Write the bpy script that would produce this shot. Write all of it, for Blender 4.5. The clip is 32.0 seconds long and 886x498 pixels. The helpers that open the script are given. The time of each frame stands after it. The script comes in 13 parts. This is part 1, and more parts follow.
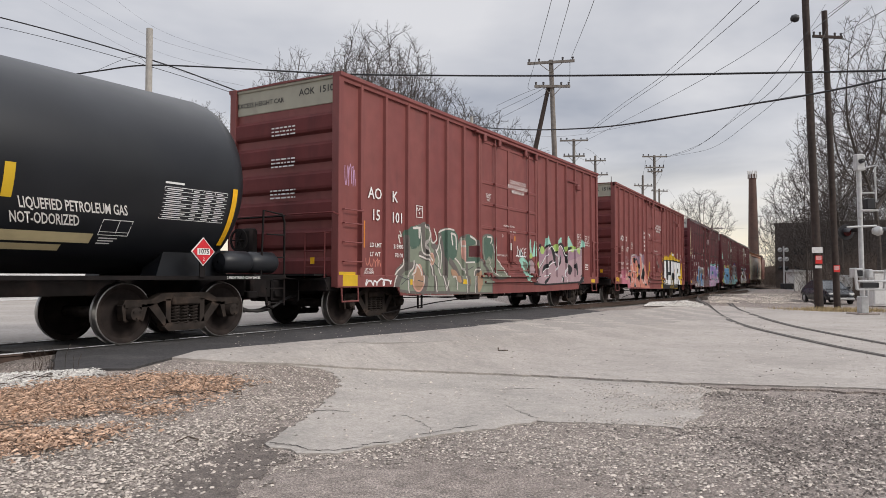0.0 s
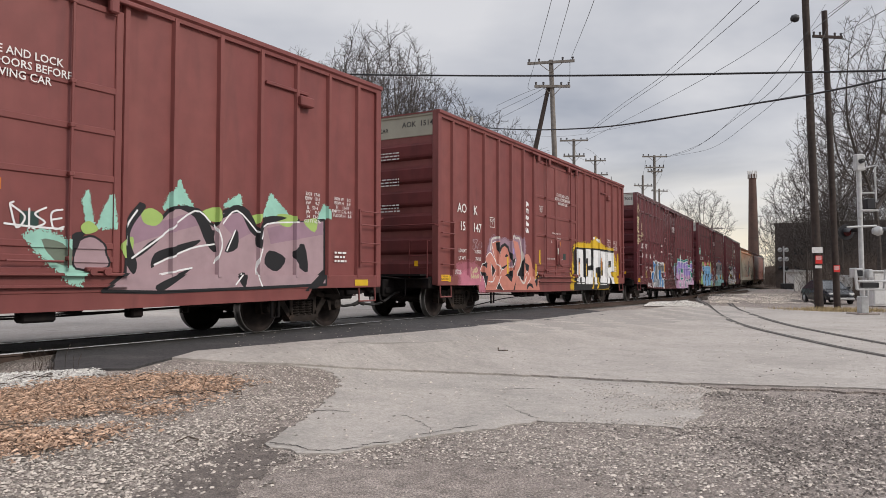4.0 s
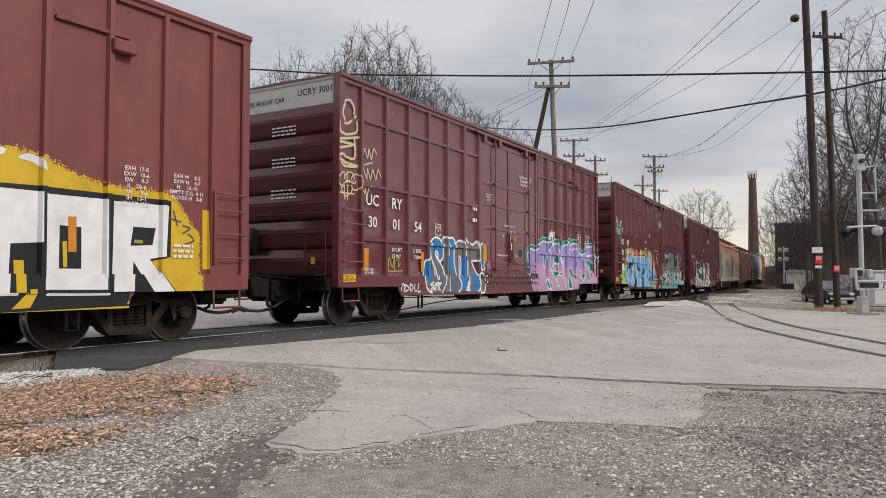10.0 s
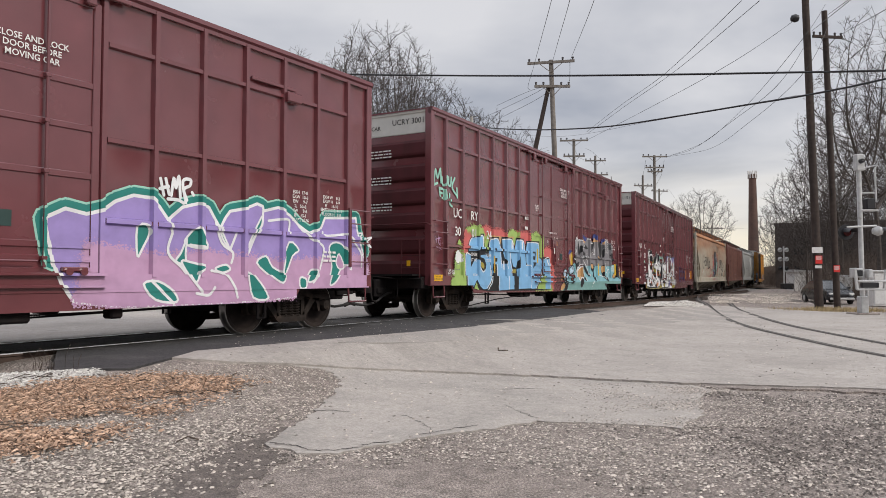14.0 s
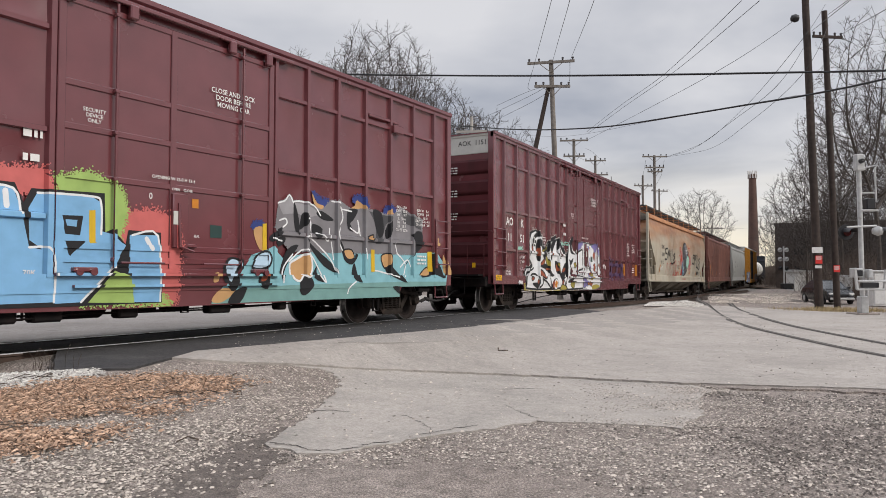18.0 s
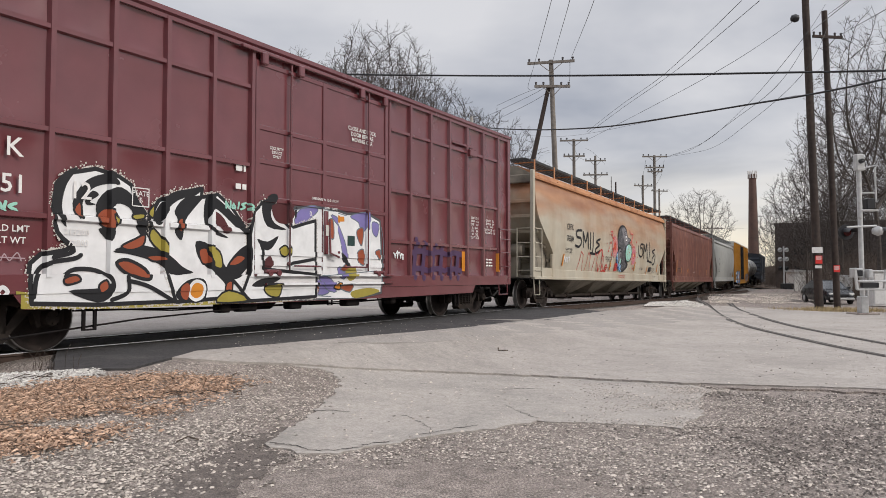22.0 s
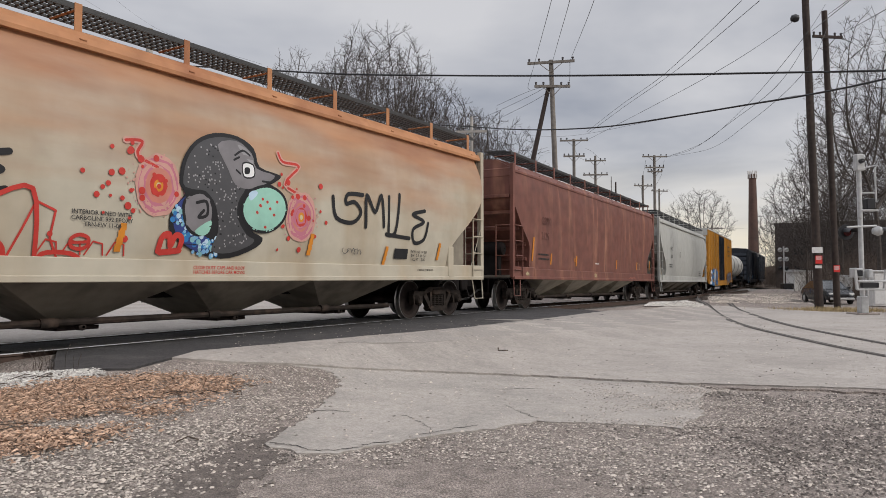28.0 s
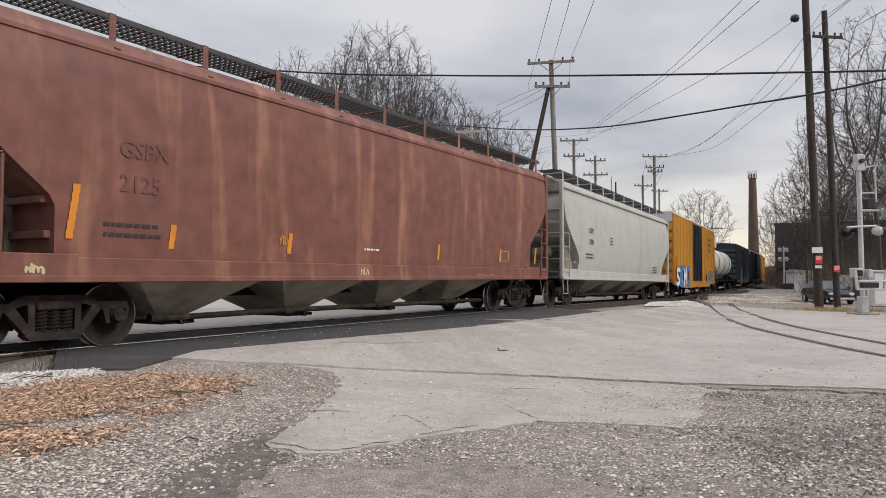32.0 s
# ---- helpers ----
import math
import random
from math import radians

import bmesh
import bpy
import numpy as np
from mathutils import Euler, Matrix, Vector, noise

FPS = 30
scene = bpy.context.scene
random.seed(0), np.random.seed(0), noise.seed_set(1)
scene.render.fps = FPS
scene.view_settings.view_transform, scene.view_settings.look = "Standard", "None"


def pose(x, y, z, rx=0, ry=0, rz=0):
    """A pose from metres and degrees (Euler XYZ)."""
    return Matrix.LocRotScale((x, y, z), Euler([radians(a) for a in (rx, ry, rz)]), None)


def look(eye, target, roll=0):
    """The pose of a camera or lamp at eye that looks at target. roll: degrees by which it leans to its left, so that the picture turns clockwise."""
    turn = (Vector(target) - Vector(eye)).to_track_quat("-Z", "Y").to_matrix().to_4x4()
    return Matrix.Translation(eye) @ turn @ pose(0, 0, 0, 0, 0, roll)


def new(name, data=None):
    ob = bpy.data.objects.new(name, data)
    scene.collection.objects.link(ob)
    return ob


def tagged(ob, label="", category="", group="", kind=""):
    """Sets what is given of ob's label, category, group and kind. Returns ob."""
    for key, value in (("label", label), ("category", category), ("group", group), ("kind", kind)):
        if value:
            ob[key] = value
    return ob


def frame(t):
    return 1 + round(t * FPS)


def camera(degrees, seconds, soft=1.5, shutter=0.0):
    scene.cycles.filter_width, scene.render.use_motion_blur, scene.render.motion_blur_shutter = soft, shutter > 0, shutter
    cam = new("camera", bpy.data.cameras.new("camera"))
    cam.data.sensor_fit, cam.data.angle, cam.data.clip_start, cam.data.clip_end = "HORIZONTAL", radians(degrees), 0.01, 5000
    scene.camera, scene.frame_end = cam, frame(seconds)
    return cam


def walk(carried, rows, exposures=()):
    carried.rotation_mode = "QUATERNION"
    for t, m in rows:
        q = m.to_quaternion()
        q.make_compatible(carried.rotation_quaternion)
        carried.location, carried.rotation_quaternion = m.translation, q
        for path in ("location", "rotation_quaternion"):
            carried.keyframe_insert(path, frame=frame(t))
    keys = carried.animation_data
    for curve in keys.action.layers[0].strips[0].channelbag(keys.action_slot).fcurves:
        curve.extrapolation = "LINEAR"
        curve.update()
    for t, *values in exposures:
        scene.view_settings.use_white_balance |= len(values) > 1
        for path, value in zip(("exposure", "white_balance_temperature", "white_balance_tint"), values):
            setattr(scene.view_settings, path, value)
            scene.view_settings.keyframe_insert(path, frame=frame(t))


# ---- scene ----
# ---- camera: on a tripod, standing still, tilted 2.25 degrees up ----
cam = camera(63.49, 32.0, soft=0.58)
EYE = (0.0, 0.0, 1.0)
walk(cam, [(0, look(EYE, (0, 25.48, 2.0))), (32.0, look(EYE, (0, 25.48, 2.0)))], [(0, 0.0), (2.5, 0.0), (4, -0.05), (8, -0.08), (9, -0.06), (10, -0.10), (11.5, -0.07), (13, -0.03), (19, -0.02), (22, -0.04), (25, -0.03), (27.5, -0.2), (29, -0.2), (30.5, -0.12), (32, 0.0)])

# ---- daylight under a cloud cover, brighter overhead than at the horizon ----
SUN_ELEV, SUN_AZ = 34.0, 118.0          # azimuth clockwise from +y
world = bpy.data.worlds.new("cloudy_sky")
scene.world = world
world.use_nodes = True


def build_sky():
    nt = world.node_tree
    nt.nodes.clear()
    N, L = nt.nodes.new, nt.links.new
    out, bg = N("ShaderNodeOutputWorld"), N("ShaderNodeBackground")
    tc = N("ShaderNodeTexCoord")
    sky = N("ShaderNodeTexSky")
    sky.sky_type, sky.sun_disc = "NISHITA", False
    sky.sun_elevation, sky.sun_rotation = radians(SUN_ELEV), radians(SUN_AZ)
    sky.air_density, sky.dust_density = 1.0, 2.0
    # flattened cloud layer: direction divided by its height
    sep = N("ShaderNodeSeparateXYZ")
    L(tc.outputs["Generated"], sep.inputs[0])
    up = N("ShaderNodeMath"); up.operation = "MAXIMUM"; up.inputs[1].default_value = 0.0
    L(sep.outputs["Z"], up.inputs[0])
    add = N("ShaderNodeMath"); add.operation = "ADD"; add.inputs[1].default_value = 0.16
    L(up.outputs[0], add.inputs[0])
    div = N("ShaderNodeVectorMath"); div.operation = "DIVIDE"
    comb = N("ShaderNodeCombineXYZ")
    for k in range(3):
        L(add.outputs[0], comb.inputs[k])
    L(tc.outputs["Generated"], div.inputs[0]); L(comb.outputs[0], div.inputs[1])
    n1 = N("ShaderNodeTexNoise"); n1.inputs["Scale"].default_value = 0.9; n1.inputs["Detail"].default_value = 5; n1.inputs["Roughness"].default_value = 0.52
    n1.inputs["Distortion"].default_value = 0.25
    L(div.outputs[0], n1.inputs["Vector"])
    cl = N("ShaderNodeValToRGB")
    cl.color_ramp.elements[0].position, cl.color_ramp.elements[1].position = 0.33, 0.66
    cl.color_ramp.elements[0].color = (0.34, 0.362, 0.425, 1)
    cl.color_ramp.elements[1].color = (0.695, 0.69, 0.712, 1)
    L(n1.outputs[0], cl.inputs[0])
    # brighter towards the zenith
    zr = N("ShaderNodeMapRange"); zr.inputs["From Min"].default_value = 0.38; zr.inputs["From Max"].default_value = 0.9
    zr.inputs["To Min"].default_value = 1.0; zr.inputs["To Max"].default_value = 3.0; zr.interpolation_type = "SMOOTHSTEP"
    L(up.outputs[0], zr.inputs["Value"])
    sc = N("ShaderNodeVectorMath"); sc.operation = "SCALE"
    L(cl.outputs[0], sc.inputs[0]); L(zr.outputs[0], sc.inputs["Scale"])
    # a break in the clouds low over the horizon: warm light under the cover
    hr = N("ShaderNodeMapRange"); hr.inputs["From Min"].default_value = 0.02; hr.inputs["From Max"].default_value = 0.19
    hr.inputs["To Min"].default_value = 1.0; hr.inputs["To Max"].default_value = 0.0; hr.interpolation_type = "SMOOTHSTEP"
    L(up.outputs[0], hr.inputs["Value"])
    nb = N("ShaderNodeTexNoise"); nb.inputs["Scale"].default_value = 2.6; nb.inputs["Detail"].default_value = 4
    st = N("ShaderNodeVectorMath"); st.operation = "MULTIPLY"; st.inputs[1].default_value = (1, 1, 5)
    L(tc.outputs["Generated"], st.inputs[0]); L(st.outputs[0], nb.inputs["Vector"])
    nr = N("ShaderNodeMapRange"); nr.inputs["From Min"].default_value = 0.34; nr.inputs["From Max"].default_value = 0.62
    L(nb.outputs[0], nr.inputs["Value"])
    mm = N("ShaderNodeMath"); mm.operation = "MULTIPLY"
    L(hr.outputs[0], mm.inputs[0]); L(nr.outputs[0], mm.inputs[1])
    mx = N("ShaderNodeMix"); mx.data_type = "RGBA"
    L(mm.outputs[0], mx.inputs["Factor"]); L(sc.outputs[0], mx.inputs["A"])
    mx.inputs["B"].default_value = (0.96, 0.87, 0.70, 1)
    # a little of the clear sky above it
    s2 = N("ShaderNodeVectorMath"); s2.operation = "SCALE"; s2.inputs["Scale"].default_value = 0.012
    L(sky.outputs[0], s2.inputs[0])
    tot = N("ShaderNodeVectorMath"); tot.operation = "ADD"
    L(mx.outputs["Result"], tot.inputs[0]); L(s2.outputs[0], tot.inputs[1])
    L(tot.outputs[0], bg.inputs["Color"])
    bg.inputs["Strength"].default_value = 1.0
    L(bg.outputs[0], out.inputs["Surface"])


build_sky()
sun_data = bpy.data.lights.new("sun", "SUN")
sun_data.energy, sun_data.angle, sun_data.color = 1.9, radians(14), (1.0, 0.94, 0.86)
sun = new("sun", sun_data)
sun.matrix_world = look((0, 0, 60), (-60 * math.sin(radians(SUN_AZ)), -60 * math.cos(radians(SUN_AZ)),
                                     60 - 60 * math.tan(radians(SUN_ELEV))))


# ---- mesh tools ----
class Geo:
    """Gathers vertices and faces of one mesh."""

    def __init__(self):
        self.v, self.f = [], []

    def add(self, vs, fs):
        n = len(self.v)
        self.v.extend(vs)
        self.f.extend([tuple(i + n for i in f) for f in fs])
        return self

    def box(self, x0, x1, y0, y1, z0, z1, c=0.0):
        """A box; c: the chamfer of its edges."""
        if x1 < x0: x0, x1 = x1, x0
        if y1 < y0: y0, y1 = y1, y0
        if z1 < z0: z0, z1 = z1, z0
        if c <= 0:
            vs = [(x, y, z) for x in (x0, x1) for y in (y0, y1) for z in (z0, z1)]
            return self.add(vs, [(0, 1, 3, 2), (4, 6, 7, 5), (0, 4, 5, 1), (2, 3, 7, 6), (0, 2, 6, 4), (1, 5, 7, 3)])
        c = min(c, (x1 - x0) / 2.01, (y1 - y0) / 2.01, (z1 - z0) / 2.01)
        vs, idx = [], {}
        for ix in (0, 1):
            for iy in (0, 1):
                for iz in (0, 1):
                    X, Y, Z = (x0, x1)[ix], (y0, y1)[iy], (z0, z1)[iz]
                    sx, sy, sz = (c, -c)[ix], (c, -c)[iy], (c, -c)[iz]
                    for k, p in enumerate(((X, Y + sy, Z + sz), (X + sx, Y, Z + sz), (X + sx, Y + sy, Z))):
                        idx[ix, iy, iz, k] = len(vs)
                        vs.append(p)
        q = lambda *a: tuple(idx[t] for t in a)
        fs = []
        for s in (0, 1):
            f = [q((s, 0, 0, 0), (s, 0, 1, 0), (s, 1, 1, 0), (s, 1, 0, 0)), q((0, s, 0, 1), (1, s, 0, 1), (1, s, 1, 1), (0, s, 1, 1)),
                 q((0, 0, s, 2), (0, 1, s, 2), (1, 1, s, 2), (1, 0, s, 2))]
            fs += f if s == 0 else [t[::-1] for t in f]
        for a in (0, 1):
            for b in (0, 1):
                fs.append(q((a, b, 0, 0), (a, b, 0, 1), (a, b, 1, 1), (a, b, 1, 0)))
                fs.append(q((a, 0, b, 0), (a, 0, b, 2), (a, 1, b, 2), (a, 1, b, 0)))
                fs.append(q((0, a, b, 1), (0, a, b, 2), (1, a, b, 2), (1, a, b, 1)))
        for ix in (0, 1):
            for iy in (0, 1):
                for iz in (0, 1):
                    fs.append(tuple(idx[ix, iy, iz, k] for k in range(3)))
        return self.add(vs, fs)

    def tube(self, pts, r, n=6, r1=None, cap=True):
        """A round bar along points; r1: the radius at its end."""
        pts = [Vector(p) for p in pts]
        m = len(pts)
        r1 = r if r1 is None else r1
        vs, fs, side = [], [], None
        for i, p in enumerate(pts):
            d = (pts[min(i + 1, m - 1)] - pts[max(i - 1, 0)]).normalized()
            if side is None:
                side = d.cross(Vector((0, 0, 1)) if abs(d.z) < 0.9 else Vector((1, 0, 0))).normalized()
            else:
                side = (side - d * side.dot(d)).normalized()
            up = d.cross(side)
            R = r + (r1 - r) * i / max(m - 1, 1)
            for k in range(n):
                a = 2 * math.pi * k / n
                q = p + side * (R * math.cos(a)) + up * (R * math.sin(a))
                vs.append((q.x, q.y, q.z))
        for i in range(m - 1):
            for k in range(n):
                fs.append((i * n + k, i * n + (k + 1) % n, (i + 1) * n + (k + 1) % n, (i + 1) * n + k))
        if cap:
            fs.append(tuple(range(n - 1, -1, -1)))
            fs.append(tuple(range((m - 1) * n, m * n)))
        return self.add(vs, fs)

    def lathe(self, prof, axis="y", n=32, at=(0, 0, 0)):
        """Turns a profile of (along, radius) about an axis through at."""
        vs, fs = [], []
        for a, r in prof:
            for k in range(n):
                t = 2 * math.pi * k / n
                c, s = r * math.cos(t), r * math.sin(t)
                p = {"x": (a, c, s), "y": (s, a, c), "z": (c, s, a)}[axis]
                vs.append((p[0] + at[0], p[1] + at[1], p[2] + at[2]))
        for i in range(len(prof) - 1):
            for k in range(n):
                fs.append((i * n + k, (i + 1) * n + k, (i + 1) * n + (k + 1) % n, i * n + (k + 1) % n))
        return self.add(vs, fs)

    def prism(self, prof, axis, a0, a1):
        """Extrudes a closed outline. axis y: outline is (x, z); axis x: (y, z); axis z: (x, y)."""
        n = len(prof)
        f = {"y": lambda p, a: (p[0], a, p[1]), "x": lambda p, a: (a, p[0], p[1]), "z": lambda p, a: (p[0], p[1], a)}[axis]
        vs = [f(p, a0) for p in prof] + [f(p, a1) for p in prof]
        fs = [(i, (i + 1) % n, n + (i + 1) % n, n + i) for i in range(n)] + [tuple(range(n - 1, -1, -1)), tuple(range(n, 2 * n))]
        return self.add(vs, fs)

    def mesh(self, name, smooth=False):
        me = bpy.data.meshes.new(name)
        me.from_pydata(self.v, [], self.f)
        bm = bmesh.new()
        bm.from_mesh(me)
        bmesh.ops.recalc_face_normals(bm, faces=bm.faces)
        bm.to_mesh(me)
        bm.free()
        if smooth:
            me.shade_smooth()
            me.set_sharp_from_angle(angle=radians(38))
        return me


def part(name, geo, material, parent=None, label="", smooth=False, raw=False):
    """One mesh object under its thing (or at top level)."""
    if isinstance(geo, Geo):
        if raw:
            me = bpy.data.meshes.new(name)
            me.from_pydata(geo.v, [], geo.f)
        else:
            me = geo.mesh(name, smooth)
    else:
        me = geo
    if material is not None and not me.materials:
        me.materials.append(material)
    ob = new(name, me)
    if parent is not None:
        ob.parent = parent
    if label:
        tagged(ob, label)
    return ob


def thing(name, label, category, m=None, group="", kind=""):
    ob = new(name)
    ob.empty_display_size = 0.3
    if m is not None:
        ob.matrix_world = m
    return tagged(ob, label, category, group, kind)


_fonts = {}


def text_mesh(words, size, align="CENTER", bold=0.0, space=1.0, squeeze=1.0):
    """Flat letters in the xy plane, as a mesh (cached)."""
    key = (words, size, align, bold, space, squeeze)
    if key not in _fonts:
        cu = bpy.data.curves.new("lettering", "FONT")
        cu.body, cu.size, cu.align_x, cu.align_y = words, size, align, "CENTER"
        cu.offset, cu.space_character, cu.space_line, cu.resolution_u = bold * size, space, 0.95, 2
        ob = bpy.data.objects.new("lettering", cu)
        scene.collection.objects.link(ob)
        me = bpy.data.meshes.new_from_object(ob.evaluated_get(bpy.context.evaluated_depsgraph_get()))
        bpy.data.objects.remove(ob)
        me.materials.clear()
        if squeeze != 1.0:
            me.transform(Matrix.Diagonal((squeeze, 1, 1, 1)))
        _fonts[key] = me
    return _fonts[key]


def letter(words, size, x, z, y, material, parent, align="CENTER", bold=0.011, name="lettering", squeeze=1.0):
    """Letters painted on a side that faces +y, read from there."""
    me = text_mesh(words, size, align, bold, 1.0, squeeze).copy()
    me.materials.append(material)
    ob = new(name, me)
    ob.parent = parent
    ob.matrix_local = Matrix(((-1, 0, 0, x), (0, 0, 1, y), (0, 1, 0, z), (0, 0, 0, 1)))
    return ob


def letter_end(words, size, y, z, x, material, parent, align="CENTER", bold=0.012):
    """Letters painted on an end that faces +x."""
    me = text_mesh(words, size, align, bold).copy()
    me.materials.append(material)
    ob = new("lettering", me)
    ob.parent = parent
    ob.matrix_local = Matrix(((0, 0, 1, x), (1, 0, 0, y), (0, 1, 0, z), (0, 0, 0, 1)))
    return ob


# ---- materials ----
def surf(name, col, rough=0.6, metal=0.0, var=0.12, scale=6.0, col2=None, cover=0.45, cscale=2.0, soft=0.12, streak=0.0, bump=0.0,
         bscale=60.0, spec=0.4, rand=0.0, island=0.0, grime=None, speck=None, bdet=8):
    """A surface: base colour, fine variation, and a second colour in worn patches (streak: drawn out downwards)."""
    m = bpy.data.materials.new(name)
    m.use_nodes = True
    nt = m.node_tree
    b = nt.nodes["Principled BSDF"]
    N, L = nt.nodes.new, nt.links.new
    tc = N("ShaderNodeTexCoord")
    vec = tc.outputs["Object"]

    def noise_of(sc, det, stretch=None, dist=0.0):
        n = N("ShaderNodeTexNoise")
        n.inputs["Scale"].default_value, n.inputs["Detail"].default_value, n.inputs["Distortion"].default_value = sc, det, dist
        if stretch:
            s = N("ShaderNodeVectorMath"); s.operation = "MULTIPLY"; s.inputs[1].default_value = stretch
            L(vec, s.inputs[0]); L(s.outputs[0], n.inputs["Vector"])
        else:
            L(vec, n.inputs["Vector"])
        return n.outputs[0]

    base = N("ShaderNodeRGB"); base.outputs[0].default_value = (*col, 1)
    cur = base.outputs[0]
    if col2 is not None:
        r = N("ShaderNodeMapRange"); r.inputs["From Min"].default_value, r.inputs["From Max"].default_value = 1 - cover - soft, 1 - cover + soft
        L(noise_of(cscale, 6, (1, 1, 0.12) if streak else None, 0.3), r.inputs["Value"])
        mx = N("ShaderNodeMix"); mx.data_type = "RGBA"
        L(r.outputs[0], mx.inputs["Factor"]); L(cur, mx.inputs["A"]); mx.inputs["B"].default_value = (*col2, 1)
        cur = mx.outputs["Result"]
    if grime is not None:
        r = N("ShaderNodeMapRange"); r.inputs["From Min"].default_value, r.inputs["From Max"].default_value = 0.52, 0.78
        r.inputs["To Max"].default_value = 0.8
        L(noise_of(1.3, 8, (3, 3, 0.5), 0.6), r.inputs["Value"])
        mx = N("ShaderNodeMix"); mx.data_type = "RGBA"
        L(r.outputs[0], mx.inputs["Factor"]); L(cur, mx.inputs["A"]); mx.inputs["B"].default_value = (*grime, 1)
        cur = mx.outputs["Result"]
    hs = N("ShaderNodeHueSaturation")
    vr = N("ShaderNodeMapRange"); vr.inputs["To Min"].default_value, vr.inputs["To Max"].default_value = 1 - var * 2, 1 + var * 2
    vr.inputs["From Min"].default_value, vr.inputs["From Max"].default_value = 0.2, 0.8
    L(noise_of(scale, 7), vr.inputs["Value"])
    val = vr.outputs[0]
    for sc, amt in (speck or ()):
        sr = N("ShaderNodeMapRange"); sr.inputs["From Min"].default_value, sr.inputs["From Max"].default_value = 0.36, 0.64
        sr.inputs["To Min"].default_value, sr.inputs["To Max"].default_value = 1 - amt, 1 + amt
        L(noise_of(sc, 2), sr.inputs["Value"])
        mu = N("ShaderNodeMath"); mu.operation = "MULTIPLY"; L(val, mu.inputs[0]); L(sr.outputs[0], mu.inputs[1]); val = mu.outputs[0]
    if rand:
        oi = N("ShaderNodeObjectInfo")
        rr = N("ShaderNodeMapRange"); rr.inputs["To Min"].default_value, rr.inputs["To Max"].default_value = 1 - rand, 1 + rand
        L(oi.outputs["Random"], rr.inputs["Value"])
        mu = N("ShaderNodeMath"); mu.operation = "MULTIPLY"; L(val, mu.inputs[0]); L(rr.outputs[0], mu.inputs[1]); val = mu.outputs[0]
    if island:
        ge = N("ShaderNodeNewGeometry")
        rr = N("ShaderNodeMapRange"); rr.inputs["To Min"].default_value, rr.inputs["To Max"].default_value = 1 - island, 1 + island
        L(ge.outputs["Random Per Island"], rr.inputs["Value"])
        mu = N("ShaderNodeMath"); mu.operation = "MULTIPLY"; L(val, mu.inputs[0]); L(rr.outputs[0], mu.inputs[1]); val = mu.outputs[0]
    L(val, hs.inputs["Value"]); L(cur, hs.inputs["Color"])
    L(hs.outputs[0], b.inputs["Base Color"])
    rg = N("ShaderNodeMapRange"); rg.inputs["To Min"].default_value, rg.inputs["To Max"].default_value = max(rough - 0.12, 0.02), min(rough + 0.12, 1)
    L(noise_of(scale * 0.7, 4), rg.inputs["Value"]); L(rg.outputs[0], b.inputs["Roughness"])
    b.inputs["Metallic"].default_value = metal
    b.inputs["Specular IOR Level"].default_value = spec
    if bump:
        bp = N("ShaderNodeBump"); bp.inputs["Strength"].default_value = min(bump * 4, 1); bp.inputs["Distance"].default_value = bump * 0.1
        L(noise_of(bscale, bdet), bp.inputs["Height"]); L(bp.outputs[0], b.inputs["Normal"])
    return m


def paint(name, col, rough=0.55):
    return surf(name, col, rough, var=0.05, scale=5, col2=tuple(c * 0.75 for c in col), cover=0.3, cscale=3, soft=0.2)


M = {}
M["red_a"] = surf("oxide_red_paint", (0.178, 0.048, 0.045), 0.55, var=0.07, scale=3, col2=(0.21, 0.066, 0.058), cover=0.45, cscale=1.2, soft=0.2, streak=1, bump=0.02, bscale=4, grime=(0.145, 0.045, 0.043))
M["red_b"] = surf("maroon_paint", (0.142, 0.038, 0.044), 0.24, var=0.08, scale=2, col2=(0.138, 0.042, 0.047), cover=0.4, cscale=1.2, soft=0.2, streak=1, bump=0.14, bscale=1.7, spec=0.5, bdet=1)
for _k, _c in (("red_b", 0.7),):
    _b = M[_k].node_tree.nodes["Principled BSDF"]
    _b.inputs["Coat Weight"].default_value, _b.inputs["Coat Roughness"].default_value = _c, 0.16
# end paints darker than the sides: end-face shade put into the colour, with dirt
M["red_end"] = surf("shaded_dirty_maroon_end", (0.072, 0.0155, 0.0185), 0.6, var=0.1, scale=2, col2=(0.045, 0.012, 0.013), cover=0.35, cscale=1.5, streak=1, spec=0.2)
M["red_end_a"] = surf("shaded_weathered_red_end", (0.13, 0.032, 0.031), 0.65, var=0.1, scale=2, col2=(0.08, 0.024, 0.024), cover=0.35, cscale=1.5, streak=1, spec=0.2)
M["cream"] = surf("cream_panel_paint", (0.36, 0.34, 0.27), 0.6, var=0.06, scale=3, col2=(0.26, 0.24, 0.19), cover=0.3, cscale=2)
M["white"] = surf("white_stencil_paint", (0.72, 0.70, 0.68), 0.6, var=0.06, scale=14, col2=(0.5, 0.42, 0.4), cover=0.25, cscale=9)
M["white_panel"] = surf("white_end_panel", (0.55, 0.54, 0.5), 0.6, var=0.05, scale=4, col2=(0.4, 0.38, 0.34), cover=0.3)
M["blacktxt"] = paint("black_stencil_paint", (0.03, 0.028, 0.027))
M["yellow"] = surf("yellow_reflective_tape", (0.78, 0.42, 0.012), 0.4, var=0.06, scale=9, col2=(0.55, 0.28, 0.02), cover=0.25, cscale=5)
M["yellow_dirty"] = surf("faded_yellow_tape", (0.55, 0.2, 0.02), 0.5, var=0.1, scale=9, col2=(0.28, 0.12, 0.03), cover=0.4, cscale=5)
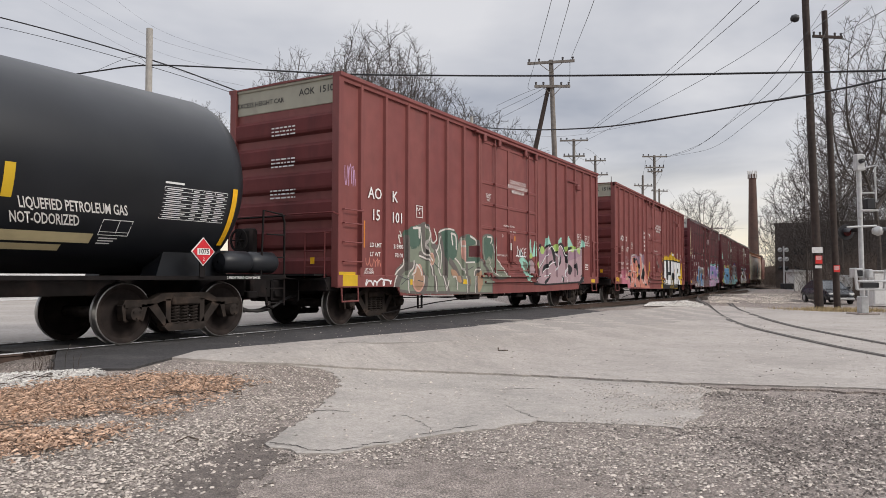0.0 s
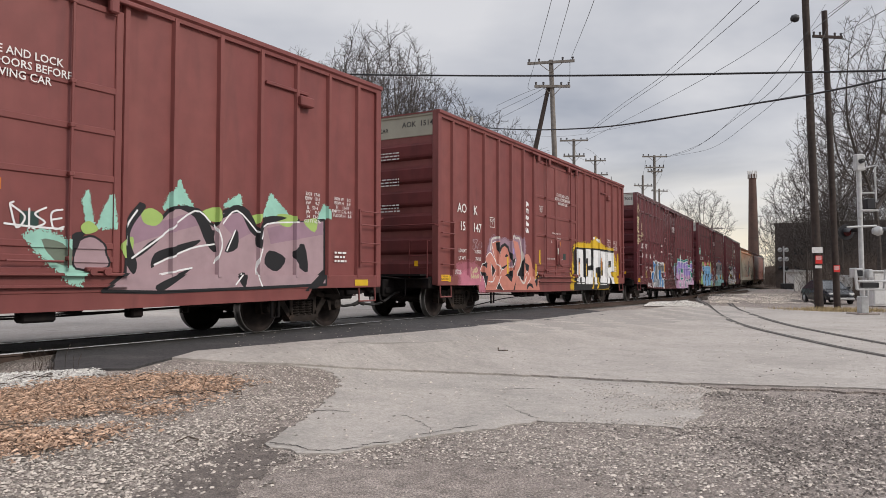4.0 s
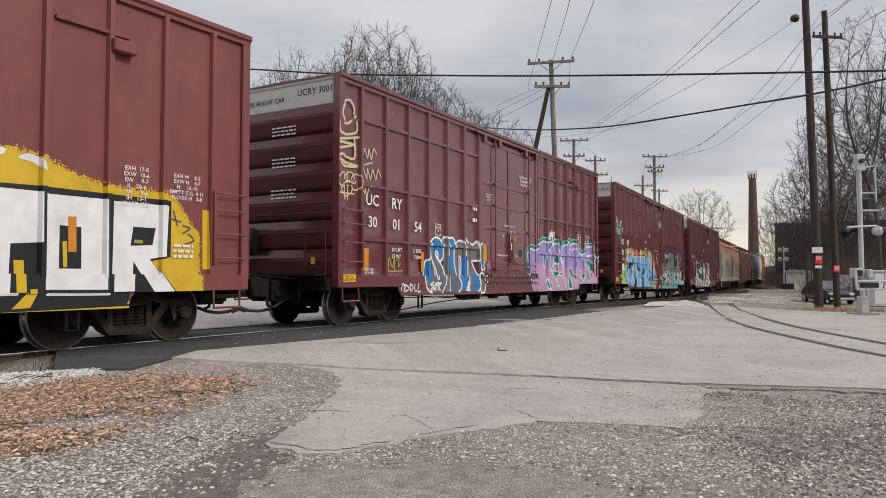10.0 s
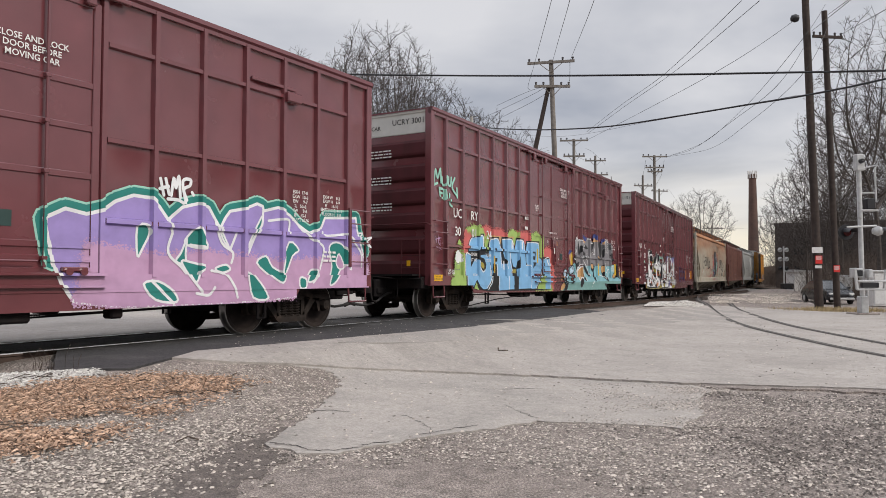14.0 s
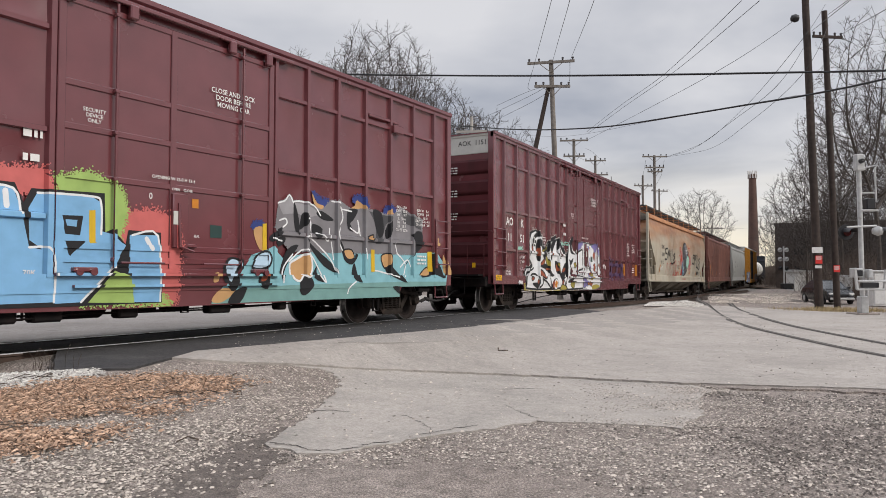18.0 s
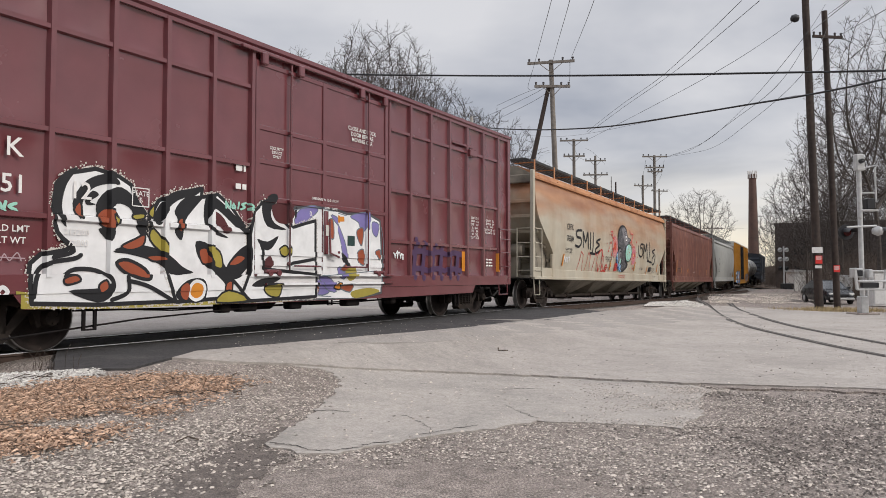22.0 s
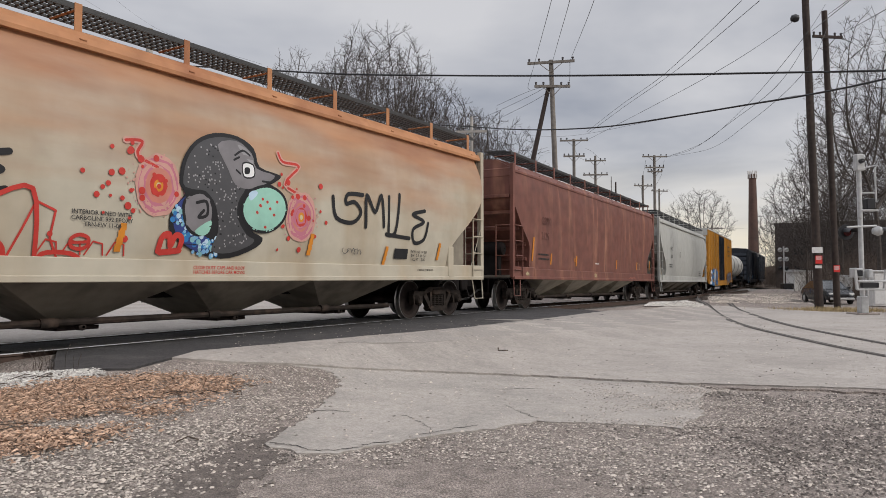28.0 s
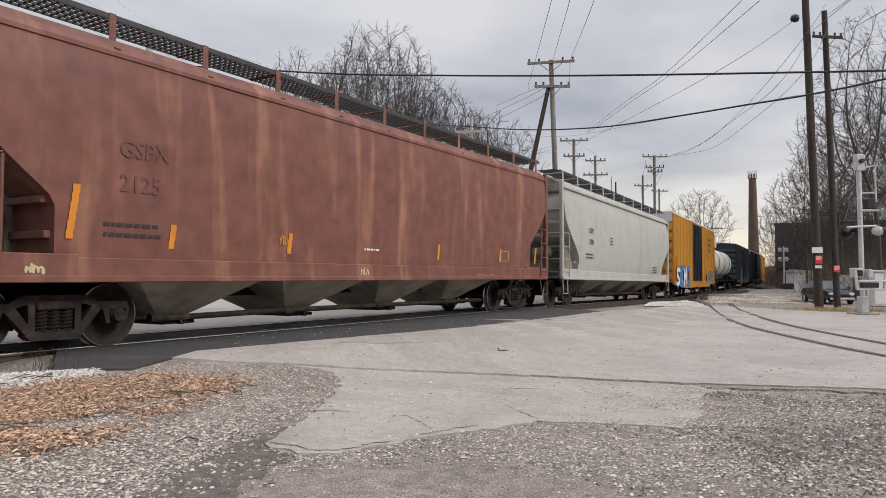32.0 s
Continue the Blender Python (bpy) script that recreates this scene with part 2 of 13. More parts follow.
M["truck"] = surf("grimy_cast_steel", (0.03, 0.024, 0.021), 0.8, var=0.25, scale=7, col2=(0.068, 0.048, 0.038), cover=0.35, cscale=4, bump=0.05, bscale=40, spec=0.15)
M["wheel"] = surf("brown_rusted_wheel", (0.026, 0.02, 0.0185), 0.75, var=0.2, scale=6, col2=(0.042, 0.032, 0.028), cover=0.4, cscale=3, spec=0.15)
M["tread"] = surf("polished_wheel_tread", (0.35, 0.34, 0.33), 0.32, metal=0.9, var=0.1, scale=9)
M["under"] = surf("black_underframe_grime", (0.014, 0.012, 0.012), 0.85, var=0.2, scale=5, col2=(0.03, 0.021, 0.019), cover=0.35, cscale=3, spec=0.12)
M["hose"] = surf("black_rubber_hose", (0.03, 0.028, 0.028), 0.7, var=0.1, scale=9)
M["tank"] = surf("black_tank_paint", (0.0095, 0.011, 0.0145), 0.42, var=0.12, scale=1.2, col2=(0.015, 0.0165, 0.019), cover=0.4, cscale=1.0, soft=0.25, bump=0.012, bscale=3, spec=0.35)
M["hop_tan"] = surf("cream_hopper_paint", (0.47, 0.43, 0.345), 0.38, var=0.05, scale=3, col2=(0.34, 0.24, 0.14), cover=0.36, cscale=0.8, soft=0.2, streak=1)
M["rust_top"] = surf("orange_rust_bloom", (0.42, 0.2, 0.095), 0.8, var=0.1, scale=2.5, col2=(0.30, 0.125, 0.06), cover=0.4, cscale=1.1, streak=1)


def rust_over(name, under, over, level, fade):
    """Paint that has rusted from above: a blotched tide line that runs down in streaks."""
    m = M[under].copy()
    m.name = name
    nt = m.node_tree
    N, L = nt.nodes.new, nt.links.new
    b = nt.nodes["Principled BSDF"]
    src = b.inputs["Base Color"].links[0].from_socket
    tc = N("ShaderNodeTexCoord")
    sep = N("ShaderNodeSeparateXYZ"); L(tc.outputs["Object"], sep.inputs[0])
    st = N("ShaderNodeVectorMath"); st.operation = "MULTIPLY"; st.inputs[1].default_value = (0.3, 1.0, 1.5)
    L(tc.outputs["Object"], st.inputs[0])
    n = N("ShaderNodeTexNoise"); n.inputs["Scale"].default_value, n.inputs["Detail"].default_value = 1.1, 8
    L(st.outputs[0], n.inputs["Vector"])
    k = N("ShaderNodeMath"); k.operation = "MULTIPLY_ADD"; k.inputs[1].default_value, k.inputs[2].default_value = 2.6, -1.3
    L(n.outputs[0], k.inputs[0])
    a = N("ShaderNodeMath"); a.operation = "ADD"; L(sep.outputs["Z"], a.inputs[0]); L(k.outputs[0], a.inputs[1])
    r = N("ShaderNodeMapRange"); r.inputs["From Min"].default_value, r.inputs["From Max"].default_value = level - fade, level + fade
    r.inputs["To Max"].default_value = 0.92
    L(a.outputs[0], r.inputs["Value"])
    n2 = N("ShaderNodeTexNoise"); n2.inputs["Scale"].default_value, n2.inputs["Detail"].default_value = 1.4, 6
    L(st.outputs[0], n2.inputs["Vector"])
    c = N("ShaderNodeValToRGB")
    c.color_ramp.elements[0].position, c.color_ramp.elements[1].position = 0.35, 0.68
    c.color_ramp.elements[0].color, c.color_ramp.elements[1].color = (*over[0], 1), (*over[1], 1)
    L(n2.outputs[0], c.inputs[0])
    mx = N("ShaderNodeMix"); mx.data_type = "RGBA"
    L(r.outputs[0], mx.inputs["Factor"]); L(src, mx.inputs["A"]); L(c.outputs[0], mx.inputs["B"])
    L(mx.outputs["Result"], b.inputs["Base Color"])
    return m


M["hop_rusted"] = rust_over("rust_washed_cream_paint", "hop_tan", ((0.29, 0.12, 0.058), (0.46, 0.23, 0.115)), 3.15, 0.7)
M["hop_brown"] = surf("faded_brown_hopper_paint", (0.165, 0.064, 0.048), 0.5, var=0.16, scale=2.8, col2=(0.31, 0.145, 0.092), cover=0.37, cscale=1.9, soft=0.1, streak=1, grime=(0.13, 0.058, 0.046))
# pale tan chutes, their colour raised to stand in for light off the ground
M["chute_pale"] = surf("bounce_lit_pale_chute", (0.42, 0.375, 0.3), 0.75, var=0.12, scale=3, col2=(0.22, 0.19, 0.15), cover=0.4, cscale=1.2)
M["hop_grey"] = surf("pale_grey_hopper_paint", (0.40, 0.40, 0.375), 0.55, var=0.05, scale=3, col2=(0.33, 0.32, 0.29), cover=0.35, cscale=1.2, streak=1)
M["teal_plate"] = paint("dark_green_plate", (0.02, 0.05, 0.045))
M["hop_dark"] = surf("dirty_hopper_chute", (0.25, 0.22, 0.175), 0.75, var=0.14, scale=3, col2=(0.12, 0.1, 0.08), cover=0.42, cscale=1.4)
M["yellow_car"] = surf("golden_yellow_car_paint", (0.45, 0.2, 0.018), 0.5, var=0.06, scale=2, col2=(0.34, 0.15, 0.02), cover=0.35, cscale=1.5, streak=1)
M["blue_black"] = surf("blue_black_car_paint", (0.014, 0.019, 0.028), 0.45, var=0.1, scale=2, col2=(0.03, 0.035, 0.045), cover=0.35, cscale=1.4, streak=1)
M["grating"] = surf("galvanised_walkway", (0.06, 0.06, 0.06), 0.6, metal=0.4, var=0.1, scale=8)
M["rail"] = surf("rusty_rail_web", (0.07, 0.045, 0.035), 0.8, var=0.15, scale=6)
M["railtop"] = surf("polished_rail_head", (0.45, 0.44, 0.43), 0.28, metal=0.95, var=0.05, scale=4)
M["railtop_dull"] = surf("dull_rail_head", (0.10, 0.085, 0.075), 0.6, metal=0.4, var=0.1, scale=4, col2=(0.1, 0.07, 0.055), cover=0.35, cscale=3)
M["tie"] = surf("weathered_oak_tie", (0.075, 0.055, 0.042), 0.9, var=0.25, scale=9, col2=(0.04, 0.03, 0.025), cover=0.45, cscale=6, bump=0.1, bscale=50, rand=0.2)


# ---- the track's line and the train's way along it (metres) ----
SIDE_OFF, HALF = 9.0, 1.50              # line of the car sides from the camera; half a car's width
TH0 = 0.5692


def _soft(x, w=18.0):
    return w * math.log1p(math.exp(min(x / w, 40)))


def _heading(a):
    b = min(max(a, -40.0), 165.0)
    h = -0.18724 / 75 * b + 0.17907 / 75 * (_soft(b - 45) - _soft(-45.0)) + 0.1581 / 75 * (_soft(b - 97.5) - _soft(-97.5))
    return TH0 + h - 0.0062 * _soft(b - 118, 4.0)


PATH_A0, PATH_STEP = -260.0, 0.5
_px, _py, _ph = [], [], []


def _integrate():
    xs, ys = {0: (-math.cos(TH0) * SIDE_OFF)}, {0: math.sin(TH0) * SIDE_OFF}
    n0, n1 = int(-PATH_A0 / PATH_STEP), int(420 / PATH_STEP)
    for i in range(n1):
        h = _heading((i + 0.5) * PATH_STEP)
        xs[i + 1], ys[i + 1] = xs[i] + math.sin(h) * PATH_STEP, ys[i] + math.cos(h) * PATH_STEP
    for i in range(0, -n0, -1):
        h = _heading((i - 0.5) * PATH_STEP)
        xs[i - 1], ys[i - 1] = xs[i] - math.sin(h) * PATH_STEP, ys[i] - math.cos(h) * PATH_STEP
    for i in range(-n0, n1):
        _px.append(xs[i]); _py.append(ys[i]); _ph.append(_heading(i * PATH_STEP))


_integrate()


def smooth01(x):
    x = min(max(x, 0.0), 1.0)
    return x * x * (3 - 2 * x)


def rail_z(a):
    return -0.28 * smooth01((a - 18) / 34)


def on_track(a, off=0.0):
    """Place and heading of the track's centre line at a; off: metres beyond it, away from the camera."""
    u = (a - PATH_A0) / PATH_STEP
    i = int(u)
    w = u - i
    x, y, h = (p[i] * (1 - w) + p[i + 1] * w for p in (_px, _py, _ph))
    o = HALF + off
    return Vector((x - math.cos(h) * o, y + math.sin(h) * o, rail_z(a))), h


RUN = (0.0, 14.362, 28.831, 43.381, 58.223, 72.953, 87.555, 102.34, 117.039)   # metres run at every fourth second


def run_at(t):
    i = min(int(t / 4), 7)
    h = t / 4 - i
    m = [(RUN[min(k + 1, 8)] - RUN[max(k - 1, 0)]) / (2 if 0 < k < 8 else 1) for k in (i, i + 1)]
    return (2 * h**3 - 3 * h**2 + 1) * RUN[i] + (h**3 - 2 * h**2 + h) * m[0] + (3 * h**2 - 2 * h**3) * RUN[i + 1] + (h**3 - h**2) * m[1]


def car_pose(u, t, base=6.1):
    """The pose of a car whose middle starts at u: x points the way it rolls, +y to the camera's side."""
    a = u - run_at(t)
    p, _ = on_track(a - base)
    q, _ = on_track(a + base)
    x = (p - q).normalized()
    y = Vector((0, 0, 1)).cross(x).normalized()
    z = x.cross(y)
    c = (p + q) / 2
    return Matrix(((x.x, y.x, z.x, c.x), (x.y, y.y, z.y, c.y), (x.z, y.z, z.z, c.z), (0, 0, 0, 1)))


# ---- the train: running gear ----
WHEEL_R = 0.457
keyed_wheels = []                       # wheelsets to be turned in motions()
train = []                              # (car, starting place, truck base)


def wheelset_mesh():
    g = Geo()
    prof = [(0.0, 0.10), (0.06, 0.10), (0.06, 0.16), (0.035, 0.22), (0.03, 0.36), (0.055, 0.385), (0.065, 0.44), (0.06, WHEEL_R), (-0.035, WHEEL_R + 0.006),
            (-0.05, WHEEL_R + 0.026), (-0.068, WHEEL_R + 0.018), (-0.07, 0.39), (-0.04, 0.37), (-0.03, 0.2), (-0.05, 0.15), (-0.05, 0.1)]
    for s in (1, -1):
        g.lathe([(s * (0.755 + a), r) for a, r in prof], "y", 40)
        g.lathe([(s * 0.83, 0.001), (s * 0.83, 0.09), (s * 0.815, 0.1)], "y", 16)
    g.lathe([(-0.72, 0.085), (0.72, 0.085)], "y", 14)
    me = g.mesh("wheelset", True)
    me.materials.append(M["wheel"]); me.materials.append(M["tread"])
    for p in me.polygons:
        c = p.center
        r = math.hypot(c.x, c.z)
        if r > 0.438:
            p.material_index = 1
    return me


def truck_mesh():
    """Two cast side frames, the bolster and brake beams between them."""
    g = Geo()
    for s in (1, -1):
        y0, y1 = s * 0.90, s * 1.04
        W = 0.91
        top = [(-W - 0.17, 0.60), (-W - 0.14, 0.66), (-0.62, 0.66), (-0.42, 0.76), (0.42, 0.76), (0.62, 0.66), (W + 0.14, 0.66), (W + 0.17, 0.60), (W + 0.15, 0.55),
               (0.66, 0.555), (0.40, 0.64), (-0.40, 0.64), (-0.66, 0.555), (-W - 0.15, 0.55)]
        g.prism(top, "y", y0, y1)
        for e in (1, -1):
            g.prism([(e * 0.70, 0.60), (e * 0.36, 0.22), (e * 0.30, 0.30), (e * 0.52, 0.60)], "y", y0, y1)     # diagonal
            g.prism([(e * 0.36, 0.66), (e * 0.27, 0.66), (e * 0.27, 0.25), (e * 0.36, 0.25)], "y", y0, y1)      # column
            g.prism([(e * (W - 0.14), 0.60), (e * (W - 0.11), 0.36), (e * (W - 0.16), 0.34), (e * (W - 0.24), 0.58)], "y", y0, y1)
            g.prism([(e * (W + 0.14), 0.60), (e * (W + 0.12), 0.36), (e * (W + 0.16), 0.36), (e * (W + 0.19), 0.58)], "y", y0, y1)
        g.prism([(-0.40, 0.24), (-0.32, 0.17), (0.32, 0.17), (0.40, 0.24), (0.36, 0.29), (-0.36, 0.29)], "y", s * 0.86, s * 1.06)
        g.box(-0.26, 0.26, s * 0.84, s * 1.09, 0.56, 0.70, 0.03)                                           # bolster end
        for e in (1, -1):
            g.prism([(e * (W - 0.13), 0.34), (e * (W + 0.13), 0.34), (e * (W + 0.13), 0.56), (e * (W - 0.13), 0.56)], "y", s * 0.92, s * 1.01)
    g.box(-0.2, 0.2, -0.9, 0.9, 0.50, 0.72, 0.02)
    for e in (1, -1):
        g.box(e * 0.40, e * 0.47, -0.8, 0.8, 0.38, 0.46)
        for s in (1, -1):
            g.box(e * 0.41, e * 0.46, s * 0.70, s * 0.80, 0.30, 0.62)                                      # brake shoes
    return g.mesh("truck", True)


def spring_mesh():
    """One coil spring."""
    g = Geo()
    g.tube([(0.068 * math.cos(k * 0.9), 0.06 * math.sin(k * 0.9), 0.28 + 0.29 * k / 42) for k in range(43)], 0.019, 4)
    return g.mesh("coil_spring", True)


def cap_mesh():
    g = Geo().lathe([(0, 0.001), (0.0, 0.055), (-0.01, 0.095), (-0.12, 0.12), (-0.2, 0.12)], "y", 20)
    for k in range(3):
        t = 2 * math.pi * k / 3 + 0.5
        g.tube([(0.06 * math.cos(t), -0.02, 0.06 * math.sin(t)), (0.06 * math.cos(t), 0.012, 0.06 * math.sin(t))], 0.016, 6)
    return g.mesh("bearing_cap", True)


def coupler_mesh():
    """Shank, knuckle and pulling lug; reaches half way to the next car."""
    g = Geo()
    g.box(-0.3, 0.62, -0.11, 0.11, 0.70, 0.92, 0.02)
    g.prism([(0.5, -0.16), (0.72, -0.24), (1.0, -0.23), (1.18, -0.08), (1.16, 0.1), (1.02, 0.22), (0.72, 0.26), (0.5, 0.16)], "z", 0.62, 0.98)
    g.box(0.86, 1.12, 0.1, 0.3, 0.6, 1.0, 0.04)
    g.box(0.3, 0.55, -0.35, 0.35, 0.60, 0.74, 0.02)
    g.tube([(0.95, 0.16, 0.55), (0.95, 0.16, 1.06)], 0.045, 8)
    g.tube([(0.7, 0.24, 0.62), (0.72, 0.3, 0.45), (0.62, 0.34, 0.4)], 0.03, 6)
    return g.mesh("coupler", True)


GEAR = {"wheelset": wheelset_mesh(), "truck": truck_mesh(), "spring": spring_mesh(), "cap": cap_mesh(), "coupler": coupler_mesh()}
for k, mat in (("truck", "truck"), ("spring", "truck"), ("cap", "truck"), ("coupler", "under")):
    GEAR[k].materials.append(M[mat])


def add_truck(car, x):
    tr = part("truck", GEAR["truck"], None, car)
    tr.location = (x, 0, 0)
    for s in (1, -1):
        for ix in ((-0.17, 0.0, 0.17) if s > 0 else (0.0,)):
            part("coil_spring", GEAR["spring"], None, tr).location = (ix, s * 1.0, 0)
    for e in (0.91, -0.91):
        w = part("wheelset", GEAR["wheelset"], None, tr)
        w.location = (e, 0, WHEEL_R)
        keyed_wheels.append(w)
        for s in (1, -1):
            c = part("bearing_cap", GEAR["cap"], None, tr)
            c.location = (e, s * 1.13, WHEEL_R)
            if s < 0:
                c.rotation_euler = (0, 0, math.pi)
    return tr


def add_couplers(car, x_end):
    for e in (1, -1):
        c = part("coupler", GEAR["coupler"], None, car)
        c.location = (e * x_end, 0, 0)
        if e < 0:
            c.rotation_euler = (0, 0, math.pi)
        g = Geo().tube([(x_end - 0.1, 0.28, 0.62), (x_end + 0.12, 0.30, 0.60), (x_end + 0.3, 0.29, 0.53), (x_end + 0.45, 0.27, 0.44), (x_end + 0.62, 0.22, 0.37), (x_end + 0.8, 0.14, 0.34), (x_end + 1.0, 0.07, 0.36), (x_end + 1.18, 0.02, 0.43)], 0.03, 8)
        g.tube([(x_end + 1.05, 0.06, 0.36), (x_end + 1.2, 0.0, 0.42)], 0.045, 8)
        h = part("air_hose", g, M["hose"], car, smooth=True)
        if e < 0:
            h.rotation_euler = (0, 0, math.pi)
        g = Geo().tube([(x_end + 0.30, 1.45, 0.78), (x_end + 0.34, 1.40, 0.95), (x_end + 0.34, 0.75, 0.95), (x_end + 0.6, 0.3, 1.0), (x_end + 0.85, 0.05, 1.02)], 0.014, 6)
        g.tube([(x_end + 0.34, 0.75, 0.95), (x_end + 0.34, 0.75, 0.55), (x_end + 0.36, 0.62, 0.48)], 0.013, 6)
        h = part("cut_lever", g, M["under"], car, smooth=True)
        if e < 0:
            h.rotation_euler = (0, 0, math.pi)


# ---- painted shapes: convex pieces in (along, height), laid on whatever relief lies below ----
def _clip(poly, k, lim, keep_low):
    out = []
    for i in range(len(poly)):
        p, q = poly[i], poly[(i + 1) % len(poly)]
        a, b = p[k] - lim, q[k] - lim
        if keep_low:
            a, b = -a, -b
        if a >= 0:
            out.append(p)
        if (a > 0 > b) or (a < 0 < b):
            w = a / (a - b)
            out.append((p[0] + (q[0] - p[0]) * w, p[1] + (q[1] - p[1]) * w))
    return out


def inside(x, y, poly):
    r, j = False, len(poly) - 1
    for i in range(len(poly)):
        (xi, yi), (xj, yj) = poly[i], poly[j]
        if (yi > y) != (yj > y) and x < (xj - xi) * (y - yi) / (yj - yi) + xi:
            r = not r
        j = i
    return r


class Paint:
    """Layers of paint on one side of a car. bands: rectangles (q0, q1, z0, z1, y) of that side's relief; q runs from the front end."""

    def __init__(self, car, length, bands, relief=None):
        self.car, self.L, self.bands, self.n, self.g, self.relief, self.clip_z, self.inc = car, length, bands, 0, {}, relief, None, 1.0

    def poly(self, pts, mat):
        if self.clip_z:
            pts = _clip(_clip(pts, 1, self.clip_z[0], False), 1, self.clip_z[1], True)
            if len(pts) < 3:
                return
        g = self.g.setdefault(mat, Geo())
        self.n += self.inc
        lift = 0.0035 + 0.00002 * self.n
        if self.relief:
            g.add([(self.L / 2 - q, self.relief(q, z) + lift, z) for q, z in pts], [tuple(range(len(pts)))])
            return
        qa, qb = min(v[0] for v in pts), max(v[0] for v in pts)
        za, zb = min(v[1] for v in pts), max(v[1] for v in pts)
        for q0, q1, z0, z1, y in self.bands:
            if qb <= q0 or qa >= q1 or zb <= z0 or za >= z1:
                continue
            p = _clip(_clip(pts, 0, q0, False), 0, q1, True)
            if len(p) > 2:
                p = _clip(_clip(p, 1, z0, False), 1, z1, True)
            if len(p) > 2:
                if isinstance(y, tuple):        # a slope: from y[0] to y[1] along q (0) or up z (1)
                    a, b = (q0, q1) if y[2] == 0 else (z0, z1)
                    g.add([(self.L / 2 - v[0], y[0] + (y[1] - y[0]) * (v[y[2]] - a) / (b - a) + lift, v[1]) for v in p], [tuple(range(len(p)))])
                else:
                    g.add([(self.L / 2 - q, y + lift, z) for q, z in p], [tuple(range(len(p)))])

    def stroke(self, pts, w, mat):
        for i in range(len(pts) - 1):
            (x0, y0), (x1, y1) = pts[i], pts[i + 1]
            d = math.hypot(x1 - x0, y1 - y0) or 1
            nx, ny = -(y1 - y0) / d * w / 2, (x1 - x0) / d * w / 2
            self.poly([(x0 - nx, y0 - ny), (x1 - nx, y1 - ny), (x1 + nx, y1 + ny), (x0 + nx, y0 + ny)], mat)
        for x, y in pts:
            self.disc(x, y, w / 2, mat, 8)

    def disc(self, x, y, r, mat, n=18, ry=None, jag=0.0, rnd=None):
        ry = ry or r
        self.poly([(x + r * (1 + (rnd.uniform(-jag, jag) if rnd else 0)) * math.cos(2 * math.pi * k / n),
                    y + ry * (1 + (rnd.uniform(-jag, jag) if rnd else 0)) * math.sin(2 * math.pi * k / n)) for k in range(n)], mat)

    def shape(self, pts, mat, edge=None, w=0.05, fuzz=0.0):
        """Any outline, filled by strips, with a painted edge, or a misty one (fuzz)."""
        zs = sorted(set(z for _, z in pts))
        cuts = [zs[0]]
        for a, b in zip(zs, zs[1:]):
            n = max(1, int((b - a) / 0.08))
            cuts += [a + (b - a) * (k + 1) / n for k in range(n)]
        self.n += 1
        self.inc = 0.0
        for z0, z1 in zip(cuts, cuts[1:]):
            if z1 - z0 < 1e-6:
                continue
            row = []
            for (xa, za), (xb, zb) in zip(pts, pts[1:] + pts[:1]):
                if min(za, zb) <= z0 + 1e-9 and max(za, zb) >= z1 - 1e-9 and za != zb:
                    f0, f1 = (z0 - za) / (zb - za), (z1 - za) / (zb - za)
                    row.append((xa + (xb - xa) * f0, xa + (xb - xa) * f1))
            row.sort(key=lambda r: r[0] + r[1])
            for l, r in zip(row[::2], row[1::2]):
                self.poly([(l[0], z0), (r[0], z0), (r[1], z1), (l[1], z1)], mat)
        self.inc = 0.06
        if fuzz:
            rnd = random.Random(len(pts))
            for (xa, za), (xb, zb) in zip(pts, pts[1:] + pts[:1]):
                for k in range(int(math.hypot(xb - xa, zb - za) / 0.0035) + 1):
                    f, a = rnd.random(), rnd.gauss(0, 1)
                    r = 0.015 - 0.004 * min(abs(a), 2.5)
                    self.disc(xa + (xb - xa) * f + a * fuzz * 0.8, za + (zb - za) * f + rnd.gauss(0, fuzz * 0.8), r, mat, 6)
        self.inc = 1.0
        if edge:
            self.curve(pts + pts[:1], w, edge, False)

    def blob(self, pts, mat, edge=None, w=0.05, fuzz=0.0):
        """A rounded outline, filled."""
        V = [Vector(q) for q in pts]
        n, fine = len(V), []
        for i in range(n):
            p0, p1, p2, p3 = V[i - 1], V[i], V[(i + 1) % n], V[(i + 2) % n]
            for t in (0.0, 0.33, 0.67):
                q = 0.5 * (2 * p1 + (p2 - p0) * t + (2 * p0 - 5 * p1 + 4 * p2 - p3) * t * t + (3 * p1 - p0 - 3 * p2 + p3) * t**3)
                fine.append((q.x, q.y))
        self.shape(fine, mat, edge, w, fuzz)

    def curve(self, pts, w, mat, ease=True):
        """A stroke eased through its points."""
        if ease and len(pts) > 2:
            V = [Vector((a, b)) for a, b in pts]
            fine = []
            for i in range(len(V) - 1):
                p0, p1, p2, p3 = V[max(i - 1, 0)], V[i], V[i + 1], V[min(i + 2, len(V) - 1)]
                for k in range(4):
                    t = k / 4
                    q = 0.5 * (2 * p1 + (p2 - p0) * t + (2 * p0 - 5 * p1 + 4 * p2 - p3) * t * t + (3 * p1 - p0 - 3 * p2 + p3) * t**3)
                    fine.append((q.x, q.y))
            pts = fine + [pts[-1]]
        self.n += 1
        self.inc = 0.12
        self.stroke(pts, w, mat)
        self.inc = 1.0

    def rect(self, x0, x1, y0, y1, mat):
        self.poly([(x0, y0), (x1, y0), (x1, y1), (x0, y1)], mat)

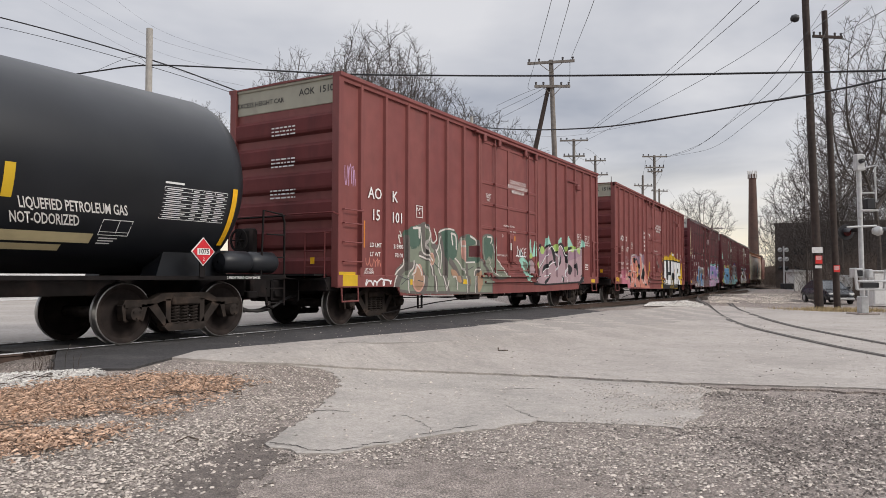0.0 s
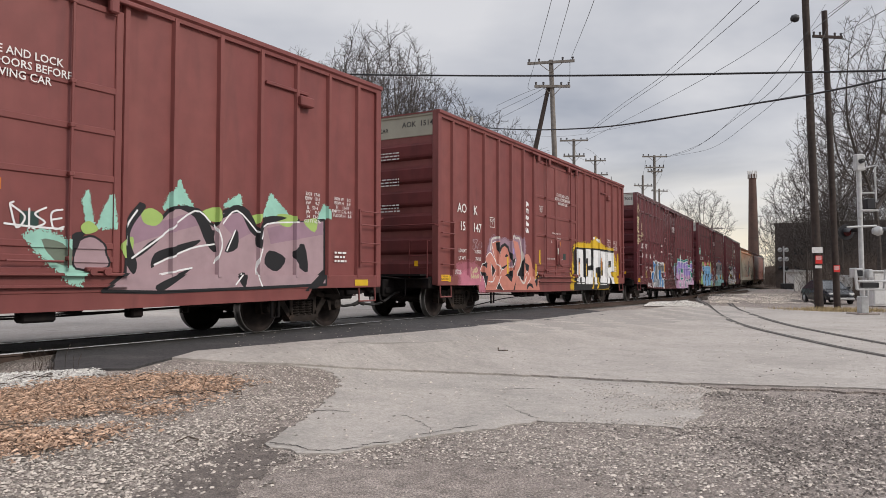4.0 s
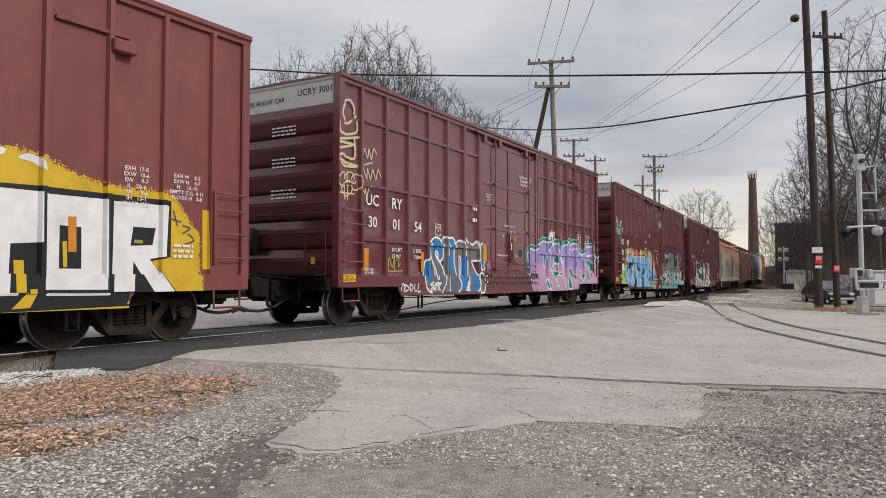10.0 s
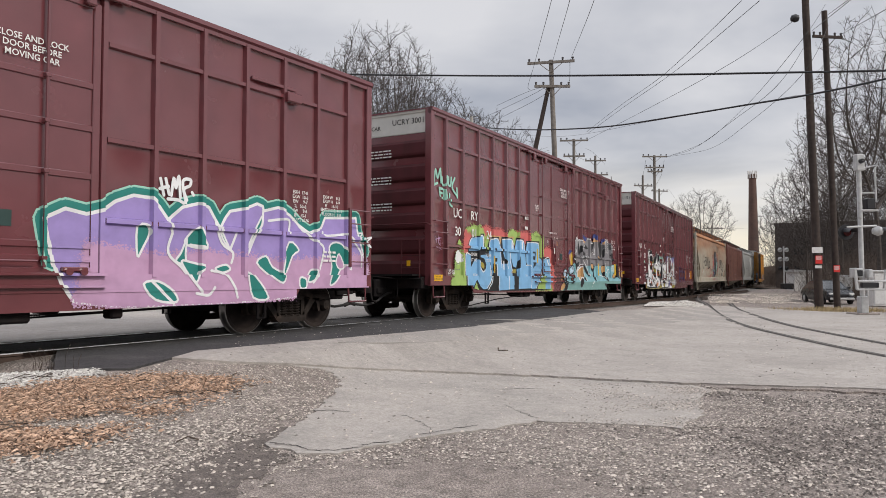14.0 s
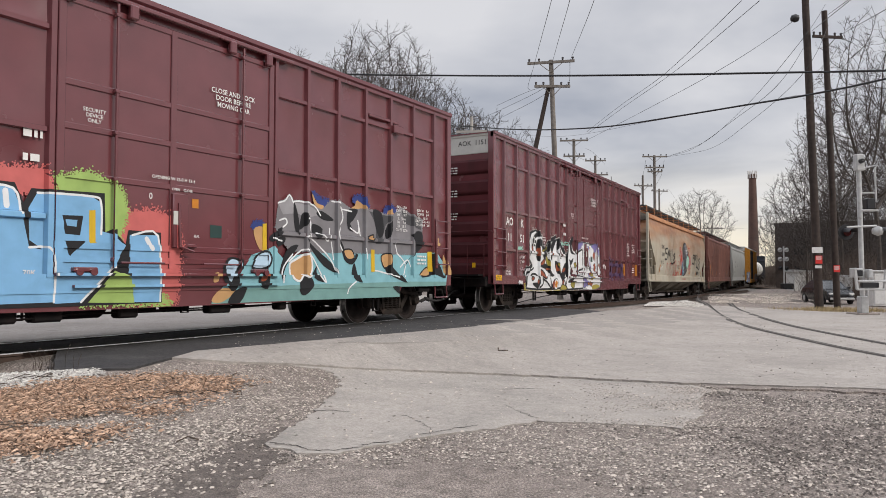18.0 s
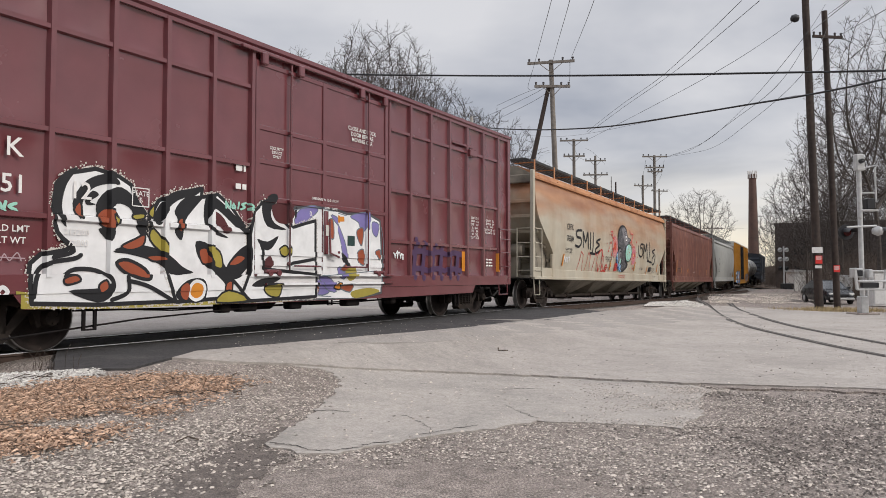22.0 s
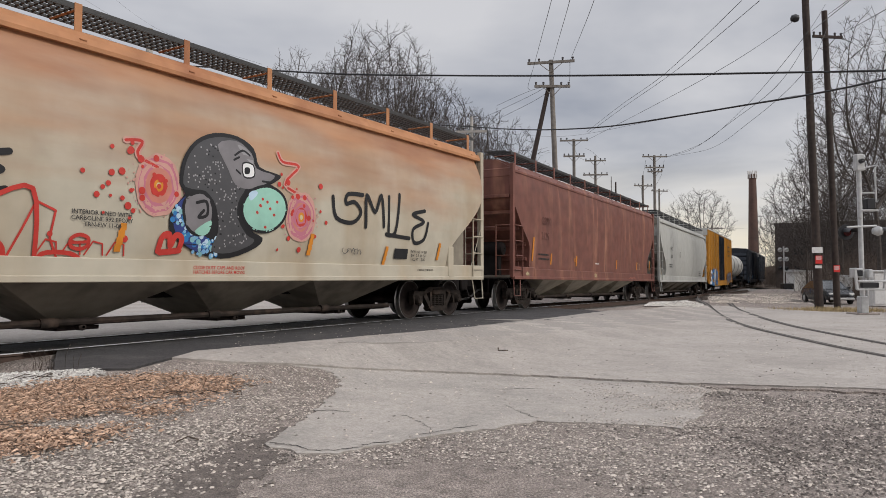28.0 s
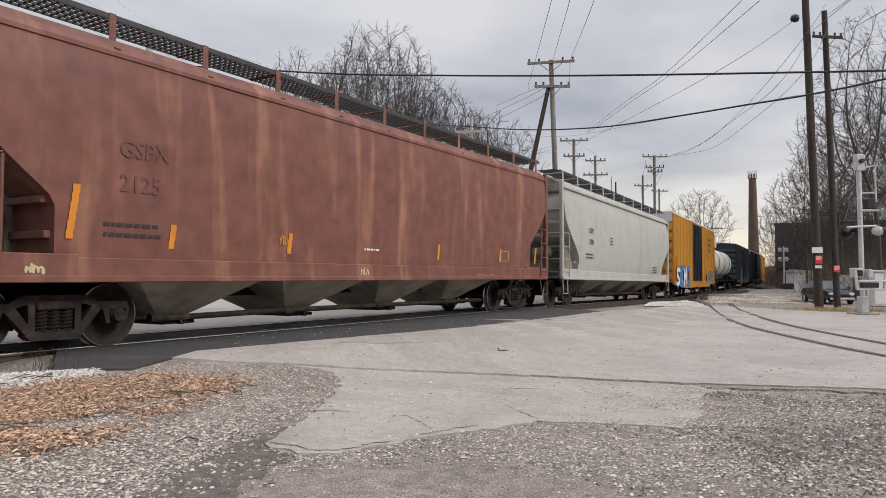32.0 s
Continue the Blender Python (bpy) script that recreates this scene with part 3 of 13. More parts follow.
    def done(self, name="graffiti", labels=None):
        for mat, g in self.g.items():
            if g.v:
                part(name, g, SPRAY[mat], self.car, (labels or {}).get(mat, ""), raw=True)


SPRAY = {k: paint("spray_" + k, c, 0.5) for k, c in dict(
    black=(0.012, 0.012, 0.014), white=(0.74, 0.74, 0.74), pink=(0.48, 0.16, 0.22), salmon=(0.52, 0.2, 0.15), lilac=(0.32, 0.24, 0.52), rose=(0.5, 0.3, 0.46),
    sky=(0.2, 0.42, 0.66), blue=(0.03, 0.19, 0.46), navy=(0.03, 0.05, 0.2), teal=(0.02, 0.2, 0.17), mint=(0.3, 0.56, 0.46), green=(0.07, 0.12, 0.09), olive=(0.14, 0.17, 0.13),
    lime=(0.33, 0.47, 0.13), yellow=(0.62, 0.4, 0.02), orange=(0.6, 0.22, 0.02), grey=(0.2, 0.19, 0.2), dgrey=(0.07, 0.07, 0.075), red=(0.5, 0.04, 0.03), cream=(0.55, 0.47, 0.28),
    aqua=(0.22, 0.45, 0.5), maroon=(0.08, 0.018, 0.02), purple=(0.14, 0.08, 0.3), dirtpink=(0.34, 0.11, 0.14), moss=(0.2, 0.225, 0.17), mauve=(0.3, 0.19, 0.24), dust=(0.36, 0.25, 0.27), blush=(0.55, 0.3, 0.25), slate=(0.13, 0.16, 0.19), taupe=(0.13, 0.115, 0.105), frost=(0.45, 0.6, 0.72), mustard=(0.34, 0.28, 0.05), rust=(0.3, 0.07, 0.03), ash=(0.3, 0.29, 0.3), plum=(0.07, 0.034, 0.085), clay=(0.36, 0.22, 0.14), chalk=(0.56, 0.52, 0.48), stone=(0.17, 0.155, 0.15), steel=(0.125, 0.14, 0.175),
    tan=(0.52, 0.3, 0.13), jade=(0.17, 0.32, 0.3), violet=(0.2, 0.17, 0.4), coral=(0.55, 0.13, 0.12)).items()}

GLYPH = {
    "A": [[(0, 0), (0.1, 0.9), (0.5, 1), (0.9, 0.9), (1, 0)], [(0.1, 0.42), (0.95, 0.42)]],
    "B": [[(0.05, 0), (0.05, 1), (0.8, 0.95), (0.9, 0.7), (0.3, 0.52), (0.95, 0.4), (0.95, 0.05), (0.05, 0)]],
    "C": [[(1, 0.85), (0.6, 1), (0.1, 0.85), (0, 0.5), (0.1, 0.12), (0.6, 0), (1, 0.12)]],
    "D": [[(0.05, 0), (0.05, 1), (0.7, 0.9), (1, 0.5), (0.75, 0.06), (0.05, 0)]],
    "E": [[(1, 1), (0.05, 0.92), (0, 0.08), (1, 0)], [(0.05, 0.5), (0.8, 0.5)]],
    "I": [[(0.5, 0), (0.5, 1)]],
    "K": [[(0.05, 0), (0.05, 1)], [(0.95, 1), (0.15, 0.5), (1, 0)]],
    "L": [[(0.1, 1), (0.05, 0.05), (1, 0.0)]],
    "M": [[(0, 0), (0.1, 1), (0.5, 0.45), (0.9, 1), (1, 0)]],
    "N": [[(0, 0), (0.08, 1), (0.92, 0), (1, 1)]],
    "O": [[(0.5, 1), (0.08, 0.85), (0, 0.5), (0.1, 0.12), (0.5, 0), (0.9, 0.12), (1, 0.5), (0.92, 0.85), (0.5, 1)]],
    "R": [[(0.05, 0), (0.05, 1), (0.85, 0.95), (0.9, 0.6), (0.2, 0.5), (1, 0)]],
    "S": [[(1, 0.85), (0.5, 1), (0.05, 0.8), (0.2, 0.55), (0.85, 0.42), (0.95, 0.15), (0.5, 0), (0, 0.12)]],
    "T": [[(0, 1), (1, 0.95)], [(0.5, 0.97), (0.48, 0)]],
    "U": [[(0, 1), (0.05, 0.2), (0.5, 0), (0.95, 0.2), (1, 1)]],
    "V": [[(0, 1), (0.5, 0), (1, 1)]],
    "W": [[(0, 1), (0.25, 0), (0.5, 0.6), (0.75, 0), (1, 1)]],
    "5": [[(0.95, 1), (0.2, 1), (0.15, 0.55), (0.8, 0.55), (0.95, 0.2), (0.5, 0), (0, 0.1)]],
}


def piece(pt, word, q0, q1, z0, z1, fill, edge, rim=None, w=0.2, seed=1, gap=0.12, wild=0.04, second=None, slant=0.0, low=None, split=0.5, cut=None, lean=0.0):
    """A painted word of fat letters, each drawn over the one before it: rim, edge, fill; low: the fill's colour under the split."""
    rnd = random.Random(seed)
    n = len(word)
    cw = (q1 - q0) / n
    zs = z0 + (z1 - z0) * split
    for i, ch in enumerate(word):
        lines = []
        drop = rnd.uniform(0, 0.12) * (z1 - z0)
        for line in GLYPH[ch]:
            pts = []
            for x, y in line:
                y2 = z0 + w * 0.6 + y * (z1 - z0 - w * 1.2 - drop)
                pts.append((q0 + cw * (i + gap / 2) + w * 0.3 + x * (cw * (1 - gap) - w * 0.6) + (slant * y + lean) * cw + rnd.uniform(-wild, wild), y2 + rnd.uniform(-wild, wild)))
            lines.append(pts)
        if rim:
            for l in lines:
                pt.stroke(l, w * 1.5, rim)
        for l in lines:
            pt.stroke(l, w * 1.24, edge)
        f = second if (second and i % 2) else fill
        for l in lines:
            if low:
                pt.clip_z = (zs, 99)
                pt.stroke(l, w, f)
                pt.clip_z = (-99, zs)
                pt.stroke(l, w, low)
                pt.clip_z = None
            else:
                pt.stroke(l, w, f)
        if cut:
            for l in lines:
                for (xa, ya), (xb, yb) in zip(l, l[1:]):
                    if rnd.random() < 0.55:
                        t = rnd.uniform(0.1, 0.4)
                        o = w * 0.22
                        pt.stroke([(xa + (xb - xa) * t + o, ya + (yb - ya) * t), (xa + (xb - xa) * (t + 0.4) + o, ya + (yb - ya) * (t + 0.4))], w * 0.14, cut)


def scribble(pt, q0, q1, z0, z1, mat, w=0.03, seed=1, n=9):
    """An unreadable hand-drawn tag: loops of uneven height."""
    rnd = random.Random(seed)
    pts, a = [], rnd.uniform(0, 3)
    loops = max(2, n // 2)
    step = (q1 - q0) / loops
    for k in range(loops):
        hi, lo = z1 - rnd.uniform(0, 0.35) * (z1 - z0), z0 + rnd.uniform(0, 0.3) * (z1 - z0)
        r = step * rnd.uniform(0.25, 0.7)
        form = rnd.random()
        for j in range(7):
            t = 2 * math.pi * j / 7
            x = q0 + step * (k + 0.15 + 0.75 * j / 7) + r * math.sin(t if form < 0.5 else -t) * 0.5
            y = (hi + lo) / 2 + (hi - lo) / 2 * math.cos(t * (1 if form < 0.7 else 2))
            pts.append((x, y))
    pt.stroke(pts, w, mat)


def stencil_bars(car, x, z, y, width, rows, h=0.035, mat="white", pitch=0.06, seed=1, end=None, name="lettering"):
    """Small print that cannot be read: rows of short bars."""
    rnd = random.Random(seed)
    g = Geo()
    for r in range(rows):
        p = -width / 2
        while p < width / 2 - 0.02:
            n = rnd.uniform(0.04, 0.14)
            n = min(n, width / 2 - p)
            zz = z - r * pitch
            if end is None:
                g.add([(x - p, y, zz), (x - p - n, y, zz), (x - p - n, y, zz + h), (x - p, y, zz + h)], [(0, 1, 2, 3)])
            else:
                g.add([(end, x + p, zz), (end, x + p + n, zz), (end, x + p + n, zz + h), (end, x + p, zz + h)], [(0, 1, 2, 3)])
            p += n + 0.03
    return part(name, g, M[mat], car, raw=True)


# ---- boxcars ----
LB = 15.75                              # body length
POSTS = (0.74, 1.61, 2.48, 3.35, 4.22, 5.08, 5.90, 9.85, 10.67, 11.53, 12.40, 13.27, 14.14, 15.01)
SHEET_Y, POST_Y, SILL_Y, DOOR_Y = 1.425, 1.492, 1.48, 1.48
_box = {}


def boxcar_meshes():
    g = Geo().box(-LB / 2 + 0.08, LB / 2 - 0.08, -SHEET_Y, SHEET_Y, 0.95, 4.92)
    _box["body"] = g.mesh("body")
    _box["core"] = Geo().box(-LB / 2 + 0.08, LB / 2 - 0.08, -SHEET_Y + 0.05, SHEET_Y - 0.05, 0.95, 4.92).mesh("body")
    # side sheet of the railed cars: slightly hollow between its posts and rails
    def steps(marks, n):
        out = []
        for a, b in zip(marks, marks[1:]):
            flat = 5.8 < a < 9.0
            out += [(a + (b - a) * k / n, 0.0 if flat else math.sin(math.pi * k / n) ** 0.8 if k else 0.0) for k in range(n)]
        return out + [(marks[-1], 0.0)]
    cols = steps([0.1] + list(POSTS) + [LB - 0.1], 8)
    rows = steps([0.97, 1.77, 2.88, 4.20, 4.90], 8)
    g = Geo()
    g.v = [(LB / 2 - q, SHEET_Y - 0.04 * dq * dz, z) for q, dq in cols for z, dz in rows]
    n = len(rows)
    g.f = [(a * n + b, a * n + b + 1, (a + 1) * n + b + 1, (a + 1) * n + b) for a in range(len(cols) - 1) for b in range(n - 1)]
    _box["sheet"] = g.mesh("side_sheet", True)
    g = Geo().prism([(-0.06, SHEET_Y - 0.01), (-0.035, POST_Y), (0.035, POST_Y), (0.06, SHEET_Y - 0.01)], "z", 1.0, 4.88)
    _box["post"] = g.mesh("side_post")
    g = Geo()
    g.box(-LB / 2, LB / 2, SHEET_Y - 0.02, SILL_Y, 0.79, 1.04, 0.008)
    g.prism([(-LB / 2 + 2.05, 0.80), (-LB / 2 + 2.2, 0.60), (-LB / 2 + 6.0, 0.56), (LB / 2 - 6.0, 0.56), (LB / 2 - 2.2, 0.60), (LB / 2 - 2.05, 0.80)], "y", SHEET_Y + 0.01, SILL_Y - 0.012)
    _box["sill"] = g.mesh("side_sill")
    g = Geo().prism([(SHEET_Y - 0.03, 4.84), (1.48, 4.84), (1.48, 4.90), (1.52, 4.93), (1.52, 5.0), (SHEET_Y - 0.03, 5.0)], "x", -LB / 2, LB / 2)
    _box["chord"] = g.mesh("top_chord")
    # roof: shallow peak with raised seams
    g = Geo().prism([(-1.48, 4.96), (1.48, 4.96), (1.48, 4.985), (0, 5.005), (-1.48, 4.985)], "x", -LB / 2 + 0.02, LB / 2 - 0.02)
    for k in range(19):
        x = -LB / 2 + 0.4 + k * (LB - 0.8) / 18
        g.prism([(-1.46, 4.98), (1.46, 4.98), (1.46, 5.005), (0, 5.03), (-1.46, 5.005)], "x", x - 0.04, x + 0.04)
    _box["roof"] = g.mesh("roof")
    # pressed end: deep horizontal corrugations with a sharp lower lip
    X = LB / 2 - 0.10
    prof = [(X - 0.06, 0.82), (X, 0.82)]
    z = 0.95
    while z < 4.2:
        prof += [(X, z), (X + 0.085, z + 0.07), (X + 0.095, z + 0.12), (X + 0.085, z + 0.36), (X + 0.005, z + 0.45)]
        z += 0.575
    prof += [(X, 4.42), (X - 0.06, 4.42)]
    _box["end"] = Geo().prism(prof, "y", -1.37, 1.37).mesh("end_panel")
    g = Geo().box(X - 0.05, X + 0.035, -1.39, 1.39, 4.42, 4.93, 0.01)
    g.box(X - 0.05, X + 0.06, -1.43, 1.43, 4.90, 4.97, 0.012)
    _box["band"] = g.mesh("end_top_panel")
    g = Geo()
    g.box(X - 0.06, LB / 2, 1.31, POST_Y - 0.005, 0.80, 5.0, 0.012)
    _box["corner"] = g.mesh("corner_post")
    # under the floor
    g = Geo()
    g.box(-LB / 2 + 0.2, LB / 2 - 0.2, -0.33, 0.33, 0.66, 0.98)
    for k in range(7):
        x = -4.2 + k * 1.4
        g.prism([(-1.4, 0.95), (-1.4, 0.80), (-0.4, 0.62), (0.4, 0.62), (1.4, 0.80), (1.4, 0.95)], "x", x - 0.05, x + 0.05)
    for e in (1, -1):
        g.box(e * (LB / 2 + 0.12) - 0.42, e * (LB / 2 + 0.12) + 0.42, -0.3, 0.3, 0.52, 0.94, 0.03)
        g.box(e * (LB / 2 - 0.05) - 0.16, e * (LB / 2 - 0.05) + 0.16, -1.3, 1.3, 0.72, 1.0, 0.02)
    for x in (-6.03, 6.03):
        g.box(x - 0.2, x + 0.2, -1.4, 1.4, 0.76, 0.97)
    _box["frame"] = g.mesh("underframe")
    g = Geo()
    g.lathe([(-0.55, 0.02), (-0.52, 0.14), (-0.45, 0.19), (0.45, 0.19), (0.52, 0.14), (0.55, 0.02)], "x", 18, (1.3, 0.75, 0.60))
    _box["reservoir"] = g.mesh("brake_reservoir", True)
    g = Geo().lathe([(-0.2, 0.02), (-0.18, 0.15), (0.2, 0.15), (0.25, 0.03)], "x", 16, (-0.4, 0.85, 0.60))
    g.box(0.1, 0.5, 0.75, 1.1, 0.50, 0.74, 0.02)
    g.box(-1.58, -1.35, 0.9, 1.2, 0.52, 0.72, 0.02)
    _box["cylinder"] = g.mesh("brake_cylinder", True)
    g = Geo()
    g.tube([(-4.9, 0.5, 0.52), (-1.2, 0.7, 0.45), (1.0, 0.72, 0.47), (5.0, 0.4, 0.52)], 0.016, 6)
    g.tube([(-6.0, 1.25, 0.60), (-2.0, 1.28, 0.52), (3.4, 1.28, 0.50), (5.6, 1.2, 0.62)], 0.013, 6)
    for x in (-3.2, -0.3, 2.2):
        g.tube([(x, 1.30, 0.72), (x, 1.30, 0.46), (x + 0.12, 1.30, 0.46), (x + 0.12, 1.30, 0.70)], 0.018, 6)
    for x in (4.87, -4.87):
        g.tube([(x, 1.40, 0.62), (x, 1.40, 0.30), (x - 0.16, 1.40, 0.30), (x - 0.16, 1.40, 0.62)], 0.028, 6)
    g.tube([(6.2, 1.34, 0.22), (4.0, 1.34, 0.40), (1.6, 1.34, 0.50)], 0.014, 6)
    for x, w in ((2.4, 0.12), (1.9, 0.2), (0.75, 0.16), (-0.9, 0.22), (-2.3, 0.1)):
        g.box(x - w, x + w, 1.15, 1.36, 0.42, 0.62, 0.03)
    _box["rods"] = g.mesh("brake_rod", True)
    g = Geo()
    for z in (1.30, 1.68, 2.05, 2.32):
        g.tube([(-0.30, SHEET_Y, z), (-0.30, 1.54, z), (0.30, 1.54, z), (0.30, SHEET_Y, z)], 0.014, 6)
    g.box(-0.33, -0.27, 1.44, 1.54, 1.2, 2.36, 0.006)
    _box["ladder"] = g.mesh("side_ladder", True)
    g = Geo().tube([(-0.26, 1.44, 0.84), (-0.26, 1.46, 0.52), (0.26, 1.46, 0.52), (0.26, 1.44, 0.84)], 0.022, 6)
    _box["step"] = g.mesh("sill_step", True)
    # end platform, ladder and rail
    g = Geo()
    X = LB / 2
    g.box(X - 0.02, X + 0.36, -1.2, 1.2, 1.02, 1.06)
    _box["platform"] = g.mesh("end_platform")
    g = Geo()
    g.tube([(X - 0.02, 1.48, 2.20), (X + 0.14, 1.48, 2.24), (X + 0.14, -1.43, 2.24), (X - 0.02, -1.43, 2.20)], 0.017, 6)
    for y in (0.75, 1.25, -0.85, -1.35):
        g.tube([(X + 0.0, y, 1.86), (X + 0.12, y, 1.86), (X + 0.12, y, 0.98), (X, y, 0.98)], 0.014, 6)
    for y0, y1 in ((0.75, 1.25), (-1.35, -0.85)):
        for z in (1.2, 1.5, 1.86):
            g.tube([(X + 0.12, y0, z), (X + 0.12, y1, z)], 0.014, 6)
    _box["endrail"] = g.mesh("end_ladder", True)
    # plug door: sheet with posts and rails, rods and handles apart
    g = Geo()
    g.box(5.96, 9.79, SHEET_Y, 1.452, 1.06, 4.70, 0.006)
    for i in range(len(g.v)):
        x, y, z = g.v[i]
        g.v[i] = (LB / 2 - x, y, z)
    _box["door"] = g.mesh("plug_door")
    _box["stile"] = Geo().box(-0.055, 0.055, 1.445, DOOR_Y, 1.06, 4.70, 0.01).mesh("door_stile")
    _box["bar"] = Geo().box(LB / 2 - 9.79, LB / 2 - 5.96, 1.445, DOOR_Y - 0.008, -0.045, 0.045, 0.01).mesh("door_bar")
    g = Geo().tube([(0, 1.525, 1.12), (0, 1.525, 4.78)], 0.021, 8)
    for z in (1.24, 2.34, 2.98, 3.56, 4.62):
        g.box(-0.034, 0.034, 1.47, 1.55, z - 0.028, z + 0.028, 0.008)
    _box["rod"] = g.mesh("locking_rod", True)
    g = Geo()
    g.box(LB / 2 - 7.98, LB / 2 - 7.70, 1.47, 1.54, 1.43, 2.25, 0.015)
    g.tube([(LB / 2 - 7.8, 1.55, 2.1), (LB / 2 - 7.8, 1.58, 1.45), (LB / 2 - 8.05, 1.58, 1.38)], 0.022, 6)
    g.box(LB / 2 - 8.15, LB / 2 - 7.95, 1.48, 1.53, 1.45, 1.5, 0.01)
    _box["handle"] = g.mesh("door_handle", True)
    g = Geo()
    g.box(LB / 2 - 9.9, LB / 2 - 5.95, 1.48, 1.555, 1.015, 1.055, 0.008)
    g.box(LB / 2 - 9.9, LB / 2 - 6.2, 1.48, 1.54, 0.86, 0.90, 0.008)
    for q in (6.35, 9.45):
        x = LB / 2 - q
        g.box(x - 0.17, x + 0.17, 1.47, 1.56, 1.07, 1.13, 0.012)
        for dx in (-0.1, 0.1):
            g.lathe([(1.545, 0.005), (1.545, 0.05), (1.59, 0.05), (1.59, 0.005)], "y", 12, (x + dx, 0, 1.07))
    for q in (7.2, 8.6):
        g.tube([(LB / 2 - q - 0.35, 1.56, 1.20), (LB / 2 - q + 0.35, 1.56, 1.20)], 0.016, 6)
    _box["track"] = g.mesh("door_track")
    g = Geo()
    g.box(LB / 2 - 10.2, LB / 2 - 5.6, 1.48, 1.56, 4.80, 4.86, 0.01)
    for q in (6.1, 7.0, 8.8, 9.6):
        g.box(LB / 2 - q - 0.07, LB / 2 - q + 0.07, 1.49, 1.58, 4.62, 4.83, 0.02)
    _box["toprail"] = g.mesh("door_rail")
    g = Geo().box(LB / 2 - 13.55, LB / 2 - 12.5, SHEET_Y, 1.48, 4.33, 4.39, 0.008)
    g.box(LB / 2 - 13.6, LB / 2 - 13.25, SHEET_Y, 1.58, 4.10, 4.28, 0.02)
    _box["vent"] = g.mesh("vent_bracket")
    for a, z in (("rail_hi", 4.20), ("rail_mid", 2.88), ("rail_lo", 1.77)):
        g = Geo()
        g.prism([(SHEET_Y - 0.01, z - 0.05), (1.478, z - 0.03), (1.478, z + 0.03), (SHEET_Y - 0.01, z + 0.05)], "x", LB / 2 - 5.84, LB / 2 - 0.80)
        _box[a] = g.mesh("belt_rail")
    g = Geo().box(LB / 2 + 0.0, LB / 2 + 0.22, -1.1, -0.6, 1.45, 2.0, 0.05)
    g.lathe([(0.0, 0.24), (0.03, 0.24), (0.03, 0.2), (0.0, 0.2)], "x", 24, (LB / 2 + 0.30, -0.85, 1.75))
    g.tube([(LB / 2 + 0.2, -0.85, 1.75), (LB / 2 + 0.32, -0.85, 1.75)], 0.03, 8)
    for k in range(3):
        t = k * math.pi / 3
        g.tube([(LB / 2 + 0.315, -0.85 - 0.22 * math.cos(t), 1.75 - 0.22 * math.sin(t)), (LB / 2 + 0.315, -0.85 + 0.22 * math.cos(t), 1.75 + 0.22 * math.sin(t))], 0.012, 5)
    _box["brake"] = g.mesh("hand_brake", True)


boxcar_meshes()
_copies = {}


def tinted(key, mat):
    """A boxcar mesh in one paint; cars of that paint share it."""
    if (key, mat) not in _copies:
        me = _box[key].copy()
        me.materials.append(M[mat])
        _copies[key, mat] = me
    return _copies[key, mat]


DOOR_BARS = (1.08, 1.24, 1.42, 2.34, 2.98, 3.56, 4.66)
DOOR_STILES = (6.02, 7.74, 9.74)
DOOR_RODS = (6.77, 9.05)


def box_bands(grid):
    """The relief of a boxcar side, for the paint: faces and the slopes between them."""
    rails = (1.77, 2.88, 4.20) if grid else ()
    lo = SHEET_Y - 0.01
    bands = [(0.0, LB, 0.79, 1.04, SILL_Y), (2.15, LB - 2.15, 0.57, 0.79, SILL_Y - 0.012), (0, 0.17, 1.04, 4.84, POST_Y - 0.005)]
    last = 0.17
    for q in POSTS + (LB - 0.11,):
        a = q - 0.06
        if last > 5.8 and q < 10.0:             # the plug door
            zs = [1.06]
            for z in DOOR_BARS:
                if z > 1.1:
                    bands.append((last, a, zs[-1], z - 0.045, 1.452))
                bands.append((last, a, z - 0.045, z + 0.045, DOOR_Y - 0.008))
                zs.append(z + 0.045)
            for d in DOOR_STILES:
                bands.append((d - 0.055, d + 0.055, 1.06, 4.70, DOOR_Y))
            for d in DOOR_RODS:
                bands.append((d - 0.02, d + 0.02, 1.12, 4.78, 1.545))
            bands.append((LB / 2 - 0.105, LB / 2 + 0.175, 1.43, 2.25, 1.54))
        else:
            z0 = 1.04
            for z in rails:
                bands.append((last, a, z0, z - 0.05, SHEET_Y))
                bands.append((last, a, z - 0.05, z - 0.03, (lo, 1.478, 1)))
                bands.append((last, a, z - 0.03, z + 0.03, 1.478))
                bands.append((last, a, z + 0.03, z + 0.05, (1.478, lo, 1)))
                z0 = z + 0.05
            bands.append((last, a, z0, 4.84, SHEET_Y))
        if q < LB - 0.2:
            bands.append((q - 0.06, q - 0.035, 0.995, 4.84, (lo, POST_Y, 0)))
            bands.append((q - 0.035, q + 0.035, 0.995, 4.84, POST_Y))
            bands.append((q + 0.035, q + 0.06, 0.995, 4.84, (POST_Y, lo, 0)))
        else:
            bands.append((q - 0.06, LB, 1.04, 4.84, POST_Y - 0.005))
        last = q + 0.06
    bands.append((5.95, 9.9, 1.015, 1.055, 1.555))
    bands.append((6.2, 9.9, 0.86, 0.90, 1.54))
    return bands


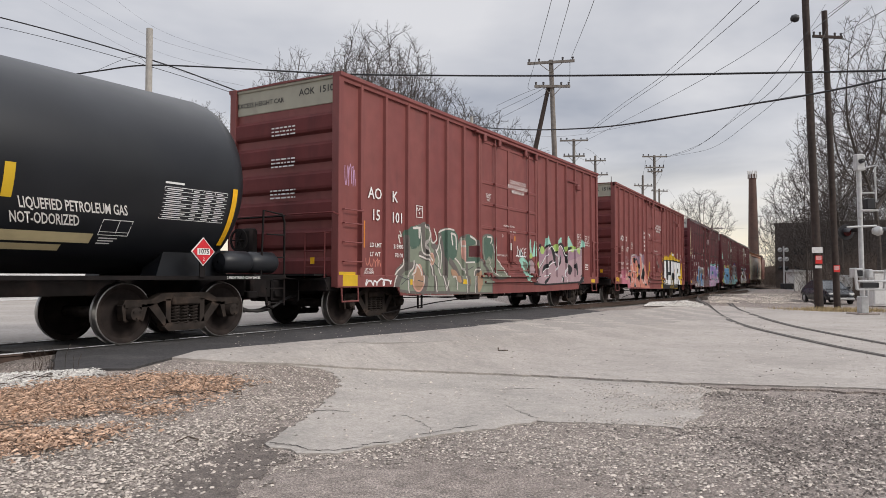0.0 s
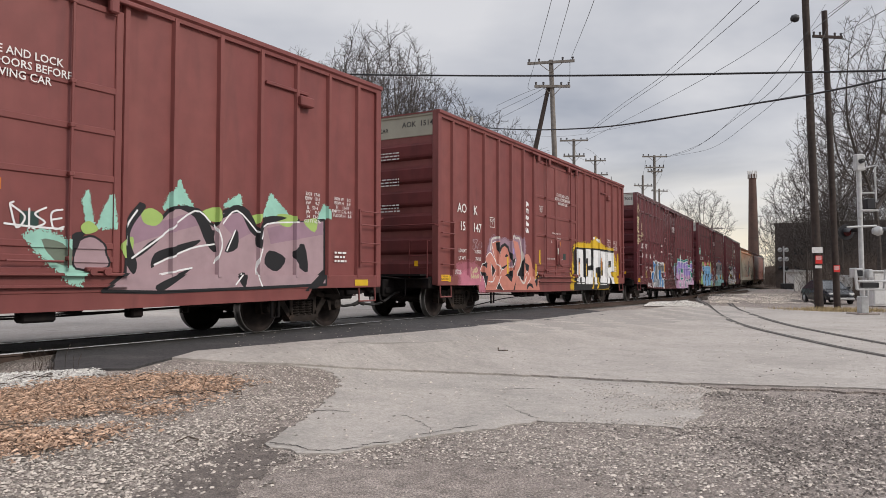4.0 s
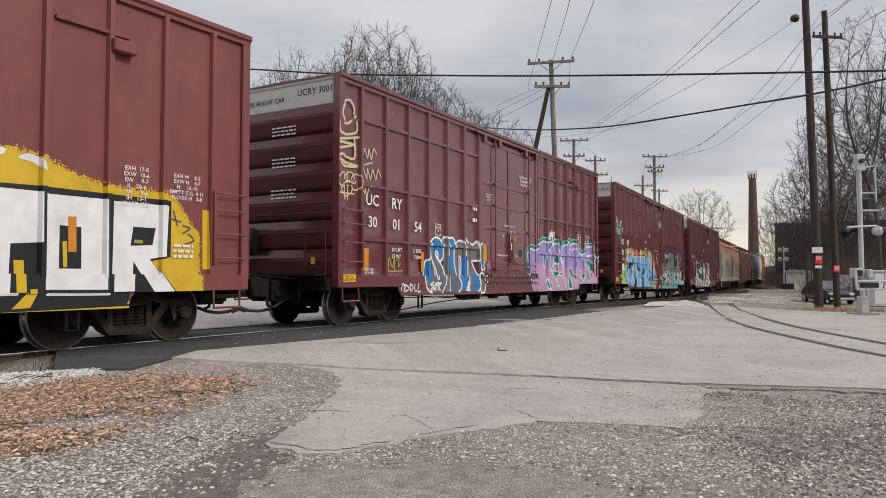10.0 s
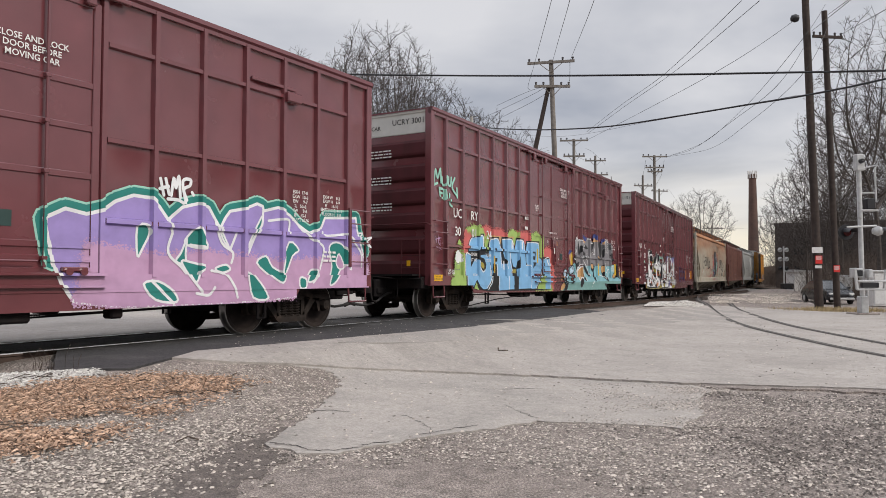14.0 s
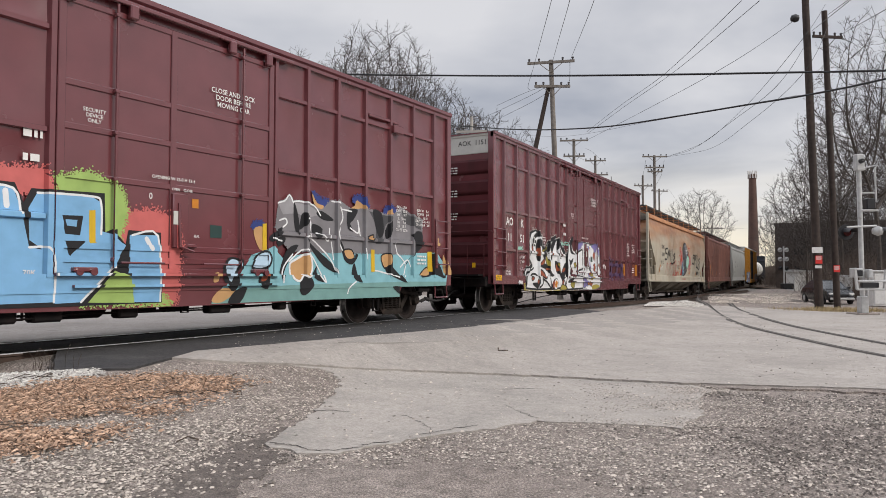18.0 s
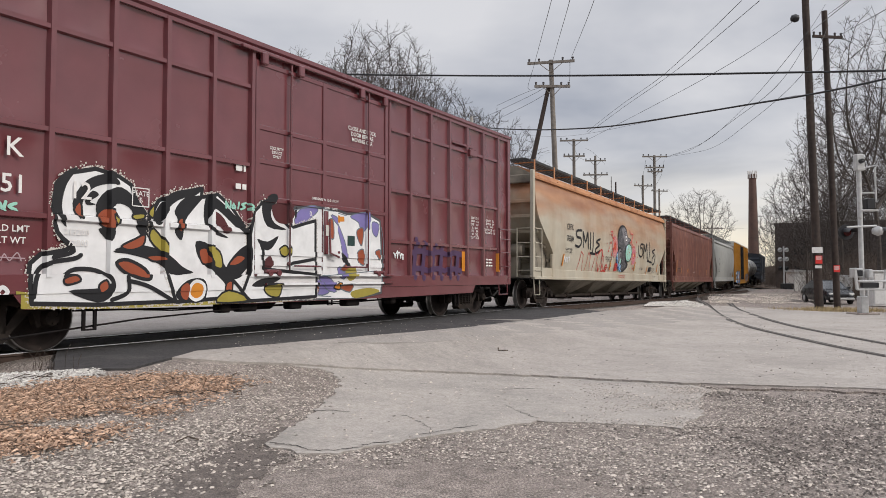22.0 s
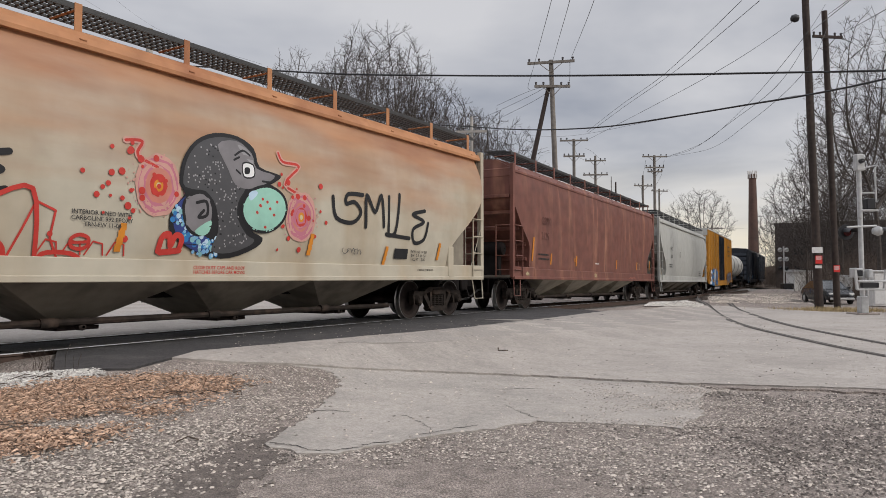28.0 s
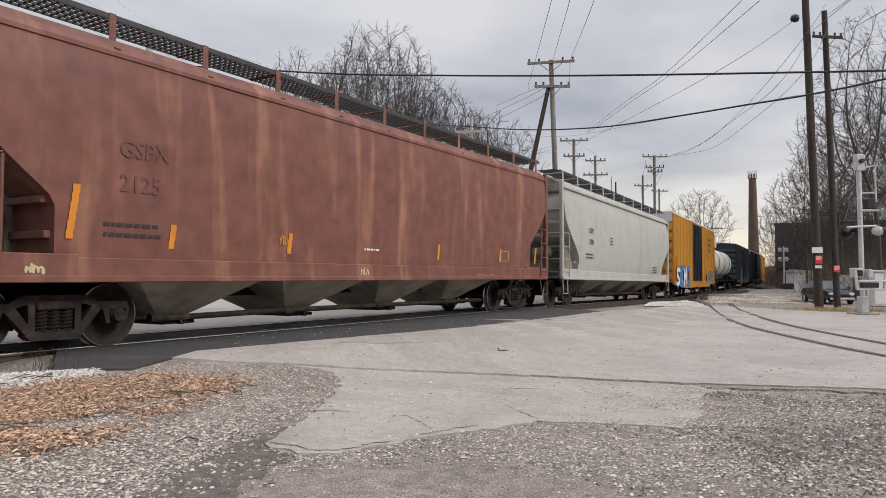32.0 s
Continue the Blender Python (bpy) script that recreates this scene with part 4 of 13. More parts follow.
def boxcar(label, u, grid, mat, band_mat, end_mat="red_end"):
    car = thing("boxcar", label, "boxcar", group="freight cars of the train")
    for s in (1, -1):
        P = lambda name, key, m: part(name, tinted(key, m), None, car)
        obs = [P("side_sill", "sill", mat), P("top_chord", "chord", mat), P("door_handle", "handle", mat),
               P("door_track", "track", mat), P("door_rail", "toprail", mat), P("vent_bracket", "vent", mat)]
        if grid:
            for k in ("rail_hi", "rail_mid", "rail_lo"):
                obs.append(P("belt_rail", k, mat))
                obs.append(P("belt_rail", k, mat))
                obs[-1].location = (-9.11, 0, 0)
        if grid:
            obs.append(P("side_sheet", "sheet", mat))
        door = P("plug_door", "door", mat)
        obs.append(door)
        for q in DOOR_STILES:
            part("door_stile", tinted("stile", mat), None, door).location = (LB / 2 - q, 0, 0)
        for z in DOOR_BARS:
            part("door_bar", tinted("bar", mat), None, door).location = (0, 0, z)
        for q in DOOR_RODS:
            part("locking_rod", tinted("rod", mat), None, door).location = (LB / 2 - q, 0, 0)
        for o in obs:
            if s < 0:
                o.rotation_euler = (0, 0, math.pi)
                o.location = (-o.location[0], 0, 0)
        for q in POSTS:
            o = part("side_post", tinted("post", mat), None, car)
            o.location = (LB / 2 - q, 0, 0)
            if s < 0:
                o.rotation_euler = (0, 0, math.pi)
        for x in (LB / 2 - 0.42, -LB / 2 + 0.42):
            for nm, k in (("side_ladder", "ladder"), ("sill_step", "step")):
                o = part(nm, tinted(k, mat), None, car)
                o.location = (x, 0, 0)
                if x < 0:
                    o.scale = (-1, 1, 1)
                if s < 0:
                    o.scale = (o.scale[0], -1, 1)
    part("body", tinted("core" if grid else "body", mat), None, car)
    part("roof", tinted("roof", mat), None, car)
    for e in (0, math.pi):
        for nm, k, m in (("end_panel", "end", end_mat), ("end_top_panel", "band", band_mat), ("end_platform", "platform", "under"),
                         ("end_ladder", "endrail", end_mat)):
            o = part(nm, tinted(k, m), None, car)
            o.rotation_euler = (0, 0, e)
        for s in (1, -1):
            o = part("corner_post", tinted("corner", mat), None, car)
            o.scale = (1 if e == 0 else -1, s, 1)
    part("hand_brake", tinted("brake", "under"), None, car)
    part("underframe", tinted("frame", "under"), None, car)
    part("brake_reservoir", tinted("reservoir", "under"), None, car)
    part("brake_cylinder", tinted("cylinder", "under"), None, car)
    part("brake_rod", tinted("rods", "under"), None, car)
    for x in (6.03, -6.03):
        add_truck(car, x)
    add_couplers(car, LB / 2 - 0.05)
    train.append((car, u, 6.03))
    return car


def box_marks(car, left, right, line1, line2, grid, seed, end_name, shift=0.0, plate=True):
    """Stencils that all these boxcars carry."""
    X = lambda q: LB / 2 - q
    y = SHEET_Y + 0.028
    z1, z2 = (2.58, 2.13) if grid else (2.73, 2.28)
    letter(left, 0.33, X(1.14 + shift if grid else 1.25), z1, y, M["white"], car)
    letter(right, 0.33, X(2.04 + shift if grid else 1.98), z1, y, M["white"], car)
    for w, q in zip(line1, (1.15 + shift, 2.04 + shift, 2.90 + shift) if grid else (1.28, 2.08)):
        letter(w, 0.32, X(q), z2, y, M["white"], car)
    qa, qb, za, zb, h = (2.05 + shift, 2.86 + shift, 1.59, 1.445, 0.115) if grid else (1.28, 2.12, 1.66, 1.47, 0.125)
    letter("LD LMT", h, X(qa), za, y, M["white"], car)
    letter("LT WT", h, X(qa - 0.02), zb, y, M["white"], car)
    letter(line2[0], h, X(qb), za, y, M["white"], car)
    letter(line2[1], h, X(qb + 0.02), zb, y, M["white"], car)
    letter("LIFT AND\nJACK HERE", 0.07, X(1.05), 1.12, y, M["white"], car)
    fq, fz = (3.80, 2.14) if grid else (2.98, 2.50)
    if plate:
        letter("PLATE\nF", 0.10, X(fq), fz, y, M["white"], car, name="plate_box_lettering")
        g = Geo()
        for a, b, c, d in ((-0.14, 0.14, -0.14, -0.125), (-0.14, 0.14, 0.12, 0.135), (-0.14, -0.125, -0.14, 0.135), (0.125, 0.14, -0.14, 0.135)):
            g.add([(X(fq + a), y, fz + c), (X(fq + b), y, fz + c), (X(fq + b), y, fz + d), (X(fq + a), y, fz + d)], [(0, 1, 2, 3)])
        part("stencil_frame", g, M["white"], car, raw=True)
    letter("CLOSE AND LOCK\nBOTH DOORS BEFORE\nMOVING CAR" if not grid else "CLOSE AND LOCK\nDOOR BEFORE\nMOVING CAR", 0.115 if grid else 0.145, X(8.88 if grid else 8.36), 3.86 if grid else 3.62, DOOR_Y + 0.005, M["white"], car, squeeze=0.95)
    letter("SECURITY\nDEVICE\nONLY", 0.075, X(6.49), 3.17, 1.457, M["white"], car)
    letter("OPENING W 12-0 H 13-4", 0.07, X(7.75), 2.46, DOOR_Y + 0.006, M["white"], car)
    letter("0", 0.13, X(7.37), 2.17, 1.462, M["white"], car)
    letter("OPEN    CLOSE", 0.055, X(7.85), 2.30, 1.545, M["white"], car)
    letter("SEAL", 0.05, X(8.12), 1.62, 1.545, M["white"], car)
    for name, q0, q1, z0, z1, yy, m, lab in (("seal_tag", 7.70, 7.83, 1.78, 1.98, 1.545, "white_panel", "white paper tag on the door lock"), ("orange_tag", 8.10, 8.22, 2.06, 2.2, 1.456, "yellow_dirty", "small orange sticker on the door"),
                                             ("instruction_plate", 8.45, 8.68, 1.62, 1.82, 1.456, "teal_plate", "dark green instruction plate on the door")):
        part(name, Geo().box(X(q1), X(q0), yy, yy + 0.004, z0, z1), M[m], car, lab)
    letter("DO NOT LUBE DOORS", 0.065, X(7.35), 1.62, 1.457, M["white"], car)
    letter("EXH W    8-2\nEXW H    6-9\nH     16-10\nEMPTY C.G. 4-11\nFLOOR H   3-8", 0.085, X(14.55), 2.35, y, M["white"], car)
    letter("EXH  17-0\nEXW  10-6\nEW     9-7\nIL   50-6\nIW     9-6\nIH   13-1\nCU FT 6276", 0.088, X(13.7), 2.28, y, M["white"], car)
    if grid:
        stencil_bars(car, X(5.68), 2.75, y, 0.24, 2, 0.09, pitch=0.3, seed=seed + 1)
    stencil_bars(car, X(14.5), 1.45, y, 0.35, 3, 0.04, pitch=0.08, seed=seed + 2)
    for k, (z, w) in enumerate(((4.03, 0.75), (3.38, 0.75), (2.74, 0.8))):
        stencil_bars(car, 0.05, z - 0.0, 0, w * 0.85, 3, 0.03, pitch=0.075, seed=seed + 5 + k, end=LB / 2 + 0.0065)
    letter_end("EXCESS HEIGHT CAR", 0.14, -0.66, 4.63, LB / 2 - 0.06, M["blacktxt"], car)
    letter_end(end_name, 0.19, 0.9, 4.72, LB / 2 - 0.06, M["blacktxt"], car)
    g = Geo().box(X(0.55), X(0.12), SILL_Y, SILL_Y + 0.004, 0.90, 1.05)
    part("height_notice", g, M["yellow"], car, "yellow excess height notice")
    letter("THIS CAR\nEXCESS HEIGHT", 0.062, X(0.335), 0.975, SILL_Y + 0.006, M["blacktxt"], car)
    for e in (0.95, -0.95):
        gg = Geo().box(LB / 2 + 0.125, LB / 2 + 0.13, e - 0.05, e + 0.05, 1.25, 1.38)
        part("end_reflector", gg, M["yellow"], car)


# ---- covered hoppers ----
def hopper(label, u, L, mat, sill_mat, chute_mat, end_prof, side_prof, chutes, top_mat=None, rust_z=None, ribs=0, mouth=0.49):
    """end_prof: (height, distance of the body's end from the car's end); side_prof: (height, half width)."""
    car = thing("hopper_car", label, "hopper car", group="freight cars of the train")
    zs = [z for z, _ in side_prof]

    def lerp(prof, z):
        for (z0, v0), (z1, v1) in zip(prof, prof[1:]):
            if z <= z1:
                return v0 + (v1 - v0) * max(z - z0, 0) / (z1 - z0)
        return prof[-1][1]

    rows = 25
    zz = [1.0 + (4.16 - 1.0) * k / (rows - 1) for k in range(rows)]
    cols = 33

    def yy(z, f):
        dent = 0.012 * abs(math.sin(math.pi * f * ribs)) ** 0.5 if ribs else 0
        return lerp(side_prof, z) - 0.014 + dent

    def shell(z_lo, z_hi, name, m):
        g = Geo()
        band = [z for z in zz if z_lo - 1e-6 <= z <= z_hi + 1e-6]
        ring = []
        for z in band:
            q0 = lerp(end_prof, z)
            line = [(L / 2 - (q0 + (L - 2 * q0) * c / (cols - 1)), yy(z, c / (cols - 1)), z) for c in range(cols)]
            back = [(x, -y, z_) for x, y, z_ in reversed(line)]
            ring.append(line + back)
        n = len(ring[0])
        for r in ring:
            g.v.extend(r)
        for j in range(len(band) - 1):
            for i in range(n):
                g.f.append((j * n + i, j * n + (i + 1) % n, (j + 1) * n + (i + 1) % n, (j + 1) * n + i))
        return part(name, g, m, car, smooth=True)

    if rust_z:
        k = min(range(rows), key=lambda i: abs(zz[i] - rust_z))
        shell(zz[0], zz[k], "body", mat)
        shell(zz[k], zz[-1], "upper_body", top_mat)
    else:
        shell(zz[0], zz[-1], "body", mat)
    g = Geo().prism([(-1.40, 4.14), (1.40, 4.14), (1.34, 4.30), (0.9, 4.47), (0, 4.55), (-0.9, 4.47), (-1.34, 4.30)], "x", -L / 2 + 0.2, L / 2 - 0.2)
    part("roof", g, top_mat or mat, car, smooth=True)
    for s in (1, -1):
        g = Geo().prism([(s * 1.30, 4.06), (s * 1.45, 4.06), (s * 1.45, 4.12), (s * 1.40, 4.22), (s * 1.30, 4.22)], "x", -L / 2 + 0.1, L / 2 - 0.1)
        part("top_chord", g, top_mat or mat, car)
        g = Geo().box(-L / 2 + 0.02, L / 2 - 0.02, s * 1.38, s * 1.50, 0.93, 1.02, 0.01)
        g.box(-L / 2 + 1.55, L / 2 - 1.55, s * 1.40, s * 1.475, 0.95, 1.26, 0.012)
        g.box(-L / 2 + 0.02, -L / 2 + 1.6, s * 1.41, s * 1.47, 1.0, 1.30, 0.012)
        g.box(L / 2 - 1.6, L / 2 - 0.02, s * 1.41, s * 1.47, 1.0, 1.30, 0.012)
        part("side_sill", g, sill_mat, car)
        # walkway on brackets above the roof's edge
        g = Geo()
        y0, y1, zw = s * 0.62, s * 1.28, 4.66
        for k in range(int(L / 0.11)):
            x = -L / 2 + 0.25 + k * 0.11
            g.box(x, x + 0.028, min(y0, y1), max(y0, y1), zw - 0.02, zw)
        for k in range(6):
            y = y0 + (y1 - y0) * k / 5
            g.box(-L / 2 + 0.2, L / 2 - 0.2, y - 0.012, y + 0.012, zw - 0.035, zw - 0.001)
        g.box(-L / 2 + 0.2, L / 2 - 0.2, s * 1.27, s * 1.29, zw - 0.05, zw + 0.03)
        part("roof_walkway", g, M["grating"], car, "dark expanded-metal walkway")
        for k in range(11):
            x = -L / 2 + 0.5 + k * (L - 1.0) / 10
            g = Geo().box(x - 0.055, x + 0.055, s * 1.29, s * 1.305, 4.18, 4.70, 0.004)
            g.box(x - 0.05, x + 0.05, s * 1.28, s * 1.44, 4.17, 4.19, 0.004)
            g.tube([(x, s * 1.29, 4.62), (x, s * 0.62, 4.62)], 0.02, 4)
            part("walkway_bracket", g, top_mat or mat, car)
        for e in (1, -1):
            X = e * (L / 2 - 0.04)
            g = Geo().box(X - 0.075, X + 0.075, s * 1.36, s * 1.475, 0.98, 4.3, 0.012)
            part("end_post", g, sill_mat, car)
            # side ladder and its step
            g = Geo()
            for z in (1.2, 1.62, 2.05, 2.5):
                g.tube([(X, s * 1.50, z), (X - e * 0.55, s * 1.50, z)], 0.014, 6)
            g.tube([(X, s * 1.46, 2.4), (X - e * 0.52, s * 1.40, 1.2)], 0.01, 5)
            g.tube([(X - e * 0.55, s * 1.50, 1.02), (X - e * 0.55, s * 1.50, 2.48)], 0.02, 6)
            part("side_ladder", g, sill_mat, car, smooth=True)
            g = Geo()
            for z in (1.2, 1.62, 2.05, 2.5):
                g.tube([(X + e * 0.06, s * 1.42, z), (X + e * 0.06, s * 0.92, z)], 0.014, 6)
            g.tube([(X + e * 0.06, s * 0.92, 1.0), (X + e * 0.06, s * 0.92, 2.52)], 0.02, 6)
            if s > 0:
                g.tube([(X + e * 0.06, 0.92, 2.46), (X + e * 0.06, -0.92, 2.46)], 0.014, 6)
            part("end_ladder", g, sill_mat, car, smooth=True)
            g = Geo().tube([(X, s * 1.44, 1.0), (X, s * 1.48, 0.45), (X - e * 0.42, s * 1.48, 0.45), (X - e * 0.5, s * 1.44, 0.95)], 0.018, 6)
            part("sill_step", g, sill_mat, car, smooth=True)
    for e in (1, -1):
        X = e * L / 2
        g = Geo().box(X - e * 1.9, X - e * 0.0, -1.40, 1.40, 0.98, 1.05)
        part("end_platform", g, M["hop_dark"], car)
        g = Geo().box(X - e * 0.14, X - e * 0.02, -1.36, 1.36, 3.92, 4.18, 0.02)
        g.prism([(-1.38, 4.18), (1.38, 4.18), (0.9, 4.44), (0, 4.53), (-0.9, 4.44)], "x", X - e * 0.12, X - e * 0.04)
        part("end_beam", g, M["hop_dark"] if ribs > 6 else mat, car)
        for z in (1.55, 2.0, 2.45, 2.9, 3.35):
            xx = X - e * (lerp(end_prof, z) - 0.035)
            part("slope_rib", Geo().box(xx - 0.05, xx + 0.05, -1.34, 1.34, z - 0.05, z + 0.05, 0.01), mat, car)
        if ribs > 6:
            for y in (1.22, -1.22):
                part("end_gusset", Geo().prism([(X - e * 1.75, 1.05), (X - e * 0.62, 1.05), (X - e * 0.62, 2.5), (X - e * 1.3, 2.0), (X - e * 1.75, 1.6)], "y", y - 0.012, y + 0.012), M["hop_dark"], car)
        for y in (0.45, -0.45):
            g = Geo().box(X - e * 1.25, X - e * 1.15, y - 0.05, y + 0.05, 1.0, 2.9, 0.01)
            part("end_strut", g, M["hop_dark"], car)
        g = Geo().lathe([(-0.5, 0.02), (-0.46, 0.18), (-0.36, 0.22), (0.36, 0.22), (0.46, 0.18), (0.5, 0.02)], "y", 18, (X - e * 0.75, 0.35, 1.85))
        g.box(X - e * 0.85, X - e * 0.65, 0.0, 0.7, 1.03, 1.66, 0.02)
        part("air_reservoir", g, M["hop_dark"] if e > 0 and ribs > 6 else M["under"], car, smooth=True)
        g = Geo().lathe([(0, 0.27), (0.025, 0.27), (0.025, 0.235), (0, 0.235)], "x", 22, (X - e * 0.02, -0.7, 1.95))
        g.tube([(X - e * 0.5, -0.7, 1.95), (X + e * 0.0, -0.7, 1.95)], 0.035, 8)
        g.box(X - e * 0.35, X - e * 0.12, -0.9, -0.5, 1.6, 2.15, 0.03)
        part("hand_brake", g, M["under"], car, smooth=True)
    g = Geo().box(-L / 2 + 0.3, L / 2 - 0.3, -0.3, 0.3, 0.66, 1.0)
    part("centre_sill", g, M["under"], car)
    g = Geo().tube([(L / 2 - 3.4, 0.85, 0.36), (L / 2 - 6.0, 0.86, 0.38), (-L / 2 + 3.4, 0.85, 0.36)], 0.05, 8)
    for q in chutes:
        g.lathe([(-0.12, 0.05), (-0.12, 0.075), (0.12, 0.075), (0.12, 0.05)], "x", 10, (L / 2 - q + 0.5, 0.855, 0.37))
    part("discharge_pipe", g, M["truck"], car, smooth=True)
    w = chutes[1] - chutes[0]
    for q in chutes:
        x = L / 2 - q
        vs = [(x + dx * w * mouth, dy * 1.37, 1.0) for dx, dy in ((-1, -1), (1, -1), (1, 1), (-1, 1))]
        vs += [(x + dx * w * mouth, dy * 1.36, 0.92) for dx, dy in ((-1, -1), (1, -1), (1, 1), (-1, 1))]
        vs += [(x + dx * 0.25, dy * 0.55, 0.36) for dx, dy in ((-1, -1), (1, -1), (1, 1), (-1, 1))]
        vs += [(x + dx * 0.25, dy * 0.55, 0.27) for dx, dy in ((-1, -1), (1, -1), (1, 1), (-1, 1))]
        fs = [(4 * k + i, 4 * k + (i + 1) % 4, 4 * k + 4 + (i + 1) % 4, 4 * k + 4 + i) for k in range(3) for i in range(4)] + [(0, 1, 2, 3), (15, 14, 13, 12)]
        part("chute", Geo().add(vs, fs), M["chute_pale"] if chute_mat is M["hop_dark"] and mat is M["hop_brown"] else chute_mat, car)
        g = Geo().box(x - 0.32, x + 0.32, -0.62, 0.75, 0.25, 0.31, 0.01)
        g.lathe([(0.70, 0.02), (0.72, 0.055), (0.86, 0.055), (0.88, 0.02)], "y", 12, (x, 0, 0.30))
        part("outlet_gate", g, M["truck"], car)
    for x in (L / 2 - 1.55, -L / 2 + 1.55):
        add_truck(car, x)
    add_couplers(car, L / 2 - 0.15)
    train.append((car, u, L / 2 - 1.55))
    car["length"] = L
    return car, lambda q, z: lerp(side_prof, z)


# ---- tank cars ----
def tank_car(label, u, half, R, mat, base, far=False, band=None):
    car = thing("tank_car", label, "tank car", group="freight cars of the train")
    zc = 2.55
    prof = []
    for k in range(9):
        t = math.pi / 2 * k / 8
        prof.append((-half + 0.78 * (1 - math.sin(t)), R * math.cos(t)))
    prof = [(-half + 0.78 * (1 - math.cos(math.pi / 2 * k / 8)), max(R * math.sin(math.pi / 2 * k / 8), 0.004)) for k in range(9)]
    prof += [(-half / 2, R), (0, R), (half / 2, R)]
    prof += [(-a, r) for a, r in reversed(prof[:9])]
    part("tank", Geo().lathe(prof, "x", 56, (0, 0, zc)), mat, car, smooth=True)
    g = Geo().lathe([(4.0, 0.02), (4.0, 0.55), (4.5, 0.55), (4.5, 0.02)], "z", 22, (0, 0, 0))
    part("dome", g, mat, car, smooth=True)
    for s in (1, -1):
        g = Geo().box(-half - 0.55, half + 0.55, s * 0.72, s * 1.30, 0.96, 1.02)
        part("running_board", g, M["under"], car)
        for e in (1, -1):
            g = Geo().prism([(e * (base - 0.5), 0.95), (e * (base + 0.9), 0.95), (e * (base + 0.7), 1.6), (e * (base - 0.3), 1.6)], "y", s * 0.55, s * 0.95)
            part("saddle", g, M["tank"] if mat == M["tank"] else M["under"], car)
            X = e * (half + 0.62)
            g = Geo().tube([(X, s * 1.25, 0.5), (X, s * 1.25, 2.0), (X - e * 0.06, s * 1.25, 2.12), (X - e * 0.5, s * 1.25, 2.16), (X - e * 0.55, s * 1.25, 1.0)], 0.02, 6)
            for z in (0.55, 0.8, 1.35, 1.75):
                g.tube([(X, s * 1.25, z), (X - e * 0.42, s * 1.25, z)], 0.014, 6)
            part("end_ladder", g, M["under"], car, smooth=True)
    for e in (1, -1):
        X = e * (half + 0.62)
        g = Geo().box(X - e * 0.75, X, -1.3, 1.3, 0.98, 1.04)
        g.box(X - e * 2.6, X - e * 0.1, -0.34, 0.34, 0.66, 1.0)
        part("end_platform", g, M["under"], car)
        g = Geo().tube([(X, -1.25, 2.1), (X, 1.25, 2.1)], 0.018, 6)
        part("end_rail", g, M["under"], car)
        g = Geo()
        for y in (0.75, 1.12):
            g.lathe([(-0.33, 0.02), (-0.3, 0.15), (-0.24, 0.19), (0.24, 0.19), (0.3, 0.15), (0.33, 0.02)], "x", 18, (X - e * (0.45 + (y - 0.75) * 1.6), 1.12, 1.25))
        part("air_reservoir", g, M["tank"], car, smooth=True)
        g = Geo().lathe([(0, 0.27), (0.025, 0.27), (0.025, 0.235), (0, 0.235)], "x", 22, (X - e * 0.02, -0.6, 1.75))
        for k in range(3):
            t = k * math.pi / 3
            g.tube([(X, -0.6 - 0.26 * math.cos(t), 1.75 - 0.26 * math.sin(t)), (X, -0.6 + 0.26 * math.cos(t), 1.75 + 0.26 * math.sin(t))], 0.011, 5)
        g.box(X - e * 0.3, X - e * 0.06, -0.8, -0.4, 1.02, 2.0, 0.03)
        part("hand_brake", g, M["under"], car, smooth=True)
    g = Geo().box(-half, half, -0.22, 0.22, 0.72, 1.0)
    part("centre_sill", g, M["under"], car)
    for x in (base, -base):
        add_truck(car, x)
    add_couplers(car, half + 0.3)
    train.append((car, u, base))
    if band:
        for x in band:
            g = Geo().lathe([(x - 0.35, R + 0.004), (x + 0.35, R + 0.004)], "x", 56, (0, 0, zc))
            part("painted_band", g, M["tank"], car, smooth=True)
    return car


def round_y(R, zc=2.55):
    return lambda q, z: math.sqrt(max(R * R - (z - zc) ** 2, 0.01))


# ---- the cars, in their order ----
U0 = 10.5 + LB / 2
tank = tank_car("glossy black liquefied gas tank car with white lettering", 0.05, 8.6, 1.50, M["tank"], 7.3)


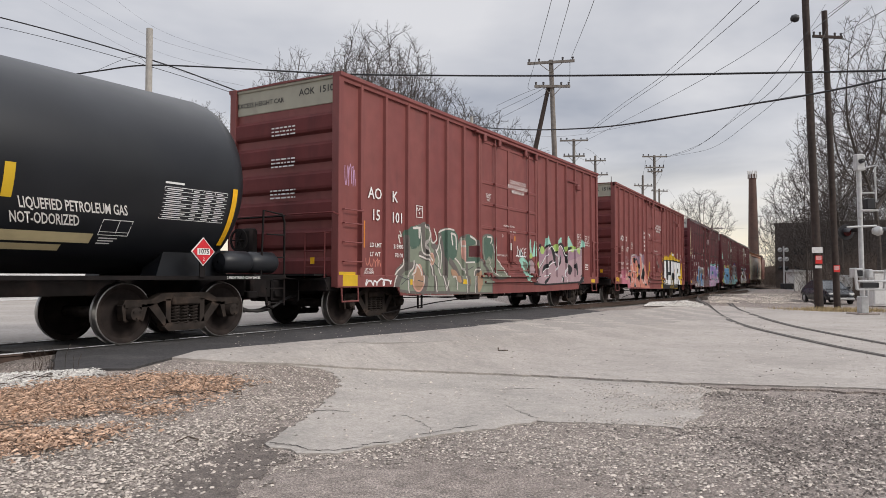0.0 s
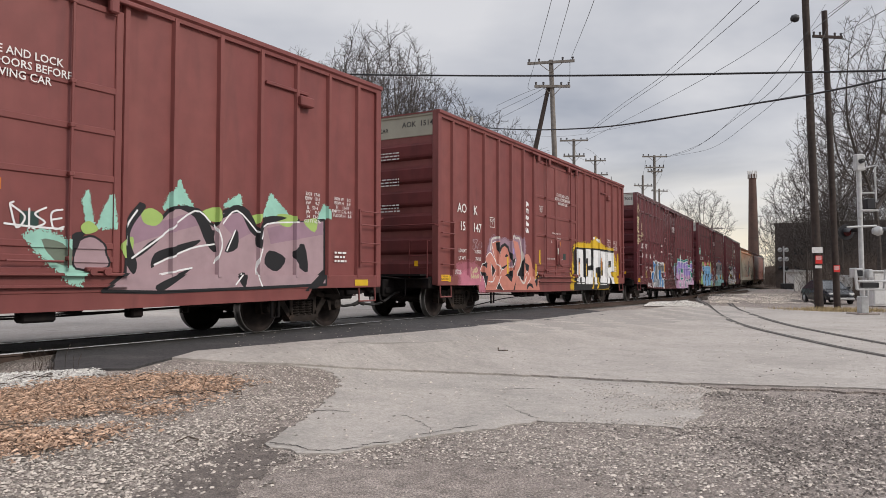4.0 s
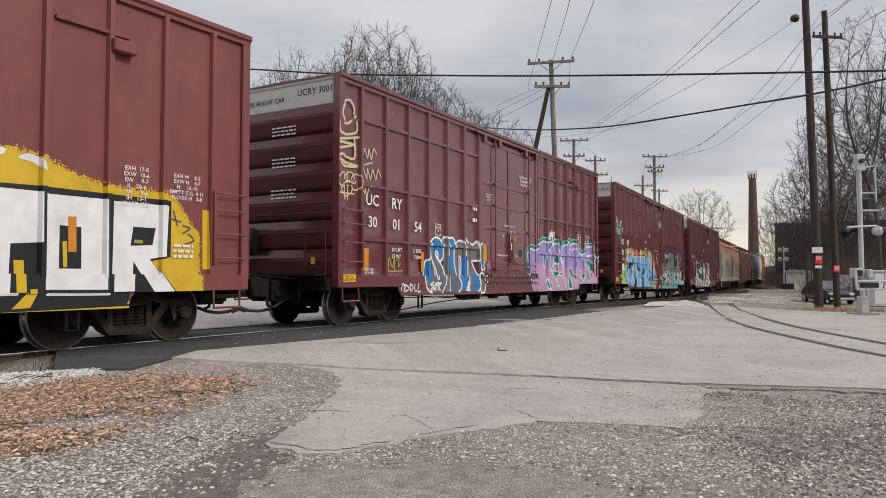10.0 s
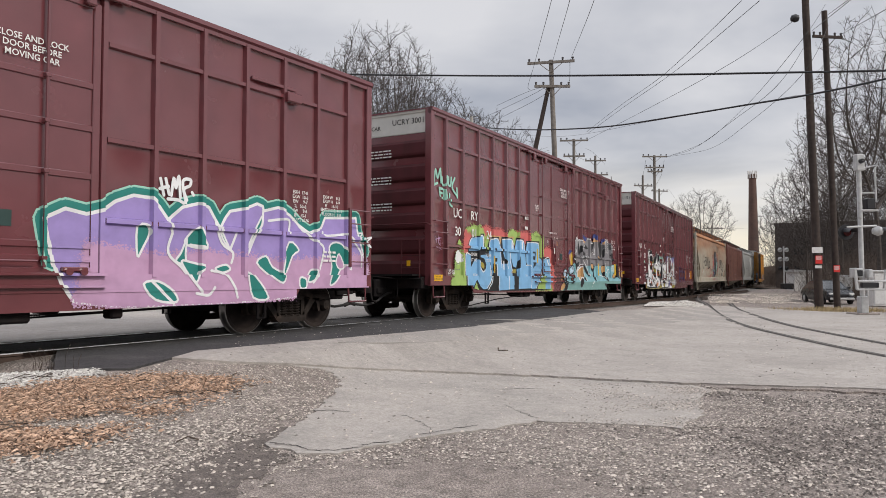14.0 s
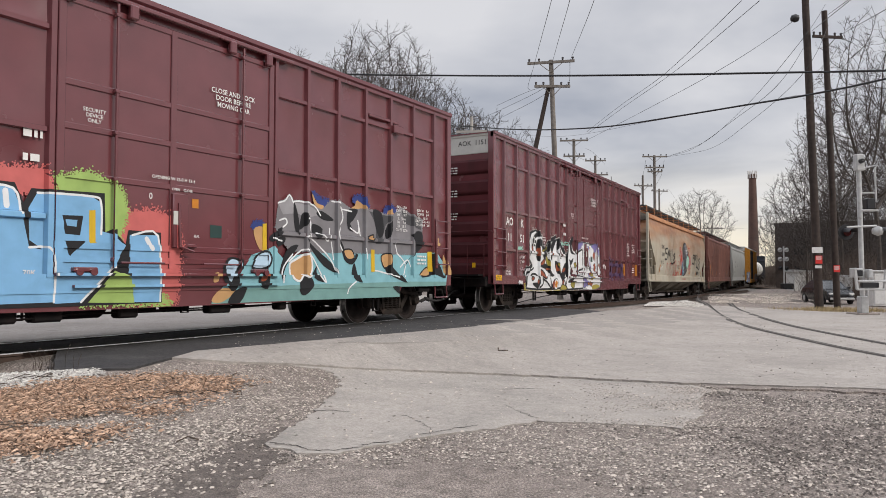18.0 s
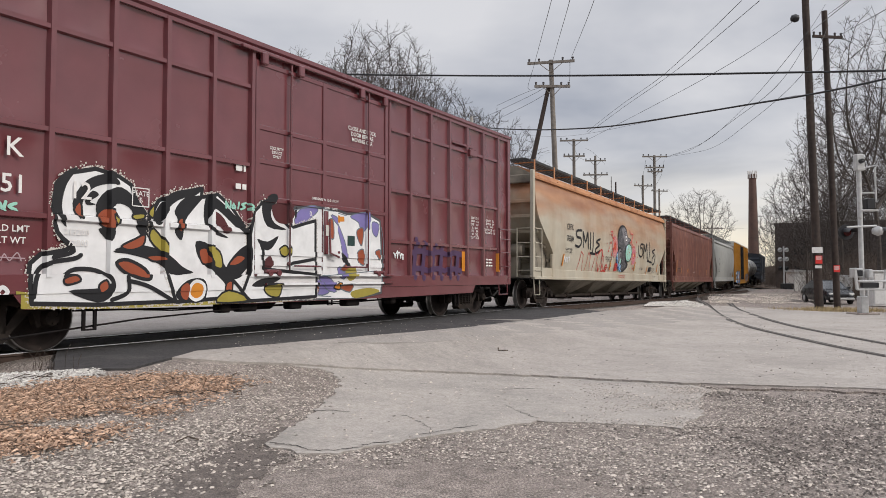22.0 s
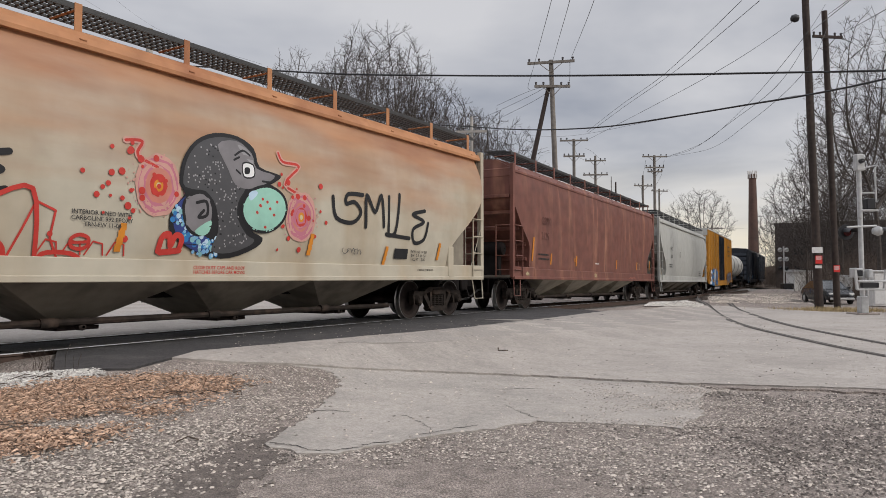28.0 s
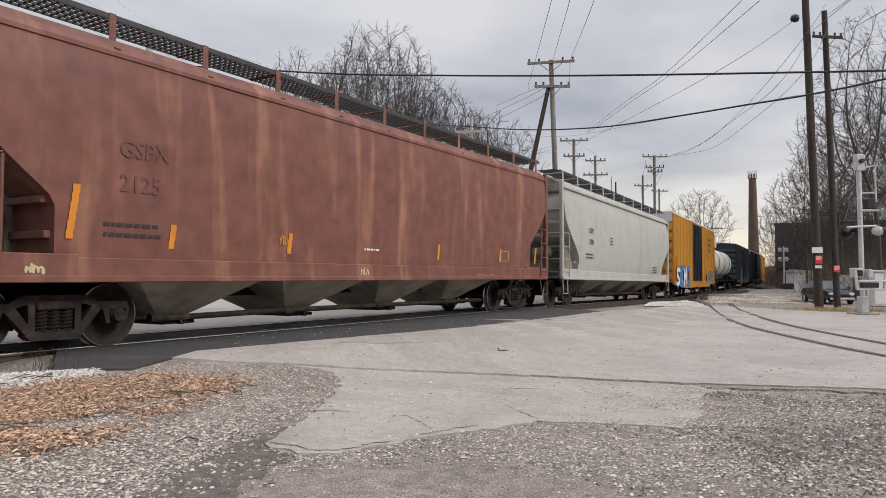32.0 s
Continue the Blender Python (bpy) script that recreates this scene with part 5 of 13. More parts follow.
def tank_marks():
    L = 0.0
    ry = round_y(1.5)
    P = Paint(tank, 0.0, None, ry)
    X = lambda u: -(u - 0.05)

    def lay(words, size, u, z, squeeze=1.0, align="CENTER", mat="white"):
        # letters wrapped on the shell
        me = text_mesh(words, size, align, 0.018, 1.0, squeeze).copy()
        for v in me.vertices:
            x, y = v.co.x, v.co.y
            zz = z + y
            v.co = (X(u) - x + 0.42 * y, ry(0, zz) + 0.006, zz)
        me.materials.append(M[mat])
        ob = new("lettering", me)
        ob.parent = tank

    lay("LIQUEFIED PETROLEUM GAS", 0.19, 5.35, 1.93, 0.62)
    lay("NOT-ODORIZED", 0.19, 5.0, 1.75, 0.62)
    q = lambda u: (u - 0.05)
    w = "white"
    # inspection table: a framed grid of unreadable rows
    for k in range(9):
        P.rect(q(6.62), q(7.78), 2.33 - k * 0.058, 2.338 - k * 0.058, w)
    for u in (6.62, 7.10, 7.32, 7.54, 7.78):
        P.rect(q(u) - 0.005, q(u) + 0.005, 1.866, 2.338, w)
    rnd = random.Random(4)
    for k in range(8):
        for a, b in ((6.66, 7.06), (7.13, 7.29), (7.35, 7.51), (7.57, 7.75)):
            P.rect(q(a), q(a + (b - a) * rnd.uniform(0.6, 1)), 2.296 - k * 0.058, 2.312 - k * 0.058, w)
    for a, b, c, d in ((5.78, 6.24, 1.79, 1.80), (5.78, 6.24, 1.585, 1.595), (5.78, 5.79, 1.585, 1.8), (6.23, 6.24, 1.585, 1.8), (6.03, 6.04, 1.62, 1.8), (5.78, 6.24, 1.63, 1.637)):
        P.rect(q(a), q(b), c, d, w)
    for k in range(3):
        P.rect(q(5.82), q(6.1 - 0.04 * k), 1.54 - 0.035 * k, 1.555 - 0.035 * k, w)
    P.rect(q(6.62), q(6.95), 2.38, 2.41, w)
    # patched streaks of bare primer
    P.rect(q(3.2), q(5.72), 1.47, 1.60, "cream")
    P.rect(q(3.9), q(5.35), 1.36, 1.44, "cream")
    for u0 in (4.38, 1.9, -0.6, -3.1, -5.6):
        for z0 in range(6):
            P.rect(q(u0), q(u0 + 0.13), 1.98 + z0 * 0.07, 1.98 + (z0 + 1) * 0.07, "yellow")
    P.done("stencil")
    # the strip that bends over the tank's head
    g = Geo()
    rows = []
    for k in range(8):
        z = 1.52 + 0.9 * k / 7
        for du in (-0.055, 0.055):
            u = 7.93 + du
            a = max(u - (8.65 - 0.78), 0.0) / 0.78
            r = 1.5 * math.sqrt(max(1 - a * a, 0.01))
            rows.append((X(u), math.sqrt(max(r * r - (z - 2.55) ** 2, 0.01)) + 0.012, z))
    g.add(rows, [(2 * k, 2 * k + 1, 2 * k + 3, 2 * k + 2) for k in range(7)])
    part("reflective_strip", g, M["yellow"], tank, "yellow reflective strip")
    # hazard placard in its holder
    x, y, z, r = X(7.43), 1.34, 1.40, 0.20
    pl = part("placard", Geo().prism([(x - r, z), (x, z - r), (x + r, z), (x, z + r)], "y", y, y + 0.012), surf("placard_red", (0.55, 0.02, 0.03), 0.4, var=0.05), tank, "red diamond hazard placard")
    part("placard_rim", Geo().prism([(x - r - 0.025, z), (x, z - r - 0.025), (x + r + 0.025, z), (x, z + r + 0.025)], "y", y - 0.008, y - 0.001), M["white"], pl)
    part("placard_panel", Geo().box(x - 0.12, x + 0.12, y + 0.012, y + 0.015, z - 0.05, z + 0.05), M["white"], pl)
    letter("1075", 0.105, x, z, y + 0.018, M["blacktxt"], tank, bold=0.02)
    letter("2", 0.07, x, z - 0.12, y + 0.0155, M["white"], tank)
    part("placard_post", Geo().box(x - 0.05, x + 0.05, y - 0.03, y - 0.01, 1.0, 1.5), M["under"], tank)
    letter("2 INCH TREAD CONV SHOES", 0.055, X(8.3), 0.99, 1.304, M["white"], tank)


tank_marks()
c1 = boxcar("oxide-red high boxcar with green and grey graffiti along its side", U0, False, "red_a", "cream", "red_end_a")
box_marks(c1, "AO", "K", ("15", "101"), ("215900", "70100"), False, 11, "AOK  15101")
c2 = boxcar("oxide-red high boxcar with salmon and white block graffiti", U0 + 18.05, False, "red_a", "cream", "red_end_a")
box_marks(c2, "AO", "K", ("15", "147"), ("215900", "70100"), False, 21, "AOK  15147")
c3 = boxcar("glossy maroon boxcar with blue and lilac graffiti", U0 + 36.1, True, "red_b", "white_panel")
box_marks(c3, "UC", "RY", ("30", "01", "54"), ("213200", "72800"), True, 31, "UCRY 300154")
c4 = boxcar("glossy maroon boxcar with pale blue and grey graffiti", U0 + 54.15, True, "red_b", "white_panel")
box_marks(c4, "UC", "RY", ("30", "01", "24"), ("213300", "72700"), True, 41, "UCRY 300124", shift=0.22, plate=False)
letter("EOC-88\nM-921B\n25\" CPLR", 0.075, LB / 2 - 2.31, 0.99, SHEET_Y + 0.028, M["white"], c4)
letter("70K", 0.10, LB / 2 - 5.67, 1.05, SHEET_Y + 0.028, M["white"], c4)
c5 = boxcar("maroon boxcar with large black and white graffiti", U0 + 72.2, True, "red_b", "white_panel")
box_marks(c5, "AO", "K", ("11", "51", "12"), ("213200", "72800"), True, 51, "AOK  115112")
END_A = ((1.0, 1.72), (1.70, 1.70), (2.0, 1.35), (2.4, 0.78), (2.75, 0.36), (2.95, 0.20), (3.3, 0.11), (3.6, 0.13), (3.85, 0.22), (4.16, 0.34))
SIDE_A = ((1.0, 1.36), (1.25, 1.42), (1.5, 1.475), (1.8, 1.51), (2.2, 1.54), (2.6, 1.55), (3.0, 1.54), (3.4, 1.51), (3.7, 1.47), (3.95, 1.41), (4.16, 1.34))
c6, c6_y = hopper("rust-stained cream covered hopper with painted tags", 109.5, 18.7, M["hop_rusted"], M["hop_tan"], M["hop_dark"], END_A, SIDE_A, (5.2, 8.0, 10.8, 13.6),
                  M["rust_top"], None, 12)
END_B = ((1.0, 1.3), (1.95, 1.27), (2.05, 1.2), (2.57, 0.58), (3.12, 0.06), (3.2, 0.03), (4.16, 0.03))
SIDE_B = ((1.0, 1.40), (1.3, 1.43), (2.0, 1.46), (3.0, 1.48), (3.7, 1.47), (4.16, 1.42))
c7, c7_y = hopper("faded brown covered hopper with rust streaks", 129.42, 17.3, M["hop_brown"], M["hop_brown"], M["hop_dark"], END_B, SIDE_B, (3.75, 6.65, 9.55, 12.45), None, None, 4, 0.40)
c8, c8_y = hopper("pale grey covered hopper with plain sides", 147.95, 17.0, M["hop_grey"], M["hop_grey"], M["hop_dark"], END_A, SIDE_A, (4.3, 7.1, 9.9, 12.7), None, None, 8)


def plain_boxcar(label, u, L, mat, door_mat, top_mat, high):
    """A longer boxcar with ribbed sides, seen from afar."""
    car = thing("boxcar", label, "boxcar", group="freight cars of the train")
    part("body", Geo().box(-L / 2, L / 2, -1.42, 1.42, 0.9, high), mat, car)
    part("roof", Geo().prism([(-1.46, high - 0.06), (1.46, high - 0.06), (1.44, high + 0.04), (0, high + 0.13), (-1.44, high + 0.04)], "x", -L / 2 - 0.02, L / 2 + 0.02), top_mat, car)
    me = Geo().prism([(-0.07, 1.41), (-0.04, 1.47), (0.04, 1.47), (0.07, 1.41)], "z", 0.95, high - 0.08).mesh("side_post")
    me.materials.append(mat)
    n = 16
    for k in range(n + 1):
        x = -L / 2 + 0.1 + k * (L - 0.2) / n
        if abs(x) > 2.0:
            for r in (0, math.pi):
                o = part("side_post", me, None, car)
                o.location, o.rotation_euler = (x if r == 0 else x, 0, 0), (0, 0, r)
    for s in (1, -1):
        for q in (-1, 1):
            d = part("plug_door", Geo().box(0.03 if q > 0 else -1.95, 1.95 if q > 0 else -0.03, s * 1.42, s * 1.465, 1.0, high - 0.15, 0.01), door_mat, car)
            for k in range(3):
                part("locking_rod", Geo().tube([(q * (0.4 + 0.6 * k), s * 1.49, 1.05), (q * (0.4 + 0.6 * k), s * 1.49, high - 0.2)], 0.022, 6), door_mat, d)
        part("side_sill", Geo().prism([(-L / 2, 0.98), (-L / 2, 0.78), (-L / 2 + 3.3, 0.78), (-L / 2 + 3.6, 0.58), (L / 2 - 3.6, 0.58), (L / 2 - 3.3, 0.78), (L / 2, 0.78), (L / 2, 0.98)], "y", s * 1.38, s * 1.48), mat, car)
        for e in (1, -1):
            g = Geo()
            for z in (1.2, 1.6, 2.0, 2.4):
                g.tube([(e * (L / 2 - 0.1), s * 1.52, z), (e * (L / 2 - 0.6), s * 1.52, z)], 0.015, 5)
            g.tube([(e * (L / 2 - 0.6), s * 1.50, 1.0), (e * (L / 2 - 0.6), s * 1.50, 2.5)], 0.02, 5)
            part("side_ladder", g, mat, car)
    for e in (0, math.pi):
        X = L / 2
        prof = [(X - 0.02, 0.9)]
        z = 1.0
        while z < high - 0.9:
            prof += [(X, z), (X + 0.09, z + 0.08), (X + 0.09, z + 0.2), (X + 0.01, z + 0.5)]
            z += 0.56
        prof += [(X, high - 0.5), (X - 0.02, high - 0.5)]
        part("end_panel", Geo().prism(prof, "y", -1.36, 1.36), mat, car).rotation_euler = (0, 0, e)
        part("end_top_panel", Geo().box(X - 0.02, X + 0.03, -1.38, 1.38, high - 0.49, high - 0.05), top_mat, car).rotation_euler = (0, 0, e)
    part("underframe", Geo().box(-L / 2 + 0.2, L / 2 - 0.2, -0.5, 0.5, 0.6, 0.92), M["under"], car)
    for x in (L / 2 - 2.3, -L / 2 + 2.3):
        add_truck(car, x)
    add_couplers(car, L / 2)
    train.append((car, u, L / 2 - 2.3))
    return car


c9 = plain_boxcar("golden yellow boxcar with dark doors and blue graffiti", 167.3, 18.4, M["yellow_car"], M["blue_black"], M["white_panel"], 4.9)
c10 = tank_car("small white tank car with dark bands round it", 186.6, 7.1, 1.28, M["white_panel"], 6.2, True, (-4.4, 4.6, 0.0))
c11 = plain_boxcar("blue-black boxcar with faded paint", 206.0, 18.2, M["blue_black"], M["blue_black"], M["blue_black"], 4.75)
c12 = plain_boxcar("blue-black boxcar with a pale roof", 226.2, 18.2, M["blue_black"], M["blue_black"], M["white_panel"], 4.75)
c13 = plain_boxcar("golden yellow boxcar far down the line", 246.4, 18.2, M["yellow_car"], M["yellow_car"], M["white_panel"], 4.75)


# ---- graffiti on the cars ----
def graffiti():
    rnd = random.Random(8)
    # green and grey letters, and a lilac and green piece
    p = Paint(c1, LB, box_bands(False))
    scribble(p, 0.9, 1.9, 0.82, 0.98, "white", 0.035, 71, 9)
    scribble(p, 0.95, 1.5, 1.15, 1.45, "salmon", 0.02, 72, 8)
    scribble(p, 0.25, 0.6, 2.7, 3.3, "rose", 0.018, 73, 8)
    p.rect(0.86, 0.93, 1.6, 2.15, "orange")
    for q in (2.55, 5.0, 9.95, 11.3, 13.2, 14.9):
        p.rect(q, q + 0.42, 0.83, 0.95, "yellow")
    p.rect(0.02, 0.62, 0.82, 1.1, "yellow")
    p.done(labels={"green": "green and grey spray-painted letters", "rose": "lilac and green spray-painted letters"})

    # small marks on the second boxcar
    p = Paint(c2, LB, box_bands(False))
    for k in range(5):
        q = 5.35 + 0.02 * (k % 2)
        scribble(p, q, q + 0.18, 2.35 + 0.2 * k, 2.5 + 0.2 * k, "white", 0.05, 90 + k, 3)
    p.rect(0.5, 0.62, 0.88, 1.02, "yellow")
    p.done()

    # strips and small scrawls on the fifth boxcar
    p = Paint(c5, LB, box_bands(True))
    scribble(p, 10.05, 10.5, 1.35, 1.6, "white", 0.03, 145, 7)
    for k in range(3):
        q = 10.85 + 0.78 * k
        p.curve([(q, 1.0), (q + 0.06, 1.45), (q + 0.12, 1.85 - 0.12 * k)], 0.15, "plum")
        p.curve([(q + 0.36, 0.98), (q + 0.42, 1.4), (q + 0.46, 1.78 - 0.1 * k)], 0.15, "plum")
        p.curve([(q - 0.08, 1.55), (q + 0.3, 1.6), (q + 0.62, 1.56)], 0.13, "plum")
        p.curve([(q - 0.1, 1.18), (q + 0.3, 1.2), (q + 0.6, 1.15)], 0.13, "plum")
    for q, a, b, w in ((13.05, 1.15, 1.65, 0.16), (14.95, 1.15, 1.65, 0.2)):
        p.rect(q, q + w, a, b, "orange")
    p.done()

    # the cream hopper: black scrawled words, red outlines, a grey head-like blob with a pale green ball
    L = 18.7
    p = Paint(c6, L, None, lambda q, z: c6_y(q, z) + 0.004)
    p.curve([(12.55, 2.54), (12.66, 2.15), (13.16, 2.08), (13.42, 2.30), (13.21, 2.49), (12.95, 2.44), (13.00, 2.63), (13.47, 2.66)], 0.085, "black")
    p.curve([(13.60, 2.02), (13.60, 2.67), (13.89, 2.34), (14.10, 2.71), (14.21, 2.06)], 0.085, "black")
    p.curve([(14.37, 2.71), (14.39, 1.97)], 0.085, "black")
    p.curve([(14.76, 2.79), (14.63, 1.96), (14.31, 1.91), (15.18, 1.86)], 0.085, "black")
    p.curve([(15.76, 2.51), (15.28, 2.40), (15.73, 2.26), (15.31, 2.07), (15.39, 1.77), (15.78, 1.87), (15.91, 2.24)], 0.085, "black")
    p.curve([(4.39, 2.71), (3.84, 2.66), (3.87, 2.45), (4.26, 2.43), (4.34, 2.26), (4.08, 2.11), (3.71, 2.14)], 0.085, "black")
    p.curve([(4.58, 2.12), (4.53, 2.66), (4.84, 2.32), (5.08, 2.68), (5.18, 2.10)], 0.085, "black")
    p.curve([(5.42, 2.68), (5.44, 2.09)], 0.085, "black")
    p.curve([(5.73, 2.71), (5.71, 2.02), (5.44, 1.94), (6.05, 1.93)], 0.085, "black")
    p.curve([(6.60, 2.52), (6.13, 2.40), (6.52, 2.29), (6.05, 2.11), (6.15, 1.97), (6.57, 2.06)], 0.085, "black")
    for i in range(4):
        q = 4.1 + i * 0.85
        p.stroke([(q, 1.25), (q + 0.15, 1.6), (q + 0.3, 1.95), (q + 0.55, 1.85), (q + 0.5, 1.5), (q + 0.62, 1.25)], 0.03, "red")
        p.stroke([(q + 0.1, 1.06), (q + 0.2, 1.22), (q + 0.5, 1.22), (q + 0.5, 1.06)], 0.025, "red")
    for i in range(4):
        q = 7.0 + i * 0.32
        p.stroke([(q, 1.3), (q + 0.1, 1.48), (q + 0.24, 1.45), (q + 0.26, 1.3)], 0.022, "red")
    HOOD = [(9.14, 2.44), (9.21, 2.76), (9.40, 3.02), (9.68, 3.16), (9.80, 3.02), (9.90, 2.81), (10.06, 2.53), (10.29, 2.41), (10.21, 2.21), (10.23, 1.94), (10.42, 1.70), (10.51, 1.59), (10.10, 1.42), (9.76, 1.45), (9.83, 1.72), (9.77, 2.10), (9.56, 2.34), (9.30, 2.37)]
    p.curve([(8.15, 2.91), (8.41, 2.93), (8.34, 2.72), (8.72, 2.56), (8.67, 2.37)], 0.100, "blush")
    p.curve([(8.15, 2.91), (8.41, 2.93), (8.34, 2.72), (8.72, 2.56), (8.67, 2.37)], 0.045, "red")
    p.curve([(11.10, 3.16), (11.21, 3.02), (11.61, 2.99), (11.26, 2.63), (11.76, 2.42), (11.69, 2.17)], 0.100, "blush")
    p.curve([(11.10, 3.16), (11.21, 3.02), (11.61, 2.99), (11.26, 2.63), (11.76, 2.42), (11.69, 2.17)], 0.045, "red")
    for cq, cz in ((8.69, 2.33), (11.69, 2.08)):
        for r, m in ((0.46, "blush"), (0.40, "pink"), (0.36, "blush"), (0.30, "pink"), (0.26, "salmon"), (0.17, "red"), (0.09, "orange"), (0.045, "cream")):
            p.disc(cq, cz, r * 0.86, m, 22, r, 0.05, rnd)
        for k in range(60):
            a, r = rnd.uniform(0, 6.283), rnd.uniform(0.28, 0.52)
            p.disc(cq + r * math.cos(a), cz + r * math.sin(a), rnd.uniform(0.008, 0.02), "blush" if k % 3 else "pink", 6)
    for k in range(70):
        q, z = rnd.choice((rnd.gauss(8.3, 0.55), rnd.gauss(11.5, 0.42))), rnd.gauss(2.15, 0.42)
        if 1.35 < z < 2.95:
            p.disc(q, z, rnd.uniform(0.02, 0.06), "red", 9)
    p.blob([(9.04, 2.41), (9.10, 2.77), (9.33, 3.09), (9.72, 3.28), (10.19, 3.30), (10.53, 3.15), (10.65, 2.86), (11.10, 2.78), (11.11, 2.70), (10.83, 2.53), (10.94, 2.44), (10.51, 1.83), (10.78, 1.67), (10.66, 1.50), (10.12, 1.31), (9.57, 1.34), (8.98, 1.60), (8.91, 1.95), (9.14, 2.25)], "black")
    p.blob([(8.96, 1.92), (9.04, 2.11), (9.22, 2.24), (9.32, 2.13), (9.33, 1.76), (9.70, 1.57), (9.63, 1.37), (9.29, 1.45), (9.03, 1.66)], "navy")
    for k in range(90):
        f = k / 90
        q, z = 8.99 + 0.95 * f + rnd.uniform(-0.06, 0.06), 2.00 - 0.55 * math.sin(f * 2.2) + rnd.uniform(-0.16, 0.16)
        p.disc(q, z, rnd.uniform(0.02, 0.05), ("aqua", "blue", "sky", "frost")[k % 4], 8)
    p.blob([(9.11, 2.41), (9.17, 2.77), (9.38, 3.05), (9.72, 3.21), (10.15, 3.24), (10.43, 3.08), (10.51, 2.79), (10.34, 2.45), (10.19, 2.21), (10.21, 1.94), (10.42, 1.70), (10.59, 1.63), (10.51, 1.53), (10.10, 1.39), (9.72, 1.42), (9.82, 1.72), (9.75, 2.10), (9.54, 2.33), (9.28, 2.34)], "dgrey")
    for k in range(420):
        q, z = 9.84 + rnd.uniform(-0.65, 0.9), 2.33 + rnd.uniform(-1.0, 0.85)
        if inside(q, z, HOOD):
            p.disc(q, z, 0.016, "ash" if k % 4 else "black", 6)
    p.blob([(9.76, 3.10), (10.15, 3.22), (10.47, 3.06), (10.58, 2.82), (11.00, 2.75), (10.77, 2.58), (10.41, 2.46), (10.12, 2.50), (9.96, 2.74)], "grey")
    p.blob([(10.17, 3.16), (10.40, 3.10), (10.51, 2.89), (10.36, 2.95)], "ash")
    p.blob([(9.13, 2.08), (9.25, 2.25), (9.50, 2.30), (9.68, 2.10), (9.66, 1.78), (9.44, 1.65), (9.22, 1.76)], "grey", "black", 0.050)
    p.curve([(9.37, 2.14), (9.55, 2.17), (9.58, 1.97), (9.42, 1.92), (9.51, 2.03)], 0.050, "black")
    p.blob([(9.37, 1.71), (9.66, 1.89), (9.64, 1.71), (9.51, 1.64)], "mint")
    p.blob([(10.28, 2.87), (10.50, 2.87), (10.52, 2.68), (10.30, 2.65)], "white", "black", 0.025)
    p.blob([(10.32, 2.80), (10.42, 2.81), (10.42, 2.72), (10.32, 2.70)], "black")
    p.curve([(10.11, 2.98), (10.28, 3.08), (10.43, 3.02)], 0.035, "black")
    p.curve([(10.09, 2.90), (10.20, 2.96)], 0.035, "black")
    p.curve([(10.14, 2.74), (10.22, 2.69)], 0.035, "black")
    p.curve([(10.71, 2.62), (10.94, 2.63), (11.07, 2.71)], 0.035, "black")
    p.curve([(10.77, 2.56), (10.94, 2.56)], 0.035, "black")
    p.blob([(11.30, 2.20), (11.25, 2.02), (11.10, 1.87), (10.89, 1.78), (10.67, 1.77), (10.47, 1.83), (10.33, 1.96), (10.28, 2.12), (10.33, 2.28), (10.46, 2.43), (10.66, 2.52), (10.88, 2.55), (11.10, 2.49), (11.25, 2.37)], "mint", "black", 0.050)
    p.blob([(10.41, 2.38), (10.54, 2.45), (10.61, 2.40), (10.46, 2.27)], "frost")
    p.curve([(10.61, 2.09), (10.62, 2.08)], 0.050, "red")
    p.curve([(10.83, 2.28), (10.84, 2.28)], 0.050, "red")
    p.curve([(10.72, 2.32), (10.73, 2.32)], 0.050, "red")
    p.curve([(10.90, 2.17), (10.91, 2.17)], 0.050, "red")
    p.curve([(11.00, 2.07), (11.01, 2.07)], 0.050, "red")
    p.curve([(10.67, 2.21), (10.69, 2.20)], 0.050, "red")
    p.curve([(11.06, 2.30), (11.07, 2.30)], 0.050, "red")
    p.curve([(10.81, 1.85), (10.82, 1.85)], 0.050, "red")
    p.curve([(7.47, 1.54), (7.55, 1.56), (7.66, 1.52), (7.66, 1.42), (7.56, 1.37), (7.44, 1.40), (7.42, 1.49), (7.47, 1.54)], 0.050, "red")
    p.curve([(7.44, 1.45), (7.66, 1.47)], 0.040, "red")
    p.curve([(8.75, 1.38), (8.80, 1.59), (8.92, 1.63), (8.95, 1.46), (9.03, 1.62), (9.14, 1.59), (9.12, 1.45)], 0.090, "red")
    p.curve([(8.79, 1.36), (9.12, 1.40)], 0.090, "red")
    p.curve([(6.41, 1.95), (6.89, 2.10), (6.98, 1.27)], 0.060, "red")
    p.curve([(7.02, 1.05), (7.06, 1.29), (7.43, 1.31), (7.60, 1.20), (7.54, 1.05)], 0.060, "red")
    p.curve([(7.56, 1.09), (7.67, 1.15), (7.96, 1.19), (8.01, 1.01)], 0.060, "red")
    p.curve([(6.53, 1.42), (6.59, 1.34), (6.61, 1.17)], 0.060, "red")
    p.curve([(6.47, 1.54), (6.56, 1.31)], 0.060, "red")
    for q, z in ((2.45, 1.5), (8.05, 1.45), (11.9, 1.5), (14.25, 1.35), (16.35, 1.5)):
        for k in range(4):
            p.rect(q + 0.02 * k, q + 0.1 + 0.02 * k, z - 0.1 + 0.1 * k, z + 0.001 + 0.1 * k, "orange")
    p.rect(14.65, 15.15, 1.40, 1.62, "black")
    scribble(p, 2.6, 3.2, 1.5, 1.75, "white", 0.03, 160, 8)
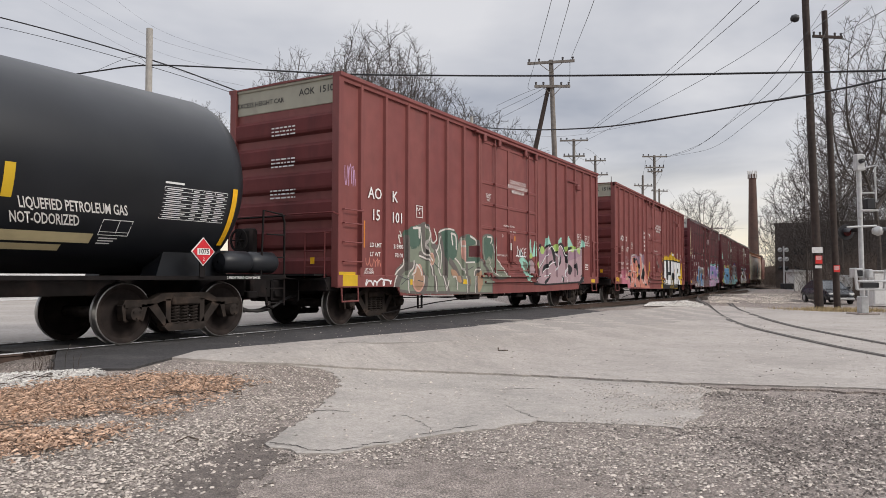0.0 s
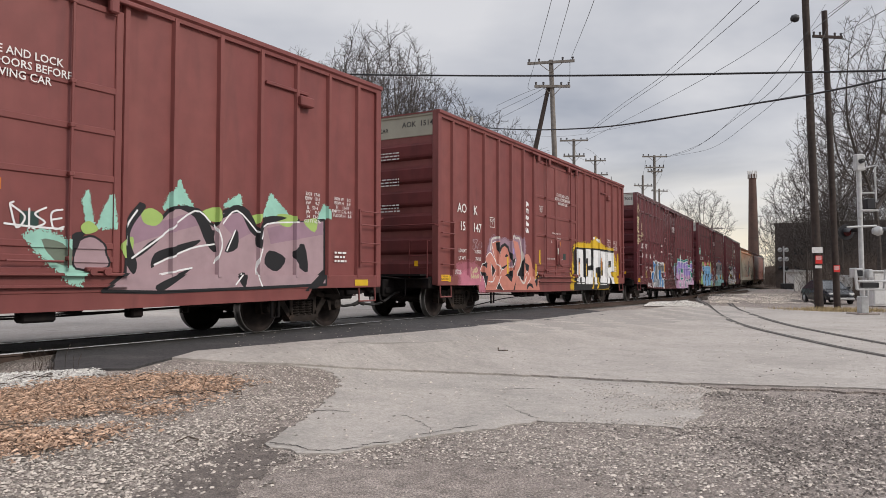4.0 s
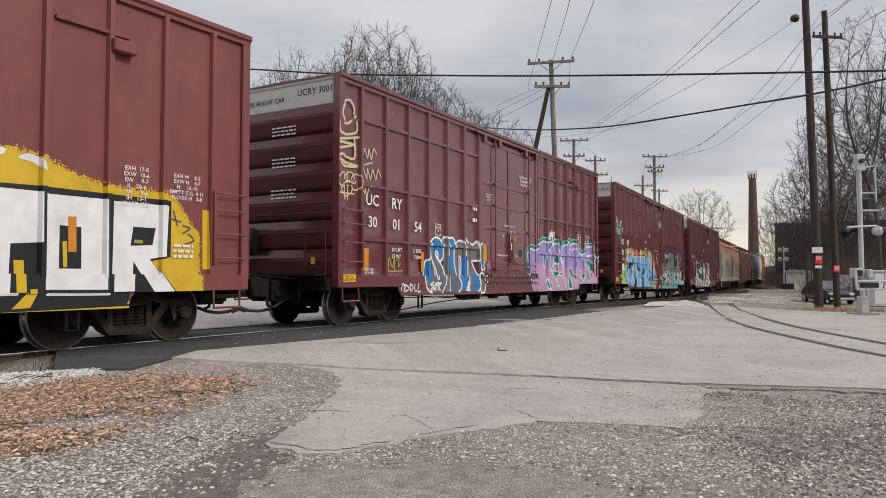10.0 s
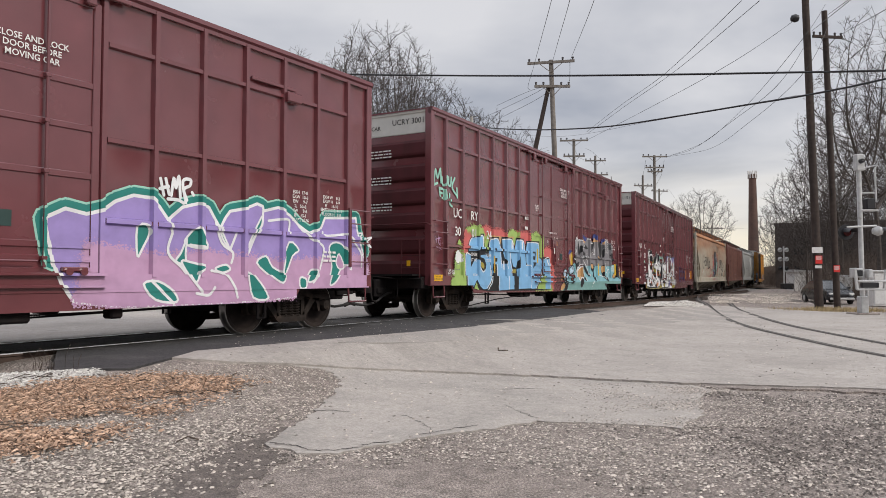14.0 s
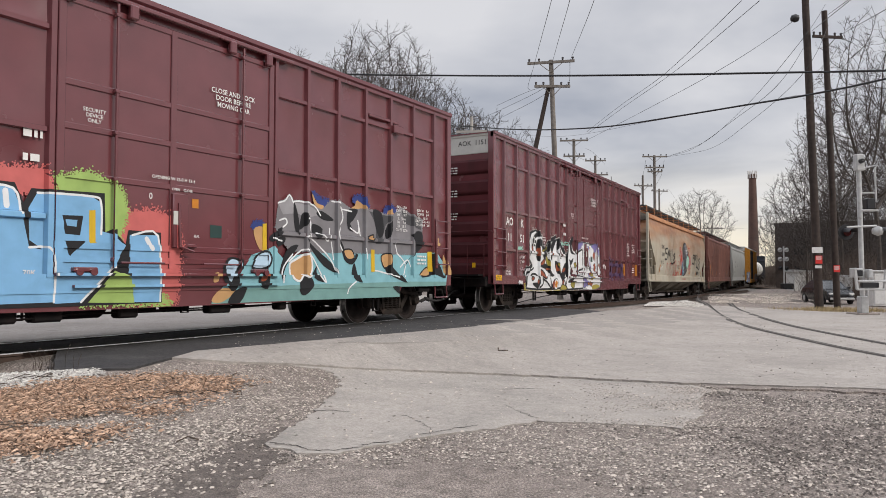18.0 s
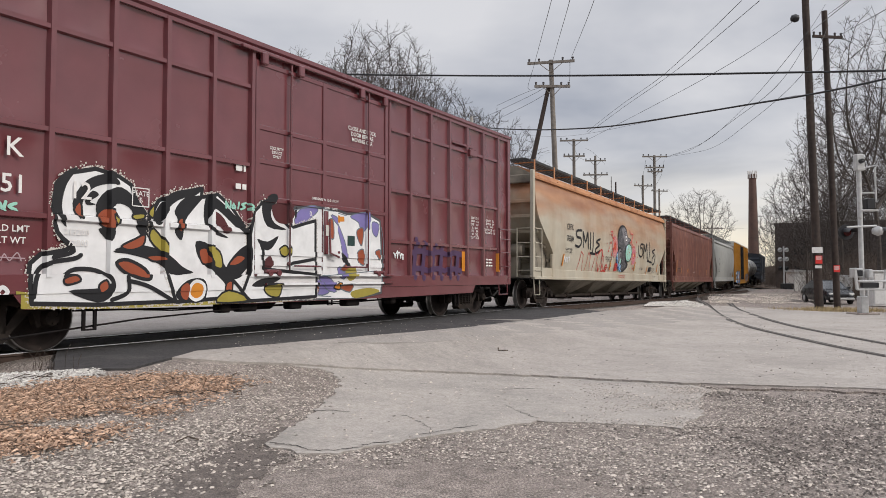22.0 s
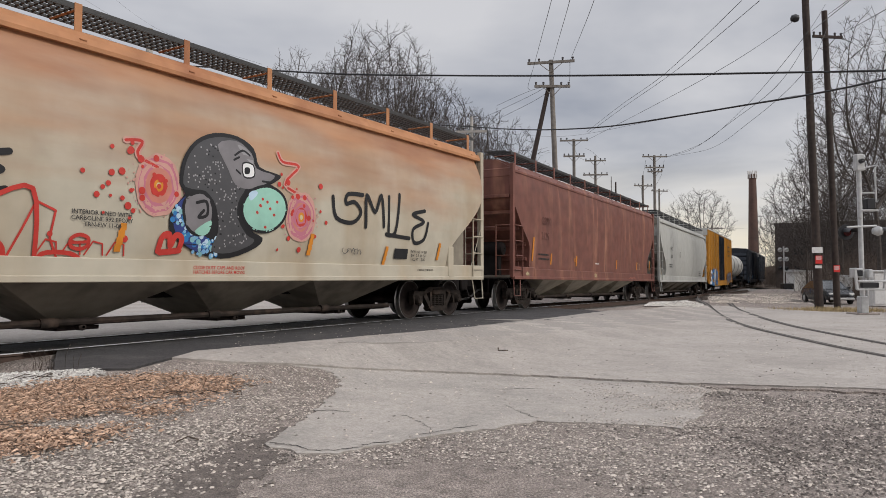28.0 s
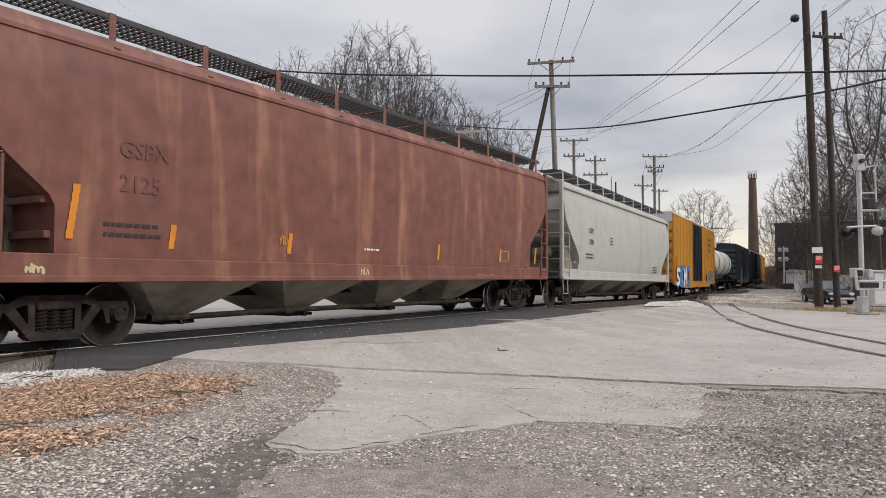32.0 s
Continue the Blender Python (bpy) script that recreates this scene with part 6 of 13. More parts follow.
    scribble(p, 12.9, 13.5, 1.45, 1.6, "dgrey", 0.012, 161, 8)
    p.done(labels={"dgrey": "dark grey rounded shape painted on the side", "mint": "pale green painted ball", "black": "black sprayed scrawl"})
    y6 = lambda q, z: c6_y(q, z) + 0.006
    letter("CEFX", 0.28, L / 2 - 3.12, 2.74, y6(3, 2.7) + 0.01, M["blacktxt"], c6)
    letter("76384", 0.28, L / 2 - 3.15, 2.34, y6(3, 2.3) + 0.012, M["blacktxt"], c6)
    letter("LD LMT  219500\nLT WT    66500", 0.1, L / 2 - 3.05, 1.93, y6(3, 1.95) + 0.006, M["blacktxt"], c6)
    letter("INTERIOR LINED WITH\nCARBOLINE 992 EPOXY\nTRN-FW 11-04", 0.085, L / 2 - 7.85, 1.78, y6(3, 1.8) + 0.012, M["blacktxt"], c6)
    letter("EXW 10-5  H 3-8\nEW   7-5  H 15-1\nCU FT    5180", 0.09, L / 2 - 15.6, 1.48, y6(3, 1.5) + 0.012, M["blacktxt"], c6)
    letter("CLOSE DUST CAPS AND ROOF\nHATCHES BEFORE CAR MOVES", 0.075, L / 2 - 9.9, 1.11, 1.48, SPRAY["red"], c6)
    letter("2 INCH HF COMP SHOES", 0.06, L / 2 - 15.9, 1.16, 1.48, M["blacktxt"], c6)
    for e in (1, -1):
        part("corner_plate", Geo().box(e * (L / 2 - 1.55), e * (L / 2 - 1.80), 1.40, 1.50, 0.98, 1.75, 0.02), M["hop_tan"], c6)

    # the brown hopper: orange strips, ghost numbers
    L = 17.3
    p = Paint(c7, L, None, lambda q, z: c7_y(q, z) + 0.004)
    for q, z0, n in ((1.42, 1.5, 6), (3.0, 1.42, 3), (5.5, 1.42, 3), (10.6, 1.42, 3), (13.9, 1.42, 3), (16.3, 1.42, 4)):
        for k in range(n):
            p.rect(q + 0.015 * k, q + 0.1 + 0.015 * k, z0 + 0.12 * k, z0 + 0.12 * (k + 1) + 0.001, "orange")
    scribble(p, 5.3, 5.5, 1.55, 1.75, "orange", 0.02, 170, 6)
    for a, b, c, d in ((14.0, 14.5, 1.45, 1.46), (14.0, 14.5, 1.72, 1.73), (14.0, 14.02, 1.45, 1.73), (14.48, 14.5, 1.45, 1.73)):
        p.rect(a, b, c, d, "cream")
    p.done("painted_mark")
    dark = surf("ghosted_number_paint", (0.135, 0.056, 0.045), 0.7, var=0.1, scale=8)
    letter("2125", 0.34, L / 2 - 2.5, 2.3, c7_y(0, 2.3) + 0.012, dark, c7)
    letter("GSPX", 0.34, L / 2 - 2.55, 2.78, c7_y(0, 2.8) + 0.012, dark, c7)
    stencil_bars(c7, L / 2 - 2.4, 1.7, c7_y(0, 1.7) + 0.01, 0.9, 2, 0.05, "blacktxt", 0.14, 175)
    stencil_bars(c7, L / 2 - 8.0, 1.55, c7_y(0, 1.55) + 0.01, 0.5, 1, 0.04, "white", 0.1, 176)
    scr = Paint(c7, L, [(0, L, 0.9, 1.3, 1.476)])
    scribble(scr, 7.6, 7.9, 1.0, 1.2, "cream", 0.02, 177, 6)
    scribble(scr, 0.9, 1.15, 1.02, 1.18, "cream", 0.03, 178, 8)
    scribble(scr, 12.5, 13.6, 1.02, 1.1, "salmon", 0.015, 179, 12)
    scr.done("scrawl")

    # the grey hopper
    L = 17.0
    letter("SSPX", 0.27, L / 2 - 2.9, 2.75, c8_y(0, 2.7) + 0.03, M["blacktxt"], c8)
    letter("2088", 0.27, L / 2 - 2.9, 2.33, c8_y(0, 2.3) + 0.03, M["blacktxt"], c8)
    stencil_bars(c8, L / 2 - 2.8, 1.85, c8_y(0, 1.85) + 0.02, 0.9, 2, 0.05, "blacktxt", 0.12, 185)
    stencil_bars(c8, L / 2 - 5.6, 2.6, c8_y(0, 2.5) + 0.02, 0.35, 3, 0.05, "blacktxt", 0.12, 186)
    stencil_bars(c8, L / 2 - 13.5, 1.6, c8_y(0, 1.55) + 0.02, 0.9, 3, 0.05, "blacktxt", 0.12, 187)

    # the yellow boxcar
    p = Paint(c9, 18.4, [(0, 18.4, 0.6, 2.2, 1.485)])
    piece(p, "SEMO", 0.6, 5.6, 0.65, 1.9, "white", "navy", "blue", 0.22, 21, 0.05, 0.1, "blue")
    piece(p, "KA", 13.2, 17.4, 0.65, 1.8, "grey", "navy", "grey", 0.22, 22, 0.05, 0.1)
    p.done(labels={"navy": "blue and white spray-painted letters"})
    stencil_bars(c9, -6.0, 4.0, 1.475, 1.8, 3, 0.12, "blacktxt", 0.4, 190)
    p = Paint(c11, 18.2, [(0, 18.2, 0.6, 2.4, 1.485)])
    for k in range(9):
        p.stroke([(2 + 1.7 * k, 0.7), (2.3 + 1.7 * k, 1.5 + 0.3 * (k % 3))], 0.22, ("sky", "grey", "white")[k % 3])
    p.done()


graffiti()


# ---- larger sprayed pieces ----
def sprayed_pieces():
    # pale sprayed strokes at the corner
    p = Paint(c3, LB, box_bands(True))
    p.n = 20
    p.curve([(0.54, 4.34), (0.52, 4.24), (0.46, 4.15), (0.41, 4.09), (0.31, 4.04), (0.23, 4.04), (0.17, 4.08), (0.12, 4.14), (0.10, 4.22), (0.12, 4.32), (0.17, 4.40), (0.23, 4.47), (0.31, 4.51), (0.41, 4.52), (0.46, 4.48), (0.52, 4.42), (0.54, 4.34)], 0.050, "cream")
    p.curve([(-0.01, 4.04), (0.07, 3.81), (0.59, 3.90), (0.62, 4.15)], 0.050, "cream")
    p.curve([(-0.01, 3.68), (0.67, 3.82)], 0.050, "cream")
    p.curve([(0.02, 3.51), (0.52, 3.65), (0.02, 3.63)], 0.050, "cream")
    p.curve([(0.54, 3.77), (0.54, 3.37), (0.07, 3.40), (0.04, 3.28), (0.65, 3.23)], 0.050, "cream")
    p.curve([(0.07, 3.24), (0.15, 3.18), (0.59, 3.21)], 0.050, "cream")
    p.curve([(0.25, 2.92), (0.23, 2.83), (0.17, 2.77), (0.10, 2.76), (0.02, 2.80), (-0.01, 2.88), (0.02, 2.97), (0.10, 3.04), (0.17, 3.05), (0.23, 3.01), (0.25, 2.92)], 0.030, "cream")
    p.curve([(0.54, 2.97), (0.52, 2.88), (0.44, 2.83), (0.33, 2.81), (0.25, 2.85), (0.23, 2.92), (0.25, 3.00), (0.33, 3.06), (0.44, 3.08), (0.52, 3.04), (0.54, 2.97)], 0.030, "cream")
    p.curve([(0.49, 2.77), (0.44, 2.67), (0.33, 2.61), (0.23, 2.59), (0.12, 2.63), (0.07, 2.71), (0.12, 2.81), (0.23, 2.87), (0.33, 2.89), (0.44, 2.85), (0.49, 2.77)], 0.030, "cream")
    p.curve([(0.75, 2.93), (0.73, 2.83), (0.65, 2.76), (0.54, 2.74), (0.46, 2.79), (0.44, 2.88), (0.46, 2.98), (0.54, 3.05), (0.65, 3.06), (0.73, 3.02), (0.75, 2.93)], 0.030, "cream")
    p.curve([(0.20, 3.08), (0.25, 2.53)], 0.030, "cream")
    p.curve([(0.31, 3.09), (0.33, 2.52)], 0.030, "cream")
    p.curve([(0.02, 2.64), (0.54, 2.66)], 0.030, "cream")
    p.curve([(0.83, 3.37), (0.88, 3.63), (0.99, 3.45), (1.04, 3.64), (1.12, 3.44), (1.20, 3.67), (1.30, 3.58)], 0.030, "cream")
    p.curve([(0.86, 3.23), (0.96, 3.01), (0.99, 3.23), (1.09, 3.02), (1.17, 3.23), (1.28, 3.04), (1.36, 3.25), (1.46, 3.11)], 0.030, "cream")
    p.curve([(0.83, 3.28), (1.15, 3.37)], 0.030, "cream")
    p.curve([(0.83, 2.84), (0.91, 2.71), (0.94, 2.83)], 0.030, "cream")
    p.curve([(1.07, 2.87), (0.99, 2.72)], 0.030, "cream")
    p.curve([(1.75, 1.14), (1.78, 1.42), (1.91, 1.21), (1.99, 1.45), (1.99, 1.16)], 0.030, "mustard")
    p.curve([(2.04, 1.35), (2.17, 1.43), (2.12, 1.22), (2.22, 1.30)], 0.030, "mustard")
    p.curve([(1.75, 1.12), (2.30, 1.14)], 0.030, "mustard")
    p.curve([(2.20, 0.71), (2.22, 0.85), (2.30, 0.82), (2.30, 0.68)], 0.030, "white")
    p.curve([(2.35, 0.84), (2.35, 0.69), (2.51, 0.75), (2.35, 0.83)], 0.030, "white")
    p.curve([(2.56, 0.71), (2.54, 0.85), (2.67, 0.76), (2.56, 0.69)], 0.030, "white")
    p.curve([(2.72, 0.85), (2.75, 0.69), (2.83, 0.70)], 0.030, "white")
    p.curve([(2.88, 0.85), (2.88, 0.67), (2.98, 0.68)], 0.030, "white")
    p.curve([(3.56, 0.89), (3.40, 0.83), (3.56, 0.72), (3.38, 0.67)], 0.022, "white")
    p.curve([(3.61, 0.86), (3.61, 0.69), (3.69, 0.71)], 0.022, "white")
    p.curve([(3.77, 0.88), (3.77, 0.71), (3.88, 0.71)], 0.022, "white")
    p.rect(0.83, 1.04, 1.13, 1.59, "orange")
    p.rect(3.06, 3.19, 1.13, 1.58, "orange")
    p.rect(6.11, 6.26, 1.45, 1.88, "orange")
    p.done(labels={"cream": "pale cream sprayed scrawl"})
    # mint sprayed strokes at the corner
    p = Paint(c4, LB, box_bands(True))
    p.n = 20
    p.curve([(0.22, 3.18), (0.30, 3.55), (0.40, 3.36), (0.53, 3.60), (0.56, 3.27)], 0.060, "mint")
    p.curve([(0.22, 3.18), (0.40, 3.24)], 0.060, "mint")
    p.curve([(0.61, 3.41), (0.64, 3.23), (0.74, 3.26), (0.74, 3.44)], 0.060, "mint")
    p.curve([(0.93, 3.44), (0.93, 3.26), (1.03, 3.26), (1.06, 3.45)], 0.060, "mint")
    p.curve([(1.24, 3.46), (1.11, 3.22), (1.35, 3.03)], 0.060, "mint")
    p.curve([(1.35, 3.22), (1.37, 2.99)], 0.060, "mint")
    p.curve([(0.48, 3.13), (0.53, 2.89)], 0.060, "mint")
    p.curve([(0.48, 3.13), (0.64, 3.12)], 0.060, "mint")
    p.curve([(0.53, 3.02), (0.61, 3.02)], 0.060, "mint")
    p.curve([(0.69, 2.88), (0.69, 3.10), (0.79, 2.90), (0.85, 3.11)], 0.060, "mint")
    p.curve([(0.98, 3.04), (0.98, 2.81), (1.11, 2.74)], 0.060, "mint")
    p.curve([(0.32, 1.96), (0.40, 1.76), (0.48, 1.96), (0.53, 1.80)], 0.012, "rose")
    p.curve([(0.30, 1.89), (0.58, 1.94)], 0.012, "rose")
    p.curve([(0.35, 1.72), (0.58, 1.66)], 0.012, "rose")
    p.curve([(0.43, 2.01), (0.48, 1.62)], 0.012, "rose")
    p.done(labels={"mint": "mint green sprayed scrawl"})


sprayed_pieces()


# ---- the largest painted letters ----
def painted_letters():
    # sage letters with dark green tops, pale edges and clay patches
    p = Paint(c1, LB, box_bands(False))
    p.shape([(1.91, 0.77), (2.09, 1.15), (2.37, 1.31), (2.42, 1.39), (2.36, 1.89), (2.49, 2.03), (3.02, 2.18), (3.25, 2.25), (3.40, 2.09), (3.51, 1.93), (3.72, 1.69), (3.87, 1.79), (3.87, 2.00), (3.97, 2.13), (4.31, 2.17), (4.72, 2.07), (4.79, 1.84), (4.97, 2.00), (5.16, 2.08), (5.49, 2.08), (5.84, 1.96), (5.91, 1.71), (5.64, 1.45), (6.06, 1.46), (6.36, 1.21), (6.67, 0.90), (6.68, 0.57), (2.51, 0.67), (1.95, 0.73)], "moss", "taupe", 0.060, fuzz=0.020)
    p.blob([(2.32, 1.94), (2.49, 2.05), (2.97, 2.15), (3.04, 1.90), (2.98, 1.73), (2.71, 1.68), (2.49, 1.82)], "green", fuzz=0.020)
    p.blob([(3.94, 2.05), (4.25, 2.15), (4.31, 1.81), (4.26, 1.45), (4.10, 1.40), (3.95, 1.70)], "green", fuzz=0.020)
    p.blob([(4.32, 2.14), (4.78, 2.05), (4.73, 1.56), (4.49, 1.46), (4.35, 1.64)], "green", fuzz=0.020)
    p.blob([(5.36, 2.11), (5.77, 2.02), (5.80, 1.89), (5.33, 1.81), (5.23, 1.97)], "green")
    p.shape([(5.20, 1.87), (5.36, 1.88), (5.36, 1.51), (5.92, 1.53), (5.85, 1.39), (5.26, 1.37)], "green")
    p.shape([(5.39, 1.81), (5.88, 1.84), (5.89, 1.55), (5.39, 1.53)], "maroon")
    p.curve([(2.02, 0.77), (2.14, 1.01), (2.42, 1.22), (2.81, 1.26), (3.08, 1.15), (3.23, 0.95), (3.20, 0.76), (3.09, 0.66)], 0.150, "taupe")
    p.curve([(3.16, 2.20), (3.21, 1.83), (3.30, 1.60), (3.54, 1.45), (3.68, 1.52), (3.76, 1.68), (3.61, 1.75)], 0.150, "taupe")
    p.curve([(3.05, 1.53), (3.42, 1.41), (3.60, 1.18), (3.69, 0.67)], 0.150, "taupe")
    p.curve([(3.92, 2.04), (4.06, 1.62), (4.15, 1.18), (4.11, 0.92), (4.28, 0.65)], 0.150, "taupe")
    p.curve([(4.44, 1.40), (4.73, 1.19), (4.94, 0.91)], 0.150, "taupe")
    p.curve([(5.16, 2.04), (5.23, 1.49), (5.32, 0.91), (5.27, 0.62)], 0.150, "taupe")
    p.curve([(5.89, 1.21), (5.73, 0.91), (5.73, 0.61)], 0.150, "taupe")
    p.curve([(2.42, 1.87), (2.46, 1.47), (2.52, 1.27)], 0.150, "taupe")
    p.blob([(2.94, 1.25), (3.05, 1.27), (3.13, 1.09), (3.12, 0.84), (3.00, 0.70), (2.82, 0.70), (2.66, 0.85), (2.72, 1.05)], "clay", "blush", 0.040)
    p.blob([(4.47, 1.19), (4.74, 1.15), (4.92, 0.91), (4.80, 0.87), (4.56, 1.01)], "clay")
    p.blob([(5.78, 1.01), (5.99, 1.19), (6.07, 0.80), (5.86, 0.61)], "clay")
    p.blob([(3.44, 1.51), (3.59, 1.56), (3.67, 1.39), (3.56, 1.30)], "clay", "blush", 0.030)
    p.blob([(4.98, 1.62), (5.02, 1.93), (5.12, 1.86), (5.09, 1.39)], "blush")
    p.curve([(1.91, 0.75), (1.95, 0.93), (2.10, 1.12), (2.33, 1.26), (2.35, 1.39)], 0.040, "chalk")
    p.curve([(2.52, 0.67), (2.47, 0.85), (2.47, 1.08), (2.63, 1.13), (2.77, 1.24), (2.78, 1.37)], 0.040, "chalk")
    p.curve([(2.68, 0.93), (2.70, 1.05), (2.85, 1.13), (2.88, 1.29), (3.06, 1.17), (3.13, 0.97), (3.12, 0.87)], 0.040, "chalk")
    p.curve([(2.20, 2.00), (2.26, 1.90), (2.15, 1.91), (2.21, 1.75)], 0.040, "chalk")
    p.curve([(2.76, 2.12), (3.00, 2.13), (3.07, 1.98), (3.10, 1.74), (3.17, 1.57), (3.43, 1.49)], 0.040, "chalk")
    p.curve([(3.26, 2.21), (3.38, 2.01), (3.28, 1.75), (3.41, 1.55), (3.60, 1.39)], 0.040, "chalk")
    p.curve([(3.01, 1.49), (3.32, 1.42), (3.54, 1.26), (3.60, 1.09), (3.73, 0.66)], 0.040, "chalk")
    p.curve([(3.51, 2.04), (3.53, 1.85), (3.66, 1.82), (3.78, 1.93), (3.66, 2.14)], 0.040, "chalk")
    p.curve([(3.94, 1.97), (3.87, 1.74), (3.78, 1.63)], 0.040, "chalk")
    p.curve([(3.74, 1.65), (3.88, 1.44), (3.88, 1.18), (4.05, 0.96), (4.19, 0.68)], 0.040, "chalk")
    p.curve([(3.93, 1.79), (4.00, 1.53), (3.96, 1.22)], 0.040, "chalk")
    p.curve([(4.67, 1.47), (4.92, 1.33), (5.11, 1.10), (5.22, 0.91), (5.26, 0.62)], 0.040, "chalk")
    p.curve([(4.50, 1.01), (4.64, 1.00), (4.72, 0.71)], 0.040, "chalk")
    p.curve([(5.21, 1.38), (5.72, 1.40)], 0.040, "chalk")
    p.curve([(5.92, 1.21), (5.71, 1.15), (5.67, 0.61)], 0.040, "chalk")
    p.curve([(3.88, 2.08), (4.03, 2.13), (4.31, 2.19), (4.62, 2.17)], 0.040, "chalk")
    p.curve([(4.19, 0.68), (4.27, 0.92)], 0.040, "chalk")
    p.curve([(2.75, 2.11), (3.03, 2.13)], 0.055, "chalk")
    p.curve([(2.99, 2.12), (3.00, 1.91)], 0.055, "chalk")
    p.curve([(4.48, 2.07), (4.55, 1.81)], 0.055, "chalk")
    p.curve([(4.48, 2.08), (4.70, 2.03), (4.73, 1.71)], 0.055, "chalk")
    p.curve([(5.49, 2.06), (5.77, 1.98), (5.80, 1.87)], 0.055, "chalk")
    p.curve([(4.98, 1.99), (4.99, 1.81), (5.10, 1.79)], 0.055, "chalk")
    p.curve([(2.10, 1.02), (2.47, 0.94)], 0.020, "dgrey")
    p.curve([(2.18, 0.84), (2.47, 0.99)], 0.020, "dgrey")
    p.curve([(3.67, 1.33), (3.88, 1.22)], 0.020, "dgrey")
    p.curve([(5.37, 1.20), (5.64, 1.28)], 0.020, "dgrey")
    p.curve([(2.86, 0.93), (3.06, 0.90)], 0.020, "dgrey")
    p.blob([(6.08, 2.00), (6.35, 2.15), (6.71, 2.12), (6.80, 1.90), (6.96, 1.52), (7.39, 1.24), (7.65, 1.05), (7.08, 0.97), (6.50, 1.15), (6.19, 1.49)], "moss", "taupe", 0.050)
    p.blob([(6.19, 2.04), (6.70, 2.10), (6.69, 1.51), (6.49, 1.58), (6.27, 1.46)], "green")
    p.curve([(6.40, 2.10), (6.66, 2.08), (6.60, 1.93)], 0.050, "chalk")
    p.curve([(6.72, 1.90), (6.96, 1.52), (7.39, 1.24), (7.63, 1.03)], 0.040, "chalk")
    p.curve([(6.49, 1.51), (6.64, 1.21), (7.08, 1.05)], 0.030, "chalk")
    p.done(labels={"moss": "grey-green spray-painted letters with dark green tops"})
    # salmon letters with black shadows over a pink mist
    p = Paint(c2, LB, box_bands(False))
    p.shape([(1.01, 1.29), (1.36, 1.34), (2.00, 1.35), (2.24, 1.23), (2.39, 1.01), (2.52, 0.66), (1.03, 0.66)], "dirtpink", fuzz=0.050)
    p.shape([(1.13, 1.07), (1.61, 1.17), (2.14, 1.11), (2.36, 0.93), (2.47, 0.67), (1.14, 0.67)], "pink", fuzz=0.050)
    p.shape([(2.63, 1.43), (2.79, 1.83), (2.91, 2.03), (3.20, 2.11), (3.50, 2.03), (3.87, 2.09), (4.17, 2.00), (4.42, 2.21), (4.87, 2.18), (5.25, 2.09), (5.31, 1.92), (5.26, 1.60), (4.13, 1.30), (2.80, 1.27)], "mauve", fuzz=0.040)
    p.shape([(2.56, 0.93), (2.65, 1.15), (2.80, 1.27), (3.21, 1.24), (3.65, 1.33), (4.13, 1.30), (4.44, 1.22), (5.09, 1.19), (5.69, 1.29), (6.08, 1.10), (6.33, 0.61), (2.52, 0.66)], "salmon")
    p.blob([(2.28, 1.16), (2.48, 1.39), (2.85, 1.67), (3.12, 1.54), (3.32, 1.33), (3.24, 1.13), (2.65, 1.06)], "salmon")
    p.shape([(3.00, 1.94), (3.39, 2.02), (3.35, 1.71), (3.42, 1.44), (3.54, 1.28), (3.34, 1.23), (3.17, 1.51), (2.98, 1.75)], "salmon")
    p.blob([(3.45, 1.52), (3.48, 1.72), (3.62, 1.87), (3.83, 1.92), (4.04, 1.85), (4.15, 1.66), (4.13, 1.37), (3.65, 1.30), (3.52, 1.35)], "salmon")
    p.shape([(4.40, 2.09), (4.74, 2.04), (4.88, 1.81), (4.99, 1.54), (4.87, 1.18), (4.65, 0.99), (4.44, 1.09), (4.66, 1.53), (4.53, 1.78)], "salmon")
    p.blob([(4.98, 0.99), (5.03, 1.37), (5.20, 1.64), (5.50, 1.71), (5.75, 1.48), (5.90, 0.91), (5.21, 0.81)], "salmon")
    p.shape([(3.24, 1.96), (3.53, 2.01), (3.48, 1.76), (3.43, 1.46), (3.31, 1.71)], "black")
    p.shape([(3.43, 1.69), (3.58, 1.90), (3.83, 1.98), (4.08, 1.89), (4.18, 1.70), (4.34, 1.65), (4.35, 1.50), (4.60, 1.58), (4.43, 1.33), (4.25, 1.28), (4.14, 1.63), (4.02, 1.82), (3.81, 1.89), (3.63, 1.82), (3.53, 1.64), (3.48, 1.47)], "black")
    p.shape([(2.28, 1.16), (2.50, 1.12), (2.67, 1.08), (2.56, 0.74), (2.43, 0.93)], "black")
    p.shape([(2.45, 1.44), (2.72, 1.39), (2.71, 1.26), (2.51, 1.24), (2.42, 1.31)], "black")
    p.shape([(2.91, 1.40), (3.23, 1.20), (2.99, 0.99), (3.00, 1.22)], "black")
    p.blob([(3.84, 1.58), (3.93, 1.67), (4.06, 1.61)], "black")
    p.shape([(4.19, 1.43), (3.84, 1.27), (3.55, 1.18), (3.62, 1.28)], "black")
    p.shape([(3.83, 1.05), (4.13, 1.17), (4.47, 1.35), (4.25, 1.11), (4.20, 0.87), (4.04, 0.92)], "black")
    p.shape([(3.17, 0.67), (3.28, 0.87), (3.38, 0.85), (3.64, 0.65)], "black")
    p.shape([(4.67, 0.99), (4.82, 1.20), (4.97, 1.52), (5.22, 1.70), (5.07, 1.38), (5.03, 0.90)], "black")
    p.shape([(5.25, 1.46), (5.58, 1.38), (5.51, 1.17), (5.32, 1.24)], "black")
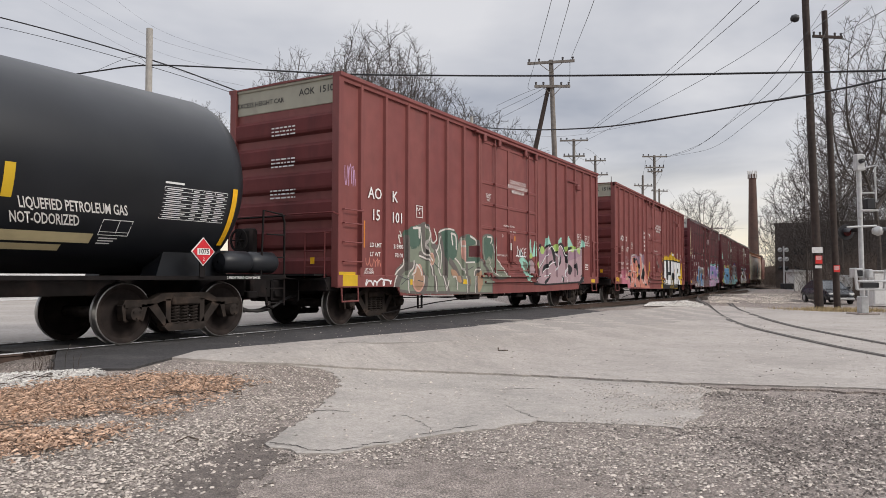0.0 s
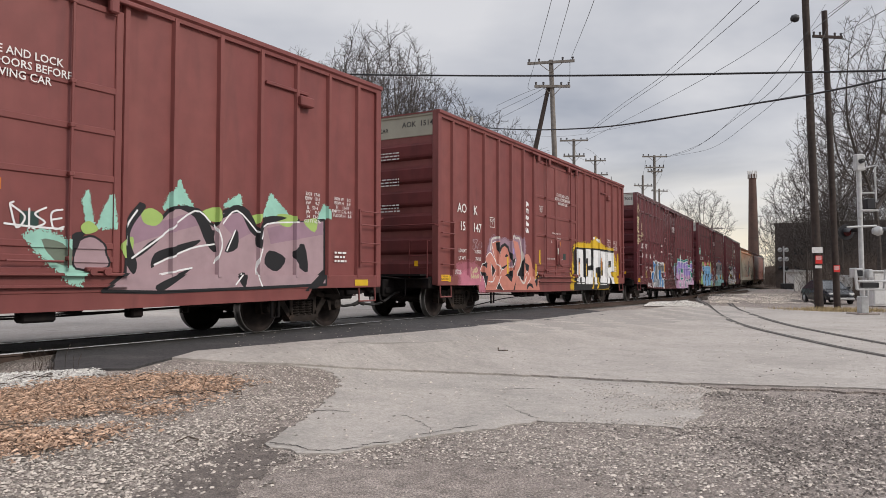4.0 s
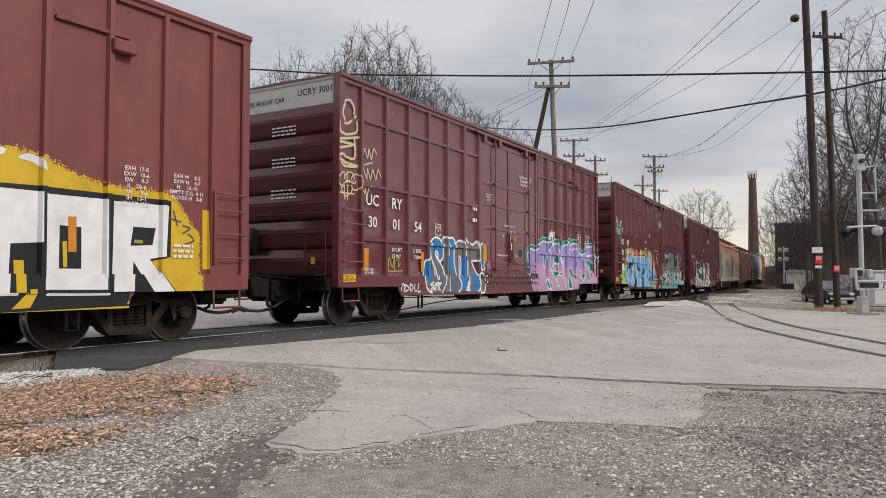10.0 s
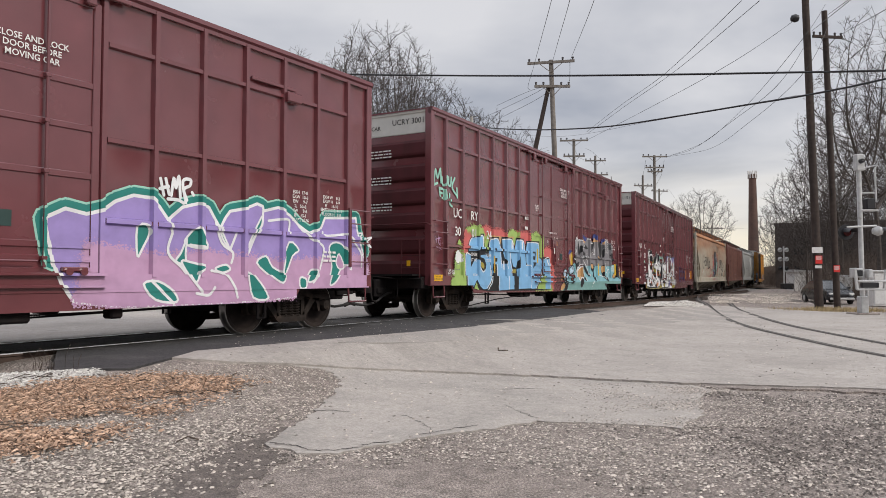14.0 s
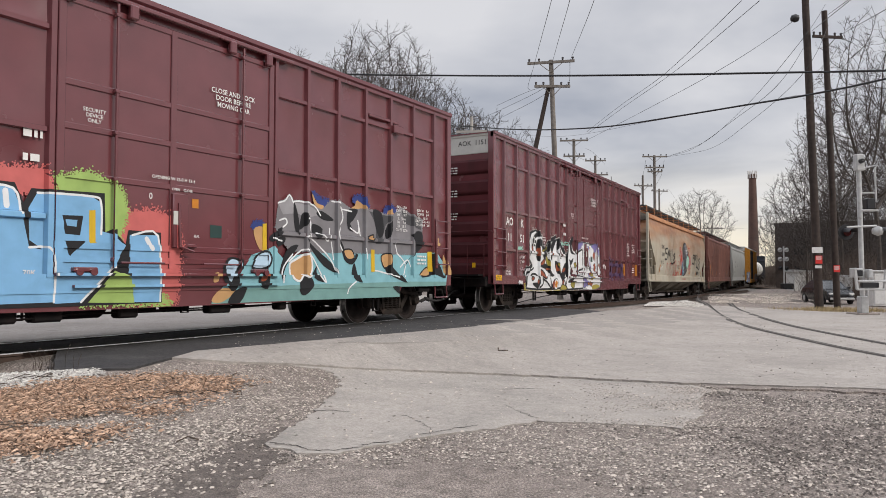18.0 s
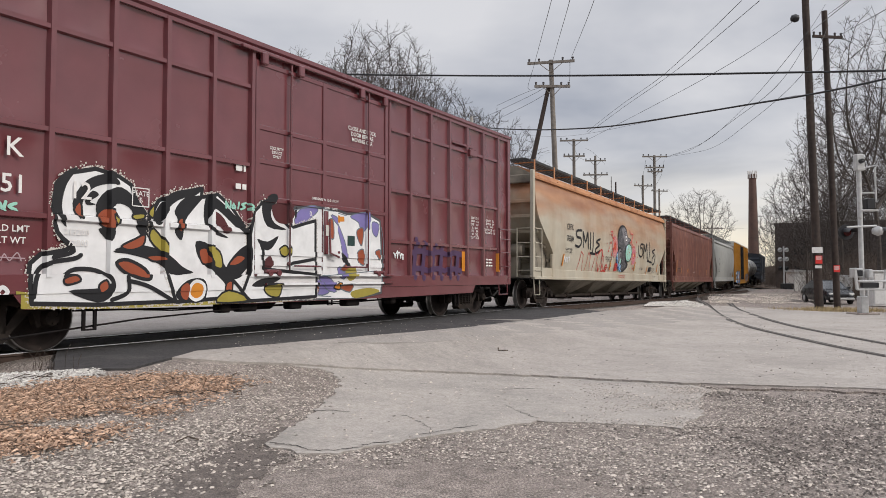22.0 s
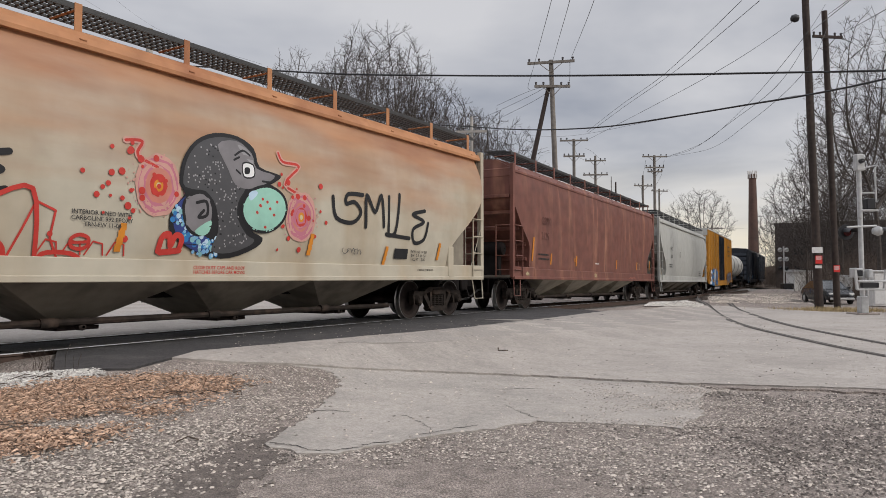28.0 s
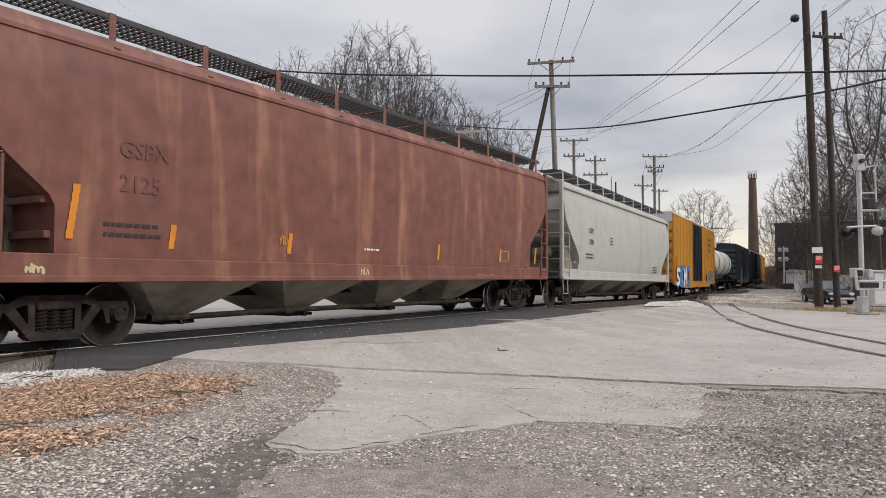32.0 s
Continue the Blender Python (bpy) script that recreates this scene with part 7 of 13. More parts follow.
    p.blob([(5.35, 0.82), (5.70, 0.80), (5.80, 0.67), (5.51, 0.75), (5.31, 0.64)], "black")
    p.shape([(5.89, 0.89), (6.16, 1.20), (6.08, 0.70)], "black")
    p.shape([(4.32, 0.63), (4.49, 0.94), (4.44, 0.65)], "black")
    p.shape([(4.36, 1.83), (4.47, 1.85), (4.49, 1.70), (4.40, 1.66)], "lilac")
    p.curve([(2.91, 1.75), (2.97, 1.99), (3.06, 2.06), (3.36, 2.11)], 0.060, "chalk")
    p.curve([(4.32, 1.94), (4.45, 2.21), (4.59, 2.15), (4.87, 2.13), (5.02, 1.63), (4.89, 1.31), (4.69, 1.09), (5.02, 0.83), (5.22, 0.99)], 0.060, "chalk")
    p.curve([(3.52, 1.71), (3.46, 1.47), (3.57, 1.26)], 0.060, "chalk")
    p.curve([(2.28, 1.18), (2.47, 1.40), (2.85, 1.67), (3.12, 1.54), (3.32, 1.33)], 0.022, "white")
    p.curve([(3.05, 1.95), (3.25, 2.00)], 0.022, "white")
    p.curve([(3.00, 1.87), (3.14, 1.61), (3.33, 1.32), (3.49, 1.31)], 0.022, "white")
    p.curve([(2.93, 1.40), (2.98, 1.22), (2.99, 0.91), (2.81, 0.89)], 0.022, "white")
    p.curve([(2.69, 0.89), (2.95, 0.88), (3.13, 1.08), (3.25, 1.21)], 0.022, "white")
    p.curve([(3.65, 1.25), (3.32, 0.87), (3.19, 0.68)], 0.022, "white")
    p.curve([(3.39, 1.68), (3.51, 1.28), (3.75, 1.23)], 0.022, "white")
    p.curve([(5.33, 0.81), (5.57, 1.01), (5.40, 1.19), (5.15, 0.92)], 0.022, "white")
    p.curve([(5.89, 0.91), (6.16, 1.18), (6.22, 0.89)], 0.022, "white")
    p.curve([(4.13, 1.30), (4.43, 1.33), (4.60, 1.58)], 0.022, "white")
    p.curve([(2.28, 1.16), (2.55, 0.71)], 0.022, "white")
    p.curve([(3.35, 0.86), (3.65, 0.65)], 0.022, "white")
    p.shape([(3.97, 1.58), (4.07, 1.59), (4.07, 1.11), (3.98, 1.11)], "yellow")
    p.shape([(6.30, 1.87), (6.41, 1.88), (6.41, 1.42), (6.30, 1.42)], "yellow")
    p.shape([(5.90, 1.43), (6.02, 1.43), (6.03, 0.97), (5.91, 0.97)], "yellow")
    p.curve([(1.64, 1.09), (1.67, 1.22), (1.75, 1.14), (1.79, 1.24)], 0.030, "cream")
    p.curve([(1.88, 1.20), (1.87, 1.10), (1.93, 1.14), (1.89, 1.16)], 0.030, "cream")
    p.curve([(1.96, 1.17), (1.99, 1.23), (2.03, 1.17), (1.99, 1.12), (1.96, 1.17)], 0.030, "cream")
    p.curve([(2.05, 1.26), (2.07, 1.13), (2.14, 1.19), (2.05, 1.26)], 0.030, "cream")
    p.curve([(1.66, 0.94), (1.70, 1.06), (1.75, 0.98), (1.80, 1.07), (1.82, 0.96), (1.89, 1.07), (1.94, 0.96), (2.00, 1.06), (2.05, 0.98), (2.13, 1.05)], 0.030, "cream")
    p.curve([(2.15, 1.06), (2.22, 1.05), (2.18, 0.96)], 0.030, "cream")
    p.curve([(2.19, 0.92), (2.19, 0.90)], 0.030, "cream")
    p.curve([(1.86, 1.95), (1.91, 1.98), (1.88, 1.87)], 0.016, "dust")
    p.curve([(1.93, 1.94), (1.99, 1.99), (1.98, 1.89), (1.93, 1.92)], 0.016, "dust")
    p.curve([(2.02, 1.98), (2.12, 1.99), (2.05, 1.87), (2.16, 1.98)], 0.016, "dust")
    p.curve([(1.89, 1.83), (1.87, 1.73), (1.99, 1.75), (2.01, 1.87), (2.03, 1.73), (2.09, 1.83), (2.12, 1.74), (2.19, 1.88), (2.21, 1.76)], 0.016, "dust")
    p.curve([(2.26, 1.95), (2.28, 1.75)], 0.016, "dust")
    p.curve([(2.32, 1.95), (2.38, 1.87), (2.34, 1.78), (2.40, 1.83)], 0.016, "dust")
    p.done(labels={"salmon": "salmon spray-painted letters with black shadows"})
    # white block letters outlined in black on a yellow cloud
    p = Paint(c2, LB, box_bands(False))
    p.shape([(9.13, 0.64), (9.17, 0.93), (9.11, 1.24), (9.30, 1.48), (9.42, 1.57), (9.43, 1.90), (9.31, 1.96), (9.47, 2.11), (9.78, 2.22), (10.55, 2.27), (11.43, 2.27), (11.52, 2.40), (11.70, 2.51), (12.00, 2.57), (12.31, 2.52), (12.57, 2.43), (12.83, 2.32), (13.18, 2.23), (14.25, 2.21), (14.44, 2.05), (14.58, 1.83), (14.77, 1.65), (14.81, 0.76), (14.10, 0.75), (14.10, 0.48)], "yellow", fuzz=0.035)
    p.blob([(11.68, 2.50), (11.80, 2.57), (11.94, 2.56), (11.89, 2.48)], "white")
    p.blob([(12.09, 2.47), (12.21, 2.54), (12.37, 2.49), (12.41, 2.35), (12.28, 2.43)], "white")
    p.shape([(9.45, 1.93), (9.67, 2.10), (10.65, 2.11), (12.31, 2.15), (14.29, 2.13), (14.29, 1.30), (13.97, 1.23), (14.41, 0.73), (14.02, 0.61), (12.34, 0.58), (9.48, 0.54)], "black")
    p.shape([(9.72, 2.04), (10.56, 2.04), (10.60, 0.87), (10.24, 0.85), (10.25, 1.15), (10.04, 1.13), (10.04, 0.85), (9.72, 0.85), (9.75, 1.39)], "white")
    p.shape([(10.68, 2.09), (11.46, 2.08), (11.47, 1.49), (11.12, 1.46), (11.13, 1.75), (10.83, 1.73), (10.84, 1.07), (11.13, 1.06), (11.13, 1.30), (11.50, 1.30), (11.53, 0.82), (10.69, 0.83)], "white")
    p.shape([(11.57, 2.08), (12.38, 2.08), (12.39, 1.44), (12.02, 1.41), (12.00, 0.81), (11.73, 0.80), (11.72, 1.43), (11.55, 1.46)], "white")
    p.shape([(12.42, 2.06), (13.25, 2.06), (13.27, 0.83), (12.43, 0.84)], "white")
    p.shape([(13.37, 2.05), (14.25, 2.05), (14.22, 1.31), (13.94, 1.26), (14.36, 0.76), (14.02, 0.75), (13.68, 1.22), (13.67, 0.80), (13.36, 0.80)], "white")
    p.shape([(10.03, 1.72), (10.24, 1.72), (10.24, 1.50), (10.03, 1.50)], "black")
    p.shape([(12.62, 1.67), (12.91, 1.66), (12.92, 1.11), (12.62, 1.11)], "black")
    p.shape([(13.67, 1.71), (14.03, 1.71), (13.98, 1.46), (13.63, 1.44)], "black")
    p.shape([(10.07, 1.58), (10.17, 1.57), (10.17, 1.11), (10.08, 1.13)], "orange")
    p.shape([(10.89, 1.54), (10.98, 1.54), (10.98, 1.10), (10.88, 1.08)], "yellow")
    p.shape([(11.51, 1.27), (11.54, 1.28), (11.57, 0.85), (11.51, 0.85)], "yellow")
    p.shape([(12.06, 1.21), (12.18, 1.21), (12.20, 0.81), (12.08, 0.81)], "yellow")
    p.shape([(12.73, 1.79), (12.84, 1.79), (12.85, 1.33), (12.74, 1.33)], "orange")
    p.shape([(12.66, 1.46), (12.72, 1.47), (12.73, 1.13), (12.68, 1.13)], "yellow")
    p.shape([(13.69, 1.53), (13.82, 1.53), (13.83, 1.48), (13.69, 1.48)], "mustard")
    p.shape([(11.42, 0.61), (11.62, 0.77), (11.71, 0.77), (11.66, 0.62)], "yellow")
    p.shape([(12.03, 0.61), (12.21, 0.80), (12.33, 0.78), (12.25, 0.62)], "yellow")
    p.shape([(13.56, 0.63), (13.64, 0.74), (13.73, 0.63)], "yellow")
    p.shape([(11.59, 0.85), (11.68, 0.85), (11.69, 0.77), (11.59, 0.77)], "yellow")
    p.shape([(12.24, 0.85), (12.33, 0.85), (12.33, 0.77), (12.25, 0.77)], "yellow")
    p.curve([(9.74, 0.82), (10.11, 0.82)], 0.035, "white")
    p.curve([(10.27, 0.81), (10.59, 0.81)], 0.035, "white")
    p.curve([(10.72, 0.80), (11.50, 0.80)], 0.035, "white")
    p.curve([(11.75, 0.79), (12.09, 0.79)], 0.035, "white")
    p.curve([(12.46, 0.78), (13.30, 0.77)], 0.035, "white")
    p.curve([(9.84, 1.96), (9.86, 0.93)], 0.020, "dgrey")
    p.curve([(13.26, 2.04), (13.28, 0.85)], 0.020, "dgrey")
    p.curve([(10.57, 2.02), (10.60, 0.88)], 0.020, "dgrey")
    p.curve([(11.46, 2.06), (11.49, 1.49)], 0.020, "dgrey")
    p.curve([(14.33, 1.98), (14.40, 1.77)], 0.025, "dgrey")
    p.curve([(14.26, 1.87), (14.46, 1.83)], 0.025, "dgrey")
    p.curve([(14.50, 1.77), (14.63, 1.74), (14.50, 1.66)], 0.025, "dgrey")
    p.curve([(14.60, 1.65), (14.70, 1.56), (14.53, 1.49)], 0.025, "dgrey")
    p.curve([(9.20, 2.01), (9.25, 1.88)], 0.035, "black")
    p.curve([(9.25, 1.90), (9.33, 2.06), (9.37, 1.89)], 0.035, "black")
    p.curve([(9.41, 2.08), (9.39, 1.90)], 0.035, "black")
    p.curve([(9.39, 2.08), (9.52, 2.12)], 0.035, "black")
    p.curve([(9.39, 1.99), (9.47, 2.01)], 0.035, "black")
    p.shape([(14.85, 2.04), (14.96, 2.04), (14.97, 1.12), (14.86, 1.12)], "yellow")
    p.done(labels={"white": "white block letters outlined in black"})
    # blue and grey letters edged in white
    p = Paint(c3, LB, box_bands(True))
    p.shape([(3.47, 1.77), (3.57, 1.89), (3.73, 1.95), (3.92, 1.92), (4.03, 1.79), (4.09, 1.64), (4.08, 1.50), (4.00, 1.41), (3.91, 1.39), (3.97, 1.32), (4.08, 1.19), (4.16, 1.02), (4.14, 0.86), (4.06, 0.73), (3.97, 0.65), (3.50, 0.64), (3.40, 0.68), (3.24, 0.79), (3.17, 1.07), (3.23, 1.34), (3.35, 1.43), (3.48, 1.48), (3.53, 1.45), (3.48, 1.59)], "stone")
    p.shape([(3.62, 1.35), (4.01, 1.26), (4.16, 1.02), (4.14, 0.86), (4.06, 0.73), (3.97, 0.65), (3.57, 0.64), (3.55, 0.94)], "steel")
    p.shape([(3.47, 1.77), (3.57, 1.89), (3.73, 1.95), (3.92, 1.92), (4.03, 1.79), (4.09, 1.64), (4.08, 1.50), (4.00, 1.41), (3.91, 1.39), (3.82, 1.47), (3.69, 1.58), (3.48, 1.54)], "blue")
    p.shape([(3.17, 1.07), (3.23, 1.34), (3.35, 1.43), (3.48, 1.48), (3.54, 1.40), (3.55, 1.14), (3.51, 0.90), (3.20, 0.91)], "blue")
    p.blob([(3.70, 1.58), (3.76, 1.62), (3.82, 1.57), (3.84, 1.50), (3.79, 1.46), (3.74, 1.51)], "stone", "white", 0.050)
    p.blob([(3.70, 1.24), (3.76, 1.13), (3.80, 1.02), (3.79, 0.95), (3.74, 0.99), (3.69, 1.11)], "maroon", "white", 0.045)
    p.shape([(4.03, 1.90), (4.10, 1.97), (4.25, 1.97), (4.32, 1.88), (4.35, 1.71), (4.35, 0.93), (4.37, 0.66), (4.15, 0.63), (4.18, 0.93), (4.14, 1.15), (4.07, 1.30), (4.09, 1.66)], "stone")
    p.shape([(4.07, 1.28), (4.16, 1.28), (4.20, 0.93), (4.17, 0.73), (4.09, 0.72), (4.17, 1.01)], "steel")
    p.shape([(4.37, 1.95), (4.53, 1.97), (4.64, 1.91), (4.67, 1.81), (4.63, 1.69), (4.62, 1.46), (4.65, 1.16), (4.39, 1.15)], "blue")
    p.shape([(4.39, 1.15), (4.68, 1.19), (4.75, 1.04), (4.88, 0.89), (4.93, 0.81), (4.89, 0.71), (4.80, 0.64), (4.40, 0.65)], "steel")
    p.shape([(4.67, 1.80), (4.78, 1.89), (4.95, 1.93), (5.13, 1.84), (5.23, 1.69), (5.27, 1.57), (5.28, 0.93), (5.18, 0.66), (4.91, 0.65), (4.94, 0.81), (4.84, 0.97), (4.67, 1.23), (4.62, 1.46), (4.64, 1.69)], "stone")
    p.shape([(4.94, 1.40), (5.11, 1.60), (5.27, 1.57), (5.28, 0.93), (5.18, 0.66), (4.91, 0.65), (4.94, 0.81), (4.89, 1.01)], "blue")
    p.blob([(4.87, 1.49), (4.91, 1.53), (4.96, 1.40), (4.96, 1.16), (4.93, 1.04), (4.89, 1.12), (4.87, 1.32)], "maroon", "white", 0.045)
    p.shape([(5.18, 1.87), (5.22, 2.00), (5.32, 1.92), (5.59, 1.85), (5.74, 1.92), (5.84, 1.94), (5.89, 1.77), (5.93, 1.47), (5.55, 1.42), (5.75, 1.17), (5.92, 0.99), (5.97, 0.85), (5.94, 0.70), (5.86, 0.64), (5.34, 0.64), (5.33, 1.41), (5.26, 1.61)], "stone")
    p.shape([(5.61, 1.19), (5.75, 1.16), (5.92, 0.99), (5.97, 0.85), (5.93, 0.69), (5.85, 0.64), (5.55, 0.64), (5.52, 0.92)], "blue")
    p.shape([(5.18, 0.66), (5.25, 0.89), (5.34, 0.93), (5.35, 0.64)], "white")
    p.shape([(4.35, 1.15), (4.38, 0.65), (4.33, 0.65), (4.34, 0.93)], "white")
    p.curve([(4.34, 1.88), (4.36, 1.56)], 0.090, "white")
    p.blob([(5.92, 1.82), (6.02, 1.89), (6.13, 1.84), (6.17, 1.61), (6.19, 1.25), (6.11, 1.20), (5.99, 1.25), (5.94, 1.56)], "blue", "white", 0.055)
    p.blob([(5.88, 1.03), (5.97, 1.12), (6.11, 1.11), (6.22, 0.99), (6.24, 0.79), (6.20, 0.61), (6.01, 0.61), (5.96, 0.84)], "stone", "white", 0.055)
    p.curve([(3.53, 1.45), (3.48, 1.59), (3.47, 1.77), (3.57, 1.89), (3.73, 1.95), (3.92, 1.92), (4.03, 1.79), (4.09, 1.64), (4.08, 1.50), (4.00, 1.41), (3.91, 1.39), (3.82, 1.44), (3.74, 1.53)], 0.050, "white")
    p.curve([(3.53, 1.45), (3.48, 1.48), (3.35, 1.42), (3.23, 1.34), (3.17, 1.07), (3.23, 0.81), (3.37, 0.68), (3.50, 0.64)], 0.050, "white")
    p.curve([(3.53, 1.43), (3.63, 1.30), (3.71, 1.20)], 0.050, "white")
    p.curve([(3.82, 1.43), (3.97, 1.32), (4.08, 1.19), (4.16, 1.02), (4.14, 0.86), (4.06, 0.73), (3.98, 0.64)], 0.050, "white")
    p.curve([(4.02, 1.89), (4.10, 1.97), (4.24, 1.96), (4.31, 1.88), (4.34, 1.73)], 0.050, "white")
    p.curve([(4.37, 1.96), (4.53, 1.98), (4.64, 1.92), (4.67, 1.81), (4.64, 1.72), (4.61, 1.58), (4.63, 1.35), (4.72, 1.10), (4.88, 0.89), (4.93, 0.81), (4.90, 0.71), (4.79, 0.64)], 0.050, "white")
    p.curve([(4.67, 1.80), (4.78, 1.89), (4.95, 1.93), (5.13, 1.84), (5.24, 1.67), (5.28, 1.57)], 0.050, "white")
    p.curve([(5.17, 1.82), (5.22, 2.00), (5.32, 1.92), (5.59, 1.85), (5.74, 1.92), (5.84, 1.94), (5.89, 1.77), (5.92, 1.46), (5.55, 1.42), (5.75, 1.17), (5.92, 0.99), (5.97, 0.85), (5.94, 0.70), (5.86, 0.64)], 0.050, "white")
    p.curve([(5.33, 1.41), (5.35, 0.65)], 0.050, "white")
    p.curve([(3.66, 1.90), (3.66, 1.46)], 0.050, "dgrey")
    p.curve([(3.51, 1.42), (3.53, 1.21)], 0.050, "dgrey")
    p.curve([(4.28, 1.86), (4.30, 1.08)], 0.050, "dgrey")
    p.curve([(4.78, 1.86), (4.79, 1.28)], 0.050, "dgrey")
    p.curve([(5.43, 1.95), (5.46, 1.25)], 0.050, "dgrey")
    p.curve([(6.04, 1.85), (6.07, 1.26)], 0.050, "dgrey")
    p.curve([(4.42, 1.72), (4.44, 1.55)], 0.050, "dgrey")
    p.curve([(3.55, 0.88), (3.44, 0.84), (3.55, 0.78), (3.45, 0.72)], 0.040, "white")
    p.curve([(3.56, 0.81), (3.59, 0.73), (3.66, 0.74), (3.68, 0.85)], 0.040, "white")
    p.curve([(3.65, 0.73), (3.72, 0.88), (3.62, 0.81), (3.71, 0.80)], 0.040, "white")
    p.curve([(3.77, 0.88), (3.81, 0.72), (3.84, 0.85), (3.75, 0.79)], 0.040, "white")
    p.curve([(3.75, 0.86), (3.91, 0.86)], 0.040, "white")
    p.curve([(3.87, 0.70), (3.87, 0.69)], 0.040, "white")
    p.shape([(6.25, 1.89), (6.33, 1.89), (6.34, 1.45), (6.26, 1.44)], "yellow")
    p.blob([(6.37, 1.39), (6.50, 1.38), (6.53, 1.27), (6.39, 1.26)], "pink", fuzz=0.040)
    p.done(labels={"blue": "blue and grey spray-painted letters edged in white"})
    # lilac letters fading to pink, green shadow, white edges
    p = Paint(c3, LB, box_bands(True))
    rim = [(9.18, 1.22), (9.08, 1.75), (9.35, 1.89), (9.64, 1.84), (9.90, 1.92), (10.07, 2.05), (10.35, 2.16), (10.63, 2.15), (10.77, 2.04), (10.93, 1.85), (11.02, 1.93), (11.18, 2.06), (11.47, 2.14), (11.67, 2.10), (11.79, 1.93), (11.90, 1.78), (12.00, 1.95), (12.10, 2.07), (12.42, 2.14), (12.68, 2.24), (12.81, 2.21), (12.83, 2.13), (13.18, 2.22), (13.46, 2.10), (13.68, 1.94), (13.96, 1.81), (14.29, 1.93), (14.39, 2.12), (15.31, 2.18), (15.36, 1.93), (15.53, 1.52), (15.62, 1.11), (15.63, 0.76), (13.81, 0.76), (13.74, 0.67), (12.80, 0.61), (11.74, 0.59), (10.44, 0.59), (10.03, 0.60), (9.48, 0.68), (9.31, 0.90)]
    p.curve(rim[:-10], 0.30, "mint", False)
    p.curve(rim[:-10], 0.24, "teal", False)
    p.shape(rim, "lilac", "white", 0.05)
    p.shape([(9.64, 1.43), (10.08, 1.40), (10.82, 1.31), (11.18, 1.34), (11.64, 1.39), (12.14, 1.34), (12.79, 1.32), (13.20, 1.26), (13.85, 1.32), (14.45, 1.34), (15.38, 1.43), (15.55, 1.42), (15.62, 1.11), (15.63, 0.76), (13.81, 0.76), (13.74, 0.67), (12.80, 0.61), (11.74, 0.59), (10.44, 0.59), (10.03, 0.60), (9.48, 0.68)], "rose", fuzz=0.05)
    p.blob([(11.23, 1.50), (11.32, 1.67), (11.47, 1.77), (11.55, 1.68), (11.65, 1.45)], "teal", "white", 0.035)
    p.blob([(11.07, 1.24), (11.16, 1.37), (11.26, 1.58), (11.24, 1.37), (11.24, 1.20)], "teal", "white", 0.035)
    p.blob([(11.17, 1.24), (11.33, 1.23), (11.61, 1.16), (11.49, 1.08), (11.41, 0.92), (11.30, 1.04)], "teal", "white", 0.035)
    p.blob([(11.81, 1.14), (12.02, 1.20), (12.11, 1.12), (11.93, 1.07)], "teal", "white", 0.035)
    p.blob([(10.49, 0.90), (10.73, 0.94), (11.01, 0.78), (11.06, 0.63), (10.70, 0.67)], "teal", "white", 0.035)
    p.blob([(12.78, 2.03), (12.47, 1.48), (12.65, 1.71), (12.80, 1.89)], "teal", "white", 0.035)
    p.blob([(12.68, 1.24), (12.89, 1.36), (13.04, 1.18), (13.31, 1.05), (13.25, 0.90), (13.00, 1.01)], "teal", "white", 0.035)
    p.blob([(13.25, 1.11), (13.44, 1.62), (13.69, 1.49), (13.53, 1.38), (13.38, 1.09)], "teal", "white", 0.035)
    p.blob([(12.46, 1.05), (12.61, 1.01), (12.92, 0.65), (12.57, 0.66)], "teal", "white", 0.035)
    p.blob([(14.51, 1.56), (14.70, 1.67), (14.96, 1.58), (15.18, 1.15), (14.94, 1.24), (14.68, 0.93), (14.48, 0.86), (14.59, 1.20)], "teal", "white", 0.035)
    p.blob([(10.41, 1.72), (10.57, 1.74), (10.61, 1.63), (10.50, 1.41), (10.42, 1.30)], "teal", "white", 0.035)
    p.blob([(11.90, 1.78), (12.00, 1.62), (12.09, 1.46), (11.95, 1.61)], "teal", "white", 0.035)
    p.blob([(13.67, 0.99), (13.83, 0.96), (13.83, 0.81), (13.68, 0.81)], "teal", "white", 0.035)
    p.blob([(13.99, 1.12), (14.14, 1.12), (14.06, 0.95), (13.88, 0.92)], "teal", "white", 0.035)
    p.blob([(14.71, 1.28), (14.80, 1.45), (14.95, 1.20), (14.81, 1.16)], "rose", "white", 0.030)
    p.curve([(11.00, 1.65), (10.93, 1.36), (11.18, 1.14), (11.37, 0.93), (11.53, 0.77)], 0.045, "white")
    p.curve([(10.95, 1.83), (11.00, 1.67)], 0.045, "white")
    p.curve([(11.79, 1.93), (11.93, 1.55), (12.16, 1.40), (12.13, 1.23)], 0.045, "white")
    p.curve([(12.81, 2.13), (12.79, 1.89), (12.65, 1.71), (12.47, 1.36)], 0.045, "white")
    p.curve([(12.94, 1.97), (13.29, 2.02), (13.44, 2.00), (13.42, 1.78)], 0.045, "white")
    p.curve([(13.68, 1.92), (13.98, 1.72), (14.33, 1.59), (14.33, 1.38), (14.22, 1.10), (14.02, 0.90)], 0.045, "white")
    p.curve([(15.04, 1.86), (15.46, 1.51), (15.49, 1.21)], 0.045, "white")
    p.curve([(14.32, 1.85), (14.39, 1.78), (14.96, 1.84), (15.16, 1.86)], 0.045, "white")
    p.curve([(11.32, 1.49), (11.64, 1.46)], 0.045, "white")
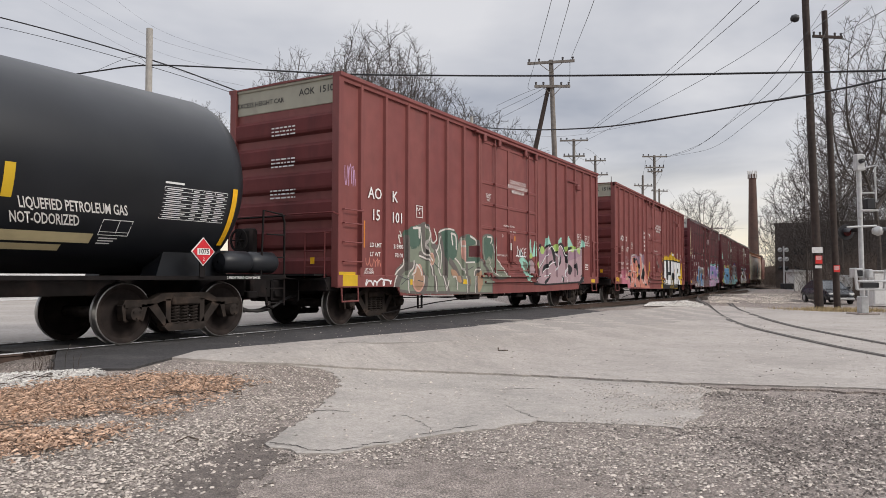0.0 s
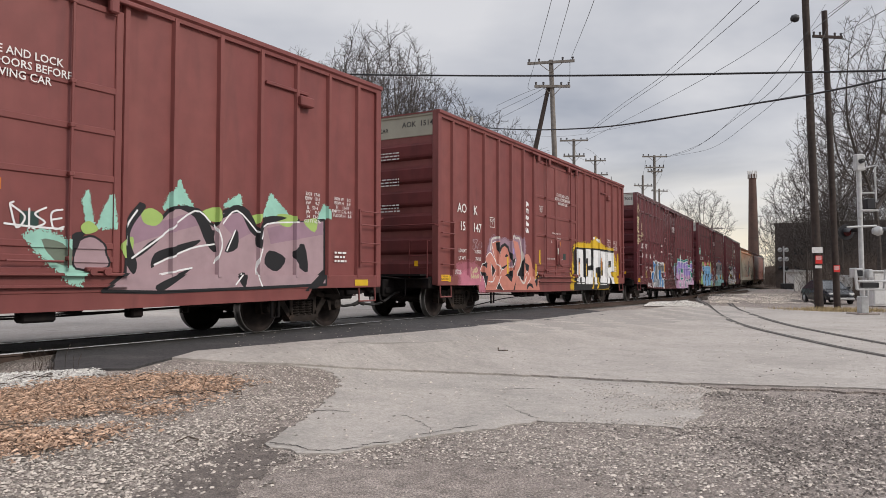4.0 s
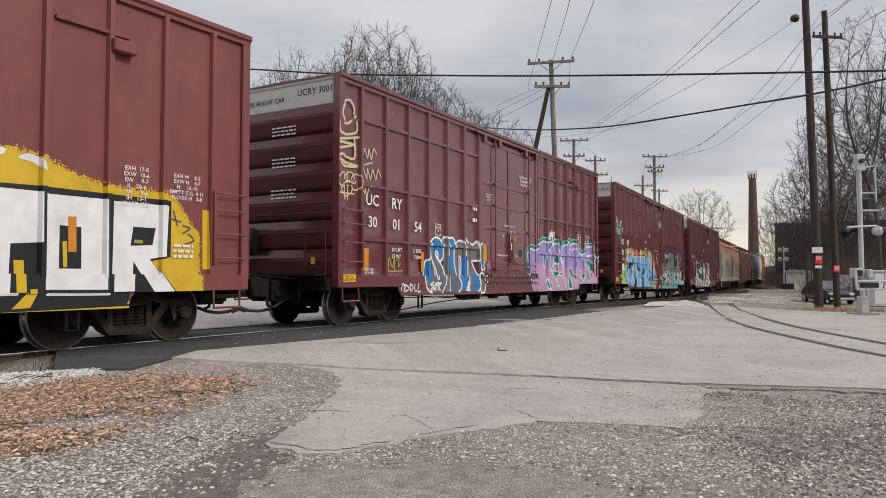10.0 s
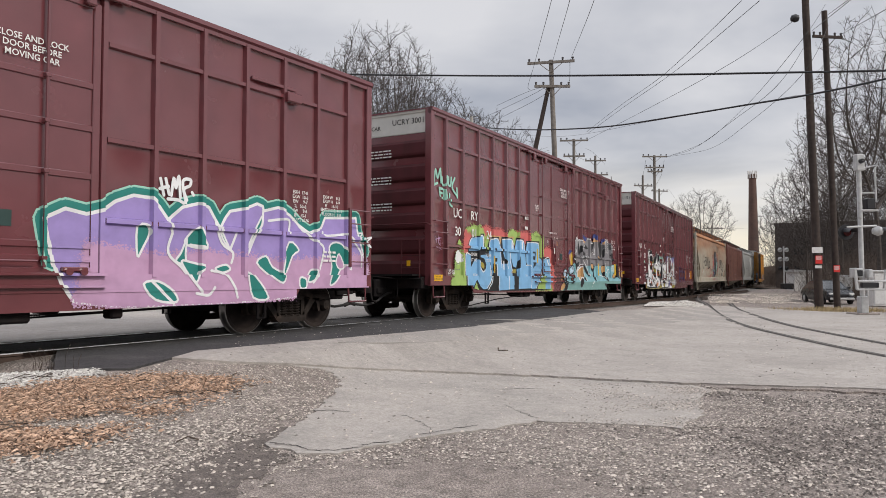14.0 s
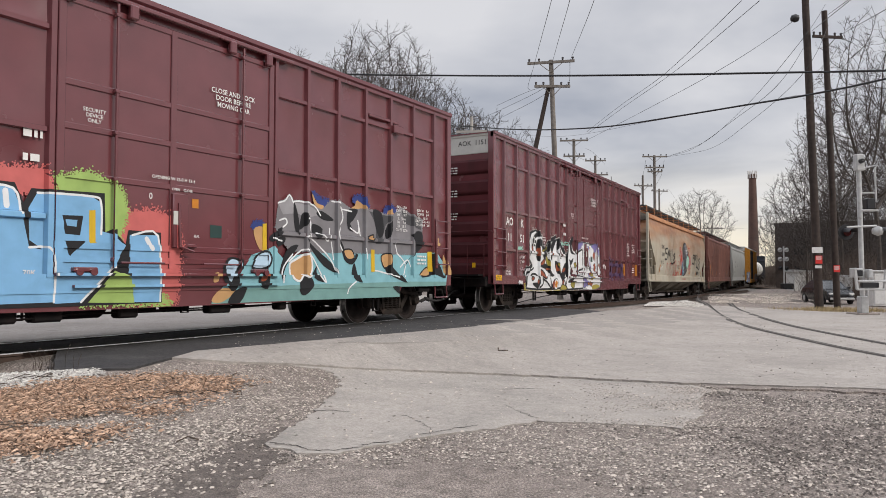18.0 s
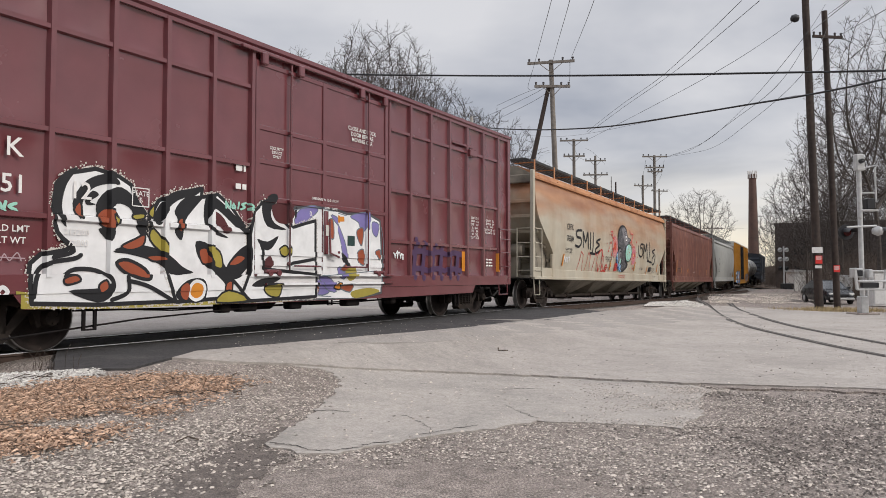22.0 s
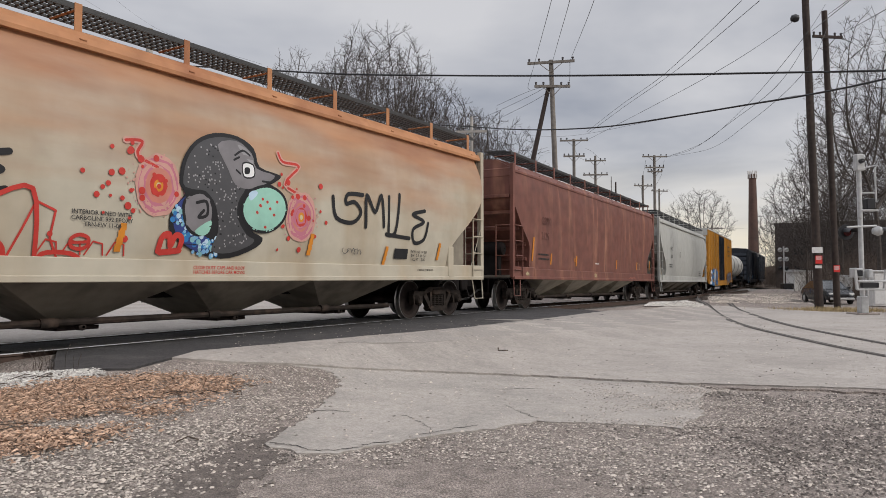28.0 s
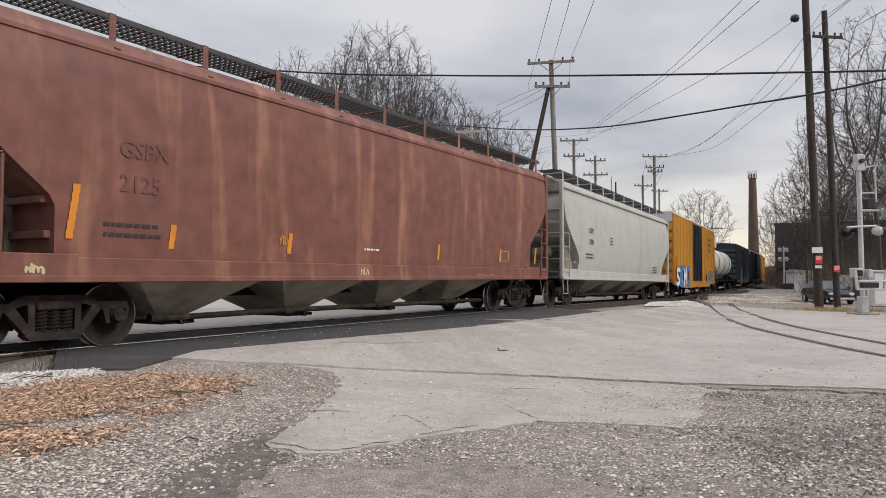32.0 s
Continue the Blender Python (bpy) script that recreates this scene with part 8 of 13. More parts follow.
    p.curve([(11.73, 1.10), (11.98, 1.05), (12.17, 0.83), (12.23, 0.67)], 0.045, "white")
    p.curve([(12.23, 1.71), (12.11, 1.46)], 0.045, "white")
    p.curve([(10.63, 0.94), (11.01, 0.61)], 0.045, "white")
    p.curve([(11.42, 0.75), (11.65, 0.72), (11.76, 0.84)], 0.045, "white")
    p.curve([(10.78, 2.45), (10.84, 2.21)], 0.050, "white")
    p.curve([(10.87, 2.46), (10.93, 2.23)], 0.050, "white")
    p.curve([(10.77, 2.30), (10.92, 2.35)], 0.050, "white")
    p.curve([(10.97, 2.22), (11.01, 2.48), (11.05, 2.34), (11.10, 2.52), (11.13, 2.20)], 0.050, "white")
    p.curve([(11.23, 2.13), (11.17, 2.45), (11.31, 2.49), (11.30, 2.40), (11.19, 2.33), (11.25, 2.17)], 0.050, "white")
    p.curve([(10.91, 2.16), (11.09, 2.16), (11.19, 2.12)], 0.050, "white")
    p.curve([(11.34, 2.30), (11.37, 2.26)], 0.050, "white")
    p.curve([(15.37, 1.87), (15.51, 1.88), (15.40, 1.77)], 0.035, "white")
    p.curve([(15.52, 1.77), (15.74, 1.81), (15.60, 1.72), (15.72, 1.61), (15.52, 1.68)], 0.035, "white")
    p.done(labels={"lilac": "lilac and pink spray-painted letters edged in white"})
    # grey letters over aqua, tan flames
    p = Paint(c4, LB, box_bands(True))
    p.n = 110
    p.shape([(8.96, 0.93), (9.33, 1.38), (9.65, 1.47), (9.82, 1.54), (10.09, 1.33), (11.16, 1.53), (12.31, 1.58), (13.85, 1.53), (15.19, 1.58), (15.60, 1.24), (15.51, 0.80), (13.89, 0.78), (13.79, 0.59), (10.19, 0.59), (8.48, 0.59), (8.55, 0.69), (8.75, 0.90)], "aqua")
    p.shape([(8.68, 0.78), (10.19, 0.86), (13.88, 0.90), (15.51, 0.89), (15.51, 0.80), (13.89, 0.76), (13.80, 0.57), (10.19, 0.58), (8.48, 0.58), (8.55, 0.69)], "jade")
    p.blob([(9.32, 1.87), (9.50, 1.94), (9.61, 1.85), (9.49, 1.75)], "navy", fuzz=0.030)
    p.blob([(10.85, 2.59), (11.09, 2.47), (11.30, 2.47), (11.09, 2.33)], "navy", fuzz=0.030)
    p.blob([(12.03, 2.57), (12.27, 2.64), (12.56, 2.48), (12.30, 2.39)], "navy", fuzz=0.030)
    p.blob([(13.07, 2.43), (13.36, 2.52), (13.61, 2.34), (13.24, 2.26)], "navy", fuzz=0.030)
    p.blob([(10.83, 2.56), (10.97, 2.39), (11.16, 2.35), (11.04, 2.24), (10.89, 2.36)], "tan")
    p.blob([(11.91, 2.35), (12.08, 2.43), (12.17, 2.55), (12.48, 2.39), (12.30, 2.32), (12.05, 2.30)], "tan")
    p.blob([(13.13, 2.23), (13.27, 2.47), (13.49, 2.30), (13.24, 2.16)], "tan")
    p.blob([(9.36, 1.80), (9.56, 1.86), (9.63, 1.70), (9.57, 1.45), (9.45, 1.54)], "tan")
    p.blob([(8.53, 1.04), (8.62, 1.08), (8.61, 0.94), (8.51, 0.92)], "tan")
    p.blob([(8.48, 0.63), (8.68, 0.82), (8.97, 0.78), (8.69, 0.60)], "tan")
    p.blob([(15.46, 1.53), (15.60, 1.36), (15.79, 1.07), (15.47, 1.12)], "tan")
    p.blob([(15.04, 1.89), (15.26, 1.93), (15.22, 1.69), (15.08, 1.71)], "tan")
    p.shape([(9.91, 2.29), (10.12, 2.36), (10.23, 2.47), (10.33, 2.36), (10.53, 2.38), (10.88, 2.33), (11.09, 2.25), (11.38, 2.47), (11.65, 2.46), (11.99, 2.34), (12.56, 2.39), (12.96, 2.33), (13.39, 2.32), (13.71, 2.52), (14.09, 2.40), (14.55, 2.31), (14.52, 1.78), (14.16, 1.52), (10.65, 1.48), (10.25, 1.48), (9.99, 1.70), (9.83, 1.87)], "grey", fuzz=0.015)
    p.shape([(9.96, 2.28), (10.12, 2.34), (10.23, 2.44), (10.33, 2.34), (10.54, 2.34), (10.85, 2.29), (11.04, 2.17), (10.64, 2.08), (10.44, 2.16), (10.07, 2.11)], "ash")
    p.shape([(12.56, 2.36), (12.96, 2.32), (13.39, 2.30), (13.13, 2.11), (12.97, 1.70), (12.78, 1.69), (12.80, 2.09)], "dgrey")
    p.shape([(13.71, 2.47), (14.06, 2.37), (14.48, 2.28), (14.49, 2.08), (13.84, 2.19)], "dgrey")
    p.blob([(10.34, 2.35), (10.43, 2.20), (10.50, 1.90), (10.43, 1.76), (10.35, 1.99)], "black")
    p.blob([(10.54, 2.13), (10.65, 2.18), (10.70, 2.02), (10.50, 1.86)], "black")
    p.blob([(11.09, 2.25), (11.45, 2.10), (11.15, 2.08), (10.94, 2.19)], "black")
    p.blob([(10.84, 1.99), (11.12, 1.91), (11.01, 1.72), (10.84, 1.81)], "black")
    p.blob([(11.86, 2.32), (12.18, 2.36), (12.06, 2.16), (11.94, 2.06), (12.07, 1.92), (11.87, 1.96)], "black")
    p.blob([(12.69, 2.40), (12.99, 2.34), (13.06, 1.95), (12.90, 1.83), (12.76, 2.09)], "black")
    p.blob([(13.11, 1.99), (13.40, 2.32), (13.33, 2.07), (13.18, 1.79)], "black")
    p.blob([(10.64, 1.72), (10.95, 1.52), (11.38, 1.27), (11.54, 1.08), (11.16, 1.21), (10.83, 1.50)], "black")
    p.blob([(10.18, 1.49), (10.47, 1.58), (10.23, 1.29), (10.11, 1.09), (10.06, 0.91), (10.00, 1.09)], "black")
    p.blob([(14.08, 1.95), (14.52, 2.04), (14.52, 1.67), (14.04, 1.43), (13.82, 1.20), (14.24, 1.65)], "black")
    p.blob([(11.00, 1.26), (10.96, 1.09), (11.19, 0.90), (10.84, 0.99)], "black")
    p.blob([(11.64, 1.73), (11.77, 1.55), (11.85, 1.37), (12.07, 1.36), (12.12, 1.47), (12.20, 1.43), (12.01, 1.25), (11.76, 1.35)], "black")
    p.blob([(12.07, 1.29), (12.20, 1.01), (12.28, 0.89), (12.00, 0.99)], "black")
    p.blob([(13.08, 1.39), (13.40, 1.21), (13.88, 0.88), (13.40, 0.99), (13.16, 1.09)], "black")
    p.blob([(13.33, 0.80), (13.81, 0.76), (13.66, 0.61)], "black")
    p.blob([(14.46, 0.99), (14.75, 1.23), (15.01, 1.57), (15.51, 0.99), (15.01, 1.06)], "black")
    p.blob([(8.74, 1.22), (8.85, 1.32), (9.04, 1.30), (9.11, 1.18), (9.00, 1.08), (9.05, 0.93), (8.93, 0.77), (8.79, 0.85), (8.70, 1.01)], "black")
    p.blob([(8.97, 0.79), (9.21, 0.83), (9.06, 0.58), (8.81, 0.59)], "black")
    p.blob([(10.51, 1.17), (10.75, 1.01), (10.84, 0.84), (10.62, 0.67), (10.47, 0.76)], "black")
    p.blob([(9.46, 0.88), (9.50, 1.08), (9.62, 1.21), (9.72, 1.01), (9.67, 0.80)], "black")
    p.blob([(9.85, 1.63), (10.01, 1.71), (10.14, 1.70), (10.10, 1.60), (9.93, 1.53)], "black")
    p.blob([(9.70, 1.70), (10.04, 1.88), (10.01, 1.75), (9.79, 1.61)], "black")
    p.blob([(8.81, 1.25), (8.94, 1.29), (9.05, 1.21), (8.95, 1.09), (8.86, 0.92), (8.77, 1.08)], "frost")
    p.blob([(9.34, 1.16), (9.45, 1.38), (9.66, 1.44), (9.76, 1.32), (9.66, 1.16)], "frost", "black", 0.040)
    p.blob([(9.52, 0.93), (9.55, 1.05), (9.63, 1.13), (9.66, 0.97)], "rust")
    p.blob([(10.25, 1.23), (10.41, 1.32), (10.65, 1.42), (10.81, 1.38), (10.84, 1.13), (10.73, 1.00), (10.57, 1.04), (10.46, 0.93), (10.29, 1.00)], "tan", "white", 0.040)
    p.blob([(11.75, 1.53), (11.99, 1.54), (12.07, 1.38), (11.85, 1.36)], "tan", "black", 0.030)
    p.blob([(12.97, 1.44), (13.25, 1.50), (13.30, 1.31), (13.09, 1.19)], "tan", "black", 0.030)
    p.blob([(14.43, 1.03), (14.73, 1.23), (14.84, 1.05)], "tan", "black", 0.030)
    p.blob([(12.46, 1.79), (12.70, 1.88), (12.65, 1.75)], "tan", "black", 0.030)
    p.curve([(9.93, 2.30), (10.12, 2.36), (10.23, 2.47), (10.33, 2.34)], 0.030, "white")
    p.curve([(10.34, 2.36), (10.53, 2.38), (10.88, 2.33), (11.06, 2.16)], 0.030, "white")
    p.curve([(11.38, 2.46), (11.65, 2.45)], 0.030, "white")
    p.curve([(10.23, 1.28), (10.67, 1.51), (11.06, 1.09), (11.17, 0.90), (11.00, 1.04)], 0.030, "white")
    p.curve([(10.05, 0.91), (10.09, 1.17), (10.32, 1.41)], 0.030, "white")
    p.curve([(10.64, 1.74), (10.80, 1.72), (11.33, 1.36), (11.52, 1.08)], 0.030, "white")
    p.curve([(11.65, 2.37), (11.71, 2.14), (11.53, 1.86), (11.70, 1.53)], 0.030, "white")
    p.curve([(11.37, 1.67), (11.44, 1.34)], 0.030, "white")
    p.curve([(11.94, 1.98), (12.20, 1.89), (12.18, 2.14), (12.26, 1.84)], 0.030, "white")
    p.curve([(12.38, 1.58), (12.43, 1.37)], 0.030, "white")
    p.curve([(12.71, 1.14), (12.98, 1.11), (13.58, 1.00)], 0.030, "white")
    p.curve([(13.47, 1.73), (13.56, 1.50)], 0.030, "white")
    p.curve([(9.99, 2.00), (10.13, 2.04), (10.17, 1.96), (10.08, 1.89)], 0.030, "white")
    p.curve([(9.79, 1.68), (10.05, 1.64)], 0.030, "white")
    p.curve([(10.68, 2.08), (10.79, 2.01), (10.74, 1.77)], 0.030, "white")
    p.curve([(10.94, 1.82), (11.11, 1.79), (11.28, 1.69), (11.32, 1.93)], 0.030, "white")
    p.curve([(11.70, 2.33), (11.98, 2.31)], 0.030, "white")
    p.curve([(13.54, 1.52), (13.85, 1.30), (13.79, 1.01)], 0.030, "white")
    p.curve([(12.07, 0.91), (11.88, 0.80), (11.82, 0.68)], 0.030, "white")
    p.curve([(13.67, 1.22), (13.94, 1.38), (14.07, 1.24)], 0.030, "white")
    p.shape([(12.62, 1.57), (12.74, 1.57), (12.75, 1.11), (12.63, 1.11)], "yellow")
    p.shape([(14.76, 1.59), (14.95, 1.59), (14.96, 1.13), (14.77, 1.13)], "yellow")
    p.shape([(9.56, 1.91), (9.65, 1.92), (9.66, 1.47), (9.56, 1.46)], "yellow")
    p.done(labels={"grey": "grey spray-painted letters over aqua"})
    # white letters edged in black, rust and mustard inside
    p = Paint(c5, LB, box_bands(True))
    p.shape([(2.08, 0.83), (2.32, 0.80), (7.47, 0.84), (7.47, 0.44), (2.12, 0.61)], "mustard")
    p.shape([(2.51, 1.89), (2.55, 2.15), (2.72, 2.35), (3.12, 2.46), (3.46, 2.40), (3.66, 2.30), (3.75, 2.09), (3.93, 1.87), (3.93, 1.64), (4.05, 1.47), (4.23, 1.33), (4.42, 1.15), (4.62, 1.01), (4.69, 0.77), (4.41, 0.64), (3.15, 0.63), (2.28, 0.67), (2.25, 0.93), (2.27, 1.17), (2.40, 1.29), (2.69, 1.34), (2.79, 1.38), (2.61, 1.58)], "chalk", fuzz=0.045)
    p.shape([(2.51, 1.89), (2.55, 2.15), (2.72, 2.35), (3.12, 2.46), (3.46, 2.40), (3.66, 2.30), (3.75, 2.09), (3.93, 1.87), (3.93, 1.64), (4.05, 1.47), (4.23, 1.33), (4.42, 1.15), (4.62, 1.01), (4.69, 0.77), (4.41, 0.64), (3.15, 0.63), (2.28, 0.67), (2.25, 0.93), (2.27, 1.17), (2.40, 1.29), (2.69, 1.34), (2.79, 1.38), (2.61, 1.58)], "white", "black", 0.060)
    p.shape([(3.94, 1.81), (4.11, 2.12), (4.45, 2.27), (4.90, 2.38), (4.88, 2.24), (5.21, 2.32), (5.50, 2.13), (5.88, 1.74), (5.89, 1.11), (5.66, 0.68), (4.41, 0.63), (4.19, 1.19), (4.27, 1.47), (4.02, 1.58)], "chalk", fuzz=0.045)
    p.shape([(3.94, 1.81), (4.11, 2.12), (4.45, 2.27), (4.90, 2.38), (4.88, 2.24), (5.21, 2.32), (5.50, 2.13), (5.88, 1.74), (5.89, 1.11), (5.66, 0.68), (4.41, 0.63), (4.19, 1.19), (4.27, 1.47), (4.02, 1.58)], "white", "black", 0.060)
    p.shape([(5.85, 1.71), (5.95, 2.11), (6.17, 2.29), (6.43, 2.28), (6.57, 2.04), (6.83, 1.87), (7.18, 1.97), (7.50, 2.05), (7.51, 0.64), (5.64, 0.60), (5.87, 1.11)], "chalk", fuzz=0.045)
    p.shape([(5.85, 1.71), (5.95, 2.11), (6.17, 2.29), (6.43, 2.28), (6.57, 2.04), (6.83, 1.87), (7.18, 1.97), (7.50, 2.05), (7.51, 0.64), (5.64, 0.60), (5.87, 1.11)], "white", "black", 0.060)
    p.blob([(2.49, 1.93), (2.54, 2.19), (2.72, 2.38), (2.87, 2.44), (2.72, 2.21), (2.66, 1.91), (2.73, 1.65), (2.60, 1.78)], "black")
    p.blob([(2.80, 1.96), (2.90, 2.19), (3.07, 2.34), (3.35, 2.42), (3.49, 2.29), (3.28, 2.27), (3.08, 2.19), (2.95, 2.02), (2.89, 1.76)], "black")
    p.blob([(3.13, 1.98), (3.28, 2.18), (3.51, 2.25), (3.75, 2.09), (3.89, 1.87), (3.90, 1.53), (3.74, 1.71), (3.67, 1.94), (3.50, 2.02), (3.36, 1.97), (3.18, 1.81)], "black")
    p.blob([(3.17, 1.65), (3.38, 1.66), (3.33, 1.49)], "black")
    p.blob([(3.35, 1.35), (3.68, 1.46), (4.03, 1.43), (4.31, 1.33), (4.56, 1.15), (4.75, 1.07), (4.53, 1.04), (4.34, 1.04), (4.13, 1.19), (3.85, 1.28), (3.57, 1.33)], "black")
    p.blob([(4.02, 1.81), (4.13, 2.07), (4.38, 2.23), (4.86, 2.36), (4.77, 2.26), (4.46, 2.16), (4.25, 1.98), (4.13, 1.77)], "black")
    p.blob([(4.39, 1.99), (4.57, 2.20), (4.91, 2.26), (4.75, 2.06), (4.59, 1.86), (4.53, 1.56), (4.40, 1.67), (4.45, 1.86)], "black")
    p.blob([(4.96, 2.22), (5.11, 2.29), (5.49, 2.07), (5.88, 1.73), (5.71, 1.74), (5.33, 2.00), (5.13, 2.09), (5.03, 1.94), (5.06, 1.80), (5.43, 1.64), (5.19, 1.67), (4.95, 1.84)], "black")
    p.blob([(4.79, 1.55), (5.07, 1.50), (5.35, 1.21), (5.51, 0.96), (5.43, 0.74), (5.31, 0.91), (5.06, 1.11), (4.84, 1.30)], "black")
    p.blob([(5.39, 1.15), (5.63, 1.42), (5.88, 1.53), (5.89, 1.22), (5.65, 1.00), (5.45, 0.98)], "black")
    p.blob([(6.14, 2.22), (6.37, 2.44), (6.52, 2.40), (6.35, 2.14), (6.44, 1.94), (6.74, 1.84), (6.27, 1.87)], "black")
    p.blob([(4.48, 0.87), (4.66, 0.97), (4.90, 0.97), (4.98, 0.81), (4.90, 0.62), (4.53, 0.63), (4.40, 0.73)], "black")
    p.blob([(2.74, 0.82), (3.15, 0.85), (3.38, 0.92), (3.36, 0.75), (3.15, 0.66)], "black")
    p.blob([(2.98, 2.04), (3.08, 2.16), (3.17, 2.11), (3.04, 2.01), (3.13, 1.98), (3.00, 1.96)], "black")
    p.blob([(6.01, 1.64), (6.28, 1.61), (6.54, 1.72), (6.38, 1.50), (6.18, 1.47)], "black")
    p.blob([(5.90, 0.85), (6.12, 0.97), (6.58, 0.99), (6.25, 0.85)], "black")
    p.blob([(2.82, 1.88), (2.91, 2.00), (2.93, 1.78)], "rust", "black", 0.030)
    p.blob([(3.14, 1.81), (3.24, 1.93), (3.39, 1.92), (3.47, 1.80), (3.40, 1.67), (3.24, 1.68)], "rust", "black", 0.030)
    p.blob([(4.46, 1.85), (4.55, 1.89), (4.54, 1.69), (4.47, 1.71)], "rust", "black", 0.030)
    p.blob([(4.85, 1.41), (5.00, 1.45), (5.07, 1.24), (4.92, 1.21)], "rust", "black", 0.030)
    p.blob([(5.45, 1.20), (5.63, 1.36), (5.81, 1.32), (5.64, 1.20)], "rust", "black", 0.030)
    p.blob([(3.52, 1.43), (3.73, 1.54), (3.89, 1.61), (3.86, 1.45), (3.66, 1.38)], "rust", "black", 0.030)
    p.blob([(2.68, 0.98), (2.84, 1.03), (2.90, 0.95), (2.71, 0.90)], "rust", "black", 0.030)
    p.blob([(3.16, 0.89), (3.27, 0.96), (3.31, 0.85), (3.20, 0.78)], "rust", "black", 0.030)
    p.blob([(5.37, 0.91), (5.48, 0.93), (5.46, 0.74), (5.34, 0.79)], "rust", "black", 0.030)
    p.blob([(3.93, 1.30), (4.15, 1.32), (4.25, 1.25), (4.03, 1.23)], "rust", "black", 0.030)
    p.blob([(3.45, 1.20), (3.63, 1.24), (3.91, 1.11), (3.96, 0.98), (3.80, 0.98), (3.57, 1.07)], "rust", "black", 0.050)
    p.blob([(3.97, 1.54), (4.03, 1.71), (4.29, 1.42), (4.20, 1.35)], "mustard", "black", 0.030)
    p.blob([(3.94, 1.92), (4.04, 2.05), (4.03, 1.86)], "mustard", "black", 0.030)
    p.blob([(5.01, 1.49), (5.26, 1.41), (5.32, 1.15), (5.12, 1.20)], "mustard", "black", 0.030)
    p.blob([(5.17, 0.60), (5.41, 0.79), (5.89, 0.62)], "mustard", "black", 0.030)
    p.blob([(3.69, 1.88), (3.87, 1.91), (3.87, 1.84), (3.72, 1.81)], "mustard", "black", 0.030)
    p.blob([(3.37, 1.86), (3.47, 1.83), (3.43, 1.71)], "mustard", "black", 0.030)
    p.blob([(6.57, 1.49), (6.71, 1.56), (6.81, 1.47), (6.71, 1.36), (6.58, 1.40)], "mustard", "black", 0.030)
    p.blob([(6.19, 0.84), (6.58, 0.88), (6.55, 0.66), (6.29, 0.69)], "mustard", "black", 0.030)
    p.blob([(4.65, 0.85), (4.76, 0.94), (4.91, 0.88), (4.91, 0.72), (4.77, 0.65), (4.65, 0.72)], "orange", "white", 0.050)
    p.blob([(4.48, 0.83), (4.59, 0.91), (4.65, 0.84), (4.61, 0.66), (4.51, 0.70)], "rust")
    p.blob([(6.38, 2.24), (6.74, 2.31), (6.95, 2.15), (6.77, 1.95), (6.47, 1.98)], "maroon")
    p.blob([(5.13, 2.04), (5.31, 1.97), (5.47, 1.74), (5.34, 1.71), (5.17, 1.85)], "maroon")
    p.blob([(6.18, 1.24), (6.34, 1.37), (6.41, 1.22), (6.28, 1.11)], "maroon")
    p.curve([(2.70, 1.01), (2.84, 1.10), (3.14, 1.09), (3.36, 0.96), (3.34, 0.79), (3.07, 0.73)], 0.060, "black")
    p.curve([(2.30, 0.75), (2.33, 1.01), (2.47, 1.17), (2.83, 1.24), (2.93, 1.29)], 0.060, "black")
    p.curve([(3.60, 1.01), (3.60, 0.79), (3.36, 0.69)], 0.060, "black")
    p.curve([(4.36, 0.65), (3.92, 0.87), (3.60, 0.95)], 0.060, "black")
    p.curve([(5.48, 0.96), (5.66, 0.80), (5.86, 0.61)], 0.060, "black")
    p.curve([(2.53, 1.25), (2.83, 1.34), (2.68, 1.50)], 0.060, "black")
    p.curve([(5.66, 1.11), (5.87, 1.22)], 0.060, "black")
    p.curve([(6.75, 1.23), (7.46, 1.33)], 0.060, "black")
    p.curve([(6.18, 1.14), (7.46, 1.05)], 0.060, "black")
    p.curve([(6.18, 1.14), (6.15, 1.54)], 0.060, "black")
    p.curve([(1.92, 1.20), (1.96, 1.28), (2.02, 1.20), (2.11, 1.30), (2.16, 1.20)], 0.015, "dust")
    p.curve([(1.88, 1.24), (2.20, 1.23)], 0.015, "dust")
    p.curve([(5.37, 2.22), (5.38, 2.12)], 0.035, "mint")
    p.curve([(5.37, 2.22), (5.46, 2.12), (5.47, 2.23)], 0.035, "mint")
    p.curve([(5.53, 2.20), (5.57, 2.14), (5.51, 2.13), (5.53, 2.20)], 0.035, "mint")
    p.curve([(5.65, 2.23), (5.63, 2.13)], 0.035, "mint")
    p.curve([(5.80, 2.23), (5.71, 2.20), (5.78, 2.16), (5.69, 2.12)], 0.035, "mint")
    p.curve([(5.84, 2.22), (5.92, 2.18), (5.84, 2.13), (5.94, 2.13)], 0.035, "mint")
    p.curve([(1.70, 1.90), (1.71, 1.80), (1.79, 1.85), (1.71, 1.90)], 0.040, "mint")
    p.curve([(1.82, 1.90), (1.85, 1.81), (1.89, 1.89), (1.93, 1.81), (1.96, 1.91)], 0.040, "mint")
    p.curve([(2.08, 1.90), (2.00, 1.86), (2.08, 1.82)], 0.040, "mint")
    p.curve([(1.69, 0.84), (1.76, 0.89), (1.81, 0.85), (1.74, 0.79), (1.81, 0.76)], 0.050, "white")
    p.curve([(1.86, 0.82), (1.92, 0.88), (1.98, 0.82), (1.91, 0.76), (1.86, 0.82)], 0.050, "white")
    p.done(labels={"white": "white spray-painted letters edged in black"})
    # the rest of it over the door: white and violet
    p = Paint(c5, LB, box_bands(True))
    p.n = 150
